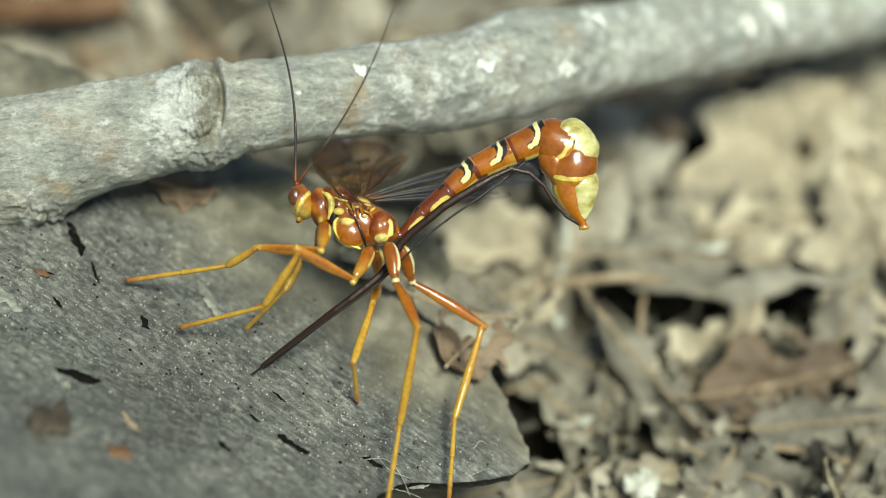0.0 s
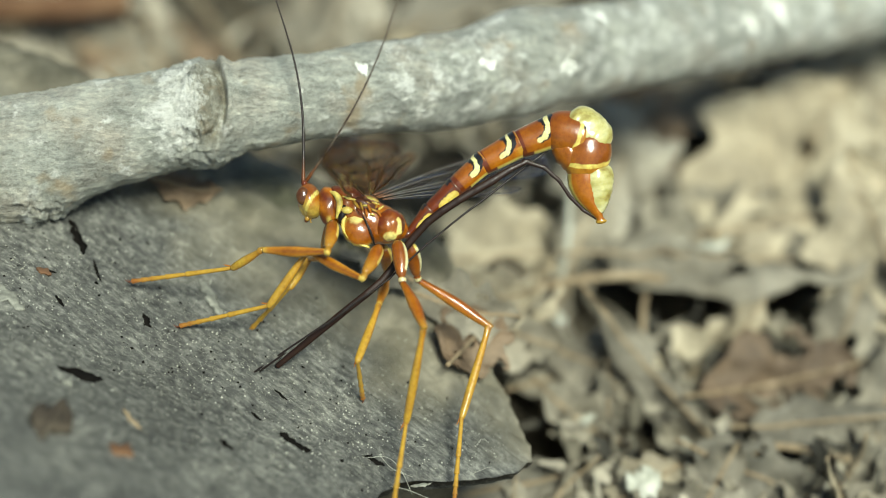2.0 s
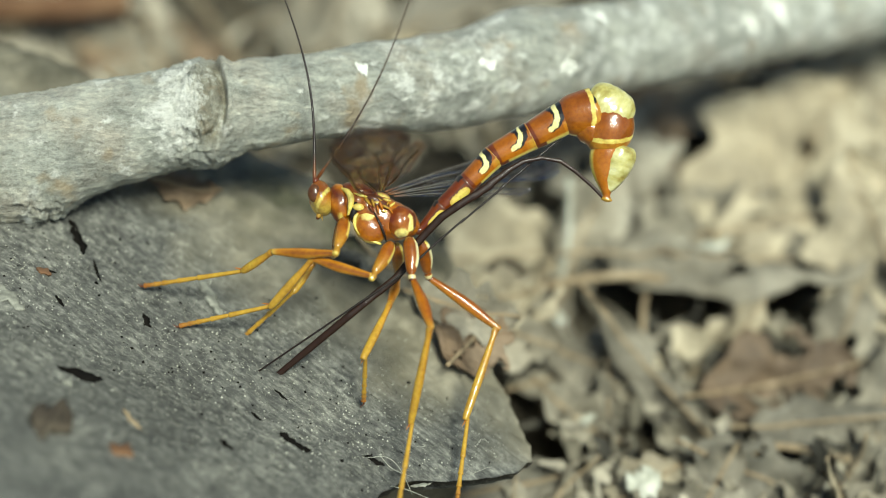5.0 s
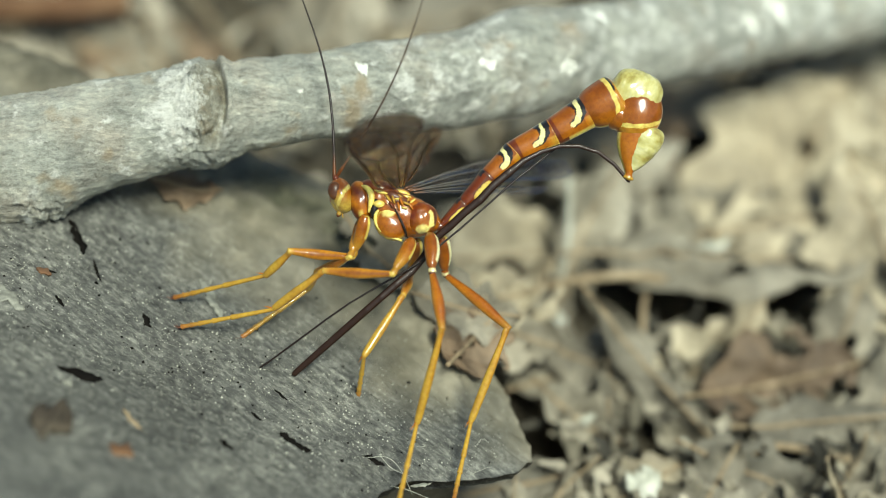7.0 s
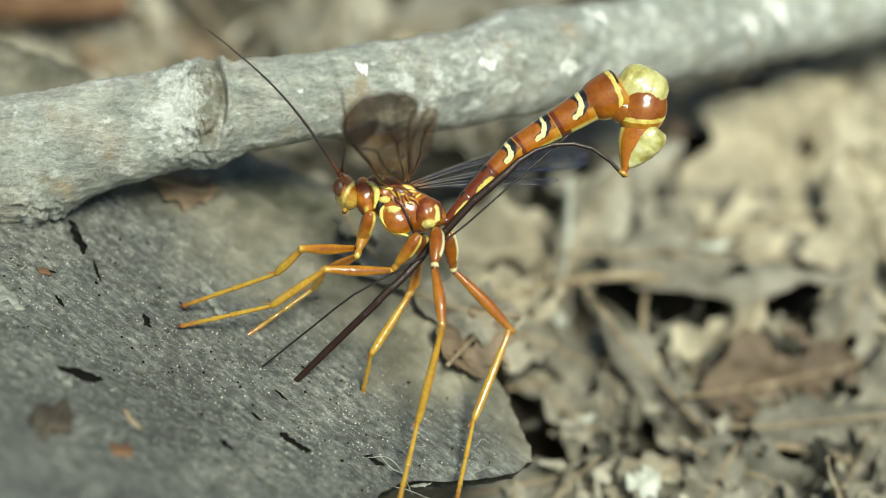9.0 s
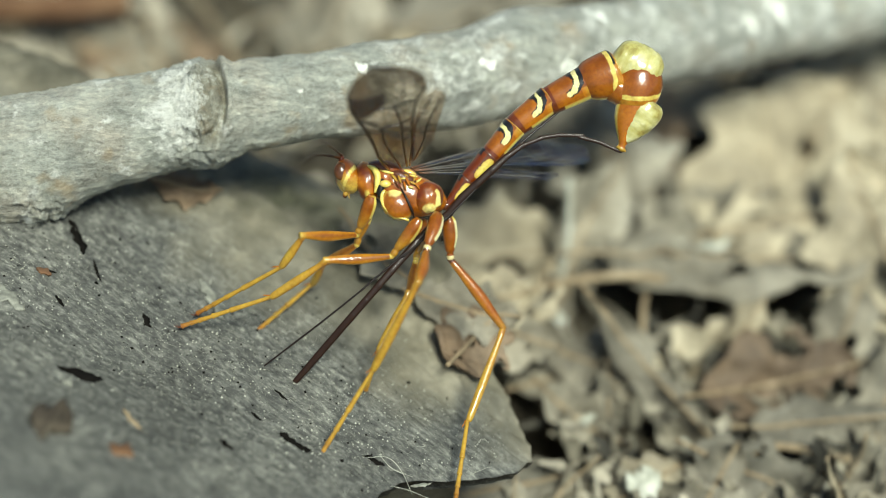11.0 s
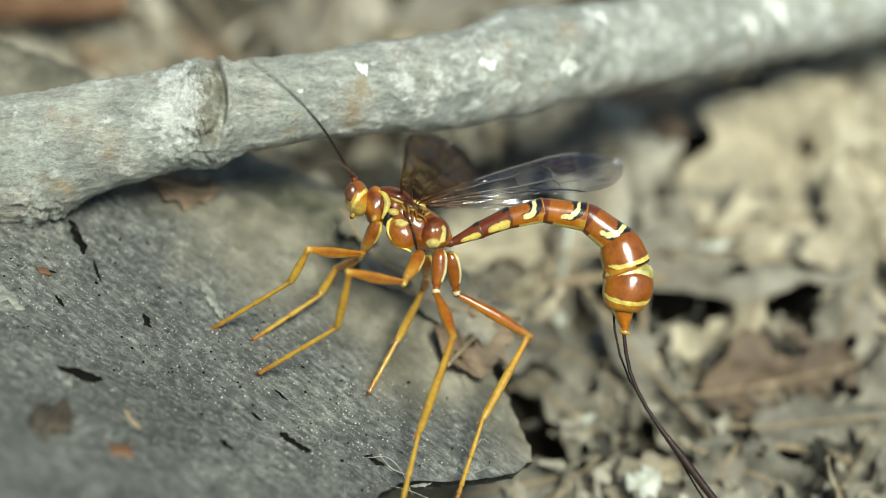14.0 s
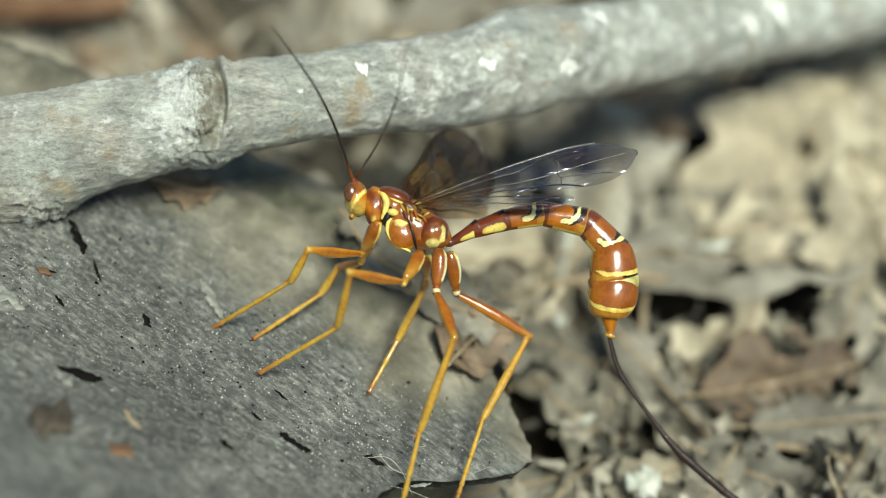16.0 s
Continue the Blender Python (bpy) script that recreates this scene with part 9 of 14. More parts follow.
    walk(PARTS["abdomen/membrane"], [
        (0, bone(23.21, 5.71, 0.00, 0.453, -0.892, 0.000)),
        (0.5, bone(23.39, 6.00, 0.00, 0.486, -0.874, 0.000)),
        (1, bone(23.59, 5.72, 0.00, 0.497, -0.867, 0.000)),
        (1.5, bone(23.67, 6.30, 0.00, 0.546, -0.838, 0.000)),
        (2.5, bone(24.34, 6.58, 0.00, 0.604, -0.797, 0.000)),
        (3, bone(24.63, 6.13, 0.00, 0.614, -0.789, 0.000)),
        (3.5, bone(24.91, 6.61, 0.00, 0.655, -0.756, 0.000)),
        (4, bone(24.93, 6.79, 0.00, 0.655, -0.755, 0.000)),
        (4.2, bone(25.15, 7.07, 0.00, 0.662, -0.750, 0.000)),
        (6.3, bone(25.88, 10.08, 0.00, 0.804, -0.595, 0.000)),
        (6.5, bone(26.44, 9.69, 0.00, 0.800, -0.600, 0.000)),
        (7, bone(26.61, 9.32, 0.00, 0.807, -0.590, 0.000)),
        (7.5, bone(26.59, 9.62, 0.00, 0.801, -0.598, 0.000)),
        (8, bone(26.56, 8.95, 0.00, 0.782, -0.623, 0.000)),
        (8.5, bone(26.65, 8.98, 0.00, 0.778, -0.628, 0.000)),
        (9.2, bone(26.81, 8.57, 0.00, 0.756, -0.655, 0.000)),
        (11.3, bone(26.20, 10.26, 0.00, 0.745, -0.667, 0.000)),
        (11.5, bone(26.24, 10.56, 0.00, 0.745, -0.667, 0.000)),
        (12, bone(26.18, 10.65, 0.00, 0.739, -0.674, 0.000)),
        (12.2, bone(25.82, 11.55, 0.00, 0.779, -0.627, 0.000)),
        (12.5, bone(25.31, 13.12, 0.00, 0.784, -0.621, 0.000)),
        (12.7, bone(20.08, 19.59, 0.00, 0.993, -0.120, 0.000)),
        (12.8, bone(16.91, 20.96, 0.00, 0.999, -0.032, 0.000)),
        (12.9, bone(16.49, 21.66, 0.00, 0.998, 0.062, 0.000)),
        (13, bone(18.94, 18.08, 0.00, 0.999, -0.039, 0.000)),
        (13.1, bone(23.56, 13.44, 0.00, 0.997, -0.083, 0.000)),
        (13.2, bone(26.59, 6.71, 0.00, 0.944, -0.331, 0.000)),
        (13.4, bone(27.29, 2.53, 0.00, 0.836, -0.549, 0.000)),
        (13.6, bone(27.17, -6.06, 0.00, 0.667, -0.745, 0.000)),
        (13.8, bone(24.46, -6.43, 0.00, 0.338, -0.941, 0.000)),
        (14, bone(22.54, -5.75, 0.00, 0.149, -0.989, 0.000)),
        (14.5, bone(23.47, -6.38, 0.00, 0.336, -0.942, 0.000)),
        (15, bone(22.16, -5.88, 0.00, 0.137, -0.991, 0.000)),
        (15.5, bone(22.80, -6.31, 0.00, 0.211, -0.977, 0.000)),
        (16, bone(21.03, -6.62, 0.00, 0.034, -0.999, 0.000)),
    ])
    walk(PARTS["abdomen/belly_plate"], [
        (0, bone(21.13, 4.35, 0.00, 0.453, -0.892, 0.000)),
        (0.5, bone(21.32, 4.60, 0.00, 0.486, -0.874, 0.000)),
        (1, bone(21.51, 4.34, 0.00, 0.497, -0.867, 0.000)),
        (1.5, bone(21.64, 4.85, 0.00, 0.546, -0.838, 0.000)),
        (2, bone(21.98, 4.89, 0.00, 0.571, -0.821, 0.000)),
        (2.5, bone(22.26, 5.20, 0.00, 0.604, -0.797, 0.000)),
        (3, bone(22.47, 4.91, 0.00, 0.614, -0.789, 0.000)),
        (3.5, bone(22.72, 5.45, 0.00, 0.655, -0.756, 0.000)),
        (4, bone(22.74, 5.63, 0.00, 0.655, -0.755, 0.000)),
        (4.2, bone(22.96, 5.81, 0.00, 0.662, -0.750, 0.000)),
        (6.3, bone(23.73, 8.16, 0.00, 0.804, -0.595, 0.000)),
        (6.5, bone(24.27, 7.78, 0.00, 0.800, -0.600, 0.000)),
        (7, bone(24.49, 7.53, 0.00, 0.807, -0.590, 0.000)),
        (7.5, bone(24.45, 7.82, 0.00, 0.801, -0.598, 0.000)),
        (8, bone(24.39, 7.28, 0.00, 0.782, -0.623, 0.000)),
        (8.5, bone(24.47, 7.41, 0.00, 0.778, -0.628, 0.000)),
        (9.2, bone(24.53, 7.09, 0.00, 0.756, -0.655, 0.000)),
        (11.3, bone(23.88, 8.45, 0.00, 0.745, -0.667, 0.000)),
        (11.5, bone(23.93, 8.76, 0.00, 0.745, -0.667, 0.000)),
        (12, bone(23.86, 8.93, 0.00, 0.739, -0.674, 0.000)),
        (12.2, bone(23.50, 9.82, 0.00, 0.779, -0.627, 0.000)),
        (12.5, bone(22.98, 11.03, 0.00, 0.784, -0.621, 0.000)),
        (12.7, bone(19.15, 16.52, 0.00, 0.993, -0.120, 0.000)),
        (12.8, bone(16.46, 17.93, 0.00, 0.999, -0.032, 0.000)),
        (12.9, bone(16.26, 18.80, 0.00, 0.998, 0.062, 0.000)),
        (13, bone(18.52, 15.81, 0.00, 0.999, -0.039, 0.000)),
        (13.1, bone(22.65, 11.91, 0.00, 0.997, -0.083, 0.000)),
        (13.2, bone(25.34, 6.14, 0.00, 0.944, -0.331, 0.000)),
        (13.4, bone(25.78, 2.92, 0.00, 0.836, -0.549, 0.000)),
        (13.6, bone(25.60, -5.45, 0.00, 0.667, -0.745, 0.000)),
        (13.8, bone(23.63, -6.17, 0.00, 0.338, -0.941, 0.000)),
        (14, bone(21.74, -5.36, 0.00, 0.149, -0.989, 0.000)),
        (14.5, bone(22.51, -6.39, 0.00, 0.336, -0.942, 0.000)),
        (15, bone(21.26, -5.72, 0.00, 0.137, -0.991, 0.000)),
        (15.5, bone(21.84, -6.16, 0.00, 0.211, -0.977, 0.000)),
        (16, bone(20.18, -6.30, 0.00, 0.034, -0.999, 0.000)),
    ])
    walk(PARTS["abdomen/tail_membrane"], [
        (0, bone(23.36, 1.09, 0.00, -0.024, -1.000, 0.000)),
        (0.5, bone(23.55, 1.25, 0.00, -0.013, -1.000, 0.000)),
        (1, bone(23.65, 0.82, 0.00, -0.027, -1.000, 0.000)),
        (1.5, bone(23.84, 1.28, 0.00, 0.004, -1.000, 0.000)),
        (2, bone(24.16, 1.20, 0.00, 0.009, -1.000, 0.000)),
        (2.5, bone(24.43, 1.41, 0.00, -0.114, -0.993, 0.000)),
        (3, bone(24.52, 0.98, 0.00, -0.262, -0.965, 0.000)),
        (3.5, bone(24.77, 1.48, 0.00, -0.364, -0.931, 0.000)),
        (4, bone(24.79, 1.78, 0.00, -0.385, -0.923, 0.000)),
        (4.2, bone(25.00, 1.82, 0.00, -0.361, -0.932, 0.000)),
        (6.3, bone(25.51, 4.83, 0.00, -0.454, -0.891, 0.000)),
        (6.5, bone(26.13, 4.55, 0.00, -0.471, -0.882, 0.000)),
        (7, bone(26.25, 4.17, 0.00, -0.521, -0.854, 0.000)),
        (7.5, bone(26.15, 4.41, 0.00, -0.548, -0.836, 0.000)),
        (8, bone(25.89, 3.64, 0.00, -0.635, -0.772, 0.000)),
        (9.2, bone(25.78, 3.25, 0.00, -0.687, -0.727, 0.000)),
        (11.3, bone(25.46, 5.14, 0.00, -0.646, -0.764, 0.000)),
        (11.5, bone(25.48, 5.45, 0.00, -0.665, -0.747, 0.000)),
        (12, bone(25.42, 5.54, 0.00, -0.611, -0.792, 0.000)),
        (12.2, bone(25.30, 6.96, 0.00, -0.592, -0.806, 0.000)),
        (12.5, bone(24.64, 8.30, 0.00, -0.604, -0.797, 0.000)),
        (12.7, bone(21.80, 15.18, 0.00, -0.323, -0.946, 0.000)),
        (12.8, bone(19.22, 17.37, 0.00, 0.029, -1.000, 0.000)),
        (12.9, bone(19.40, 18.48, 0.00, 0.076, -0.997, 0.000)),
        (13, bone(20.86, 16.47, 0.00, 0.798, -0.603, 0.000)),
        (13.1, bone(25.11, 12.85, 0.00, 0.425, -0.905, 0.000)),
        (13.2, bone(26.84, 8.11, 0.00, 0.397, -0.918, 0.000)),
        (13.4, bone(26.59, 3.35, 0.00, 0.622, -0.783, 0.000)),
        (13.6, bone(26.81, -5.59, 0.00, 0.520, -0.854, 0.000)),
        (13.8, bone(25.33, -6.28, 0.00, -0.083, -0.997, 0.000)),
        (14, bone(23.14, -5.78, 0.00, -0.144, -0.990, 0.000)),
        (14.25, bone(23.17, -5.93, 0.00, 0.128, -0.992, 0.000)),
        (14.5, bone(23.21, -6.31, 0.00, 0.394, -0.919, 0.000)),
        (15, bone(22.24, -5.87, 0.00, 0.099, -0.995, 0.000)),
        (15.5, bone(22.47, -6.37, 0.00, 0.312, -0.950, 0.000)),
        (16, bone(21.59, -6.76, 0.00, -0.170, -0.985, 0.000)),
    ])
    walk(PARTS["antenna_near"], [
        (0, bone(-7.23, 5.08, 0.60, -0.057, 0.983, -0.173)),
        (1, bone(-7.23, 5.08, 0.60, -0.029, 0.985, -0.173)),
        (1.5, bone(-7.23, 5.08, 0.60, -0.051, 0.984, -0.173)),
        (3, bone(-7.23, 5.08, 0.60, -0.030, 0.985, -0.173)),
        (5.8, bone(-7.23, 5.08, 0.60, -0.059, 0.983, -0.173)),
        (7.5, bone(-7.23, 5.08, 0.60, -0.045, 0.984, -0.173)),
        (8, bone(-7.23, 5.08, 0.60, -0.023, 0.985, -0.173)),
        (8.5, bone(-7.23, 5.08, 0.60, -0.381, 0.845, 0.375)),
        (9, bone(-7.23, 5.08, 0.60, -0.539, 0.825, 0.173)),
        (9.2, bone(-7.23, 5.08, 0.60, -0.539, 0.825, 0.173)),
        (9.7, bone(-7.23, 5.08, 0.60, -0.441, 0.608, 0.660)),
        (10.2, bone(-7.23, 5.08, 0.60, -0.333, 0.374, 0.866)),
        (11.3, bone(-7.23, 5.08, 0.60, -0.118, -0.106, 0.987)),
        (12, bone(-7.23, 5.08, 0.60, -0.137, 0.183, 0.974)),
        (12.2, bone(-7.23, 5.08, 0.60, -0.196, 0.460, 0.866)),
        (12.5, bone(-7.23, 5.08, 0.60, -0.195, 0.559, 0.806)),
        (12.8, bone(-7.23, 5.08, 0.60, -0.194, 0.796, 0.574)),
        (12.9, bone(-7.23, 5.08, 0.60, -0.276, 0.750, 0.601)),
        (13, bone(-7.23, 5.08, 0.60, -0.115, 0.477, 0.871)),
        (13.1, bone(-7.23, 5.08, 0.60, -0.188, 0.556, 0.809)),
        (13.2, bone(-7.23, 5.08, 0.60, -0.250, 0.508, 0.824)),
        (13.4, bone(-7.23, 5.08, 0.60, -0.320, 0.619, 0.717)),
        (13.8, bone(-7.23, 5.08, 0.60, -0.287, 0.474, 0.833)),
        (14, bone(-7.23, 5.08, 0.60, -0.483, 0.554, 0.678)),
        (14.25, bone(-7.23, 5.08, 0.60, -0.254, 0.356, 0.900)),
        (14.5, bone(-7.23, 5.08, 0.60, -0.038, 0.171, 0.985)),
        (15, bone(-7.23, 5.08, 0.60, -0.406, 0.727, 0.553)),
        (15.5, bone(-7.23, 5.08, 0.60, -0.311, 0.595, 0.741)),
        (16, bone(-7.23, 5.08, 0.60, -0.373, 0.728, 0.575)),
    ])
    walk(PARTS["antenna_far"], [
        (0, bone(-6.98, 5.21, -0.60, 0.536, 0.745, 0.397)),
        (1, bone(-6.98, 5.21, -0.60, 0.539, 0.746, 0.392)),
        (2, bone(-6.98, 5.21, -0.60, 0.520, 0.749, 0.410)),
        (4.2, bone(-6.98, 5.21, -0.60, 0.534, 0.739, 0.412)),
        (6.5, bone(-6.98, 5.21, -0.60, 0.503, 0.771, 0.390)),
        (7, bone(-6.98, 5.21, -0.60, 0.518, 0.762, 0.388)),
        (8, bone(-6.98, 5.21, -0.60, 0.509, 0.735, 0.448)),
        (8.5, bone(-6.98, 5.21, -0.60, 0.092, 0.359, 0.929)),
        (9, bone(-6.98, 5.21, -0.60, 0.049, 0.486, 0.872)),
        (9.2, bone(-6.98, 5.21, -0.60, 0.049, 0.486, 0.872)),
        (11, bone(-6.98, 5.21, -0.60, -0.088, -0.010, 0.996)),
        (11.3, bone(-6.98, 5.21, -0.60, -0.111, -0.090, 0.990)),
        (12, bone(-6.98, 5.21, -0.60, -0.109, -0.073, 0.991)),
        (12.2, bone(-6.98, 5.21, -0.60, -0.126, -0.109, 0.986)),
        (12.5, bone(-6.98, 5.21, -0.60, -0.080, -0.200, 0.977)),
        (12.9, bone(-6.98, 5.21, -0.60, -0.106, -0.215, 0.971)),
        (13.1, bone(-6.98, 5.21, -0.60, -0.112, -0.136, 0.984)),
        (13.2, bone(-6.98, 5.21, -0.60, -0.093, -0.217, 0.972)),
        (13.4, bone(-6.98, 5.21, -0.60, -0.118, -0.357, 0.927)),
        (13.6, bone(-6.98, 5.21, -0.60, -0.196, -0.538, 0.820)),
        (13.8, bone(-6.98, 5.21, -0.60, -0.177, -0.268, 0.947)),
        (14, bone(-6.98, 5.21, -0.60, -0.109, -0.003, 0.994)),
        (14.5, bone(-6.98, 5.21, -0.60, 0.064, 0.218, 0.974)),
        (15.5, bone(-6.98, 5.21, -0.60, 0.067, 0.219, 0.973)),
        (16, bone(-6.98, 5.21, -0.60, 0.244, 0.519, 0.819)),
    ])
    walk(PARTS["wing_near"], [
        (0, bone(-0.86, 3.00, 1.20, -0.015, 0.251, 0.968)),
        (3, bone(-0.86, 3.00, 1.20, -0.007, 0.252, 0.968)),
        (5.2, bone(-0.86, 3.00, 1.20, -0.032, 0.283, 0.959)),
        (7, bone(-0.86, 3.00, 1.20, -0.057, 0.329, 0.943)),
        (8.5, bone(-0.86, 3.00, 1.20, -0.105, 0.407, 0.907)),
        (9.2, bone(-0.86, 3.00, 1.20, -0.103, 0.411, 0.906)),
        (12, bone(-0.86, 3.00, 1.20, 0.076, 0.577, 0.813)),
        (12.2, bone(-0.86, 3.00, 1.20, 0.144, 0.595, 0.791)),
        (12.5, bone(-0.86, 3.00, 1.20, 0.173, 0.692, 0.701)),
        (12.7, bone(-0.86, 3.00, 1.20, 0.114, 0.732, 0.672)),
        (12.8, bone(-0.86, 3.00, 1.20, 0.130, 0.743, 0.656)),
        (12.9, bone(-0.86, 3.00, 1.20, 0.096, 0.742, 0.663)),
        (13, bone(-0.86, 3.00, 1.20, 0.162, 0.709, 0.686)),
        (13.1, bone(-0.86, 3.00, 1.20, 0.222, 0.524, 0.822)),
        (13.4, bone(-0.86, 3.00, 1.20, 0.191, 0.369, 0.910)),
        (13.6, bone(-0.86, 3.00, 1.20, 0.334, 0.330, 0.883)),
        (13.8, bone(-0.86, 3.00, 1.20, 0.197, 0.269, 0.943)),
        (14, bone(-0.86, 3.00, 1.20, 0.164, 0.266, 0.950)),
        (14.5, bone(-0.86, 3.00, 1.20, 0.495, 0.314, 0.810)),
        (15, bone(-0.86, 3.00, 1.20, 0.292, 0.269, 0.918)),
        (15.5, bone(-0.86, 3.00, 1.20, 0.436, 0.283, 0.854)),
        (16, bone(-0.86, 3.00, 1.20, 0.337, 0.261, 0.905)),
    ])
    walk(PARTS["wing_far"], [
        (0, bone(0.37, 2.63, -1.20, 0.786, 0.091, -0.612, 0.09, 0.89, 0.44)),
        (2.5, bone(0.37, 2.63, -1.20, 0.814, 0.107, -0.570, 0.10, 0.89, 0.44)),
        (4.2, bone(0.37, 2.63, -1.20, 0.814, 0.090, -0.573, 0.11, 0.89, 0.45)),
        (7, bone(0.37, 2.63, -1.20, 0.769, 0.050, -0.638, 0.12, 0.88, 0.46)),
        (8, bone(0.37, 2.63, -1.20, 0.802, 0.068, -0.594, 0.13, 0.88, 0.46)),
        (8.5, bone(0.37, 2.63, -1.20, 0.830, 0.073, -0.554, 0.13, 0.88, 0.46)),
        (10.2, bone(0.37, 2.63, -1.20, 0.827, 0.026, -0.562, 0.14, 0.88, 0.46)),
        (11.8, bone(0.37, 2.63, -1.20, 0.826, -0.018, -0.563, 0.14, 0.87, 0.47)),
        (12, bone(0.37, 2.63, -1.20, 0.826, -0.019, -0.564, 0.15, 0.87, 0.47)),
        (12.2, bone(0.37, 2.63, -1.20, 0.806, -0.048, -0.591, 0.16, 0.87, 0.47)),
        (12.7, bone(0.37, 2.63, -1.20, 0.979, -0.148, -0.138, 0.19, 0.87, 0.46)),
        (12.8, bone(0.37, 2.63, -1.20, 0.925, -0.164, -0.343, 0.20, 0.87, 0.46)),
        (12.9, bone(0.37, 2.63, -1.20, 0.910, -0.229, -0.346, 0.19, 0.87, 0.45)),
        (13, bone(0.37, 2.63, -1.20, 0.905, -0.191, -0.380, 0.19, 0.87, 0.45)),
        (13.1, bone(0.37, 2.63, -1.20, 0.881, -0.066, -0.469, 0.17, 0.88, 0.44)),
        (13.2, bone(0.37, 2.63, -1.20, 0.850, -0.047, -0.525, 0.11, 0.89, 0.44)),
        (13.4, bone(0.37, 2.63, -1.20, 0.866, 0.169, -0.470, 0.02, 0.90, 0.47)),
        (13.6, bone(0.37, 2.63, -1.20, 0.967, 0.257, 0.000, -0.01, 0.82, 0.58)),
        (13.8, bone(0.37, 2.63, -1.20, 0.944, 0.229, -0.238, -0.01, 0.82, 0.58)),
        (14, bone(0.37, 2.63, -1.20, 0.926, 0.203, -0.319, -0.01, 0.82, 0.58)),
        (14.25, bone(0.37, 2.63, -1.20, 0.962, 0.243, -0.127, -0.01, 0.82, 0.58)),
        (14.5, bone(0.37, 2.63, -1.20, 0.962, 0.274, 0.000, -0.01, 0.82, 0.58)),
        (15, bone(0.37, 2.63, -1.20, 0.971, 0.241, 0.000, -0.00, 0.82, 0.58)),
        (15.5, bone(0.37, 2.63, -1.20, 0.966, 0.258, 0.000, -0.00, 0.82, 0.58)),
        (16, bone(0.37, 2.63, -1.20, 0.974, 0.229, 0.000, 0.00, 0.82, 0.58)),
    ])
    walk(PARTS["sheath/0"], [
        (0, bone(23.32, -2.79, 0.00, -0.801, 0.590, 0.101)),
        (0.5, bone(23.55, -2.63, 0.00, -0.801, 0.590, 0.100)),
        (1, bone(23.59, -3.05, 0.00, -0.785, 0.611, 0.099)),
        (1.5, bone(23.90, -2.59, 0.00, -0.798, 0.595, 0.098)),
        (2, bone(24.23, -2.67, 0.00, -0.792, 0.602, 0.096)),
        (2.5, bone(24.07, -2.42, 0.00, -0.748, 0.657, 0.095)),
        (3, bone(23.63, -2.81, 0.00, -0.686, 0.722, 0.093)),
        (3.5, bone(23.50, -2.31, 0.00, -0.645, 0.759, 0.090)),
        (4, bone(23.36, -2.20, 0.00, -0.595, 0.799, 0.088)),
        (4.2, bone(23.56, -2.10, 0.00, -0.594, 0.799, 0.088)),
        (6.3, bone(23.76, 1.33, 0.00, -0.635, 0.768, 0.084)),
        (6.5, bone(24.25, 0.89, 0.00, -0.610, 0.788, 0.084)),
        (7, bone(24.15, 0.52, 0.00, -0.549, 0.832, 0.085)),
        (7.5, bone(23.48, 0.36, 0.00, -0.557, 0.826, 0.085)),
        (8.5, bone(23.28, 0.33, 0.00, -0.565, 0.820, 0.085)),
        (9.2, bone(22.94, 0.14, 0.00, -0.550, 0.831, 0.084)),
        (11.3, bone(22.67, 1.69, 0.00, -0.860, 0.503, 0.084)),
        (11.5, bone(22.78, 1.92, 0.00, -0.861, 0.501, 0.083)),
        (12, bone(22.75, 2.03, 0.00, -0.858, 0.507, 0.083)),
        (12.2, bone(22.86, 3.50, 0.00, -0.981, 0.176, 0.084)),
        (12.5, bone(22.13, 5.02, 0.00, -0.989, -0.121, 0.084)),
        (12.7, bone(20.61, 11.66, 0.00, -0.692, -0.717, 0.086)),
        (12.8, bone(19.14, 14.93, 0.00, -0.578, -0.811, 0.088)),
        (12.9, bone(19.38, 16.32, 0.00, -0.157, -0.986, -0.064)),
        (13, bone(23.35, 14.44, 0.00, -0.029, -0.998, -0.064)),
        (13.1, bone(27.16, 8.22, 0.00, 0.204, -0.977, -0.064)),
        (13.2, bone(29.56, 1.61, 0.00, 0.075, -0.995, -0.064)),
        (13.4, bone(30.64, -1.93, 0.00, 0.470, -0.880, -0.064)),
        (13.6, bone(29.99, -11.02, 0.00, 0.440, -0.896, -0.063)),
        (13.8, bone(24.70, -12.50, 0.00, 0.058, -0.996, -0.063)),
        (14, bone(22.20, -11.38, 0.00, 0.124, -0.990, -0.063)),
        (14.5, bone(25.32, -11.53, 0.00, 0.584, -0.809, -0.064)),
        (15, bone(22.68, -11.48, 0.00, 0.473, -0.879, -0.063)),
        (15.5, bone(24.08, -11.65, 0.00, 0.546, -0.836, -0.063)),
        (16, bone(20.58, -11.94, 0.00, 0.206, -0.976, -0.063)),
    ])
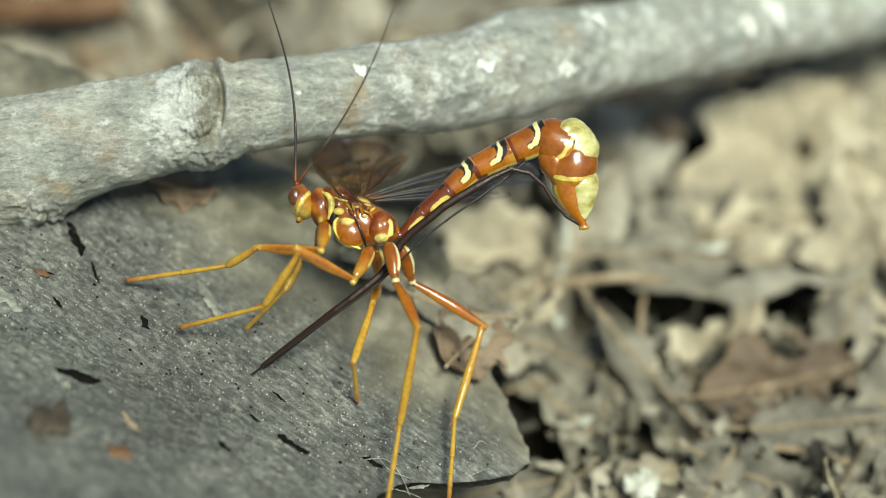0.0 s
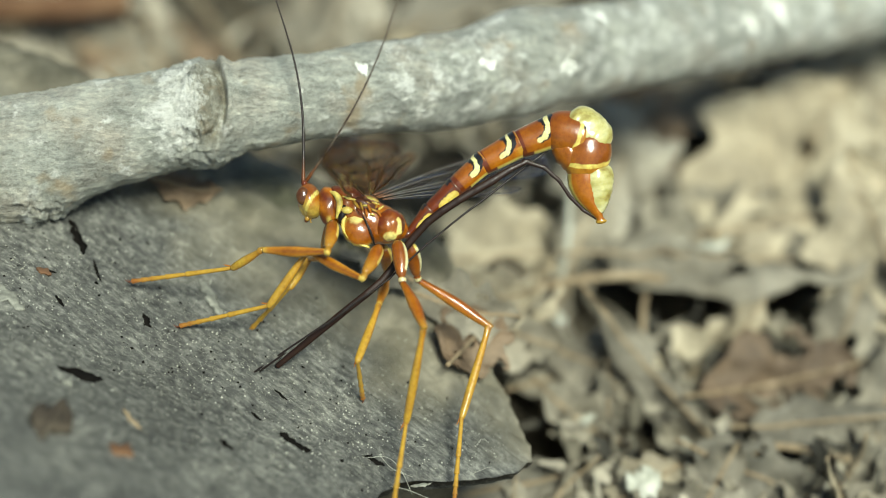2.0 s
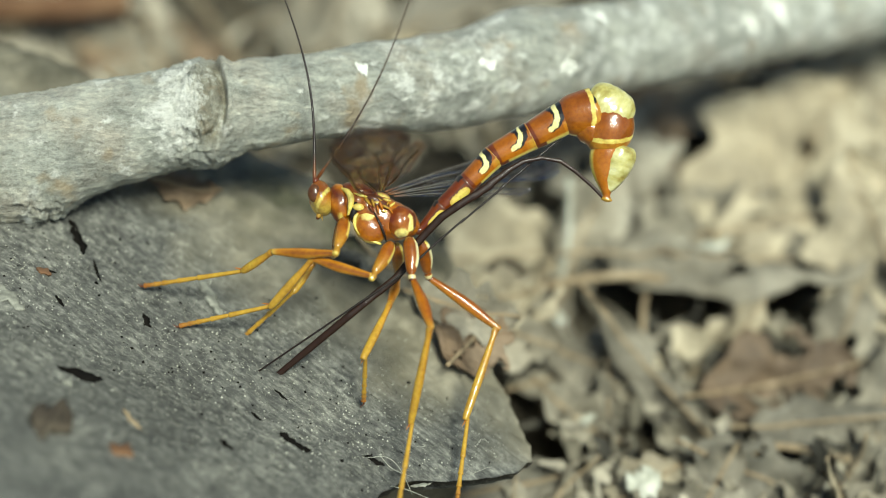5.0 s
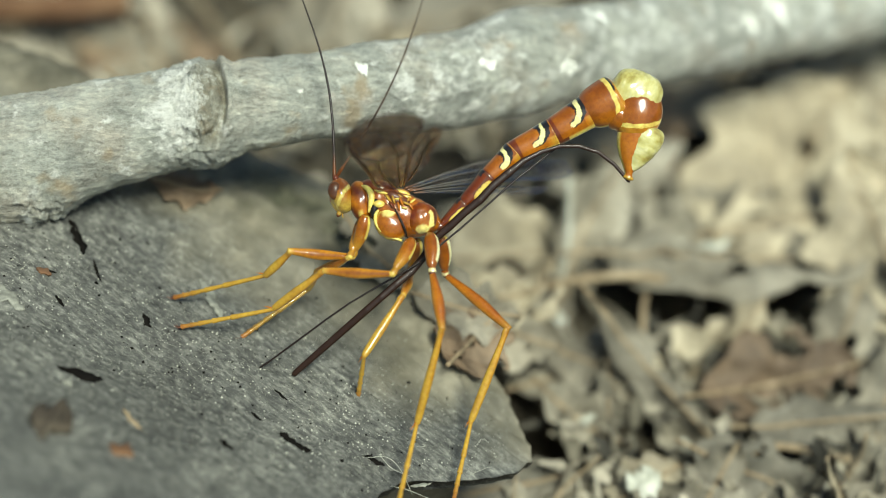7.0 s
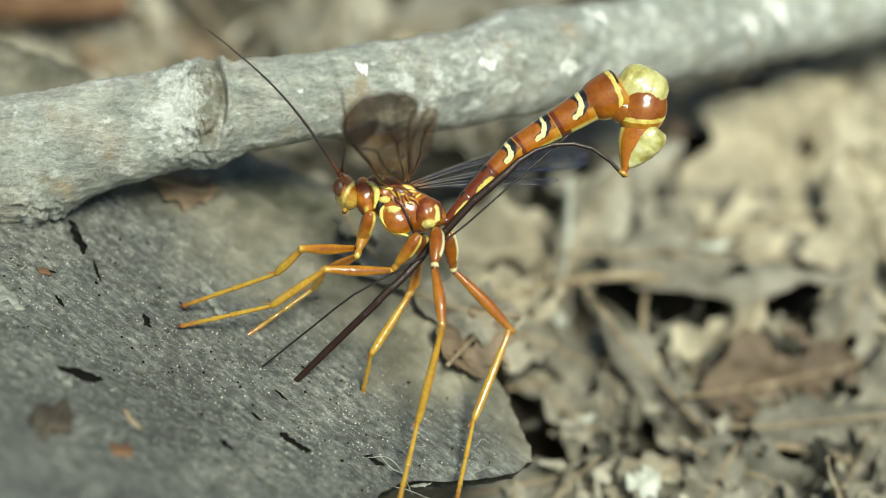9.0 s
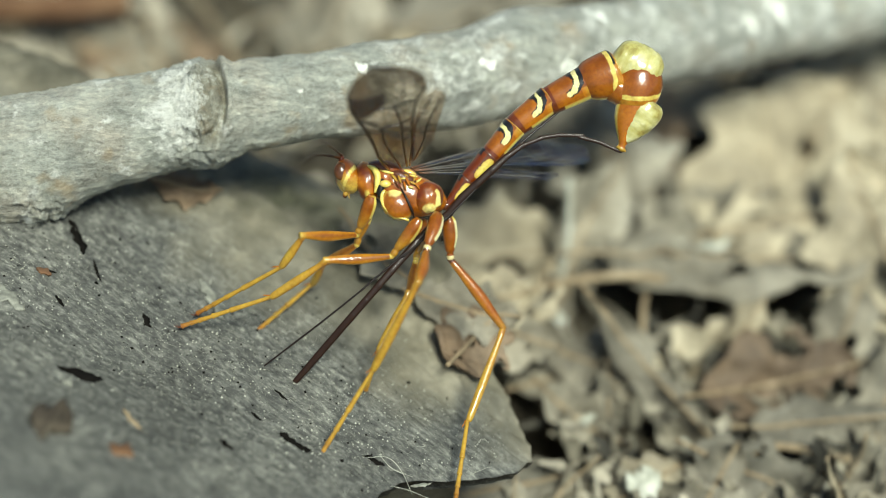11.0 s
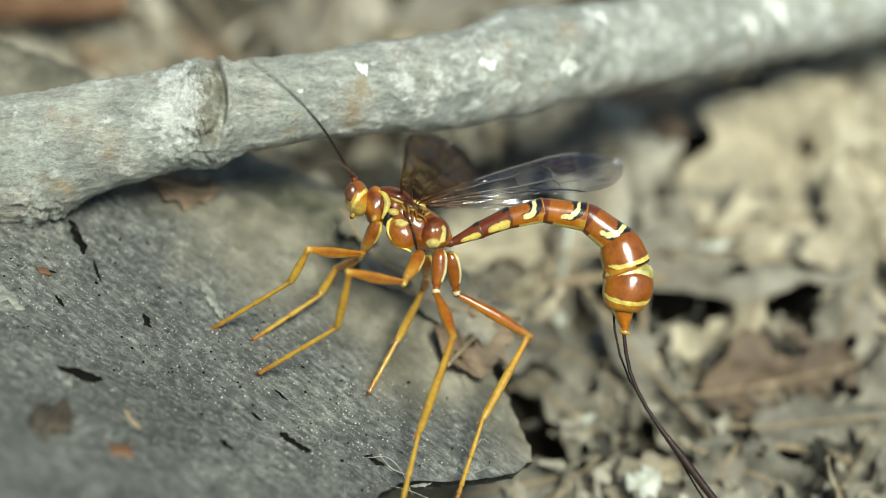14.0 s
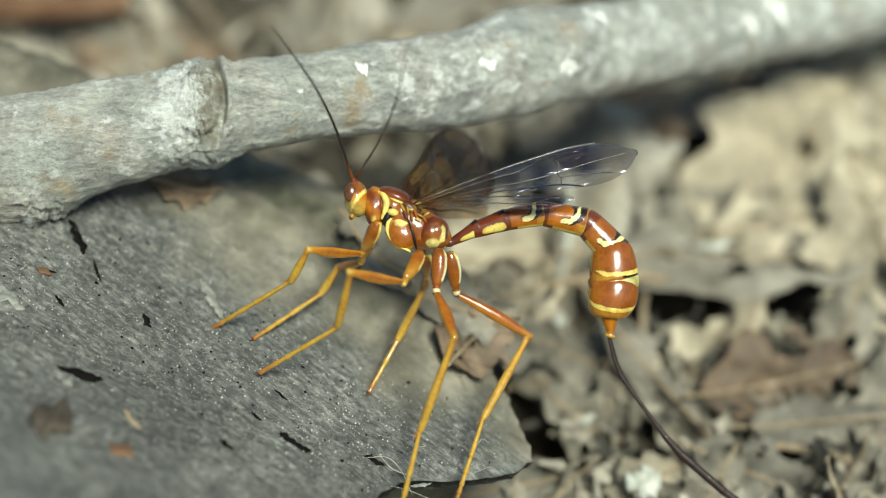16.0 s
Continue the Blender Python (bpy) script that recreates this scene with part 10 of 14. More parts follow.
    walk(PARTS["sheath/1"], [
        (0, bone(21.64, -1.55, 0.21, -0.594, 0.799, 0.095)),
        (0.5, bone(21.87, -1.39, 0.21, -0.604, 0.792, 0.095)),
        (1, bone(21.94, -1.76, 0.21, -0.594, 0.799, 0.094)),
        (1.5, bone(22.22, -1.34, 0.21, -0.621, 0.778, 0.094)),
        (2, bone(22.56, -1.40, 0.20, -0.625, 0.775, 0.093)),
        (2.5, bone(22.49, -1.04, 0.20, -0.624, 0.776, 0.092)),
        (3, bone(22.19, -1.29, 0.20, -0.601, 0.794, 0.090)),
        (3.5, bone(22.14, -0.71, 0.19, -0.602, 0.794, 0.089)),
        (4, bone(22.10, -0.51, 0.19, -0.590, 0.802, 0.087)),
        (4.2, bone(22.30, -0.41, 0.19, -0.593, 0.800, 0.087)),
        (6.3, bone(22.39, 2.99, 0.18, -0.770, 0.632, 0.088)),
        (6.5, bone(22.93, 2.59, 0.18, -0.737, 0.670, 0.087)),
        (7, bone(22.96, 2.32, 0.18, -0.708, 0.701, 0.089)),
        (7.5, bone(22.28, 2.14, 0.18, -0.713, 0.695, 0.088)),
        (9.2, bone(21.75, 1.94, 0.18, -0.721, 0.688, 0.089)),
        (11.3, bone(20.80, 2.78, 0.18, -0.923, 0.375, 0.086)),
        (11.5, bone(20.91, 3.01, 0.18, -0.923, 0.376, 0.086)),
        (12, bone(20.89, 3.13, 0.18, -0.917, 0.389, 0.086)),
        (12.2, bone(20.72, 3.88, 0.18, -0.992, 0.096, 0.084)),
        (12.5, bone(19.97, 4.76, 0.18, -0.980, -0.180, 0.084)),
        (12.7, bone(19.13, 10.13, 0.18, -0.735, -0.673, 0.086)),
        (12.8, bone(17.91, 13.20, 0.19, -0.667, -0.740, 0.088)),
        (12.9, bone(19.04, 14.21, -0.14, -0.135, -0.989, -0.064)),
        (13, bone(23.29, 12.30, -0.14, 0.013, -0.998, -0.064)),
        (13.1, bone(27.60, 6.12, -0.14, 0.276, -0.959, -0.064)),
        (13.2, bone(29.72, -0.53, -0.14, 0.148, -0.987, -0.064)),
        (13.4, bone(31.66, -3.83, -0.14, 0.471, -0.880, -0.064)),
        (13.6, bone(30.94, -12.96, -0.14, 0.477, -0.877, -0.063)),
        (13.8, bone(24.83, -14.65, -0.14, 0.170, -0.983, -0.064)),
        (14, bone(22.47, -13.52, -0.14, 0.224, -0.973, -0.064)),
        (14.5, bone(26.58, -13.28, -0.14, 0.671, -0.739, -0.064)),
        (15, bone(23.70, -13.38, -0.14, 0.518, -0.853, -0.064)),
        (15.5, bone(25.26, -13.46, -0.14, 0.588, -0.806, -0.064)),
        (16, bone(21.03, -14.05, -0.14, 0.358, -0.932, -0.065)),
    ])
    walk(PARTS["sheath/2"], [
        (0, bone(20.40, 0.11, 0.41, -0.439, 0.894, 0.086)),
        (0.5, bone(20.61, 0.26, 0.41, -0.445, 0.891, 0.086)),
        (1, bone(20.70, -0.10, 0.40, -0.435, 0.896, 0.085)),
        (1.5, bone(20.92, 0.29, 0.40, -0.462, 0.883, 0.085)),
        (2, bone(21.25, 0.23, 0.40, -0.464, 0.882, 0.086)),
        (2.5, bone(21.18, 0.59, 0.39, -0.510, 0.856, 0.086)),
        (3, bone(20.92, 0.38, 0.38, -0.528, 0.845, 0.087)),
        (3.5, bone(20.87, 0.97, 0.38, -0.573, 0.815, 0.087)),
        (4, bone(20.85, 1.19, 0.37, -0.607, 0.790, 0.087)),
        (4.2, bone(21.05, 1.29, 0.37, -0.615, 0.783, 0.087)),
        (6.3, bone(20.73, 4.35, 0.37, -0.931, 0.353, 0.087)),
        (6.5, bone(21.34, 4.04, 0.37, -0.902, 0.424, 0.087)),
        (7, bone(21.44, 3.82, 0.37, -0.901, 0.424, 0.087)),
        (7.5, bone(20.74, 3.64, 0.37, -0.903, 0.421, 0.087)),
        (9.2, bone(20.20, 3.42, 0.37, -0.922, 0.377, 0.088)),
        (11.3, bone(18.80, 3.60, 0.37, -0.985, 0.147, 0.086)),
        (11.5, bone(18.91, 3.83, 0.37, -0.985, 0.149, 0.086)),
        (12, bone(18.90, 3.98, 0.37, -0.981, 0.172, 0.086)),
        (12.2, bone(18.57, 4.09, 0.37, -0.996, -0.037, 0.084)),
        (12.5, bone(17.84, 4.36, 0.37, -0.958, -0.273, 0.084)),
        (12.7, bone(17.56, 8.69, 0.37, -0.795, -0.600, 0.086)),
        (12.8, bone(16.49, 11.62, 0.37, -0.772, -0.630, 0.086)),
        (12.9, bone(18.75, 12.09, -0.28, -0.098, -0.993, -0.064)),
        (13, bone(23.32, 10.16, -0.28, 0.076, -0.995, -0.064)),
        (13.1, bone(28.19, 4.06, -0.28, 0.380, -0.923, -0.064)),
        (13.2, bone(30.04, -2.66, -0.28, 0.261, -0.963, -0.064)),
        (13.4, bone(32.67, -5.73, -0.28, 0.479, -0.876, -0.064)),
        (13.6, bone(31.97, -14.85, -0.27, 0.539, -0.840, -0.063)),
        (13.8, bone(25.19, -16.77, -0.28, 0.339, -0.939, -0.064)),
        (14, bone(22.95, -15.62, -0.27, 0.375, -0.925, -0.063)),
        (14.5, bone(28.03, -14.88, -0.28, 0.785, -0.616, -0.063)),
        (15, bone(24.82, -15.22, -0.27, 0.587, -0.807, -0.064)),
        (15.5, bone(26.53, -15.20, -0.27, 0.651, -0.756, -0.064)),
        (16, bone(21.79, -16.06, -0.28, 0.564, -0.823, -0.063)),
    ])
    walk(PARTS["sheath/3"], [
        (0, bone(19.48, 1.99, 0.59, -0.682, 0.726, 0.087)),
        (0.5, bone(19.67, 2.13, 0.59, -0.684, 0.725, 0.086)),
        (1, bone(19.78, 1.79, 0.58, -0.664, 0.743, 0.084)),
        (1.5, bone(19.95, 2.15, 0.58, -0.678, 0.730, 0.084)),
        (2, bone(20.27, 2.08, 0.58, -0.674, 0.734, 0.083)),
        (2.5, bone(20.11, 2.39, 0.57, -0.745, 0.661, 0.086)),
        (3, bone(19.81, 2.16, 0.57, -0.792, 0.603, 0.089)),
        (3.5, bone(19.66, 2.68, 0.56, -0.857, 0.507, 0.091)),
        (4, bone(19.56, 2.86, 0.55, -0.901, 0.424, 0.092)),
        (4.2, bone(19.74, 2.94, 0.55, -0.907, 0.411, 0.092)),
        (6.3, bone(18.73, 5.11, 0.56, -0.993, 0.080, 0.085)),
        (6.5, bone(19.40, 4.95, 0.56, -0.988, 0.127, 0.085)),
        (7, bone(19.50, 4.74, 0.56, -0.987, 0.137, 0.085)),
        (7.5, bone(18.80, 4.54, 0.56, -0.985, 0.148, 0.084)),
        (8, bone(18.56, 4.40, 0.56, -0.985, 0.153, 0.084)),
        (9.2, bone(18.21, 4.23, 0.56, -0.991, 0.106, 0.083)),
        (11.3, bone(16.66, 3.92, 0.55, -0.996, -0.034, 0.083)),
        (11.5, bone(16.77, 4.15, 0.55, -0.995, -0.047, 0.083)),
        (12, bone(16.77, 4.35, 0.55, -0.996, -0.019, 0.084)),
        (12.2, bone(16.40, 4.01, 0.55, -0.983, -0.166, 0.083)),
        (12.5, bone(15.75, 3.77, 0.55, -0.936, -0.342, 0.083)),
        (12.7, bone(15.86, 7.40, 0.55, -0.814, -0.575, 0.084)),
        (12.8, bone(14.84, 10.28, 0.56, -0.732, -0.676, 0.084)),
        (12.9, bone(18.55, 9.97, -0.41, -0.022, -0.998, -0.064)),
        (13, bone(23.48, 8.03, -0.41, 0.086, -0.994, -0.064)),
        (13.1, bone(29.01, 2.07, -0.41, 0.372, -0.926, -0.064)),
        (13.2, bone(30.60, -4.73, -0.41, 0.351, -0.934, -0.064)),
        (13.4, bone(33.71, -7.62, -0.41, 0.569, -0.820, -0.064)),
        (13.6, bone(33.14, -16.67, -0.41, 0.660, -0.749, -0.064)),
        (13.8, bone(25.92, -18.80, -0.41, 0.401, -0.914, -0.064)),
        (14, bone(23.76, -17.62, -0.41, 0.482, -0.874, -0.064)),
        (14.5, bone(29.73, -16.21, -0.41, 0.826, -0.560, -0.063)),
        (15, bone(26.09, -16.97, -0.41, 0.644, -0.762, -0.064)),
        (15.5, bone(27.94, -16.83, -0.41, 0.694, -0.717, -0.063)),
        (16, bone(23.01, -17.83, -0.41, 0.588, -0.807, -0.063)),
    ])
    walk(PARTS["sheath/4"], [
        (0, bone(18.06, 3.50, 0.77, -0.939, 0.332, 0.094)),
        (0.5, bone(18.24, 3.65, 0.76, -0.933, 0.348, 0.093)),
        (1, bone(18.39, 3.34, 0.76, -0.916, 0.391, 0.092)),
        (1.5, bone(18.53, 3.68, 0.76, -0.915, 0.394, 0.091)),
        (2, bone(18.85, 3.63, 0.75, -0.905, 0.415, 0.089)),
        (2.5, bone(18.55, 3.78, 0.75, -0.953, 0.290, 0.091)),
        (3, bone(18.16, 3.42, 0.75, -0.975, 0.204, 0.090)),
        (3.5, bone(17.87, 3.74, 0.75, -0.993, 0.083, 0.088)),
        (4, bone(17.69, 3.75, 0.75, -0.996, -0.013, 0.086)),
        (4.2, bone(17.86, 3.80, 0.75, -0.996, -0.026, 0.086)),
        (6.3, bone(16.59, 5.28, 0.74, -0.983, -0.164, 0.081)),
        (6.5, bone(17.27, 5.22, 0.74, -0.982, -0.173, 0.082)),
        (7, bone(17.38, 5.03, 0.74, -0.986, -0.148, 0.081)),
        (7.5, bone(16.67, 4.86, 0.74, -0.992, -0.100, 0.081)),
        (9.2, bone(16.07, 4.46, 0.74, -0.984, -0.162, 0.080)),
        (11.3, bone(14.50, 3.84, 0.74, -0.972, -0.221, 0.080)),
        (12, bone(14.61, 4.31, 0.74, -0.974, -0.210, 0.079)),
        (12.2, bone(14.26, 3.65, 0.73, -0.953, -0.293, 0.080)),
        (12.5, bone(13.71, 3.02, 0.73, -0.915, -0.395, 0.078)),
        (12.7, bone(14.12, 6.17, 0.73, -0.820, -0.566, 0.083)),
        (12.8, bone(13.28, 8.84, 0.74, -0.691, -0.718, 0.083)),
        (12.9, bone(18.50, 7.83, -0.55, 0.059, -0.996, -0.064)),
        (13, bone(23.66, 5.90, -0.55, 0.168, -0.984, -0.064)),
        (13.1, bone(29.81, 0.08, -0.55, 0.418, -0.906, -0.064)),
        (13.2, bone(31.36, -6.75, -0.55, 0.424, -0.903, -0.064)),
        (13.4, bone(34.94, -9.39, -0.55, 0.626, -0.777, -0.063)),
        (13.6, bone(34.56, -18.29, -0.55, 0.746, -0.663, -0.064)),
        (13.8, bone(26.79, -20.77, -0.55, 0.446, -0.893, -0.063)),
        (14, bone(24.80, -19.50, -0.55, 0.561, -0.825, -0.064)),
        (14.5, bone(31.52, -17.42, -0.55, 0.862, -0.502, -0.064)),
        (15, bone(27.48, -18.61, -0.55, 0.694, -0.717, -0.063)),
        (15.5, bone(29.44, -18.38, -0.55, 0.730, -0.680, -0.063)),
        (16, bone(24.28, -19.58, -0.55, 0.598, -0.799, -0.063)),
    ])
    walk(PARTS["sheath/5"], [
        (0, bone(16.13, 4.18, 0.96, -0.945, -0.316, 0.083)),
        (0.5, bone(16.32, 4.36, 0.96, -0.943, -0.321, 0.085)),
        (1, bone(16.51, 4.15, 0.95, -0.949, -0.305, 0.085)),
        (1.5, bone(16.64, 4.49, 0.94, -0.942, -0.325, 0.086)),
        (2, bone(16.98, 4.49, 0.94, -0.943, -0.322, 0.087)),
        (2.5, bone(16.58, 4.38, 0.94, -0.934, -0.347, 0.086)),
        (3, bone(16.13, 3.84, 0.94, -0.936, -0.340, 0.085)),
        (3.5, bone(15.79, 3.91, 0.94, -0.931, -0.356, 0.085)),
        (4, bone(15.59, 3.72, 0.93, -0.929, -0.359, 0.085)),
        (4.2, bone(15.76, 3.75, 0.93, -0.926, -0.367, 0.085)),
        (6.3, bone(14.47, 4.93, 0.92, -0.915, -0.394, 0.083)),
        (6.5, bone(15.17, 4.85, 0.92, -0.937, -0.339, 0.084)),
        (7, bone(15.27, 4.71, 0.92, -0.940, -0.330, 0.084)),
        (7.5, bone(14.54, 4.65, 0.92, -0.936, -0.341, 0.083)),
        (8.5, bone(14.26, 4.36, 0.91, -0.918, -0.387, 0.084)),
        (9.2, bone(13.96, 4.11, 0.91, -0.919, -0.386, 0.081)),
        (11.3, bone(12.39, 3.36, 0.91, -0.887, -0.456, 0.073)),
        (12, bone(12.49, 3.85, 0.91, -0.893, -0.443, 0.074)),
        (12.2, bone(12.19, 3.01, 0.90, -0.902, -0.426, 0.071)),
        (12.5, bone(11.72, 2.16, 0.90, -0.905, -0.420, 0.065)),
        (12.7, bone(12.36, 4.96, 0.91, -0.806, -0.586, 0.085)),
        (12.8, bone(11.80, 7.31, 0.91, -0.681, -0.728, 0.085)),
        (12.9, bone(18.63, 5.70, -0.69, 0.144, -0.987, -0.064)),
        (13, bone(24.02, 3.79, -0.69, 0.415, -0.907, -0.065)),
        (13.1, bone(30.71, -1.87, -0.69, 0.590, -0.805, -0.064)),
        (13.2, bone(32.27, -8.69, -0.69, 0.465, -0.883, -0.063)),
        (13.4, bone(36.29, -11.07, -0.69, 0.607, -0.792, -0.063)),
        (13.6, bone(36.18, -19.72, -0.69, 0.774, -0.630, -0.063)),
        (13.8, bone(27.76, -22.70, -0.69, 0.480, -0.875, -0.063)),
        (14, bone(26.01, -21.29, -0.69, 0.600, -0.797, -0.063)),
        (14.5, bone(33.38, -18.51, -0.69, 0.904, -0.423, -0.063)),
        (15, bone(28.98, -20.16, -0.69, 0.737, -0.673, -0.063)),
        (15.5, bone(31.01, -19.85, -0.69, 0.761, -0.646, -0.063)),
        (16, bone(25.57, -21.31, -0.69, 0.603, -0.795, -0.063)),
    ])
    walk(PARTS["sheath/6"], [
        (0, bone(14.16, 3.52, 1.14, -0.913, -0.405, 0.053)),
        (0.5, bone(14.35, 3.69, 1.13, -0.909, -0.412, 0.055)),
        (1, bone(14.52, 3.51, 1.13, -0.914, -0.402, 0.056)),
        (1.5, bone(14.68, 3.81, 1.12, -0.901, -0.430, 0.058)),
        (2, bone(15.01, 3.81, 1.12, -0.898, -0.436, 0.058)),
        (2.5, bone(14.63, 3.65, 1.12, -0.897, -0.439, 0.058)),
        (3, bone(14.17, 3.13, 1.12, -0.906, -0.419, 0.056)),
        (3.5, bone(13.84, 3.16, 1.12, -0.900, -0.431, 0.056)),
        (4, bone(13.63, 2.96, 1.11, -0.898, -0.436, 0.057)),
        (4.2, bone(13.80, 2.97, 1.11, -0.897, -0.438, 0.058)),
        (6.3, bone(12.50, 4.08, 1.09, -0.822, -0.567, 0.055)),
        (6.5, bone(13.15, 4.12, 1.10, -0.839, -0.541, 0.062)),
        (7, bone(13.24, 4.00, 1.10, -0.857, -0.512, 0.059)),
        (7.5, bone(12.52, 3.91, 1.09, -0.807, -0.588, 0.055)),
        (8.5, bone(12.28, 3.52, 1.09, -0.826, -0.562, 0.053)),
        (9.2, bone(11.99, 3.28, 1.09, -0.815, -0.578, 0.050)),
        (11.3, bone(10.47, 2.38, 1.07, -0.837, -0.547, 0.026)),
        (12, bone(10.56, 2.89, 1.07, -0.842, -0.539, 0.028)),
        (12.2, bone(10.23, 2.09, 1.05, -0.870, -0.493, 0.020)),
        (12.5, bone(9.74, 1.25, 1.04, -0.896, -0.443, 0.006)),
        (12.7, bone(10.64, 3.71, 1.09, -0.795, -0.603, 0.067)),
        (12.8, bone(10.35, 5.76, 1.09, -0.669, -0.741, 0.067)),
        (12.9, bone(18.93, 3.59, -0.82, 0.207, -0.976, -0.064)),
        (13, bone(24.91, 1.85, -0.83, 0.499, -0.864, -0.064)),
        (13.1, bone(31.98, -3.60, -0.83, 0.660, -0.749, -0.064)),
        (13.2, bone(33.27, -10.59, -0.82, 0.534, -0.843, -0.063)),
        (13.4, bone(37.60, -12.78, -0.82, 0.656, -0.752, -0.063)),
        (13.6, bone(37.85, -21.08, -0.82, 0.808, -0.586, -0.063)),
        (13.8, bone(28.79, -24.59, -0.82, 0.487, -0.871, -0.063)),
        (14, bone(27.31, -23.01, -0.82, 0.611, -0.789, -0.063)),
        (14.5, bone(35.34, -19.42, -0.82, 0.917, -0.393, -0.063)),
        (15, bone(30.57, -21.62, -0.82, 0.765, -0.641, -0.063)),
        (15.5, bone(32.66, -21.25, -0.82, 0.775, -0.629, -0.063)),
        (16, bone(26.88, -23.02, -0.82, 0.665, -0.744, -0.063)),
    ])
    walk(PARTS["sheath/7"], [
        (0, bone(12.24, 2.67, 1.25, -0.908, -0.418, 0.016)),
        (0.5, bone(12.44, 2.83, 1.24, -0.910, -0.414, 0.020)),
        (1, bone(12.60, 2.67, 1.24, -0.920, -0.390, 0.021)),
        (1.5, bone(12.78, 2.91, 1.24, -0.914, -0.404, 0.023)),
        (2, bone(13.12, 2.89, 1.25, -0.918, -0.396, 0.026)),
        (2.5, bone(12.74, 2.73, 1.24, -0.913, -0.407, 0.022)),
        (3, bone(12.26, 2.24, 1.24, -0.923, -0.385, 0.017)),
        (3.5, bone(11.94, 2.26, 1.24, -0.916, -0.400, 0.014)),
        (4, bone(11.72, 2.04, 1.23, -0.914, -0.405, 0.012)),
        (4.2, bone(11.90, 2.05, 1.23, -0.915, -0.403, 0.014)),
        (6.3, bone(10.75, 2.87, 1.21, -0.812, -0.583, 0.001)),
        (6.5, bone(11.43, 3.01, 1.22, -0.826, -0.563, 0.012)),
        (7, bone(11.44, 2.92, 1.22, -0.847, -0.532, 0.011)),
        (7.5, bone(10.80, 2.66, 1.21, -0.841, -0.542, 0.001)),
        (8.5, bone(10.51, 2.32, 1.21, -0.850, -0.527, -0.006)),
        (9.2, bone(10.23, 2.03, 1.20, -0.854, -0.520, -0.011)),
        (11.3, bone(8.65, 1.19, 1.12, -0.827, -0.559, -0.053)),
        (12, bone(8.73, 1.72, 1.13, -0.829, -0.558, -0.051)),
        (12.2, bone(8.34, 1.01, 1.09, -0.856, -0.513, -0.066)),
        (12.5, bone(7.79, 0.29, 1.05, -0.883, -0.461, -0.086)),
        (12.7, bone(8.94, 2.42, 1.23, -0.782, -0.622, 0.036)),
        (12.8, bone(8.93, 4.18, 1.24, -0.657, -0.753, 0.036)),
        (12.9, bone(19.38, 1.50, -0.96, 0.262, -0.963, -0.064)),
        (13, bone(25.98, 0.00, -0.96, 0.515, -0.855, -0.063)),
        (13.1, bone(33.40, -5.21, -0.96, 0.684, -0.727, -0.063)),
        (13.2, bone(34.42, -12.41, -0.96, 0.614, -0.787, -0.064)),
        (13.4, bone(39.02, -14.41, -0.96, 0.736, -0.674, -0.063)),
        (13.6, bone(39.60, -22.35, -0.96, 0.842, -0.536, -0.063)),
        (13.8, bone(29.85, -26.48, -0.96, 0.480, -0.875, -0.063)),
        (14, bone(28.63, -24.71, -0.96, 0.604, -0.794, -0.063)),
        (14.5, bone(37.32, -20.27, -0.96, 0.918, -0.392, -0.063)),
        (15, bone(32.23, -23.00, -0.96, 0.787, -0.614, -0.063)),
        (15.5, bone(34.33, -22.61, -0.96, 0.781, -0.622, -0.063)),
        (16, bone(28.31, -24.63, -0.96, 0.748, -0.660, -0.063)),
    ])
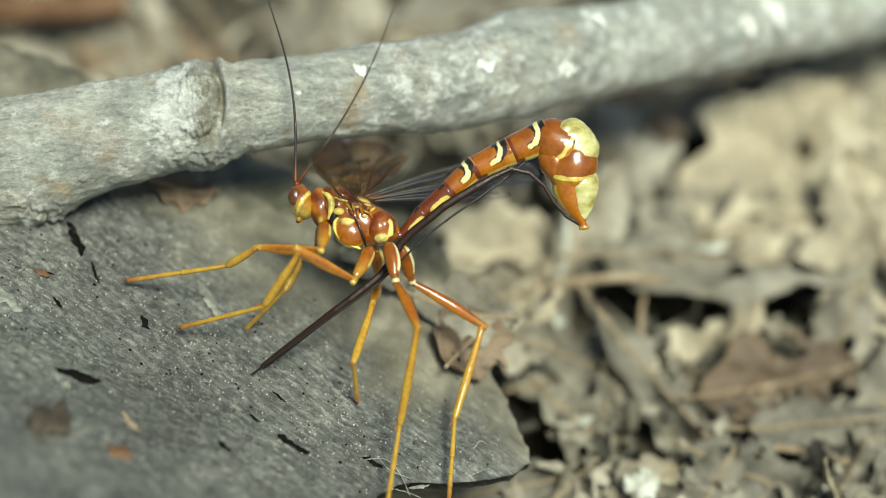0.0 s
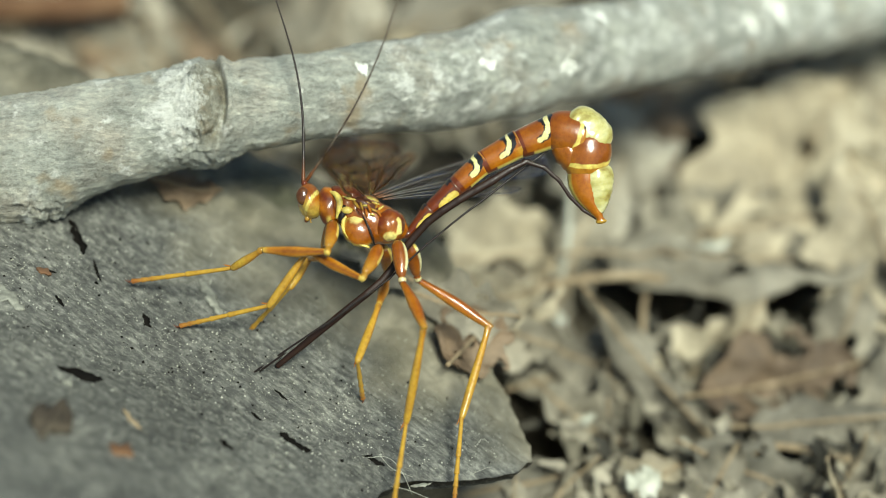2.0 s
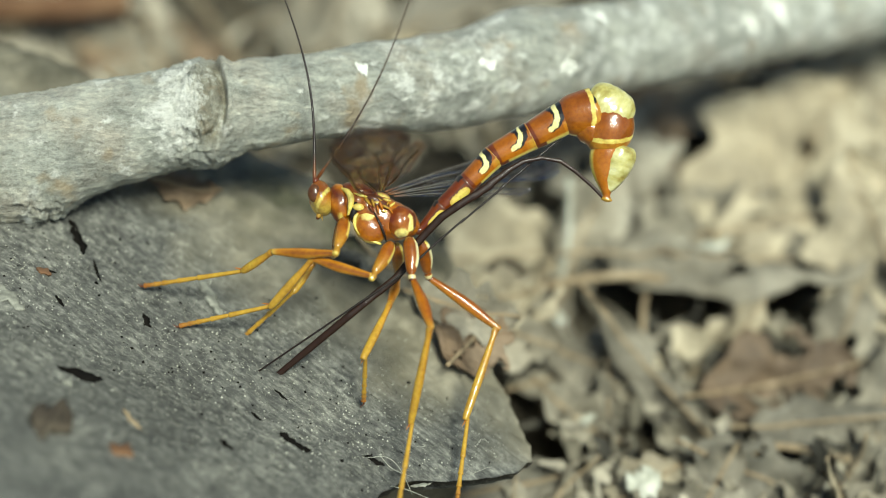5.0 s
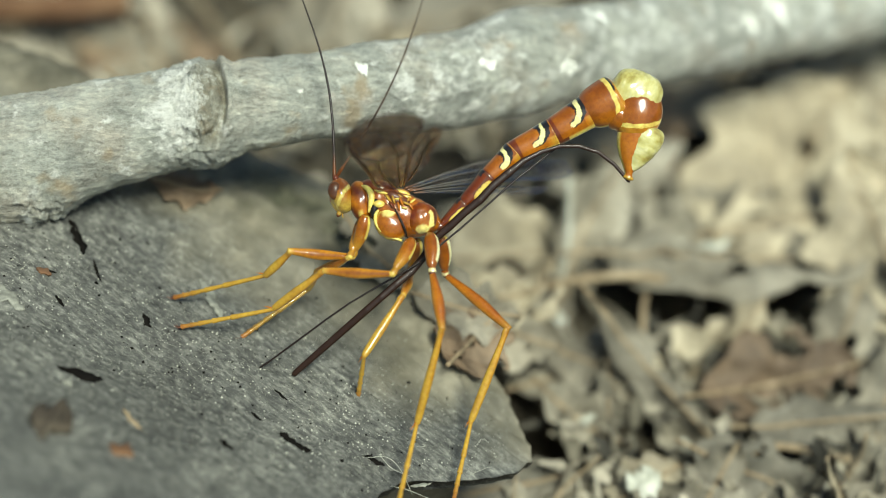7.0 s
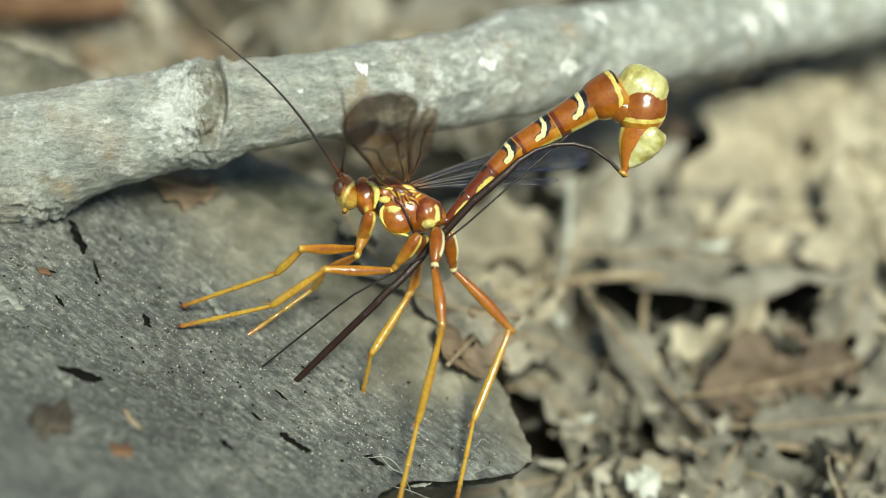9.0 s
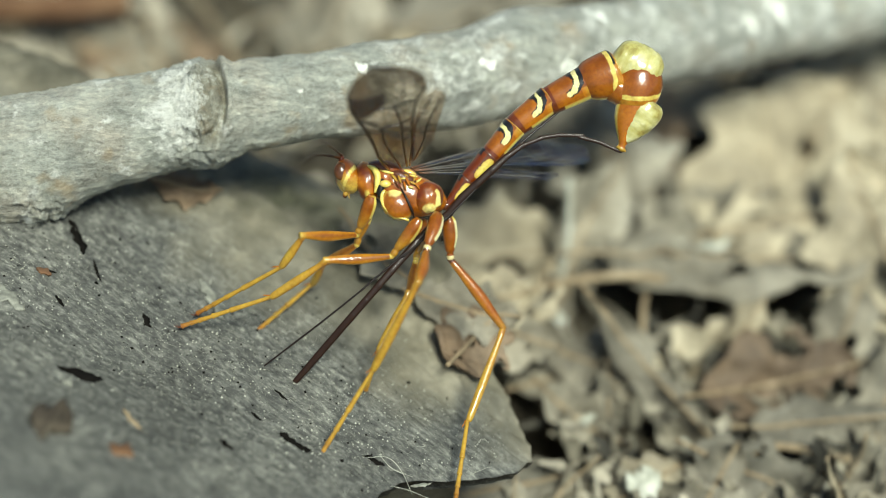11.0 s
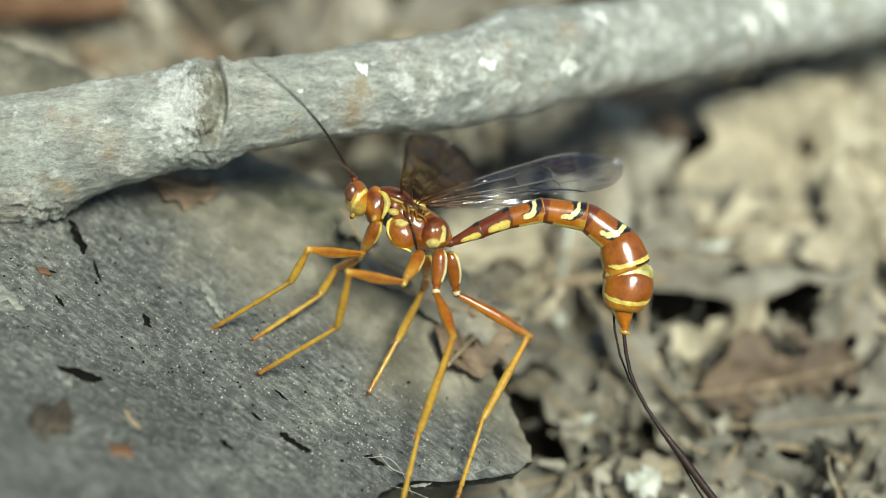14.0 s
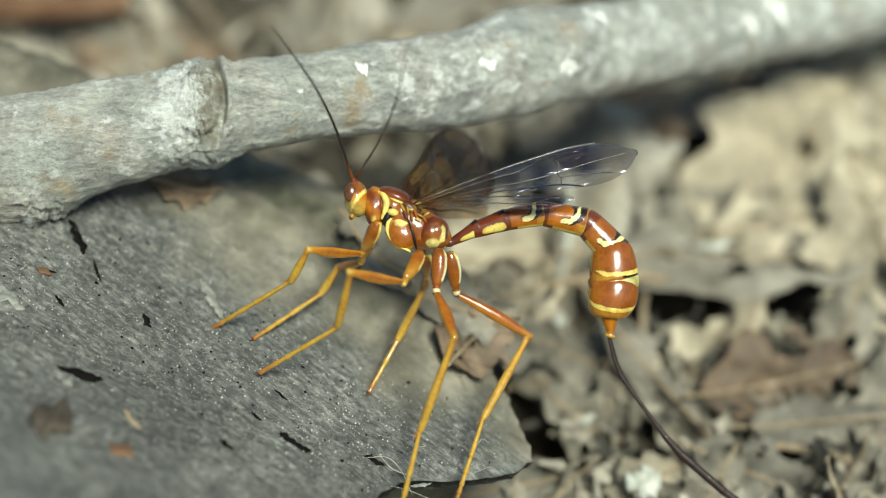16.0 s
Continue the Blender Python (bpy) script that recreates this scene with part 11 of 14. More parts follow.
    walk(PARTS["sheath/8"], [
        (0, bone(10.34, 1.80, 1.29, -0.894, -0.447, -0.017)),
        (0.5, bone(10.53, 1.96, 1.28, -0.899, -0.437, -0.013)),
        (1, bone(10.67, 1.85, 1.29, -0.919, -0.395, -0.011)),
        (1.5, bone(10.86, 2.06, 1.29, -0.906, -0.424, -0.005)),
        (2, bone(11.18, 2.06, 1.30, -0.915, -0.403, 0.001)),
        (2.5, bone(10.82, 1.87, 1.29, -0.914, -0.405, -0.007)),
        (3, bone(10.32, 1.43, 1.28, -0.925, -0.380, -0.020)),
        (3.5, bone(10.01, 1.41, 1.27, -0.912, -0.408, -0.028)),
        (4, bone(9.79, 1.18, 1.26, -0.919, -0.392, -0.036)),
        (4.2, bone(9.97, 1.19, 1.26, -0.920, -0.391, -0.029)),
        (6.3, bone(8.99, 1.61, 1.21, -0.791, -0.610, -0.044)),
        (6.5, bone(9.65, 1.79, 1.24, -0.769, -0.639, -0.023)),
        (7, bone(9.63, 1.78, 1.25, -0.772, -0.635, -0.024)),
        (7.5, bone(9.00, 1.50, 1.22, -0.786, -0.616, -0.044)),
        (8.5, bone(8.68, 1.17, 1.20, -0.853, -0.519, -0.063)),
        (9.2, bone(8.40, 0.92, 1.17, -0.854, -0.516, -0.071)),
        (11.3, bone(6.85, -0.03, 1.00, -0.818, -0.564, -0.111)),
        (12, bone(6.93, 0.51, 1.01, -0.775, -0.623, -0.101)),
        (12.2, bone(6.47, -0.10, 0.95, -0.805, -0.582, -0.115)),
        (12.5, bone(5.86, -0.72, 0.86, -0.806, -0.580, -0.121)),
        (12.7, bone(7.27, 1.09, 1.31, -0.762, -0.647, 0.034)),
        (12.8, bone(7.52, 2.57, 1.31, -0.673, -0.739, 0.034)),
        (12.9, bone(19.94, -0.56, -1.10, 0.396, -0.916, -0.064)),
        (13, bone(27.08, -1.83, -1.10, 0.619, -0.783, -0.064)),
        (13.1, bone(34.87, -6.77, -1.10, 0.718, -0.693, -0.063)),
        (13.2, bone(35.74, -14.10, -1.10, 0.665, -0.744, -0.063)),
        (13.4, bone(40.61, -15.87, -1.10, 0.775, -0.629, -0.063)),
        (13.6, bone(41.42, -23.51, -1.10, 0.875, -0.480, -0.063)),
        (13.8, bone(30.88, -28.37, -1.10, 0.538, -0.841, -0.063)),
        (14, bone(29.94, -26.43, -1.10, 0.610, -0.790, -0.063)),
        (14.5, bone(39.31, -21.12, -1.10, 0.924, -0.377, -0.063)),
        (15, bone(33.93, -24.33, -1.10, 0.857, -0.512, -0.063)),
        (15.5, bone(36.02, -23.95, -1.10, 0.823, -0.565, -0.063)),
        (16, bone(29.93, -26.06, -1.10, 0.749, -0.659, -0.063)),
    ])
    walk(PARTS["sheath/9"], [
        (0, bone(8.46, 0.87, 1.25, -0.831, -0.552, -0.072)),
        (0.5, bone(8.64, 1.04, 1.26, -0.833, -0.549, -0.067)),
        (1, bone(8.73, 1.02, 1.27, -0.862, -0.502, -0.067)),
        (1.5, bone(8.95, 1.16, 1.28, -0.864, -0.501, -0.059)),
        (2, bone(9.25, 1.21, 1.30, -0.893, -0.447, -0.052)),
        (3, bone(8.38, 0.63, 1.23, -0.914, -0.396, -0.089)),
        (3.5, bone(8.08, 0.55, 1.21, -0.895, -0.435, -0.096)),
        (4, bone(7.84, 0.35, 1.18, -0.897, -0.429, -0.105)),
        (4.2, bone(8.02, 0.36, 1.20, -0.904, -0.416, -0.100)),
        (6.3, bone(7.29, 0.29, 1.12, -0.830, -0.546, -0.111)),
        (6.5, bone(8.01, 0.43, 1.20, -0.849, -0.520, -0.093)),
        (7, bone(7.99, 0.44, 1.20, -0.850, -0.518, -0.094)),
        (7.5, bone(7.32, 0.18, 1.12, -0.840, -0.532, -0.112)),
        (8.5, bone(6.85, 0.06, 1.06, -0.779, -0.616, -0.113)),
        (9.2, bone(6.56, -0.19, 1.02, -0.783, -0.610, -0.120)),
        (11.3, bone(5.06, -1.26, 0.76, -0.742, -0.660, -0.118)),
        (12, bone(5.26, -0.84, 0.80, -0.687, -0.718, -0.111)),
        (12.2, bone(4.75, -1.35, 0.71, -0.681, -0.725, -0.104)),
        (12.5, bone(4.18, -1.94, 0.61, -0.866, -0.489, -0.106)),
        (12.7, bone(5.64, -0.29, 1.38, -0.746, -0.665, 0.036)),
        (12.8, bone(6.09, 0.99, 1.39, -0.688, -0.724, 0.037)),
        (12.9, bone(20.79, -2.52, -1.23, 0.500, -0.864, -0.064)),
        (13, bone(28.41, -3.51, -1.24, 0.709, -0.702, -0.064)),
        (13.1, bone(36.42, -8.27, -1.23, 0.741, -0.668, -0.063)),
        (13.2, bone(37.18, -15.71, -1.23, 0.695, -0.716, -0.063)),
        (13.4, bone(42.28, -17.22, -1.23, 0.796, -0.602, -0.063)),
        (13.6, bone(43.31, -24.55, -1.23, 0.903, -0.424, -0.063)),
        (13.8, bone(32.04, -30.18, -1.23, 0.583, -0.810, -0.063)),
        (14, bone(31.26, -28.14, -1.23, 0.618, -0.784, -0.063)),
        (14.5, bone(41.31, -21.94, -1.23, 0.930, -0.362, -0.063)),
        (15, bone(35.78, -25.43, -1.23, 0.900, -0.431, -0.063)),
        (15.5, bone(37.80, -25.17, -1.23, 0.861, -0.505, -0.063)),
        (16, bone(31.55, -27.48, -1.23, 0.756, -0.651, -0.063)),
    ])
    walk(PARTS["sheath/10"], [
        (0, bone(6.73, -0.28, 1.10, -0.837, -0.530, -0.137)),
        (1, bone(6.94, -0.02, 1.13, -0.835, -0.535, -0.128)),
        (2, bone(7.38, 0.28, 1.19, -0.853, -0.508, -0.120)),
        (3, bone(6.44, -0.20, 1.05, -0.773, -0.621, -0.128)),
        (4, bone(5.93, -0.56, 0.96, -0.758, -0.639, -0.132)),
        (4.2, bone(6.10, -0.52, 0.99, -0.782, -0.608, -0.135)),
        (6.3, bone(5.51, -0.87, 0.88, -0.751, -0.647, -0.131)),
        (6.5, bone(6.10, -0.74, 0.99, -0.811, -0.567, -0.142)),
        (7, bone(6.10, -0.72, 0.99, -0.807, -0.573, -0.141)),
        (7.5, bone(5.51, -0.97, 0.88, -0.771, -0.622, -0.136)),
        (8.5, bone(5.17, -1.27, 0.82, -0.777, -0.615, -0.134)),
        (9.2, bone(4.87, -1.51, 0.76, -0.782, -0.610, -0.130)),
        (11.3, bone(3.46, -2.69, 0.51, -0.881, -0.467, -0.071)),
        (12, bone(3.79, -2.37, 0.56, -0.942, -0.323, -0.089)),
        (12.2, bone(3.33, -2.87, 0.49, -0.956, -0.288, -0.052)),
        (12.5, bone(2.28, -2.99, 0.38, -0.886, -0.463, 0.018)),
        (12.7, bone(4.04, -1.72, 1.46, -0.745, -0.666, 0.039)),
        (12.8, bone(4.62, -0.55, 1.46, -0.698, -0.715, 0.039)),
        (12.9, bone(21.85, -4.37, -1.37, 0.527, -0.847, -0.066)),
        (13, bone(29.93, -5.01, -1.37, 0.768, -0.637, -0.066)),
        (13.1, bone(38.01, -9.70, -1.37, 0.743, -0.666, -0.065)),
        (13.2, bone(38.67, -17.25, -1.37, 0.686, -0.724, -0.065)),
        (13.4, bone(44.00, -18.52, -1.37, 0.786, -0.615, -0.065)),
        (13.6, bone(45.26, -25.47, -1.37, 0.926, -0.371, -0.065)),
        (13.8, bone(33.30, -31.93, -1.37, 0.582, -0.810, -0.065)),
        (14, bone(32.59, -29.83, -1.37, 0.629, -0.775, -0.065)),
        (14.5, bone(43.32, -22.72, -1.37, 0.934, -0.350, -0.065)),
        (15, bone(37.72, -26.36, -1.37, 0.896, -0.440, -0.065)),
        (15.5, bone(39.66, -26.26, -1.37, 0.883, -0.465, -0.066)),
        (16, bone(33.18, -28.89, -1.37, 0.805, -0.590, -0.065)),
    ])
    walk(PARTS["sheath/11"], [
        (0, bone(5.01, -1.36, 0.82, -0.768, -0.624, -0.143)),
        (1, bone(5.26, -1.09, 0.87, -0.749, -0.646, -0.143)),
        (2, bone(5.65, -0.74, 0.95, -0.747, -0.649, -0.143)),
        (2.5, bone(5.34, -1.04, 0.88, -0.754, -0.641, -0.143)),
        (3, bone(4.85, -1.48, 0.78, -0.761, -0.634, -0.136)),
        (4, bone(4.32, -1.91, 0.68, -0.745, -0.656, -0.118)),
        (4.2, bone(4.45, -1.80, 0.70, -0.746, -0.654, -0.123)),
        (6.3, bone(3.88, -2.28, 0.59, -0.755, -0.648, -0.101)),
        (6.5, bone(4.33, -1.98, 0.68, -0.823, -0.554, -0.128)),
        (7, bone(4.34, -1.96, 0.68, -0.842, -0.524, -0.130)),
        (7.5, bone(3.84, -2.32, 0.59, -0.907, -0.408, -0.104)),
        (8.5, bone(3.48, -2.60, 0.52, -0.847, -0.526, -0.080)),
        (9.2, bone(3.18, -2.83, 0.48, -0.842, -0.536, -0.059)),
        (11.3, bone(1.49, -3.73, 0.35, -0.802, -0.594, 0.067)),
        (12, bone(1.54, -3.15, 0.35, -0.809, -0.585, 0.064)),
        (12.2, bone(0.96, -3.59, 0.36, -0.774, -0.626, 0.098)),
        (12.5, bone(0.26, -4.05, 0.42, -0.766, -0.628, 0.134)),
        (12.7, bone(2.45, -3.14, 1.55, -0.761, -0.648, 0.031)),
        (12.8, bone(3.13, -2.08, 1.55, -0.673, -0.739, 0.031)),
        (12.9, bone(22.98, -6.19, -1.51, 0.560, -0.826, -0.065)),
        (13, bone(31.58, -6.38, -1.51, 0.781, -0.621, -0.065)),
        (13.1, bone(39.61, -11.14, -1.51, 0.745, -0.664, -0.065)),
        (13.2, bone(40.15, -18.81, -1.51, 0.696, -0.715, -0.065)),
        (13.4, bone(45.70, -19.85, -1.51, 0.809, -0.584, -0.065)),
        (13.6, bone(47.27, -26.27, -1.51, 0.944, -0.323, -0.065)),
        (13.8, bone(34.56, -33.68, -1.51, 0.582, -0.810, -0.065)),
        (14, bone(33.95, -31.50, -1.51, 0.633, -0.772, -0.065)),
        (14.5, bone(45.34, -23.48, -1.51, 0.938, -0.340, -0.065)),
        (15, bone(39.66, -27.31, -1.51, 0.901, -0.430, -0.065)),
        (15.5, bone(41.57, -27.27, -1.51, 0.919, -0.388, -0.066)),
        (16, bone(34.92, -30.16, -1.51, 0.821, -0.568, -0.065)),
    ])
    walk(PARTS["sheath/12"], [
        (0, bone(3.42, -2.66, 0.52, -0.545, -0.836, -0.069)),
        (0.5, bone(3.61, -2.51, 0.56, -0.610, -0.788, -0.084)),
        (1, bone(3.69, -2.44, 0.57, -0.704, -0.703, -0.095)),
        (2, bone(4.09, -2.10, 0.65, -0.714, -0.691, -0.115)),
        (2.5, bone(3.76, -2.39, 0.58, -0.624, -0.776, -0.091)),
        (3, bone(3.25, -2.81, 0.50, -0.601, -0.797, -0.065)),
        (4, bone(2.76, -3.27, 0.43, -0.425, -0.905, -0.033)),
        (4.2, bone(2.88, -3.17, 0.44, -0.423, -0.905, -0.038)),
        (6.3, bone(2.28, -3.66, 0.38, -0.596, -0.803, -0.008)),
        (6.5, bone(2.60, -3.14, 0.41, -0.539, -0.842, -0.028)),
        (7, bone(2.53, -3.09, 0.40, -0.617, -0.787, -0.023)),
        (7.5, bone(1.81, -3.23, 0.35, -0.620, -0.785, 0.022)),
        (8.5, bone(1.64, -3.74, 0.35, -0.705, -0.708, 0.043)),
        (9.2, bone(1.36, -3.99, 0.35, -0.712, -0.700, 0.063)),
        (11.3, bone(-0.26, -5.03, 0.50, -0.757, -0.635, 0.152)),
        (12, bone(-0.22, -4.42, 0.49, -0.772, -0.617, 0.154)),
        (12.2, bone(-0.73, -4.96, 0.58, -0.772, -0.613, 0.166)),
        (12.5, bone(-1.42, -5.43, 0.71, -0.776, -0.607, 0.171)),
        (12.7, bone(0.82, -4.53, 1.61, -0.789, -0.615, 0.013)),
        (12.8, bone(1.69, -3.65, 1.61, -0.619, -0.786, 0.013)),
        (12.9, bone(24.18, -7.96, -1.65, 0.594, -0.802, -0.063)),
        (13, bone(33.25, -7.71, -1.65, 0.765, -0.641, -0.063)),
        (13.1, bone(41.21, -12.57, -1.65, 0.745, -0.664, -0.063)),
        (13.2, bone(41.65, -20.35, -1.65, 0.716, -0.695, -0.063)),
        (13.4, bone(47.45, -21.12, -1.65, 0.852, -0.520, -0.063)),
        (13.6, bone(49.31, -26.97, -1.65, 0.958, -0.280, -0.062)),
        (13.8, bone(35.82, -35.43, -1.65, 0.580, -0.812, -0.063)),
        (14, bone(35.32, -33.17, -1.65, 0.631, -0.773, -0.063)),
        (14.5, bone(47.37, -24.21, -1.65, 0.941, -0.332, -0.063)),
        (15, bone(41.60, -28.24, -1.65, 0.910, -0.409, -0.063)),
        (15.5, bone(43.55, -28.10, -1.65, 0.958, -0.281, -0.063)),
        (16, bone(36.70, -31.39, -1.65, 0.815, -0.576, -0.063)),
    ])
    walk(PARTS["sheath/13"], [
        (0, bone(2.34, -4.31, 0.39, -0.692, -0.721, -0.008)),
        (0.5, bone(2.42, -4.03, 0.39, -0.662, -0.749, -0.015)),
        (1, bone(2.30, -3.81, 0.38, -0.659, -0.752, -0.007)),
        (2, bone(2.65, -3.46, 0.42, -0.596, -0.802, -0.031)),
        (2.5, bone(2.51, -3.92, 0.40, -0.631, -0.776, -0.022)),
        (3, bone(2.04, -4.39, 0.36, -0.682, -0.731, 0.011)),
        (4, bone(1.86, -5.19, 0.36, -0.723, -0.691, 0.026)),
        (4.2, bone(1.98, -5.08, 0.36, -0.714, -0.700, 0.017)),
        (6.3, bone(0.99, -5.40, 0.36, -0.749, -0.657, 0.082)),
        (6.5, bone(1.44, -4.96, 0.35, -0.723, -0.689, 0.053)),
        (7, bone(1.23, -4.75, 0.35, -0.741, -0.668, 0.067)),
        (7.5, bone(0.47, -4.93, 0.40, -0.753, -0.650, 0.106)),
        (9.2, bone(-0.18, -5.51, 0.49, -0.776, -0.617, 0.130)),
        (11.3, bone(-1.93, -6.42, 0.83, -0.755, -0.645, 0.120)),
        (11.5, bone(-1.82, -6.21, 0.81, -0.751, -0.649, 0.122)),
        (12, bone(-1.92, -5.78, 0.83, -0.767, -0.630, 0.122)),
        (12.2, bone(-2.44, -6.31, 0.95, -0.780, -0.616, 0.110)),
        (12.5, bone(-3.14, -6.77, 1.09, -0.787, -0.611, 0.086)),
        (12.7, bone(-0.87, -5.84, 1.64, -0.764, -0.642, -0.061)),
        (12.8, bone(0.38, -5.33, 1.64, -0.563, -0.824, -0.061)),
        (12.9, bone(25.45, -9.67, -1.79, 0.615, -0.786, -0.063)),
        (13, bone(34.89, -9.08, -1.79, 0.759, -0.648, -0.063)),
        (13.1, bone(42.82, -13.99, -1.79, 0.748, -0.661, -0.063)),
        (13.2, bone(43.19, -21.85, -1.79, 0.720, -0.691, -0.062)),
        (13.4, bone(49.29, -22.24, -1.79, 0.858, -0.510, -0.062)),
        (13.6, bone(51.38, -27.57, -1.78, 0.959, -0.277, -0.062)),
        (13.8, bone(37.07, -37.19, -1.78, 0.580, -0.812, -0.062)),
        (14, bone(36.68, -34.84, -1.78, 0.631, -0.773, -0.062)),
        (14.5, bone(49.41, -24.93, -1.78, 0.943, -0.328, -0.062)),
        (15, bone(43.57, -29.13, -1.78, 0.913, -0.402, -0.062)),
        (15.5, bone(45.62, -28.71, -1.79, 0.959, -0.276, -0.062)),
        (16, bone(38.46, -32.64, -1.78, 0.837, -0.544, -0.063)),
    ])
    walk(PARTS["sheath/14"], [
        (0, bone(0.90, -5.81, 0.37, -0.834, -0.547, 0.073)),
        (0.5, bone(1.04, -5.59, 0.36, -0.811, -0.581, 0.064)),
        (1, bone(0.92, -5.38, 0.37, -0.799, -0.597, 0.068)),
        (2, bone(1.40, -5.15, 0.35, -0.732, -0.680, 0.042)),
        (2.5, bone(1.19, -5.55, 0.35, -0.771, -0.635, 0.054)),
        (3, bone(0.62, -5.91, 0.38, -0.819, -0.568, 0.080)),
        (4, bone(0.35, -6.63, 0.41, -0.867, -0.490, 0.095)),
        (4.2, bone(0.49, -6.55, 0.40, -0.861, -0.501, 0.090)),
        (6.3, bone(-0.62, -6.81, 0.54, -0.840, -0.533, 0.100)),
        (6.5, bone(-0.12, -6.44, 0.46, -0.843, -0.528, 0.101)),
        (7, bone(-0.36, -6.19, 0.50, -0.846, -0.524, 0.103)),
        (7.5, bone(-1.15, -6.34, 0.63, -0.840, -0.534, 0.095)),
        (8.5, bone(-1.54, -6.66, 0.71, -0.810, -0.581, 0.081)),
        (9.2, bone(-1.87, -6.85, 0.77, -0.826, -0.559, 0.074)),
        (11.3, bone(-3.58, -7.83, 1.10, -0.759, -0.651, 0.000)),
        (11.5, bone(-3.46, -7.63, 1.08, -0.758, -0.652, 0.006)),
        (12, bone(-3.60, -7.16, 1.10, -0.768, -0.641, -0.000)),
        (12.2, bone(-4.14, -7.66, 1.19, -0.786, -0.618, -0.021)),
        (12.5, bone(-4.86, -8.10, 1.28, -0.790, -0.611, -0.047)),
        (12.7, bone(-2.50, -7.21, 1.51, -0.729, -0.673, -0.125)),
        (12.8, bone(-0.83, -7.08, 1.51, -0.491, -0.862, -0.126)),
        (12.9, bone(26.77, -11.35, -1.92, 0.631, -0.774, -0.063)),
        (13, bone(36.52, -10.47, -1.92, 0.758, -0.649, -0.063)),
        (13.1, bone(44.43, -15.42, -1.92, 0.749, -0.659, -0.063)),
        (13.2, bone(44.74, -23.34, -1.92, 0.721, -0.690, -0.063)),
        (13.4, bone(51.14, -23.34, -1.92, 0.858, -0.510, -0.062)),
        (13.6, bone(53.46, -28.17, -1.92, 0.957, -0.282, -0.062)),
        (13.8, bone(38.33, -38.94, -1.92, 0.581, -0.812, -0.062)),
        (14, bone(38.05, -36.51, -1.92, 0.631, -0.773, -0.063)),
        (14.5, bone(51.45, -25.64, -1.92, 0.944, -0.325, -0.062)),
        (15, bone(45.54, -30.00, -1.92, 0.916, -0.395, -0.062)),
        (15.5, bone(47.70, -29.31, -1.92, 0.954, -0.295, -0.062)),
        (16, bone(40.26, -33.81, -1.92, 0.856, -0.513, -0.063)),
    ])
    walk(PARTS["sheath/15"], [
        (0, bone(-0.84, -6.95, 0.52, -0.847, -0.529, 0.052)),
        (0.5, bone(-0.65, -6.80, 0.49, -0.842, -0.537, 0.054)),
        (1, bone(-0.75, -6.63, 0.51, -0.848, -0.527, 0.054)),
        (1.5, bone(-0.44, -6.61, 0.47, -0.824, -0.564, 0.056)),
        (2, bone(-0.13, -6.57, 0.44, -0.828, -0.557, 0.058)),
        (2.5, bone(-0.42, -6.87, 0.47, -0.831, -0.553, 0.057)),
        (3, bone(-1.09, -7.10, 0.55, -0.849, -0.526, 0.048)),
        (4, bone(-1.48, -7.66, 0.61, -0.850, -0.525, 0.043)),
        (4.2, bone(-1.32, -7.60, 0.58, -0.849, -0.527, 0.045)),
        (6.3, bone(-2.43, -7.96, 0.76, -0.832, -0.554, 0.014)),
        (6.5, bone(-1.94, -7.58, 0.68, -0.831, -0.556, 0.030)),
        (7, bone(-2.19, -7.32, 0.72, -0.836, -0.548, 0.023)),
        (7.5, bone(-2.96, -7.49, 0.83, -0.831, -0.556, -0.005)),
        (9.2, bone(-3.65, -8.06, 0.93, -0.821, -0.570, -0.031)),
        (11.3, bone(-5.21, -9.24, 1.09, -0.757, -0.648, -0.080)),
        (11.5, bone(-5.09, -9.04, 1.08, -0.757, -0.649, -0.077)),
        (12, bone(-5.25, -8.54, 1.10, -0.768, -0.635, -0.080)),
        (12.5, bone(-6.57, -9.43, 1.18, -0.785, -0.610, -0.106)),
        (12.7, bone(-4.06, -8.65, 1.24, -0.700, -0.701, -0.133)),
        (12.8, bone(-1.87, -8.92, 1.24, -0.375, -0.917, -0.134)),
        (12.9, bone(28.12, -13.01, -2.06, 0.640, -0.766, -0.063)),
        (13, bone(38.14, -11.86, -2.06, 0.772, -0.633, -0.063)),
        (13.1, bone(46.04, -16.84, -2.06, 0.747, -0.662, -0.062)),
        (13.2, bone(46.30, -24.83, -2.06, 0.719, -0.693, -0.063)),
        (13.4, bone(53.00, -24.44, -2.05, 0.858, -0.510, -0.062)),
        (13.6, bone(55.53, -28.78, -2.05, 0.957, -0.282, -0.062)),
        (13.8, bone(39.58, -40.70, -2.05, 0.582, -0.811, -0.062)),
        (14, bone(39.41, -38.18, -2.05, 0.632, -0.773, -0.062)),
        (14.5, bone(53.49, -26.35, -2.05, 0.944, -0.323, -0.062)),
        (15, bone(47.52, -30.85, -2.05, 0.925, -0.376, -0.062)),
        (15.5, bone(49.76, -29.95, -2.05, 0.945, -0.322, -0.062)),
        (16, bone(42.11, -34.92, -2.05, 0.856, -0.513, -0.062)),
    ])
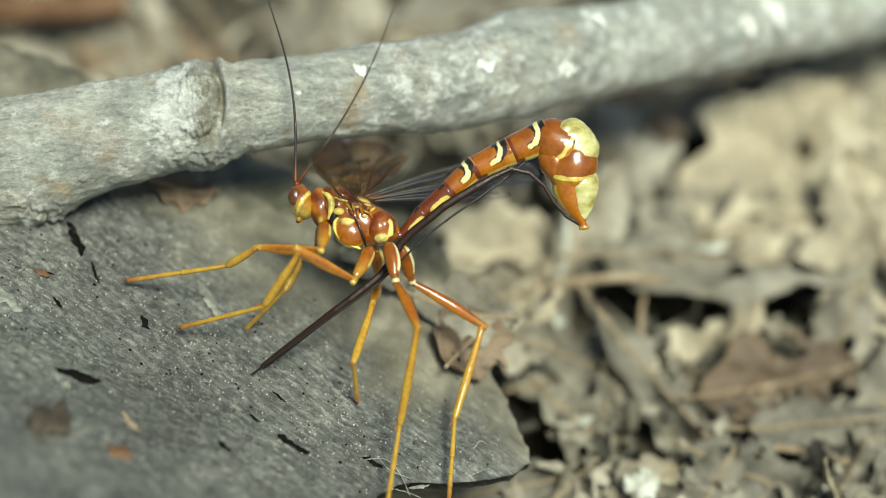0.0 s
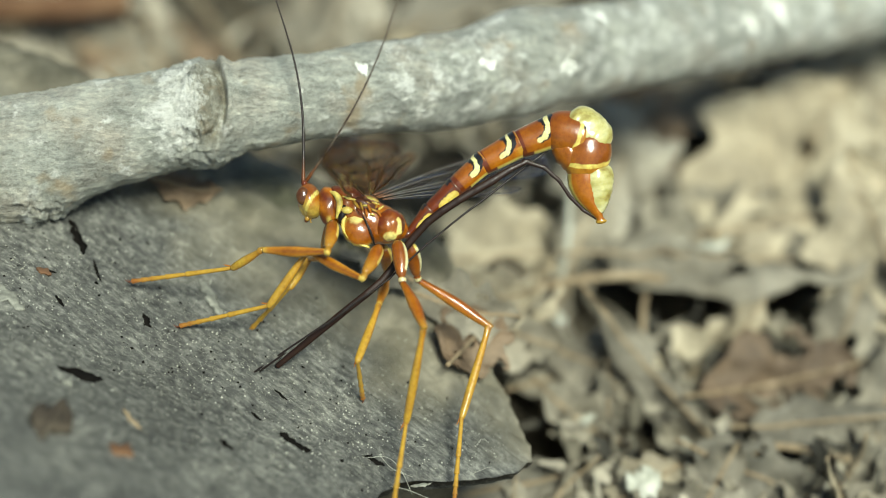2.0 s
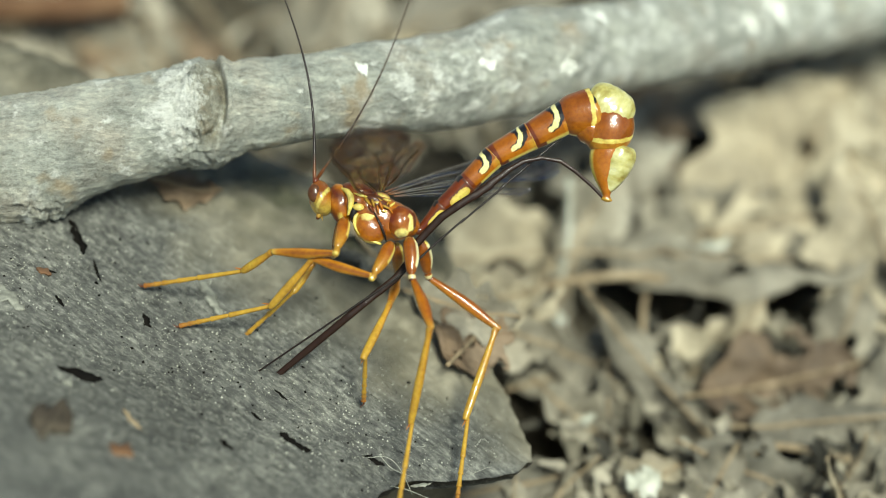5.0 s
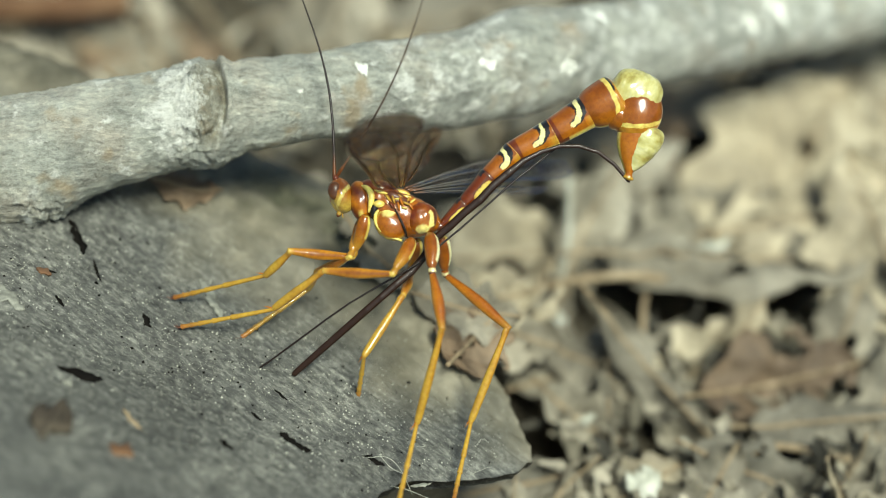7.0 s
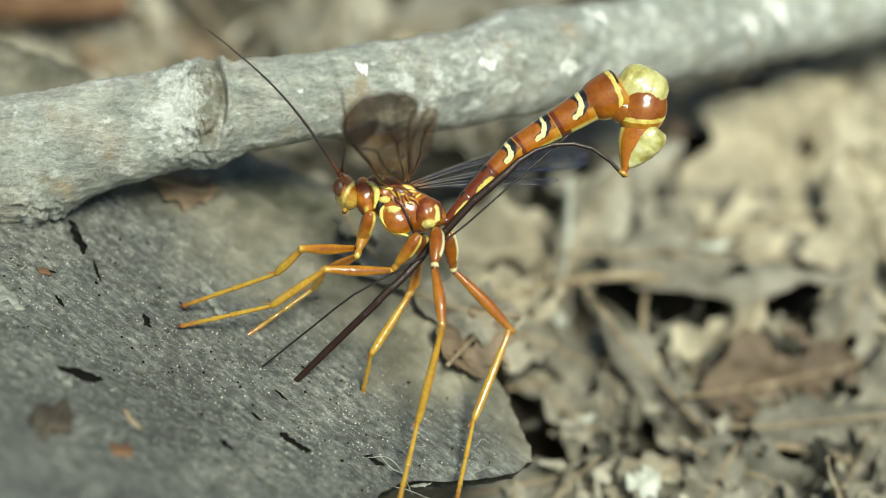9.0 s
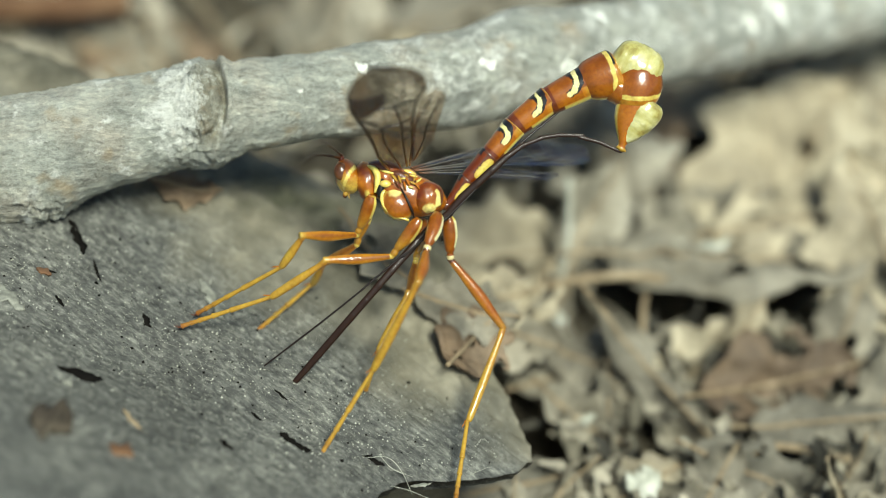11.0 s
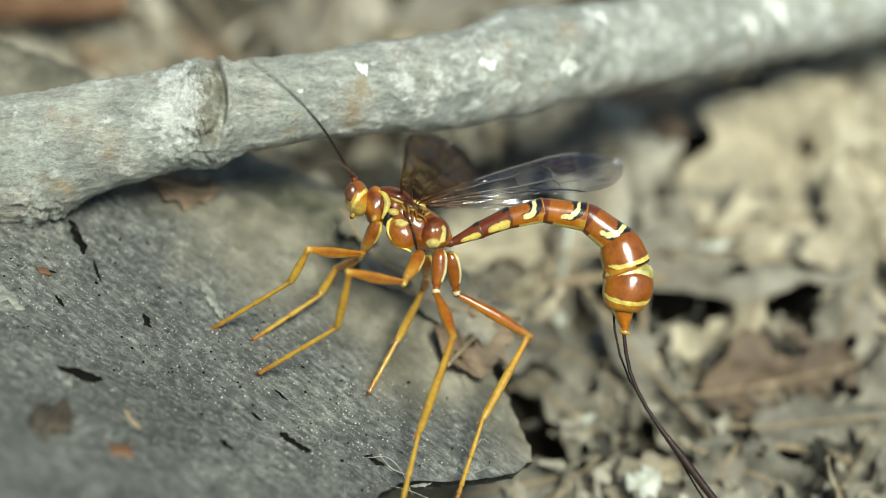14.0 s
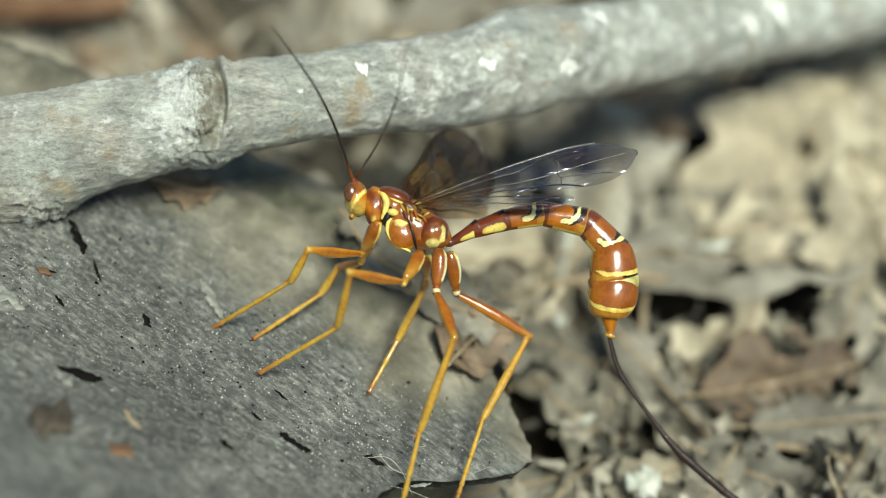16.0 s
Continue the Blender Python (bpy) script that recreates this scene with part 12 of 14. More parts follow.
    walk(PARTS["sheath/16"], [
        (0, bone(-2.61, -8.05, 0.63, -0.852, -0.519, -0.067)),
        (0.5, bone(-2.41, -7.92, 0.61, -0.850, -0.523, -0.060)),
        (1, bone(-2.52, -7.73, 0.62, -0.861, -0.504, -0.063)),
        (1.5, bone(-2.16, -7.79, 0.59, -0.843, -0.535, -0.051)),
        (2, bone(-1.86, -7.74, 0.56, -0.853, -0.521, -0.038)),
        (2.5, bone(-2.15, -8.03, 0.59, -0.847, -0.529, -0.050)),
        (3, bone(-2.87, -8.20, 0.65, -0.856, -0.511, -0.075)),
        (4, bone(-3.26, -8.76, 0.70, -0.845, -0.527, -0.086)),
        (4.2, bone(-3.10, -8.71, 0.68, -0.846, -0.528, -0.081)),
        (6.3, bone(-4.22, -9.15, 0.79, -0.825, -0.554, -0.109)),
        (6.5, bone(-3.72, -8.77, 0.75, -0.825, -0.558, -0.094)),
        (7, bone(-3.98, -8.50, 0.77, -0.829, -0.550, -0.101)),
        (7.5, bone(-4.74, -8.68, 0.82, -0.823, -0.555, -0.121)),
        (8.5, bone(-5.03, -9.15, 0.84, -0.812, -0.570, -0.128)),
        (9.2, bone(-5.41, -9.28, 0.86, -0.813, -0.566, -0.136)),
        (11.3, bone(-6.85, -10.64, 0.92, -0.751, -0.642, -0.154)),
        (11.5, bone(-6.73, -10.44, 0.92, -0.751, -0.643, -0.153)),
        (12, bone(-6.91, -9.91, 0.92, -0.761, -0.630, -0.155)),
        (12.5, bone(-8.28, -10.75, 0.95, -0.780, -0.604, -0.163)),
        (12.7, bone(-5.56, -10.15, 0.96, -0.694, -0.699, -0.173)),
        (12.8, bone(-2.67, -10.88, 0.95, -0.316, -0.933, -0.174)),
        (12.9, bone(29.49, -14.65, -2.19, 0.641, -0.765, -0.063)),
        (13, bone(39.80, -13.22, -2.19, 0.790, -0.609, -0.063)),
        (13.1, bone(47.65, -18.26, -2.19, 0.746, -0.663, -0.062)),
        (13.2, bone(47.84, -26.32, -2.19, 0.718, -0.694, -0.062)),
        (13.4, bone(54.85, -25.54, -2.19, 0.858, -0.510, -0.062)),
        (13.6, bone(57.60, -29.39, -2.19, 0.958, -0.281, -0.062)),
        (13.8, bone(40.84, -42.45, -2.19, 0.583, -0.810, -0.062)),
        (14, bone(40.78, -39.85, -2.19, 0.631, -0.773, -0.062)),
        (14.5, bone(55.53, -27.04, -2.19, 0.945, -0.322, -0.062)),
        (15, bone(49.52, -31.66, -2.19, 0.928, -0.367, -0.062)),
        (15.5, bone(51.80, -30.64, -2.19, 0.940, -0.334, -0.062)),
        (16, bone(43.96, -36.03, -2.19, 0.855, -0.514, -0.062)),
    ])
    walk(PARTS["sheath/17"], [
        (0, bone(-4.37, -9.12, 0.49, -0.832, -0.511, -0.217)),
        (0.5, bone(-4.17, -9.00, 0.49, -0.829, -0.517, -0.215)),
        (1, bone(-4.30, -8.78, 0.49, -0.838, -0.502, -0.216)),
        (1.5, bone(-3.91, -8.90, 0.48, -0.825, -0.523, -0.212)),
        (2, bone(-3.63, -8.82, 0.48, -0.826, -0.524, -0.207)),
        (2.5, bone(-3.91, -9.13, 0.48, -0.824, -0.525, -0.212)),
        (3, bone(-4.65, -9.26, 0.50, -0.834, -0.506, -0.220)),
        (4, bone(-5.03, -9.87, 0.52, -0.827, -0.517, -0.220)),
        (4.2, bone(-4.87, -9.81, 0.51, -0.827, -0.517, -0.220)),
        (6.3, bone(-5.98, -10.33, 0.55, -0.810, -0.543, -0.221)),
        (6.5, bone(-5.49, -9.96, 0.55, -0.808, -0.548, -0.217)),
        (7, bone(-5.75, -9.67, 0.55, -0.814, -0.537, -0.220)),
        (7.5, bone(-6.51, -9.87, 0.56, -0.809, -0.544, -0.223)),
        (8.5, bone(-6.78, -10.37, 0.57, -0.795, -0.563, -0.225)),
        (9.2, bone(-7.16, -10.50, 0.57, -0.800, -0.556, -0.226)),
        (11.3, bone(-8.48, -12.03, 0.59, -0.740, -0.632, -0.229)),
        (11.5, bone(-8.36, -11.83, 0.59, -0.740, -0.632, -0.228)),
        (12, bone(-8.56, -11.28, 0.59, -0.748, -0.622, -0.229)),
        (12.5, bone(-9.98, -12.07, 0.60, -0.772, -0.593, -0.229)),
        (12.7, bone(-7.04, -11.65, 0.59, -0.705, -0.669, -0.236)),
        (12.8, bone(-3.35, -12.87, 0.58, -0.306, -0.922, -0.236)),
        (12.9, bone(30.86, -16.29, -2.33, 0.633, -0.771, -0.063)),
        (13, bone(41.49, -14.53, -2.33, 0.815, -0.576, -0.062)),
        (13.1, bone(49.25, -19.69, -2.32, 0.746, -0.663, -0.062)),
        (13.2, bone(49.39, -27.82, -2.32, 0.718, -0.694, -0.062)),
        (13.4, bone(56.71, -26.65, -2.32, 0.858, -0.510, -0.062)),
        (13.6, bone(59.67, -30.00, -2.32, 0.958, -0.280, -0.062)),
        (13.8, bone(42.10, -44.20, -2.32, 0.582, -0.811, -0.062)),
        (14, bone(42.14, -41.52, -2.32, 0.630, -0.774, -0.062)),
        (14.5, bone(57.57, -27.74, -2.32, 0.944, -0.324, -0.062)),
        (15, bone(51.53, -32.45, -2.32, 0.927, -0.370, -0.062)),
        (15.5, bone(53.83, -31.36, -2.32, 0.942, -0.329, -0.062)),
        (16, bone(45.81, -37.14, -2.32, 0.854, -0.516, -0.062)),
    ])
    walk(PARTS["sheath/18"], [
        (0, bone(-6.11, -10.19, 0.04, -0.827, -0.508, -0.242)),
        (0.5, bone(-5.90, -10.08, 0.04, -0.822, -0.515, -0.242)),
        (1, bone(-6.06, -9.82, 0.04, -0.832, -0.499, -0.243)),
        (1.5, bone(-5.64, -9.99, 0.04, -0.819, -0.519, -0.243)),
        (2, bone(-5.36, -9.92, 0.05, -0.818, -0.521, -0.243)),
        (2.5, bone(-5.63, -10.23, 0.04, -0.817, -0.523, -0.243)),
        (3, bone(-6.39, -10.33, 0.04, -0.830, -0.503, -0.243)),
        (4, bone(-6.78, -10.96, 0.06, -0.822, -0.515, -0.243)),
        (4.2, bone(-6.62, -10.90, 0.05, -0.823, -0.514, -0.242)),
        (6.3, bone(-7.73, -11.50, 0.08, -0.806, -0.542, -0.239)),
        (6.5, bone(-7.23, -11.15, 0.08, -0.804, -0.545, -0.239)),
        (7, bone(-7.51, -10.83, 0.08, -0.810, -0.535, -0.239)),
        (7.5, bone(-8.26, -11.04, 0.08, -0.806, -0.541, -0.239)),
        (8.5, bone(-8.50, -11.59, 0.08, -0.793, -0.561, -0.239)),
        (9.2, bone(-8.89, -11.70, 0.08, -0.797, -0.555, -0.239)),
        (11.3, bone(-10.09, -13.41, 0.09, -0.737, -0.632, -0.239)),
        (11.5, bone(-9.96, -13.20, 0.09, -0.738, -0.631, -0.239)),
        (12, bone(-10.19, -12.63, 0.09, -0.748, -0.619, -0.239)),
        (12.2, bone(-10.89, -12.96, 0.09, -0.764, -0.599, -0.239)),
        (12.5, bone(-11.66, -13.36, 0.09, -0.769, -0.593, -0.239)),
        (12.7, bone(-8.55, -13.08, 0.08, -0.707, -0.664, -0.244)),
        (12.8, bone(-4.00, -14.84, 0.08, -0.288, -0.926, -0.245)),
        (12.9, bone(32.22, -17.94, -2.46, 0.632, -0.773, -0.063)),
        (13, bone(43.24, -15.76, -2.46, 0.819, -0.570, -0.062)),
        (13.1, bone(50.86, -21.11, -2.46, 0.747, -0.662, -0.062)),
        (13.2, bone(50.94, -29.31, -2.46, 0.718, -0.693, -0.062)),
        (13.4, bone(58.56, -27.75, -2.46, 0.858, -0.510, -0.062)),
        (13.6, bone(61.74, -30.61, -2.46, 0.957, -0.282, -0.062)),
        (13.8, bone(43.36, -45.95, -2.46, 0.581, -0.812, -0.062)),
        (14, bone(43.50, -43.19, -2.46, 0.630, -0.774, -0.062)),
        (14.5, bone(59.62, -28.44, -2.46, 0.944, -0.324, -0.062)),
        (15, bone(53.53, -33.25, -2.46, 0.927, -0.370, -0.062)),
        (15.5, bone(55.87, -32.08, -2.46, 0.942, -0.330, -0.062)),
        (16, bone(47.66, -38.26, -2.46, 0.854, -0.516, -0.062)),
    ])
    walk(PARTS["sheath/19"], [
        (0, bone(-7.84, -11.26, -0.47, -0.827, -0.509, -0.239)),
        (0.5, bone(-7.63, -11.16, -0.47, -0.823, -0.516, -0.238)),
        (1, bone(-7.81, -10.87, -0.47, -0.833, -0.500, -0.238)),
        (1.5, bone(-7.36, -11.09, -0.47, -0.820, -0.521, -0.238)),
        (2, bone(-7.09, -11.01, -0.46, -0.819, -0.522, -0.239)),
        (2.5, bone(-7.35, -11.33, -0.47, -0.818, -0.524, -0.238)),
        (3, bone(-8.14, -11.38, -0.47, -0.831, -0.503, -0.238)),
        (4, bone(-8.52, -12.05, -0.46, -0.823, -0.516, -0.238)),
        (4.2, bone(-8.36, -11.99, -0.46, -0.824, -0.515, -0.238)),
        (6.3, bone(-9.47, -12.67, -0.44, -0.806, -0.544, -0.234)),
        (6.5, bone(-8.97, -12.32, -0.44, -0.805, -0.545, -0.234)),
        (7, bone(-9.26, -11.99, -0.44, -0.811, -0.536, -0.234)),
        (7.5, bone(-10.00, -12.21, -0.44, -0.807, -0.542, -0.235)),
        (8.5, bone(-10.21, -12.80, -0.44, -0.794, -0.561, -0.234)),
        (9.2, bone(-10.62, -12.90, -0.44, -0.798, -0.556, -0.234)),
        (11.3, bone(-11.69, -14.78, -0.43, -0.737, -0.634, -0.234)),
        (11.5, bone(-11.57, -14.58, -0.43, -0.739, -0.632, -0.234)),
        (12, bone(-11.81, -13.98, -0.43, -0.751, -0.618, -0.234)),
        (12.2, bone(-12.55, -14.27, -0.43, -0.764, -0.601, -0.234)),
        (12.5, bone(-13.34, -14.65, -0.43, -0.769, -0.595, -0.234)),
        (12.7, bone(-10.06, -14.50, -0.44, -0.708, -0.665, -0.240)),
        (12.8, bone(-4.61, -16.81, -0.44, -0.273, -0.932, -0.240)),
        (12.9, bone(33.57, -19.59, -2.59, 0.631, -0.773, -0.063)),
        (13, bone(45.00, -16.98, -2.59, 0.816, -0.575, -0.062)),
        (13.1, bone(52.47, -22.54, -2.59, 0.748, -0.661, -0.062)),
        (13.2, bone(52.48, -30.80, -2.59, 0.719, -0.692, -0.062)),
        (13.4, bone(60.41, -28.85, -2.59, 0.858, -0.510, -0.062)),
        (13.6, bone(63.81, -31.22, -2.59, 0.957, -0.283, -0.062)),
        (13.8, bone(44.61, -47.71, -2.59, 0.580, -0.812, -0.062)),
        (14, bone(44.86, -44.87, -2.59, 0.631, -0.774, -0.062)),
        (14.5, bone(61.66, -29.14, -2.59, 0.944, -0.323, -0.062)),
        (15, bone(55.54, -34.05, -2.59, 0.927, -0.369, -0.062)),
        (15.5, bone(57.90, -32.79, -2.59, 0.941, -0.332, -0.062)),
        (16, bone(49.50, -39.37, -2.59, 0.854, -0.516, -0.062)),
    ])
    walk(PARTS["sheath/20"], [
        (0, bone(-9.58, -12.33, -0.97, -0.827, -0.510, -0.236)),
        (0.5, bone(-9.36, -12.25, -0.97, -0.824, -0.516, -0.235)),
        (1, bone(-9.56, -11.93, -0.97, -0.834, -0.500, -0.235)),
        (1.5, bone(-9.09, -12.18, -0.97, -0.820, -0.522, -0.235)),
        (2, bone(-8.82, -12.12, -0.97, -0.820, -0.522, -0.236)),
        (2.5, bone(-9.08, -12.43, -0.97, -0.818, -0.525, -0.235)),
        (3, bone(-9.89, -12.44, -0.97, -0.831, -0.504, -0.235)),
        (4, bone(-10.26, -13.14, -0.96, -0.824, -0.515, -0.235)),
        (4.2, bone(-10.10, -13.08, -0.96, -0.824, -0.515, -0.235)),
        (6.3, bone(-11.21, -13.85, -0.95, -0.807, -0.543, -0.232)),
        (6.5, bone(-10.71, -13.50, -0.95, -0.806, -0.545, -0.231)),
        (7, bone(-11.01, -13.14, -0.95, -0.811, -0.537, -0.232)),
        (7.5, bone(-11.74, -13.38, -0.95, -0.808, -0.542, -0.232)),
        (8.5, bone(-11.93, -14.01, -0.95, -0.795, -0.561, -0.231)),
        (9.2, bone(-12.34, -14.11, -0.94, -0.798, -0.556, -0.232)),
        (11.3, bone(-13.29, -16.16, -0.94, -0.739, -0.633, -0.231)),
        (11.5, bone(-13.17, -15.95, -0.94, -0.740, -0.632, -0.232)),
        (12, bone(-13.44, -15.32, -0.94, -0.750, -0.619, -0.231)),
        (12.2, bone(-14.22, -15.58, -0.94, -0.765, -0.601, -0.232)),
        (12.5, bone(-15.01, -15.95, -0.94, -0.770, -0.595, -0.231)),
        (12.7, bone(-11.57, -15.92, -0.95, -0.708, -0.666, -0.237)),
        (12.8, bone(-5.19, -18.80, -0.96, -0.275, -0.932, -0.237)),
        (12.9, bone(34.92, -21.25, -2.73, 0.631, -0.773, -0.063)),
        (13, bone(46.75, -18.22, -2.73, 0.816, -0.574, -0.062)),
        (13.1, bone(54.08, -23.96, -2.73, 0.747, -0.662, -0.062)),
        (13.2, bone(54.03, -32.29, -2.73, 0.719, -0.692, -0.062)),
        (13.4, bone(62.27, -29.95, -2.73, 0.858, -0.510, -0.062)),
        (13.6, bone(65.88, -31.83, -2.73, 0.957, -0.282, -0.062)),
        (13.8, bone(45.86, -49.46, -2.73, 0.581, -0.812, -0.062)),
        (14, bone(46.23, -46.54, -2.73, 0.631, -0.773, -0.062)),
        (14.5, bone(63.70, -29.84, -2.73, 0.944, -0.323, -0.062)),
        (15, bone(57.54, -34.85, -2.73, 0.927, -0.369, -0.062)),
        (15.5, bone(59.94, -33.51, -2.73, 0.942, -0.331, -0.062)),
        (16, bone(51.35, -40.49, -2.73, 0.855, -0.515, -0.062)),
    ])
    walk(PARTS["sheath/21"], [
        (0, bone(-11.32, -13.40, -1.47, -0.828, -0.510, -0.233)),
        (0.5, bone(-11.09, -13.33, -1.47, -0.825, -0.515, -0.234)),
        (1, bone(-11.31, -12.98, -1.47, -0.834, -0.500, -0.234)),
        (1.5, bone(-10.81, -13.28, -1.47, -0.820, -0.522, -0.234)),
        (2, bone(-10.55, -13.22, -1.46, -0.820, -0.522, -0.234)),
        (2.5, bone(-10.80, -13.53, -1.47, -0.818, -0.525, -0.234)),
        (3, bone(-11.64, -13.50, -1.47, -0.831, -0.504, -0.234)),
        (4, bone(-12.01, -14.23, -1.46, -0.825, -0.515, -0.233)),
        (4.2, bone(-11.85, -14.17, -1.46, -0.825, -0.515, -0.234)),
        (6.3, bone(-12.96, -15.02, -1.45, -0.808, -0.542, -0.230)),
        (6.5, bone(-12.45, -14.68, -1.45, -0.806, -0.545, -0.230)),
        (7, bone(-12.76, -14.30, -1.45, -0.811, -0.537, -0.230)),
        (7.5, bone(-13.49, -14.55, -1.45, -0.808, -0.543, -0.229)),
        (8.5, bone(-13.65, -15.23, -1.45, -0.795, -0.562, -0.230)),
        (9.2, bone(-14.07, -15.31, -1.45, -0.799, -0.556, -0.230)),
        (11.3, bone(-14.90, -17.53, -1.44, -0.740, -0.632, -0.230)),
        (11.5, bone(-14.78, -17.32, -1.44, -0.740, -0.632, -0.230)),
        (12, bone(-15.08, -16.67, -1.44, -0.750, -0.620, -0.230)),
        (12.2, bone(-15.88, -16.89, -1.44, -0.765, -0.601, -0.230)),
        (12.5, bone(-16.69, -17.25, -1.44, -0.770, -0.595, -0.230)),
        (12.7, bone(-13.09, -17.35, -1.46, -0.708, -0.666, -0.235)),
        (12.8, bone(-5.78, -20.79, -1.46, -0.276, -0.932, -0.236)),
        (12.9, bone(36.27, -22.90, -2.86, 0.631, -0.774, -0.063)),
        (13, bone(48.49, -19.45, -2.86, 0.816, -0.574, -0.062)),
        (13.1, bone(55.69, -25.38, -2.86, 0.747, -0.662, -0.062)),
        (13.2, bone(55.58, -33.78, -2.86, 0.719, -0.693, -0.062)),
        (13.4, bone(64.12, -31.06, -2.86, 0.857, -0.511, -0.062)),
        (13.6, bone(67.96, -32.44, -2.86, 0.958, -0.281, -0.062)),
        (13.8, bone(47.12, -51.21, -2.86, 0.581, -0.811, -0.062)),
        (14, bone(47.59, -48.21, -2.86, 0.631, -0.773, -0.062)),
        (14.5, bone(65.75, -30.54, -2.86, 0.944, -0.323, -0.062)),
        (15, bone(59.54, -35.65, -2.86, 0.927, -0.369, -0.062)),
        (15.5, bone(61.97, -34.22, -2.86, 0.942, -0.331, -0.062)),
        (16, bone(53.20, -41.60, -2.86, 0.855, -0.515, -0.062)),
    ])
    walk(PARTS["ovipositor/0"], [
        (0, bone(19.26, 6.02, -0.50, -0.792, -0.598, 0.122)),
        (0.5, bone(19.39, 6.07, -0.50, -0.807, -0.578, 0.122)),
        (1, bone(19.55, 5.64, -0.50, -0.835, -0.536, 0.122)),
        (1.5, bone(19.58, 5.91, -0.50, -0.839, -0.531, 0.122)),
        (2, bone(19.86, 5.75, -0.50, -0.855, -0.504, 0.122)),
        (2.5, bone(19.98, 5.96, -0.50, -0.850, -0.513, 0.122)),
        (3, bone(20.05, 5.62, -0.50, -0.861, -0.493, 0.122)),
        (3.5, bone(20.13, 6.03, -0.50, -0.854, -0.506, 0.122)),
        (4.2, bone(20.35, 6.10, -0.50, -0.851, -0.510, 0.122)),
        (6.3, bone(19.73, 7.25, -0.50, -0.817, -0.565, 0.120)),
        (6.5, bone(20.03, 7.15, -0.50, -0.831, -0.543, 0.120)),
        (7, bone(20.11, 6.85, -0.50, -0.849, -0.514, 0.120)),
        (7.5, bone(19.85, 6.87, -0.50, -0.849, -0.515, 0.120)),
        (8.5, bone(20.30, 6.89, -0.50, -0.840, -0.528, 0.120)),
        (9.2, bone(20.32, 6.79, -0.50, -0.845, -0.522, 0.120)),
        (11.5, bone(19.76, 8.39, -0.50, -0.876, -0.468, 0.120)),
        (12, bone(19.65, 8.49, -0.50, -0.884, -0.452, 0.119)),
        (12.2, bone(19.40, 9.28, -0.50, -0.816, -0.566, 0.120)),
        (12.5, bone(17.11, 8.72, -0.50, -0.762, -0.637, 0.120)),
        (12.7, bone(13.08, 6.15, -0.50, -0.776, -0.619, 0.122)),
        (12.8, bone(12.09, 7.49, -0.50, -0.710, -0.693, 0.122)),
        (12.9, bone(13.04, 13.07, -0.50, 0.311, -0.948, -0.067)),
        (13, bone(16.19, 13.69, -0.50, 0.516, -0.854, -0.066)),
        (13.1, bone(20.90, 10.14, -0.50, 0.414, -0.908, -0.066)),
        (13.2, bone(23.66, 6.55, -0.50, 0.486, -0.871, -0.066)),
        (13.4, bone(23.42, 3.55, -0.50, 0.620, -0.782, -0.066)),
        (13.6, bone(23.18, -3.37, -0.50, 0.333, -0.941, -0.066)),
        (13.8, bone(22.04, -4.45, -0.50, 0.048, -0.997, -0.066)),
        (14, bone(20.58, -2.52, -0.50, 0.086, -0.994, -0.066)),
        (14.5, bone(21.21, -4.09, -0.50, 0.320, -0.945, -0.066)),
        (15, bone(19.99, -3.22, -0.50, 0.135, -0.989, -0.066)),
        (15.5, bone(20.24, -3.57, -0.50, 0.212, -0.975, -0.066)),
        (16, bone(20.43, -3.62, -0.50, 0.072, -0.995, -0.066)),
    ])
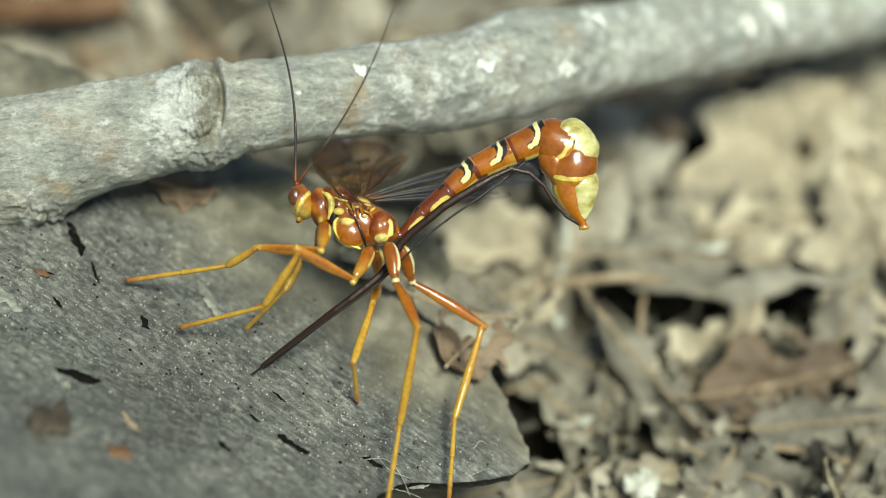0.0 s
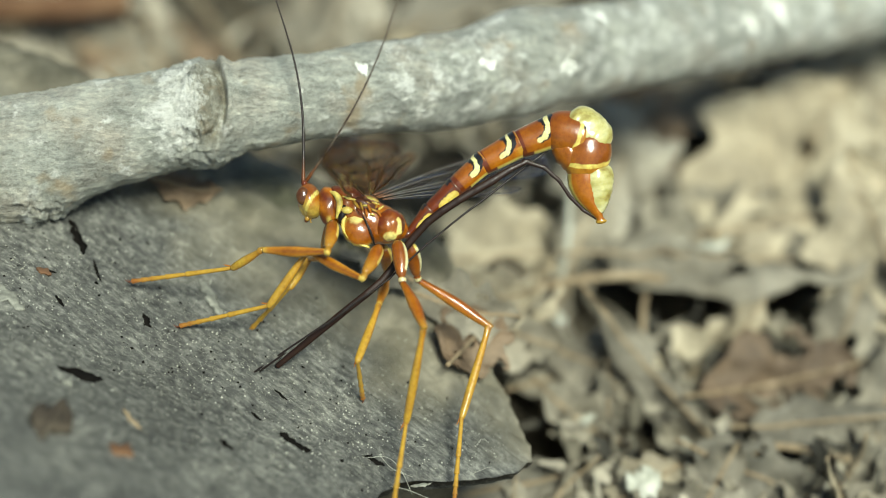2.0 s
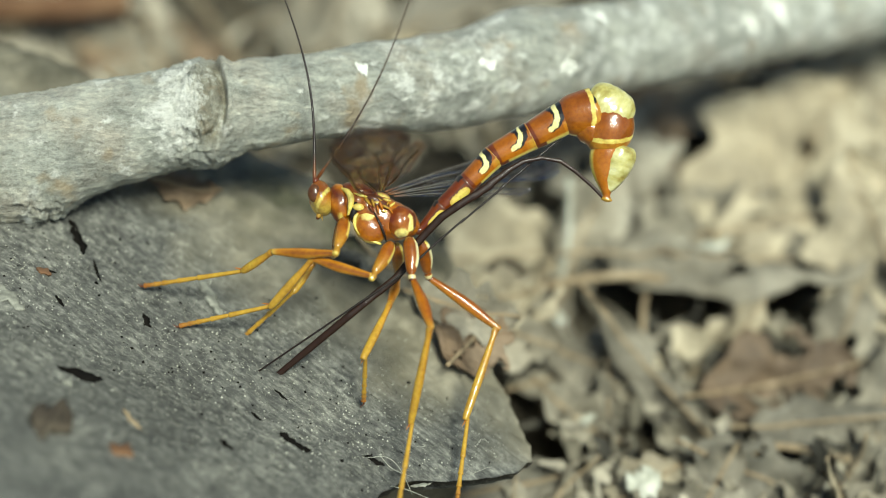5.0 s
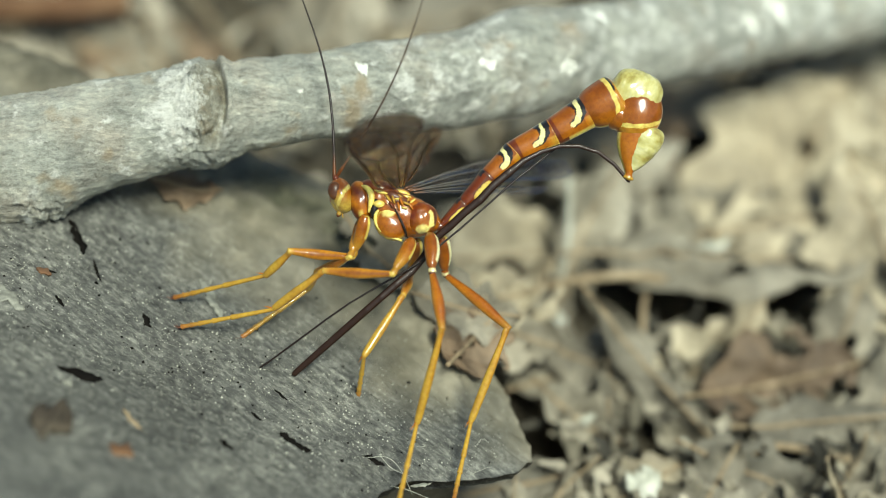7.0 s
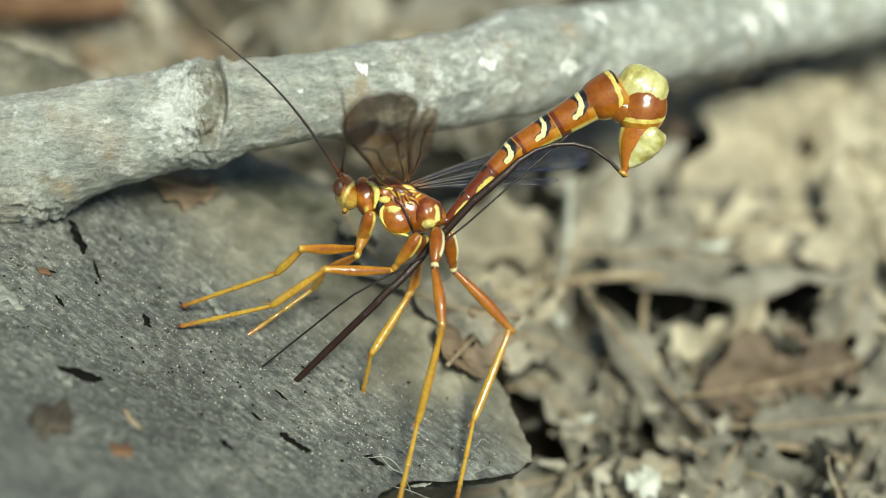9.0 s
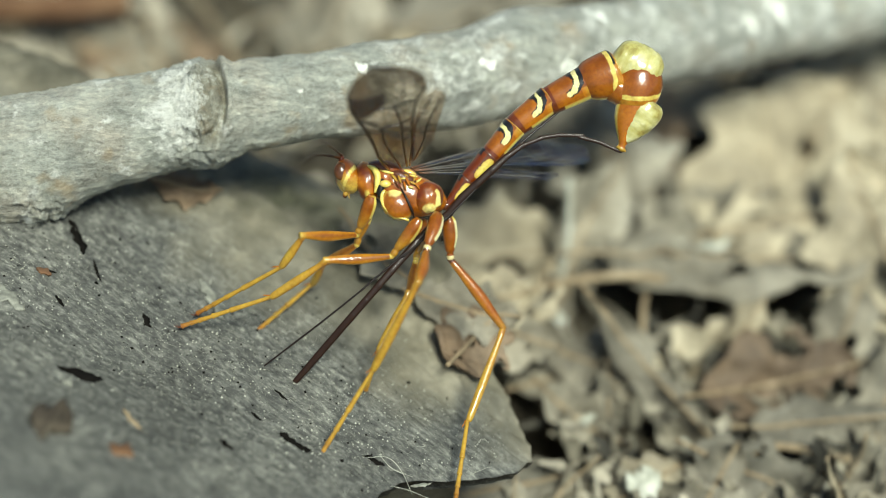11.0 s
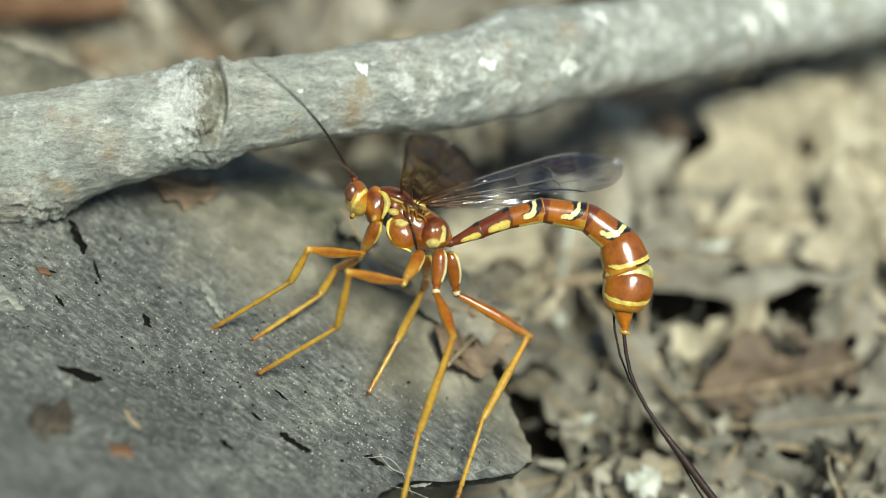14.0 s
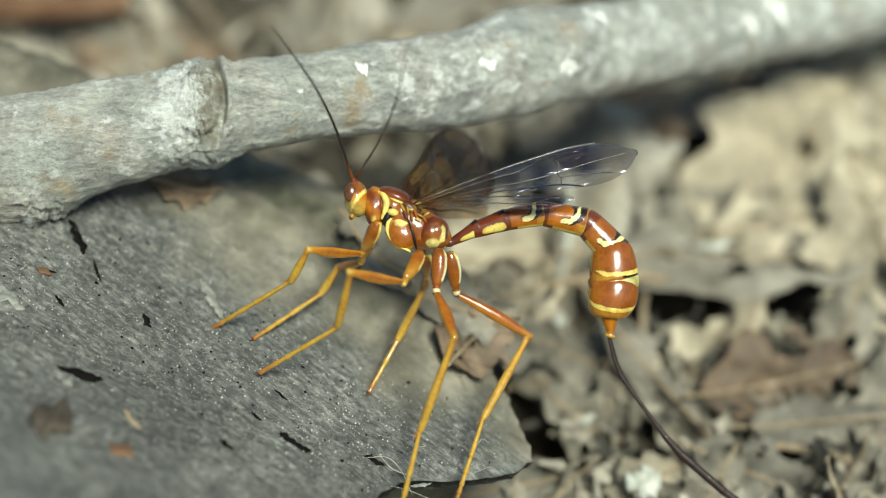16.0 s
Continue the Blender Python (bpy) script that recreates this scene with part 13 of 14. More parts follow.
    walk(PARTS["ovipositor/1"], [
        (0, bone(17.01, 4.32, -0.15, -0.826, -0.549, 0.125)),
        (0.5, bone(17.10, 4.43, -0.15, -0.831, -0.542, 0.125)),
        (1, bone(17.17, 4.12, -0.15, -0.849, -0.513, 0.125)),
        (1.5, bone(17.19, 4.40, -0.15, -0.844, -0.522, 0.125)),
        (2, bone(17.43, 4.32, -0.15, -0.851, -0.510, 0.124)),
        (2.5, bone(17.56, 4.50, -0.15, -0.848, -0.515, 0.124)),
        (3, bone(17.60, 4.22, -0.15, -0.859, -0.496, 0.125)),
        (3.5, bone(17.70, 4.59, -0.15, -0.852, -0.508, 0.125)),
        (4.2, bone(17.93, 4.65, -0.15, -0.850, -0.512, 0.124)),
        (6.3, bone(17.36, 5.61, -0.15, -0.816, -0.564, 0.122)),
        (6.5, bone(17.62, 5.58, -0.15, -0.831, -0.543, 0.122)),
        (7, bone(17.65, 5.36, -0.15, -0.853, -0.508, 0.121)),
        (7.5, bone(17.39, 5.38, -0.15, -0.849, -0.514, 0.122)),
        (8.5, bone(17.86, 5.36, -0.15, -0.841, -0.527, 0.122)),
        (9.2, bone(17.87, 5.28, -0.15, -0.844, -0.522, 0.122)),
        (11.5, bone(17.22, 7.04, -0.15, -0.860, -0.496, 0.121)),
        (12, bone(17.09, 7.18, -0.15, -0.866, -0.484, 0.122)),
        (12.2, bone(17.04, 7.64, -0.15, -0.815, -0.566, 0.122)),
        (12.5, bone(14.90, 6.88, -0.15, -0.751, -0.649, 0.122)),
        (12.7, bone(10.87, 4.39, -0.15, -0.773, -0.622, 0.124)),
        (12.8, bone(10.07, 5.52, -0.15, -0.682, -0.721, 0.125)),
        (12.9, bone(13.93, 10.37, -0.69, 0.299, -0.952, -0.066)),
        (13, bone(17.66, 11.25, -0.69, 0.512, -0.857, -0.066)),
        (13.1, bone(22.08, 7.54, -0.69, 0.481, -0.874, -0.066)),
        (13.2, bone(25.05, 4.06, -0.69, 0.342, -0.937, -0.067)),
        (13.4, bone(25.20, 1.31, -0.69, 0.611, -0.789, -0.066)),
        (13.6, bone(24.14, -6.07, -0.69, 0.410, -0.909, -0.066)),
        (13.8, bone(22.18, -7.31, -0.69, 0.049, -0.997, -0.066)),
        (14, bone(20.83, -5.37, -0.69, 0.077, -0.995, -0.066)),
        (14.5, bone(22.13, -6.80, -0.69, 0.468, -0.881, -0.067)),
        (15, bone(20.38, -6.06, -0.69, 0.303, -0.951, -0.067)),
        (15.5, bone(20.85, -6.37, -0.69, 0.361, -0.930, -0.067)),
        (16, bone(20.64, -6.47, -0.69, 0.034, -0.997, -0.066)),
    ])
    walk(PARTS["ovipositor/2"], [
        (0, bone(14.66, 2.76, 0.20, -0.866, -0.484, 0.123)),
        (0.5, bone(14.73, 2.89, 0.20, -0.860, -0.495, 0.123)),
        (1, bone(14.76, 2.66, 0.20, -0.867, -0.483, 0.123)),
        (1.5, bone(14.79, 2.92, 0.20, -0.851, -0.511, 0.123)),
        (2, bone(15.00, 2.86, 0.20, -0.847, -0.517, 0.123)),
        (2.5, bone(15.15, 3.03, 0.20, -0.846, -0.519, 0.123)),
        (3, bone(15.15, 2.80, 0.20, -0.856, -0.501, 0.123)),
        (3.5, bone(15.27, 3.14, 0.20, -0.848, -0.515, 0.123)),
        (4.2, bone(15.50, 3.19, 0.20, -0.847, -0.516, 0.123)),
        (6.3, bone(15.00, 3.98, 0.20, -0.817, -0.563, 0.121)),
        (6.5, bone(15.21, 4.00, 0.20, -0.830, -0.544, 0.121)),
        (7, bone(15.18, 3.89, 0.20, -0.856, -0.504, 0.119)),
        (7.5, bone(14.93, 3.89, 0.20, -0.848, -0.516, 0.120)),
        (8.5, bone(15.43, 3.83, 0.20, -0.842, -0.526, 0.120)),
        (9.2, bone(15.42, 3.77, 0.20, -0.844, -0.522, 0.120)),
        (11.3, bone(14.69, 5.40, 0.20, -0.839, -0.530, 0.120)),
        (12, bone(14.58, 5.78, 0.20, -0.838, -0.532, 0.121)),
        (12.2, bone(14.67, 6.00, 0.20, -0.814, -0.568, 0.120)),
        (12.5, bone(12.73, 4.99, 0.20, -0.742, -0.660, 0.120)),
        (12.7, bone(8.67, 2.62, 0.20, -0.766, -0.631, 0.123)),
        (12.8, bone(8.13, 3.47, 0.20, -0.645, -0.754, 0.123)),
        (12.9, bone(14.78, 7.67, -0.88, 0.241, -0.968, -0.067)),
        (13, bone(19.12, 8.80, -0.88, 0.517, -0.853, -0.066)),
        (13.1, bone(23.46, 5.04, -0.88, 0.572, -0.817, -0.066)),
        (13.2, bone(26.02, 1.40, -0.88, 0.195, -0.979, -0.066)),
        (13.4, bone(26.95, -0.95, -0.88, 0.593, -0.802, -0.066)),
        (13.6, bone(25.31, -8.67, -0.88, 0.519, -0.852, -0.066)),
        (13.8, bone(22.32, -10.16, -0.88, 0.087, -0.994, -0.066)),
        (14, bone(21.05, -8.21, -0.88, 0.089, -0.994, -0.066)),
        (14.5, bone(23.47, -9.32, -0.88, 0.644, -0.763, -0.066)),
        (15, bone(21.24, -8.78, -0.88, 0.503, -0.862, -0.066)),
        (15.5, bone(21.88, -9.03, -0.88, 0.547, -0.834, -0.066)),
        (16, bone(20.74, -9.32, -0.88, 0.029, -0.997, -0.067)),
    ])
    walk(PARTS["ovipositor/3"], [
        (0, bone(12.20, 1.39, 0.55, -0.872, -0.481, 0.093)),
        (0.5, bone(12.29, 1.48, 0.55, -0.866, -0.492, 0.093)),
        (1, bone(12.29, 1.28, 0.55, -0.871, -0.482, 0.093)),
        (1.5, bone(12.37, 1.46, 0.55, -0.851, -0.517, 0.093)),
        (2, bone(12.59, 1.39, 0.55, -0.858, -0.505, 0.094)),
        (2.5, bone(12.74, 1.56, 0.55, -0.844, -0.528, 0.093)),
        (3, bone(12.71, 1.38, 0.55, -0.853, -0.513, 0.093)),
        (3.5, bone(12.85, 1.67, 0.55, -0.834, -0.544, 0.092)),
        (4.2, bone(13.09, 1.72, 0.55, -0.838, -0.538, 0.093)),
        (6.3, bone(12.63, 2.35, 0.55, -0.825, -0.557, 0.092)),
        (6.5, bone(12.81, 2.43, 0.55, -0.826, -0.557, 0.092)),
        (7.5, bone(12.47, 2.39, 0.55, -0.839, -0.536, 0.092)),
        (8.5, bone(12.99, 2.31, 0.55, -0.841, -0.534, 0.092)),
        (9.2, bone(12.98, 2.25, 0.55, -0.845, -0.528, 0.092)),
        (11.3, bone(12.25, 3.86, 0.55, -0.812, -0.576, 0.092)),
        (12, bone(12.15, 4.24, 0.55, -0.817, -0.569, 0.092)),
        (12.2, bone(12.31, 4.35, 0.55, -0.811, -0.578, 0.092)),
        (12.5, bone(10.58, 3.08, 0.55, -0.787, -0.611, 0.092)),
        (12.7, bone(6.49, 0.82, 0.55, -0.733, -0.674, 0.093)),
        (12.8, bone(6.30, 1.32, 0.55, -0.658, -0.747, 0.093)),
        (12.9, bone(15.46, 4.91, -1.07, -0.055, -0.996, -0.067)),
        (13, bone(20.60, 6.37, -1.07, 0.578, -0.813, -0.066)),
        (13.1, bone(25.10, 2.70, -1.07, 0.649, -0.758, -0.066)),
        (13.2, bone(26.58, -1.40, -1.07, 0.461, -0.885, -0.068)),
        (13.4, bone(28.65, -3.25, -1.07, 0.541, -0.839, -0.066)),
        (13.6, bone(26.80, -11.11, -1.07, 0.624, -0.779, -0.067)),
        (13.8, bone(22.57, -13.01, -1.07, 0.308, -0.949, -0.067)),
        (14, bone(21.30, -11.06, -1.07, 0.218, -0.974, -0.066)),
        (14.5, bone(25.31, -11.51, -1.07, 0.696, -0.715, -0.066)),
        (15, bone(22.69, -11.25, -1.07, 0.539, -0.840, -0.066)),
        (15.5, bone(23.45, -11.42, -1.07, 0.627, -0.776, -0.066)),
        (16, bone(20.82, -12.18, -1.07, 0.275, -0.959, -0.067)),
    ])
    walk(PARTS["ovipositor/4"], [
        (0, bone(9.72, 0.02, 0.82, -0.857, -0.511, 0.062)),
        (0.5, bone(9.83, 0.08, 0.82, -0.853, -0.518, 0.062)),
        (1, bone(9.82, -0.09, 0.82, -0.862, -0.502, 0.062)),
        (2.5, bone(10.33, 0.05, 0.82, -0.842, -0.537, 0.062)),
        (3, bone(10.28, -0.09, 0.82, -0.851, -0.522, 0.062)),
        (3.5, bone(10.47, 0.12, 0.82, -0.832, -0.551, 0.061)),
        (4.2, bone(10.71, 0.19, 0.82, -0.834, -0.548, 0.062)),
        (6.3, bone(10.24, 0.73, 0.81, -0.828, -0.557, 0.061)),
        (6.5, bone(10.41, 0.81, 0.81, -0.824, -0.563, 0.061)),
        (7.5, bone(10.04, 0.84, 0.81, -0.835, -0.548, 0.061)),
        (8.5, bone(10.55, 0.76, 0.81, -0.840, -0.539, 0.061)),
        (9.2, bone(10.53, 0.72, 0.81, -0.844, -0.533, 0.061)),
        (11.3, bone(9.90, 2.19, 0.81, -0.794, -0.605, 0.061)),
        (12, bone(9.78, 2.59, 0.81, -0.802, -0.595, 0.061)),
        (12.2, bone(9.96, 2.68, 0.81, -0.806, -0.589, 0.061)),
        (12.5, bone(8.30, 1.31, 0.81, -0.813, -0.579, 0.061)),
        (12.7, bone(4.41, -1.09, 0.82, -0.719, -0.692, 0.062)),
        (12.8, bone(4.42, -0.80, 0.82, -0.686, -0.725, 0.062)),
        (12.9, bone(15.31, 2.09, -1.26, -0.207, -0.976, -0.066)),
        (13, bone(22.25, 4.04, -1.26, 0.617, -0.784, -0.066)),
        (13.1, bone(26.96, 0.53, -1.26, 0.692, -0.719, -0.066)),
        (13.2, bone(27.89, -3.91, -1.26, 0.607, -0.792, -0.067)),
        (13.4, bone(30.20, -5.66, -1.26, 0.527, -0.848, -0.066)),
        (13.6, bone(28.59, -13.35, -1.26, 0.720, -0.690, -0.067)),
        (13.8, bone(23.45, -15.73, -1.26, 0.433, -0.899, -0.066)),
        (14, bone(21.92, -13.84, -1.26, 0.373, -0.926, -0.067)),
        (14.5, bone(27.31, -13.56, -1.26, 0.753, -0.655, -0.066)),
        (15, bone(24.23, -13.66, -1.26, 0.600, -0.797, -0.066)),
        (15.5, bone(25.25, -13.64, -1.26, 0.676, -0.734, -0.065)),
        (16, bone(21.60, -14.92, -1.26, 0.447, -0.892, -0.066)),
    ])
    walk(PARTS["ovipositor/5"], [
        (0, bone(7.29, -1.43, 0.99, -0.817, -0.576, 0.032)),
        (1, bone(7.36, -1.52, 0.99, -0.839, -0.543, 0.031)),
        (2.5, bone(7.94, -1.47, 0.99, -0.837, -0.546, 0.031)),
        (3, bone(7.86, -1.57, 0.99, -0.849, -0.528, 0.031)),
        (4.2, bone(8.33, -1.37, 0.99, -0.838, -0.545, 0.031)),
        (6.3, bone(7.84, -0.88, 0.99, -0.826, -0.563, 0.031)),
        (6.5, bone(8.03, -0.82, 0.99, -0.826, -0.563, 0.031)),
        (7.5, bone(7.62, -0.75, 0.99, -0.837, -0.547, 0.031)),
        (8.5, bone(8.12, -0.80, 0.99, -0.841, -0.540, 0.031)),
        (9.2, bone(8.08, -0.82, 0.99, -0.844, -0.536, 0.031)),
        (11.3, bone(7.60, 0.44, 0.99, -0.788, -0.615, 0.031)),
        (12, bone(7.46, 0.86, 0.99, -0.794, -0.607, 0.031)),
        (12.2, bone(7.63, 0.97, 0.99, -0.799, -0.601, 0.031)),
        (12.5, bone(5.94, -0.37, 0.99, -0.820, -0.571, 0.031)),
        (12.7, bone(2.36, -3.06, 0.99, -0.730, -0.683, 0.031)),
        (12.8, bone(2.47, -2.87, 0.99, -0.728, -0.685, 0.031)),
        (12.9, bone(14.72, -0.68, -1.44, -0.240, -0.968, -0.066)),
        (13, bone(24.01, 1.80, -1.45, 0.637, -0.768, -0.066)),
        (13.1, bone(28.94, -1.53, -1.45, 0.708, -0.703, -0.066)),
        (13.2, bone(29.62, -6.17, -1.45, 0.657, -0.751, -0.066)),
        (13.4, bone(31.71, -8.09, -1.45, 0.551, -0.832, -0.066)),
        (13.6, bone(30.65, -15.32, -1.45, 0.797, -0.600, -0.065)),
        (13.8, bone(24.69, -18.30, -1.45, 0.484, -0.873, -0.066)),
        (14, bone(22.99, -16.49, -1.45, 0.535, -0.843, -0.066)),
        (14.5, bone(29.47, -15.44, -1.45, 0.810, -0.582, -0.065)),
        (15, bone(25.95, -15.95, -1.45, 0.676, -0.734, -0.066)),
        (15.5, bone(27.19, -15.75, -1.45, 0.702, -0.709, -0.066)),
        (16, bone(22.88, -17.47, -1.45, 0.559, -0.827, -0.066)),
    ])
    walk(PARTS["ovipositor/6"], [
        (0, bone(4.97, -3.07, 1.08, -0.768, -0.640, 0.031)),
        (1, bone(4.98, -3.06, 1.08, -0.803, -0.595, 0.031)),
        (2.5, bone(5.55, -3.03, 1.08, -0.813, -0.581, 0.031)),
        (3, bone(5.45, -3.08, 1.08, -0.827, -0.562, 0.031)),
        (4.2, bone(5.95, -2.93, 1.08, -0.819, -0.573, 0.031)),
        (6.3, bone(5.45, -2.51, 1.08, -0.818, -0.574, 0.030)),
        (6.5, bone(5.63, -2.45, 1.08, -0.830, -0.556, 0.030)),
        (7.5, bone(5.20, -2.33, 1.08, -0.853, -0.521, 0.030)),
        (8.5, bone(5.68, -2.37, 1.08, -0.866, -0.499, 0.030)),
        (9.2, bone(5.64, -2.37, 1.08, -0.870, -0.492, 0.030)),
        (11.3, bone(5.32, -1.34, 1.08, -0.808, -0.588, 0.030)),
        (12, bone(5.16, -0.90, 1.08, -0.810, -0.586, 0.030)),
        (12.2, bone(5.31, -0.77, 1.08, -0.823, -0.567, 0.030)),
        (12.5, bone(3.57, -2.02, 1.08, -0.827, -0.561, 0.030)),
        (12.7, bone(0.28, -5.01, 1.08, -0.824, -0.565, 0.031)),
        (12.8, bone(0.40, -4.82, 1.08, -0.828, -0.560, 0.031)),
        (12.9, bone(14.03, -3.44, -1.63, -0.273, -0.960, -0.066)),
        (13, bone(25.84, -0.39, -1.63, 0.637, -0.768, -0.066)),
        (13.1, bone(30.97, -3.54, -1.63, 0.723, -0.688, -0.066)),
        (13.2, bone(31.50, -8.32, -1.64, 0.587, -0.807, -0.066)),
        (13.4, bone(33.29, -10.47, -1.63, 0.678, -0.732, -0.066)),
        (13.6, bone(32.94, -17.04, -1.64, 0.779, -0.623, -0.065)),
        (13.8, bone(26.08, -20.80, -1.64, 0.531, -0.845, -0.065)),
        (14, bone(24.52, -18.90, -1.64, 0.571, -0.819, -0.066)),
        (14.5, bone(31.80, -17.11, -1.63, 0.867, -0.495, -0.066)),
        (15, bone(27.89, -18.05, -1.63, 0.690, -0.721, -0.065)),
        (15.5, bone(29.20, -17.78, -1.63, 0.728, -0.683, -0.065)),
        (16, bone(24.48, -19.84, -1.64, 0.597, -0.800, -0.065)),
    ])
    walk(PARTS["ovipositor/7"], [
        (0, bone(2.79, -4.88, 1.17, -0.772, -0.635, 0.035)),
        (0.5, bone(2.86, -4.79, 1.17, -0.782, -0.622, 0.035)),
        (1, bone(2.69, -4.75, 1.17, -0.807, -0.590, 0.034)),
        (2.5, bone(3.24, -4.68, 1.17, -0.817, -0.575, 0.034)),
        (3, bone(3.09, -4.68, 1.17, -0.832, -0.554, 0.034)),
        (4.2, bone(3.61, -4.56, 1.17, -0.826, -0.563, 0.034)),
        (6.3, bone(3.08, -4.17, 1.17, -0.833, -0.552, 0.034)),
        (6.5, bone(3.23, -4.06, 1.17, -0.849, -0.527, 0.034)),
        (7.5, bone(2.73, -3.84, 1.17, -0.882, -0.470, 0.033)),
        (8.5, bone(3.17, -3.81, 1.17, -0.897, -0.441, 0.033)),
        (9.2, bone(3.12, -3.80, 1.17, -0.901, -0.432, 0.033)),
        (11.3, bone(2.98, -3.05, 1.17, -0.828, -0.560, 0.033)),
        (12, bone(2.81, -2.59, 1.17, -0.828, -0.560, 0.033)),
        (12.2, bone(2.93, -2.41, 1.17, -0.843, -0.537, 0.033)),
        (12.5, bone(1.17, -3.65, 1.17, -0.842, -0.538, 0.033)),
        (12.7, bone(-2.06, -6.61, 1.17, -0.889, -0.457, 0.034)),
        (12.8, bone(-1.95, -6.40, 1.17, -0.893, -0.449, 0.034)),
        (12.9, bone(13.26, -6.17, -1.82, -0.295, -0.953, -0.066)),
        (13, bone(27.66, -2.58, -1.82, 0.635, -0.770, -0.066)),
        (13.1, bone(33.04, -5.51, -1.82, 0.735, -0.674, -0.065)),
        (13.2, bone(33.17, -10.62, -1.83, 0.568, -0.821, -0.065)),
        (13.4, bone(35.23, -12.57, -1.82, 0.756, -0.652, -0.065)),
        (13.6, bone(35.17, -18.83, -1.82, 0.759, -0.648, -0.065)),
        (13.8, bone(27.60, -23.23, -1.82, 0.572, -0.818, -0.065)),
        (14, bone(26.15, -21.24, -1.82, 0.560, -0.826, -0.065)),
        (14.5, bone(34.28, -18.53, -1.82, 0.905, -0.420, -0.065)),
        (15, bone(29.87, -20.12, -1.82, 0.699, -0.712, -0.065)),
        (15.5, bone(31.29, -19.74, -1.82, 0.749, -0.659, -0.065)),
        (16, bone(26.19, -22.13, -1.82, 0.649, -0.758, -0.065)),
    ])
    walk(PARTS["ovipositor/8"], [
        (0, bone(0.60, -6.68, 1.27, -0.861, -0.507, 0.036)),
        (0.5, bone(0.64, -6.56, 1.27, -0.865, -0.501, 0.036)),
        (1, bone(0.40, -6.43, 1.27, -0.878, -0.476, 0.036)),
        (1.5, bone(0.56, -6.40, 1.27, -0.866, -0.498, 0.036)),
        (2.5, bone(0.91, -6.32, 1.27, -0.875, -0.483, 0.036)),
        (3, bone(0.72, -6.25, 1.27, -0.887, -0.461, 0.036)),
        (4.2, bone(1.26, -6.16, 1.27, -0.882, -0.469, 0.036)),
        (6.3, bone(0.66, -5.77, 1.27, -0.889, -0.456, 0.036)),
        (6.5, bone(0.77, -5.59, 1.27, -0.891, -0.452, 0.036)),
        (7, bone(0.52, -5.37, 1.27, -0.923, -0.384, 0.036)),
        (7.5, bone(0.17, -5.20, 1.27, -0.928, -0.370, 0.036)),
        (8.5, bone(0.57, -5.09, 1.26, -0.934, -0.356, 0.036)),
        (9.2, bone(0.51, -5.05, 1.27, -0.936, -0.351, 0.036)),
        (11.3, bone(0.58, -4.67, 1.26, -0.837, -0.546, 0.036)),
        (12.2, bone(0.49, -3.97, 1.26, -0.847, -0.530, 0.036)),
        (12.5, bone(-1.27, -5.21, 1.26, -0.874, -0.485, 0.036)),
        (12.7, bone(-4.59, -7.91, 1.27, -0.905, -0.423, 0.036)),
        (12.8, bone(-4.49, -7.68, 1.27, -0.908, -0.417, 0.036)),
        (12.9, bone(12.42, -8.88, -2.01, -0.303, -0.951, -0.066)),
        (13, bone(29.47, -4.78, -2.01, 0.634, -0.771, -0.065)),
        (13.1, bone(35.14, -7.44, -2.01, 0.746, -0.663, -0.065)),
        (13.2, bone(34.79, -12.96, -2.01, 0.654, -0.754, -0.065)),
        (13.4, bone(37.40, -14.43, -2.01, 0.751, -0.657, -0.065)),
        (13.6, bone(37.35, -20.69, -2.01, 0.747, -0.662, -0.065)),
        (13.8, bone(29.24, -25.57, -2.01, 0.609, -0.790, -0.065)),
        (14, bone(27.75, -23.60, -2.01, 0.489, -0.870, -0.065)),
        (14.5, bone(36.88, -19.74, -2.01, 0.922, -0.382, -0.065)),
        (15, bone(31.88, -22.17, -2.01, 0.710, -0.701, -0.065)),
        (15.5, bone(33.44, -21.63, -2.01, 0.765, -0.641, -0.065)),
        (16, bone(28.05, -24.29, -2.01, 0.740, -0.669, -0.065)),
    ])
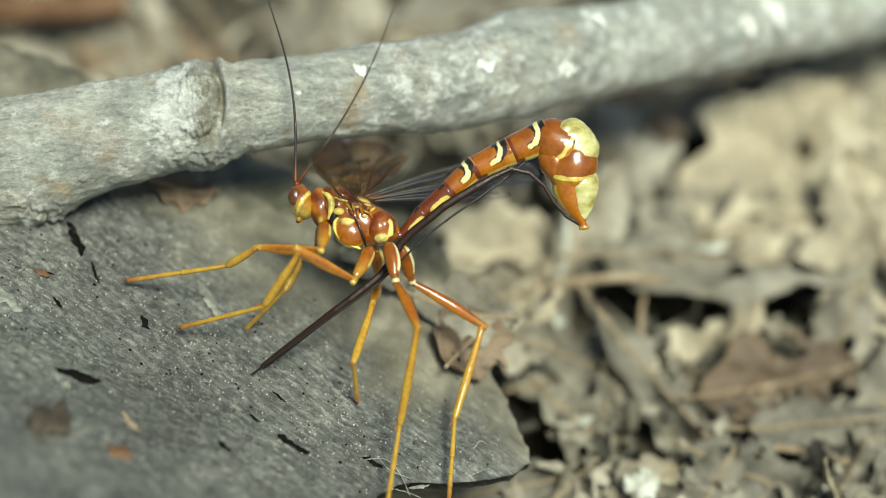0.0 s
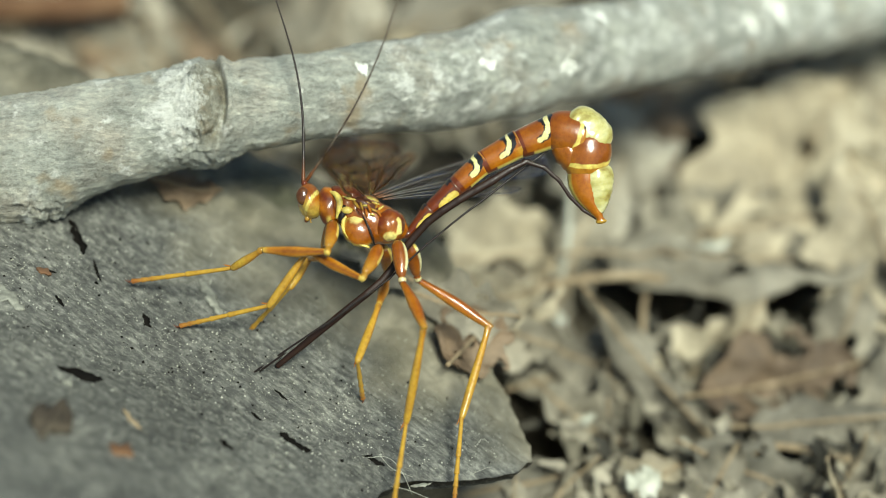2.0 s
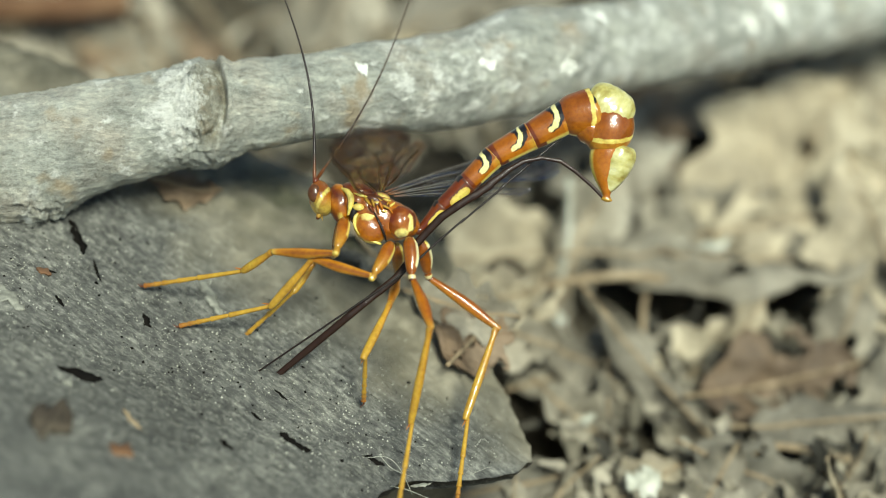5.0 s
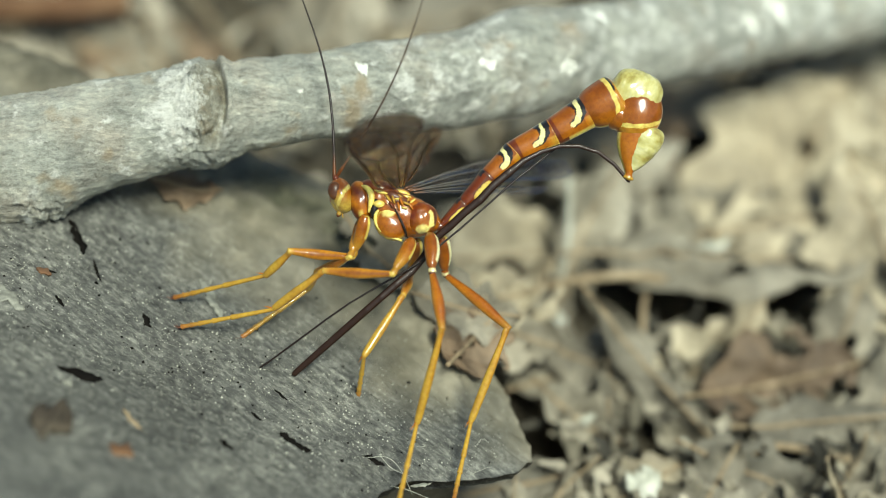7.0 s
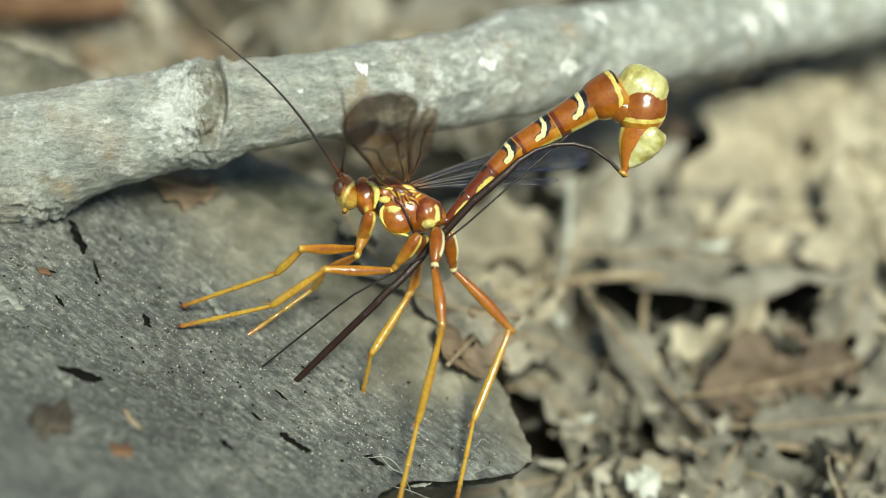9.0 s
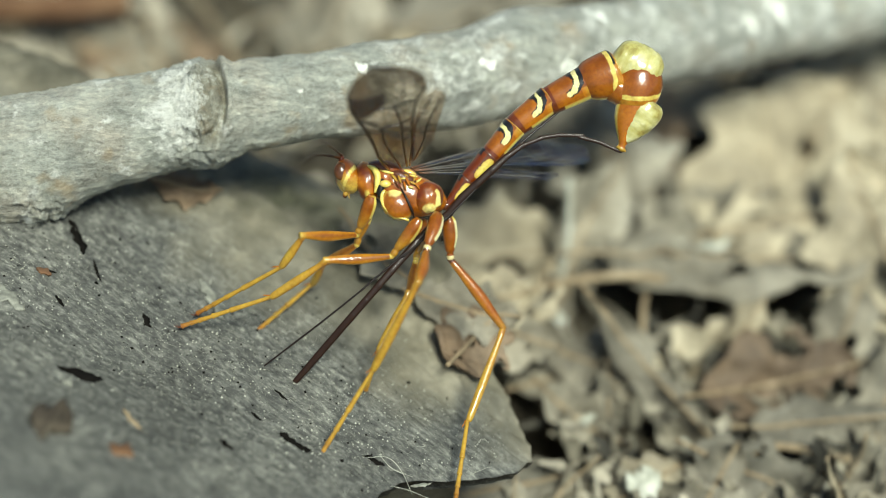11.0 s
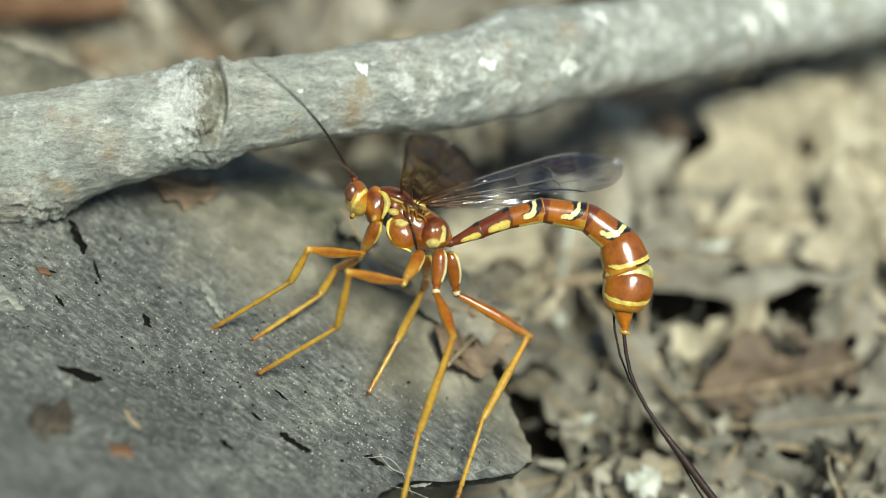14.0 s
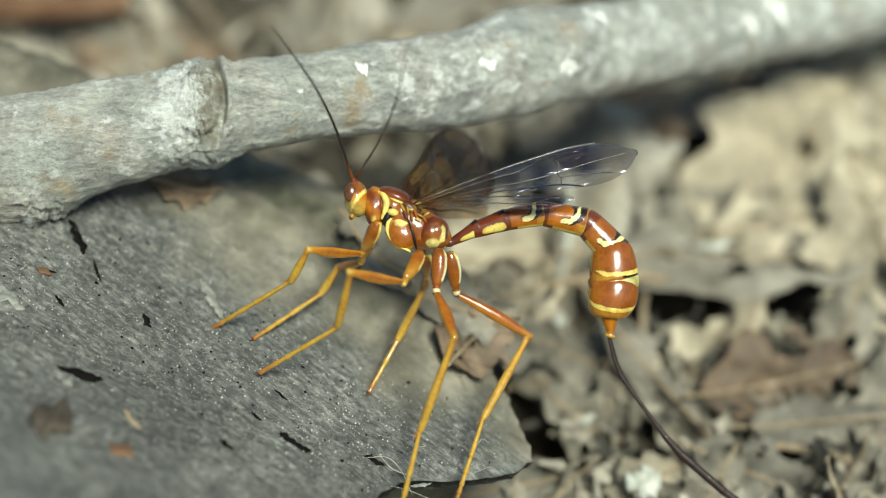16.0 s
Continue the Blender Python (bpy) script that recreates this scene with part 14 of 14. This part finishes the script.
    walk(PARTS["ovipositor/9"], [
        (0, bone(-1.85, -8.12, 1.37, -0.872, -0.489, 0.008)),
        (0.5, bone(-1.82, -7.98, 1.37, -0.875, -0.484, 0.008)),
        (1, bone(-2.10, -7.78, 1.37, -0.888, -0.460, 0.008)),
        (2.5, bone(-1.58, -7.69, 1.37, -0.884, -0.468, 0.008)),
        (3, bone(-1.80, -7.56, 1.37, -0.895, -0.446, 0.008)),
        (4.2, bone(-1.25, -7.49, 1.37, -0.891, -0.454, 0.009)),
        (6.3, bone(-1.91, -7.09, 1.37, -0.899, -0.437, 0.009)),
        (6.5, bone(-1.82, -6.90, 1.37, -0.899, -0.437, 0.009)),
        (7, bone(-2.15, -6.49, 1.37, -0.931, -0.365, 0.009)),
        (7.5, bone(-2.51, -6.27, 1.37, -0.937, -0.350, 0.009)),
        (8.5, bone(-2.14, -6.12, 1.37, -0.943, -0.333, 0.009)),
        (9.2, bone(-2.20, -6.07, 1.37, -0.945, -0.328, 0.009)),
        (11.3, bone(-1.84, -6.25, 1.37, -0.840, -0.542, 0.010)),
        (11.5, bone(-1.78, -6.09, 1.37, -0.838, -0.546, 0.010)),
        (12, bone(-2.03, -5.78, 1.37, -0.847, -0.532, 0.010)),
        (12.2, bone(-1.97, -5.50, 1.37, -0.846, -0.533, 0.010)),
        (12.5, bone(-3.80, -6.61, 1.37, -0.880, -0.475, 0.010)),
        (12.7, bone(-7.16, -9.12, 1.37, -0.909, -0.417, 0.008)),
        (12.8, bone(-7.07, -8.87, 1.37, -0.912, -0.410, 0.008)),
        (12.9, bone(11.56, -11.59, -2.20, -0.289, -0.955, -0.066)),
        (13, bone(31.28, -6.98, -2.20, 0.648, -0.759, -0.065)),
        (13.1, bone(37.28, -9.34, -2.20, 0.749, -0.660, -0.065)),
        (13.2, bone(36.66, -15.11, -2.20, 0.670, -0.739, -0.065)),
        (13.4, bone(39.55, -16.32, -2.20, 0.795, -0.603, -0.065)),
        (13.6, bone(39.49, -22.59, -2.20, 0.845, -0.530, -0.066)),
        (13.8, bone(30.99, -27.83, -2.20, 0.577, -0.814, -0.065)),
        (14, bone(29.15, -26.09, -2.20, 0.516, -0.854, -0.065)),
        (14.5, bone(39.53, -20.83, -2.20, 0.950, -0.304, -0.065)),
        (15, bone(33.92, -24.18, -2.20, 0.722, -0.689, -0.065)),
        (15.5, bone(35.63, -23.47, -2.19, 0.780, -0.622, -0.065)),
        (16, bone(30.17, -26.21, -2.20, 0.768, -0.637, -0.065)),
    ])
    walk(PARTS["ovipositor/10"], [
        (0, bone(-4.33, -9.51, 1.39, -0.867, -0.497, -0.043)),
        (0.5, bone(-4.30, -9.36, 1.39, -0.869, -0.493, -0.042)),
        (1, bone(-4.62, -9.09, 1.39, -0.883, -0.468, -0.042)),
        (1.5, bone(-4.40, -9.18, 1.39, -0.876, -0.480, -0.042)),
        (2.5, bone(-4.09, -9.03, 1.39, -0.879, -0.474, -0.041)),
        (3, bone(-4.35, -8.83, 1.39, -0.890, -0.453, -0.042)),
        (4.2, bone(-3.79, -8.79, 1.40, -0.887, -0.460, -0.041)),
        (6.3, bone(-4.52, -8.36, 1.40, -0.896, -0.443, -0.038)),
        (6.5, bone(-4.42, -8.16, 1.40, -0.896, -0.442, -0.038)),
        (7, bone(-4.85, -7.55, 1.40, -0.920, -0.391, -0.038)),
        (7.5, bone(-5.23, -7.29, 1.40, -0.927, -0.374, -0.038)),
        (8.5, bone(-4.87, -7.09, 1.40, -0.935, -0.354, -0.038)),
        (9.2, bone(-4.94, -7.02, 1.40, -0.937, -0.347, -0.038)),
        (11.3, bone(-4.28, -7.82, 1.40, -0.843, -0.536, -0.038)),
        (11.5, bone(-4.21, -7.67, 1.40, -0.843, -0.537, -0.038)),
        (12, bone(-4.48, -7.32, 1.40, -0.850, -0.525, -0.037)),
        (12.2, bone(-4.42, -7.05, 1.40, -0.845, -0.533, -0.037)),
        (12.5, bone(-6.36, -7.99, 1.40, -0.877, -0.479, -0.037)),
        (12.7, bone(-9.75, -10.30, 1.40, -0.907, -0.420, -0.041)),
        (12.8, bone(-9.67, -10.03, 1.40, -0.910, -0.413, -0.041)),
        (12.9, bone(10.73, -14.30, -2.38, -0.263, -0.962, -0.066)),
        (13, bone(33.13, -9.15, -2.38, 0.664, -0.745, -0.065)),
        (13.1, bone(39.42, -11.23, -2.38, 0.749, -0.660, -0.065)),
        (13.2, bone(38.57, -17.22, -2.39, 0.673, -0.737, -0.065)),
        (13.4, bone(41.83, -18.05, -2.38, 0.837, -0.543, -0.065)),
        (13.6, bone(41.90, -24.11, -2.38, 0.929, -0.364, -0.065)),
        (13.8, bone(32.64, -30.17, -2.38, 0.527, -0.847, -0.065)),
        (14, bone(30.63, -28.54, -2.38, 0.572, -0.817, -0.065)),
        (14.5, bone(42.25, -21.71, -2.38, 0.971, -0.229, -0.065)),
        (15, bone(35.99, -26.15, -2.38, 0.730, -0.680, -0.065)),
        (15.5, bone(37.87, -25.25, -2.38, 0.803, -0.593, -0.065)),
        (16, bone(32.37, -28.04, -2.38, 0.778, -0.625, -0.065)),
    ])
    walk(PARTS["ovipositor/11"], [
        (0, bone(-6.79, -10.92, 1.27, -0.861, -0.491, -0.129)),
        (0.5, bone(-6.77, -10.76, 1.27, -0.863, -0.489, -0.129)),
        (1, bone(-7.13, -10.42, 1.28, -0.877, -0.464, -0.129)),
        (1.5, bone(-6.89, -10.55, 1.27, -0.869, -0.477, -0.129)),
        (2, bone(-6.78, -10.48, 1.27, -0.881, -0.455, -0.128)),
        (2.5, bone(-6.60, -10.38, 1.28, -0.872, -0.472, -0.128)),
        (3, bone(-6.88, -10.12, 1.28, -0.884, -0.450, -0.128)),
        (4.2, bone(-6.31, -10.10, 1.28, -0.880, -0.457, -0.128)),
        (6.3, bone(-7.11, -9.64, 1.28, -0.889, -0.440, -0.123)),
        (6.5, bone(-7.02, -9.44, 1.28, -0.889, -0.440, -0.123)),
        (7, bone(-7.51, -8.68, 1.28, -0.882, -0.455, -0.123)),
        (7.5, bone(-7.91, -8.37, 1.29, -0.883, -0.453, -0.123)),
        (8.5, bone(-7.58, -8.11, 1.29, -0.879, -0.460, -0.123)),
        (9.2, bone(-7.66, -8.02, 1.29, -0.882, -0.454, -0.123)),
        (11.3, bone(-6.72, -9.38, 1.29, -0.854, -0.506, -0.123)),
        (11.5, bone(-6.65, -9.23, 1.29, -0.853, -0.508, -0.123)),
        (12, bone(-6.94, -8.84, 1.29, -0.860, -0.496, -0.123)),
        (12.2, bone(-6.87, -8.59, 1.29, -0.851, -0.510, -0.122)),
        (12.5, bone(-8.90, -9.37, 1.29, -0.872, -0.474, -0.123)),
        (12.7, bone(-12.33, -11.50, 1.28, -0.900, -0.417, -0.128)),
        (12.8, bone(-12.25, -11.21, 1.28, -0.903, -0.409, -0.128)),
        (12.9, bone(9.98, -17.04, -2.57, -0.223, -0.973, -0.066)),
        (13, bone(35.03, -11.28, -2.57, 0.669, -0.740, -0.065)),
        (13.1, bone(41.56, -13.11, -2.57, 0.748, -0.661, -0.065)),
        (13.2, bone(40.49, -19.33, -2.57, 0.698, -0.713, -0.065)),
        (13.4, bone(44.23, -19.60, -2.57, 0.835, -0.547, -0.065)),
        (13.6, bone(44.57, -25.15, -2.57, 0.925, -0.373, -0.065)),
        (13.8, bone(34.15, -32.60, -2.57, 0.524, -0.849, -0.065)),
        (14, bone(32.27, -30.87, -2.57, 0.619, -0.783, -0.065)),
        (14.5, bone(45.04, -22.36, -2.57, 0.969, -0.237, -0.065)),
        (15, bone(38.08, -28.11, -2.57, 0.725, -0.686, -0.065)),
        (15.5, bone(40.17, -26.95, -2.57, 0.861, -0.505, -0.065)),
        (16, bone(34.59, -29.83, -2.57, 0.794, -0.605, -0.065)),
    ])
    walk(PARTS["ovipositor/12"], [
        (0, bone(-9.23, -12.32, 0.91, -0.850, -0.484, -0.209)),
        (0.5, bone(-9.22, -12.15, 0.91, -0.851, -0.482, -0.209)),
        (1, bone(-9.62, -11.74, 0.91, -0.865, -0.457, -0.209)),
        (1.5, bone(-9.37, -11.91, 0.91, -0.858, -0.470, -0.208)),
        (2, bone(-9.29, -11.78, 0.91, -0.868, -0.451, -0.207)),
        (2.5, bone(-9.08, -11.72, 0.91, -0.860, -0.465, -0.208)),
        (3, bone(-9.40, -11.40, 0.91, -0.872, -0.442, -0.208)),
        (4.2, bone(-8.82, -11.40, 0.91, -0.868, -0.450, -0.208)),
        (6.3, bone(-9.69, -10.92, 0.93, -0.877, -0.435, -0.202)),
        (6.5, bone(-9.60, -10.72, 0.93, -0.878, -0.434, -0.202)),
        (7, bone(-10.06, -9.99, 0.93, -0.859, -0.470, -0.202)),
        (7.5, bone(-10.47, -9.68, 0.93, -0.857, -0.474, -0.202)),
        (8.5, bone(-10.12, -9.44, 0.93, -0.847, -0.491, -0.202)),
        (9.2, bone(-10.21, -9.34, 0.93, -0.850, -0.486, -0.203)),
        (11.3, bone(-9.19, -10.84, 0.93, -0.853, -0.481, -0.202)),
        (11.5, bone(-9.12, -10.70, 0.93, -0.853, -0.482, -0.202)),
        (12, bone(-9.43, -10.27, 0.93, -0.859, -0.469, -0.202)),
        (12.2, bone(-9.34, -10.07, 0.93, -0.856, -0.475, -0.202)),
        (12.5, bone(-11.42, -10.75, 0.93, -0.861, -0.467, -0.202)),
        (12.7, bone(-14.89, -12.68, 0.91, -0.888, -0.410, -0.208)),
        (12.8, bone(-14.82, -12.37, 0.91, -0.891, -0.403, -0.209)),
        (12.9, bone(9.35, -19.81, -2.76, -0.208, -0.976, -0.065)),
        (13, bone(36.94, -13.40, -2.76, 0.658, -0.750, -0.065)),
        (13.1, bone(43.70, -15.00, -2.76, 0.747, -0.661, -0.065)),
        (13.2, bone(42.48, -21.36, -2.76, 0.713, -0.698, -0.065)),
        (13.4, bone(46.63, -21.17, -2.76, 0.834, -0.549, -0.065)),
        (13.6, bone(47.22, -26.22, -2.76, 0.924, -0.377, -0.065)),
        (13.8, bone(35.65, -35.03, -2.76, 0.522, -0.850, -0.065)),
        (14, bone(34.04, -33.11, -2.76, 0.636, -0.769, -0.065)),
        (14.5, bone(47.82, -23.04, -2.76, 0.969, -0.239, -0.065)),
        (15, bone(40.16, -30.08, -2.76, 0.718, -0.693, -0.065)),
        (15.5, bone(42.64, -28.40, -2.75, 0.901, -0.429, -0.065)),
        (16, bone(36.87, -31.56, -2.76, 0.800, -0.597, -0.065)),
    ])
    walk(PARTS["ovipositor/13"], [
        (0, bone(-11.65, -13.69, 0.31, -0.835, -0.476, -0.277)),
        (0.5, bone(-11.64, -13.52, 0.31, -0.836, -0.474, -0.276)),
        (1, bone(-12.08, -13.04, 0.31, -0.850, -0.449, -0.276)),
        (1.5, bone(-11.81, -13.24, 0.32, -0.843, -0.462, -0.276)),
        (2.5, bone(-11.53, -13.04, 0.32, -0.846, -0.456, -0.277)),
        (3, bone(-11.88, -12.66, 0.32, -0.858, -0.433, -0.276)),
        (4.2, bone(-11.29, -12.68, 0.32, -0.853, -0.442, -0.277)),
        (6.3, bone(-12.23, -12.18, 0.34, -0.862, -0.429, -0.271)),
        (6.5, bone(-12.14, -11.98, 0.34, -0.863, -0.426, -0.271)),
        (7, bone(-12.55, -11.36, 0.34, -0.848, -0.456, -0.271)),
        (7.5, bone(-12.95, -11.05, 0.34, -0.846, -0.459, -0.272)),
        (8.5, bone(-12.58, -10.87, 0.34, -0.837, -0.475, -0.272)),
        (9.2, bone(-12.67, -10.75, 0.34, -0.840, -0.470, -0.271)),
        (11.3, bone(-11.66, -12.24, 0.35, -0.845, -0.461, -0.272)),
        (11.5, bone(-11.59, -12.09, 0.35, -0.846, -0.459, -0.272)),
        (12, bone(-11.92, -11.63, 0.35, -0.852, -0.447, -0.272)),
        (12.2, bone(-11.82, -11.45, 0.35, -0.858, -0.435, -0.272)),
        (12.5, bone(-13.92, -12.10, 0.35, -0.847, -0.457, -0.272)),
        (12.7, bone(-17.41, -13.85, 0.32, -0.873, -0.401, -0.277)),
        (12.8, bone(-17.36, -13.52, 0.32, -0.876, -0.395, -0.277)),
        (12.9, bone(8.76, -22.58, -2.94, -0.213, -0.975, -0.065)),
        (13, bone(38.82, -15.54, -2.94, 0.632, -0.772, -0.065)),
        (13.1, bone(45.84, -16.90, -2.94, 0.746, -0.662, -0.065)),
        (13.2, bone(44.52, -23.36, -2.94, 0.719, -0.692, -0.065)),
        (13.4, bone(49.02, -22.74, -2.94, 0.833, -0.549, -0.065)),
        (13.6, bone(49.87, -27.30, -2.94, 0.924, -0.377, -0.065)),
        (13.8, bone(37.15, -37.47, -2.94, 0.523, -0.850, -0.065)),
        (14, bone(35.86, -35.31, -2.94, 0.630, -0.774, -0.065)),
        (14.5, bone(50.60, -23.73, -2.94, 0.969, -0.239, -0.065)),
        (15, bone(42.22, -32.07, -2.94, 0.710, -0.701, -0.065)),
        (15.5, bone(45.22, -29.63, -2.94, 0.927, -0.369, -0.065)),
        (16, bone(39.16, -33.27, -2.94, 0.798, -0.599, -0.065)),
    ])
    walk(PARTS["ovipositor/14"], [
        (0, bone(-14.02, -15.05, -0.47, -0.835, -0.476, -0.276)),
        (0.5, bone(-14.02, -14.87, -0.47, -0.836, -0.474, -0.276)),
        (1, bone(-14.50, -14.31, -0.47, -0.850, -0.449, -0.276)),
        (1.5, bone(-14.20, -14.56, -0.47, -0.843, -0.462, -0.277)),
        (2, bone(-14.18, -14.35, -0.47, -0.847, -0.454, -0.277)),
        (2.5, bone(-13.94, -14.34, -0.47, -0.846, -0.456, -0.277)),
        (3, bone(-14.32, -13.90, -0.47, -0.858, -0.434, -0.277)),
        (4.2, bone(-13.72, -13.94, -0.47, -0.853, -0.442, -0.277)),
        (6.3, bone(-14.72, -13.42, -0.44, -0.862, -0.428, -0.273)),
        (6.5, bone(-14.64, -13.21, -0.44, -0.863, -0.426, -0.273)),
        (7, bone(-15.01, -12.68, -0.44, -0.847, -0.455, -0.273)),
        (7.5, bone(-15.40, -12.38, -0.44, -0.846, -0.458, -0.273)),
        (8.5, bone(-15.00, -12.24, -0.44, -0.837, -0.475, -0.273)),
        (9.2, bone(-15.11, -12.11, -0.44, -0.840, -0.470, -0.273)),
        (11.3, bone(-14.11, -13.57, -0.44, -0.845, -0.460, -0.274)),
        (11.5, bone(-14.04, -13.43, -0.44, -0.845, -0.459, -0.274)),
        (12, bone(-14.39, -12.93, -0.44, -0.852, -0.446, -0.274)),
        (12.2, bone(-14.30, -12.71, -0.44, -0.859, -0.433, -0.274)),
        (12.5, bone(-16.37, -13.42, -0.44, -0.846, -0.457, -0.274)),
        (12.7, bone(-19.90, -14.99, -0.47, -0.873, -0.402, -0.277)),
        (12.8, bone(-19.85, -14.64, -0.47, -0.876, -0.395, -0.278)),
        (12.9, bone(8.15, -25.36, -3.13, -0.213, -0.975, -0.065)),
        (13, bone(40.62, -17.75, -3.13, 0.625, -0.778, -0.065)),
        (13.1, bone(47.98, -18.79, -3.13, 0.747, -0.662, -0.065)),
        (13.2, bone(46.57, -25.33, -3.13, 0.719, -0.692, -0.065)),
        (13.4, bone(51.40, -24.32, -3.13, 0.833, -0.549, -0.064)),
        (13.6, bone(52.52, -28.38, -3.13, 0.924, -0.377, -0.064)),
        (13.8, bone(38.65, -39.91, -3.13, 0.523, -0.850, -0.064)),
        (14, bone(37.66, -37.53, -3.13, 0.630, -0.774, -0.064)),
        (14.5, bone(53.38, -24.42, -3.13, 0.969, -0.239, -0.064)),
        (15, bone(44.26, -34.08, -3.13, 0.710, -0.702, -0.064)),
        (15.5, bone(47.88, -30.69, -3.13, 0.928, -0.366, -0.064)),
        (16, bone(41.44, -34.98, -3.13, 0.798, -0.599, -0.064)),
    ])
    walk(PARTS["ovipositor/15"], [
        (0, bone(-16.39, -16.40, -1.26, -0.836, -0.477, -0.270)),
        (0.5, bone(-16.39, -16.21, -1.26, -0.838, -0.474, -0.270)),
        (1, bone(-16.91, -15.59, -1.26, -0.851, -0.450, -0.271)),
        (1.5, bone(-16.60, -15.87, -1.26, -0.844, -0.463, -0.271)),
        (2, bone(-16.59, -15.65, -1.26, -0.849, -0.454, -0.271)),
        (2.5, bone(-16.34, -15.64, -1.26, -0.847, -0.457, -0.271)),
        (3, bone(-16.77, -15.13, -1.26, -0.859, -0.435, -0.271)),
        (4.2, bone(-16.15, -15.20, -1.26, -0.855, -0.443, -0.271)),
        (6.3, bone(-17.22, -14.66, -1.24, -0.863, -0.428, -0.267)),
        (6.5, bone(-17.14, -14.45, -1.24, -0.864, -0.427, -0.267)),
        (7.5, bone(-17.85, -13.71, -1.24, -0.847, -0.459, -0.267)),
        (8.5, bone(-17.43, -13.62, -1.24, -0.838, -0.475, -0.267)),
        (9.2, bone(-17.54, -13.47, -1.24, -0.841, -0.470, -0.267)),
        (11.3, bone(-16.56, -14.90, -1.24, -0.846, -0.461, -0.268)),
        (11.5, bone(-16.49, -14.75, -1.24, -0.846, -0.461, -0.268)),
        (12, bone(-16.86, -14.22, -1.24, -0.853, -0.448, -0.268)),
        (12.2, bone(-16.79, -13.96, -1.24, -0.859, -0.436, -0.268)),
        (12.5, bone(-18.82, -14.75, -1.24, -0.848, -0.458, -0.268)),
        (12.7, bone(-22.38, -16.14, -1.26, -0.874, -0.403, -0.271)),
        (12.8, bone(-22.34, -15.76, -1.26, -0.877, -0.396, -0.272)),
        (12.9, bone(7.55, -28.13, -3.31, -0.212, -0.975, -0.065)),
        (13, bone(42.41, -19.97, -3.31, 0.622, -0.780, -0.065)),
        (13.1, bone(50.12, -20.69, -3.31, 0.747, -0.661, -0.065)),
        (13.2, bone(48.62, -27.31, -3.31, 0.719, -0.692, -0.065)),
        (13.4, bone(53.79, -25.89, -3.31, 0.833, -0.549, -0.064)),
        (13.6, bone(55.17, -29.46, -3.31, 0.924, -0.377, -0.064)),
        (13.8, bone(40.15, -42.34, -3.31, 0.524, -0.849, -0.064)),
        (14, bone(39.47, -39.74, -3.31, 0.631, -0.773, -0.064)),
        (14.5, bone(56.17, -25.10, -3.31, 0.969, -0.239, -0.064)),
        (15, bone(46.30, -36.09, -3.31, 0.710, -0.701, -0.064)),
        (15.5, bone(50.54, -31.74, -3.31, 0.926, -0.371, -0.064)),
        (16, bone(43.73, -36.70, -3.31, 0.798, -0.599, -0.064)),
    ])


motions()
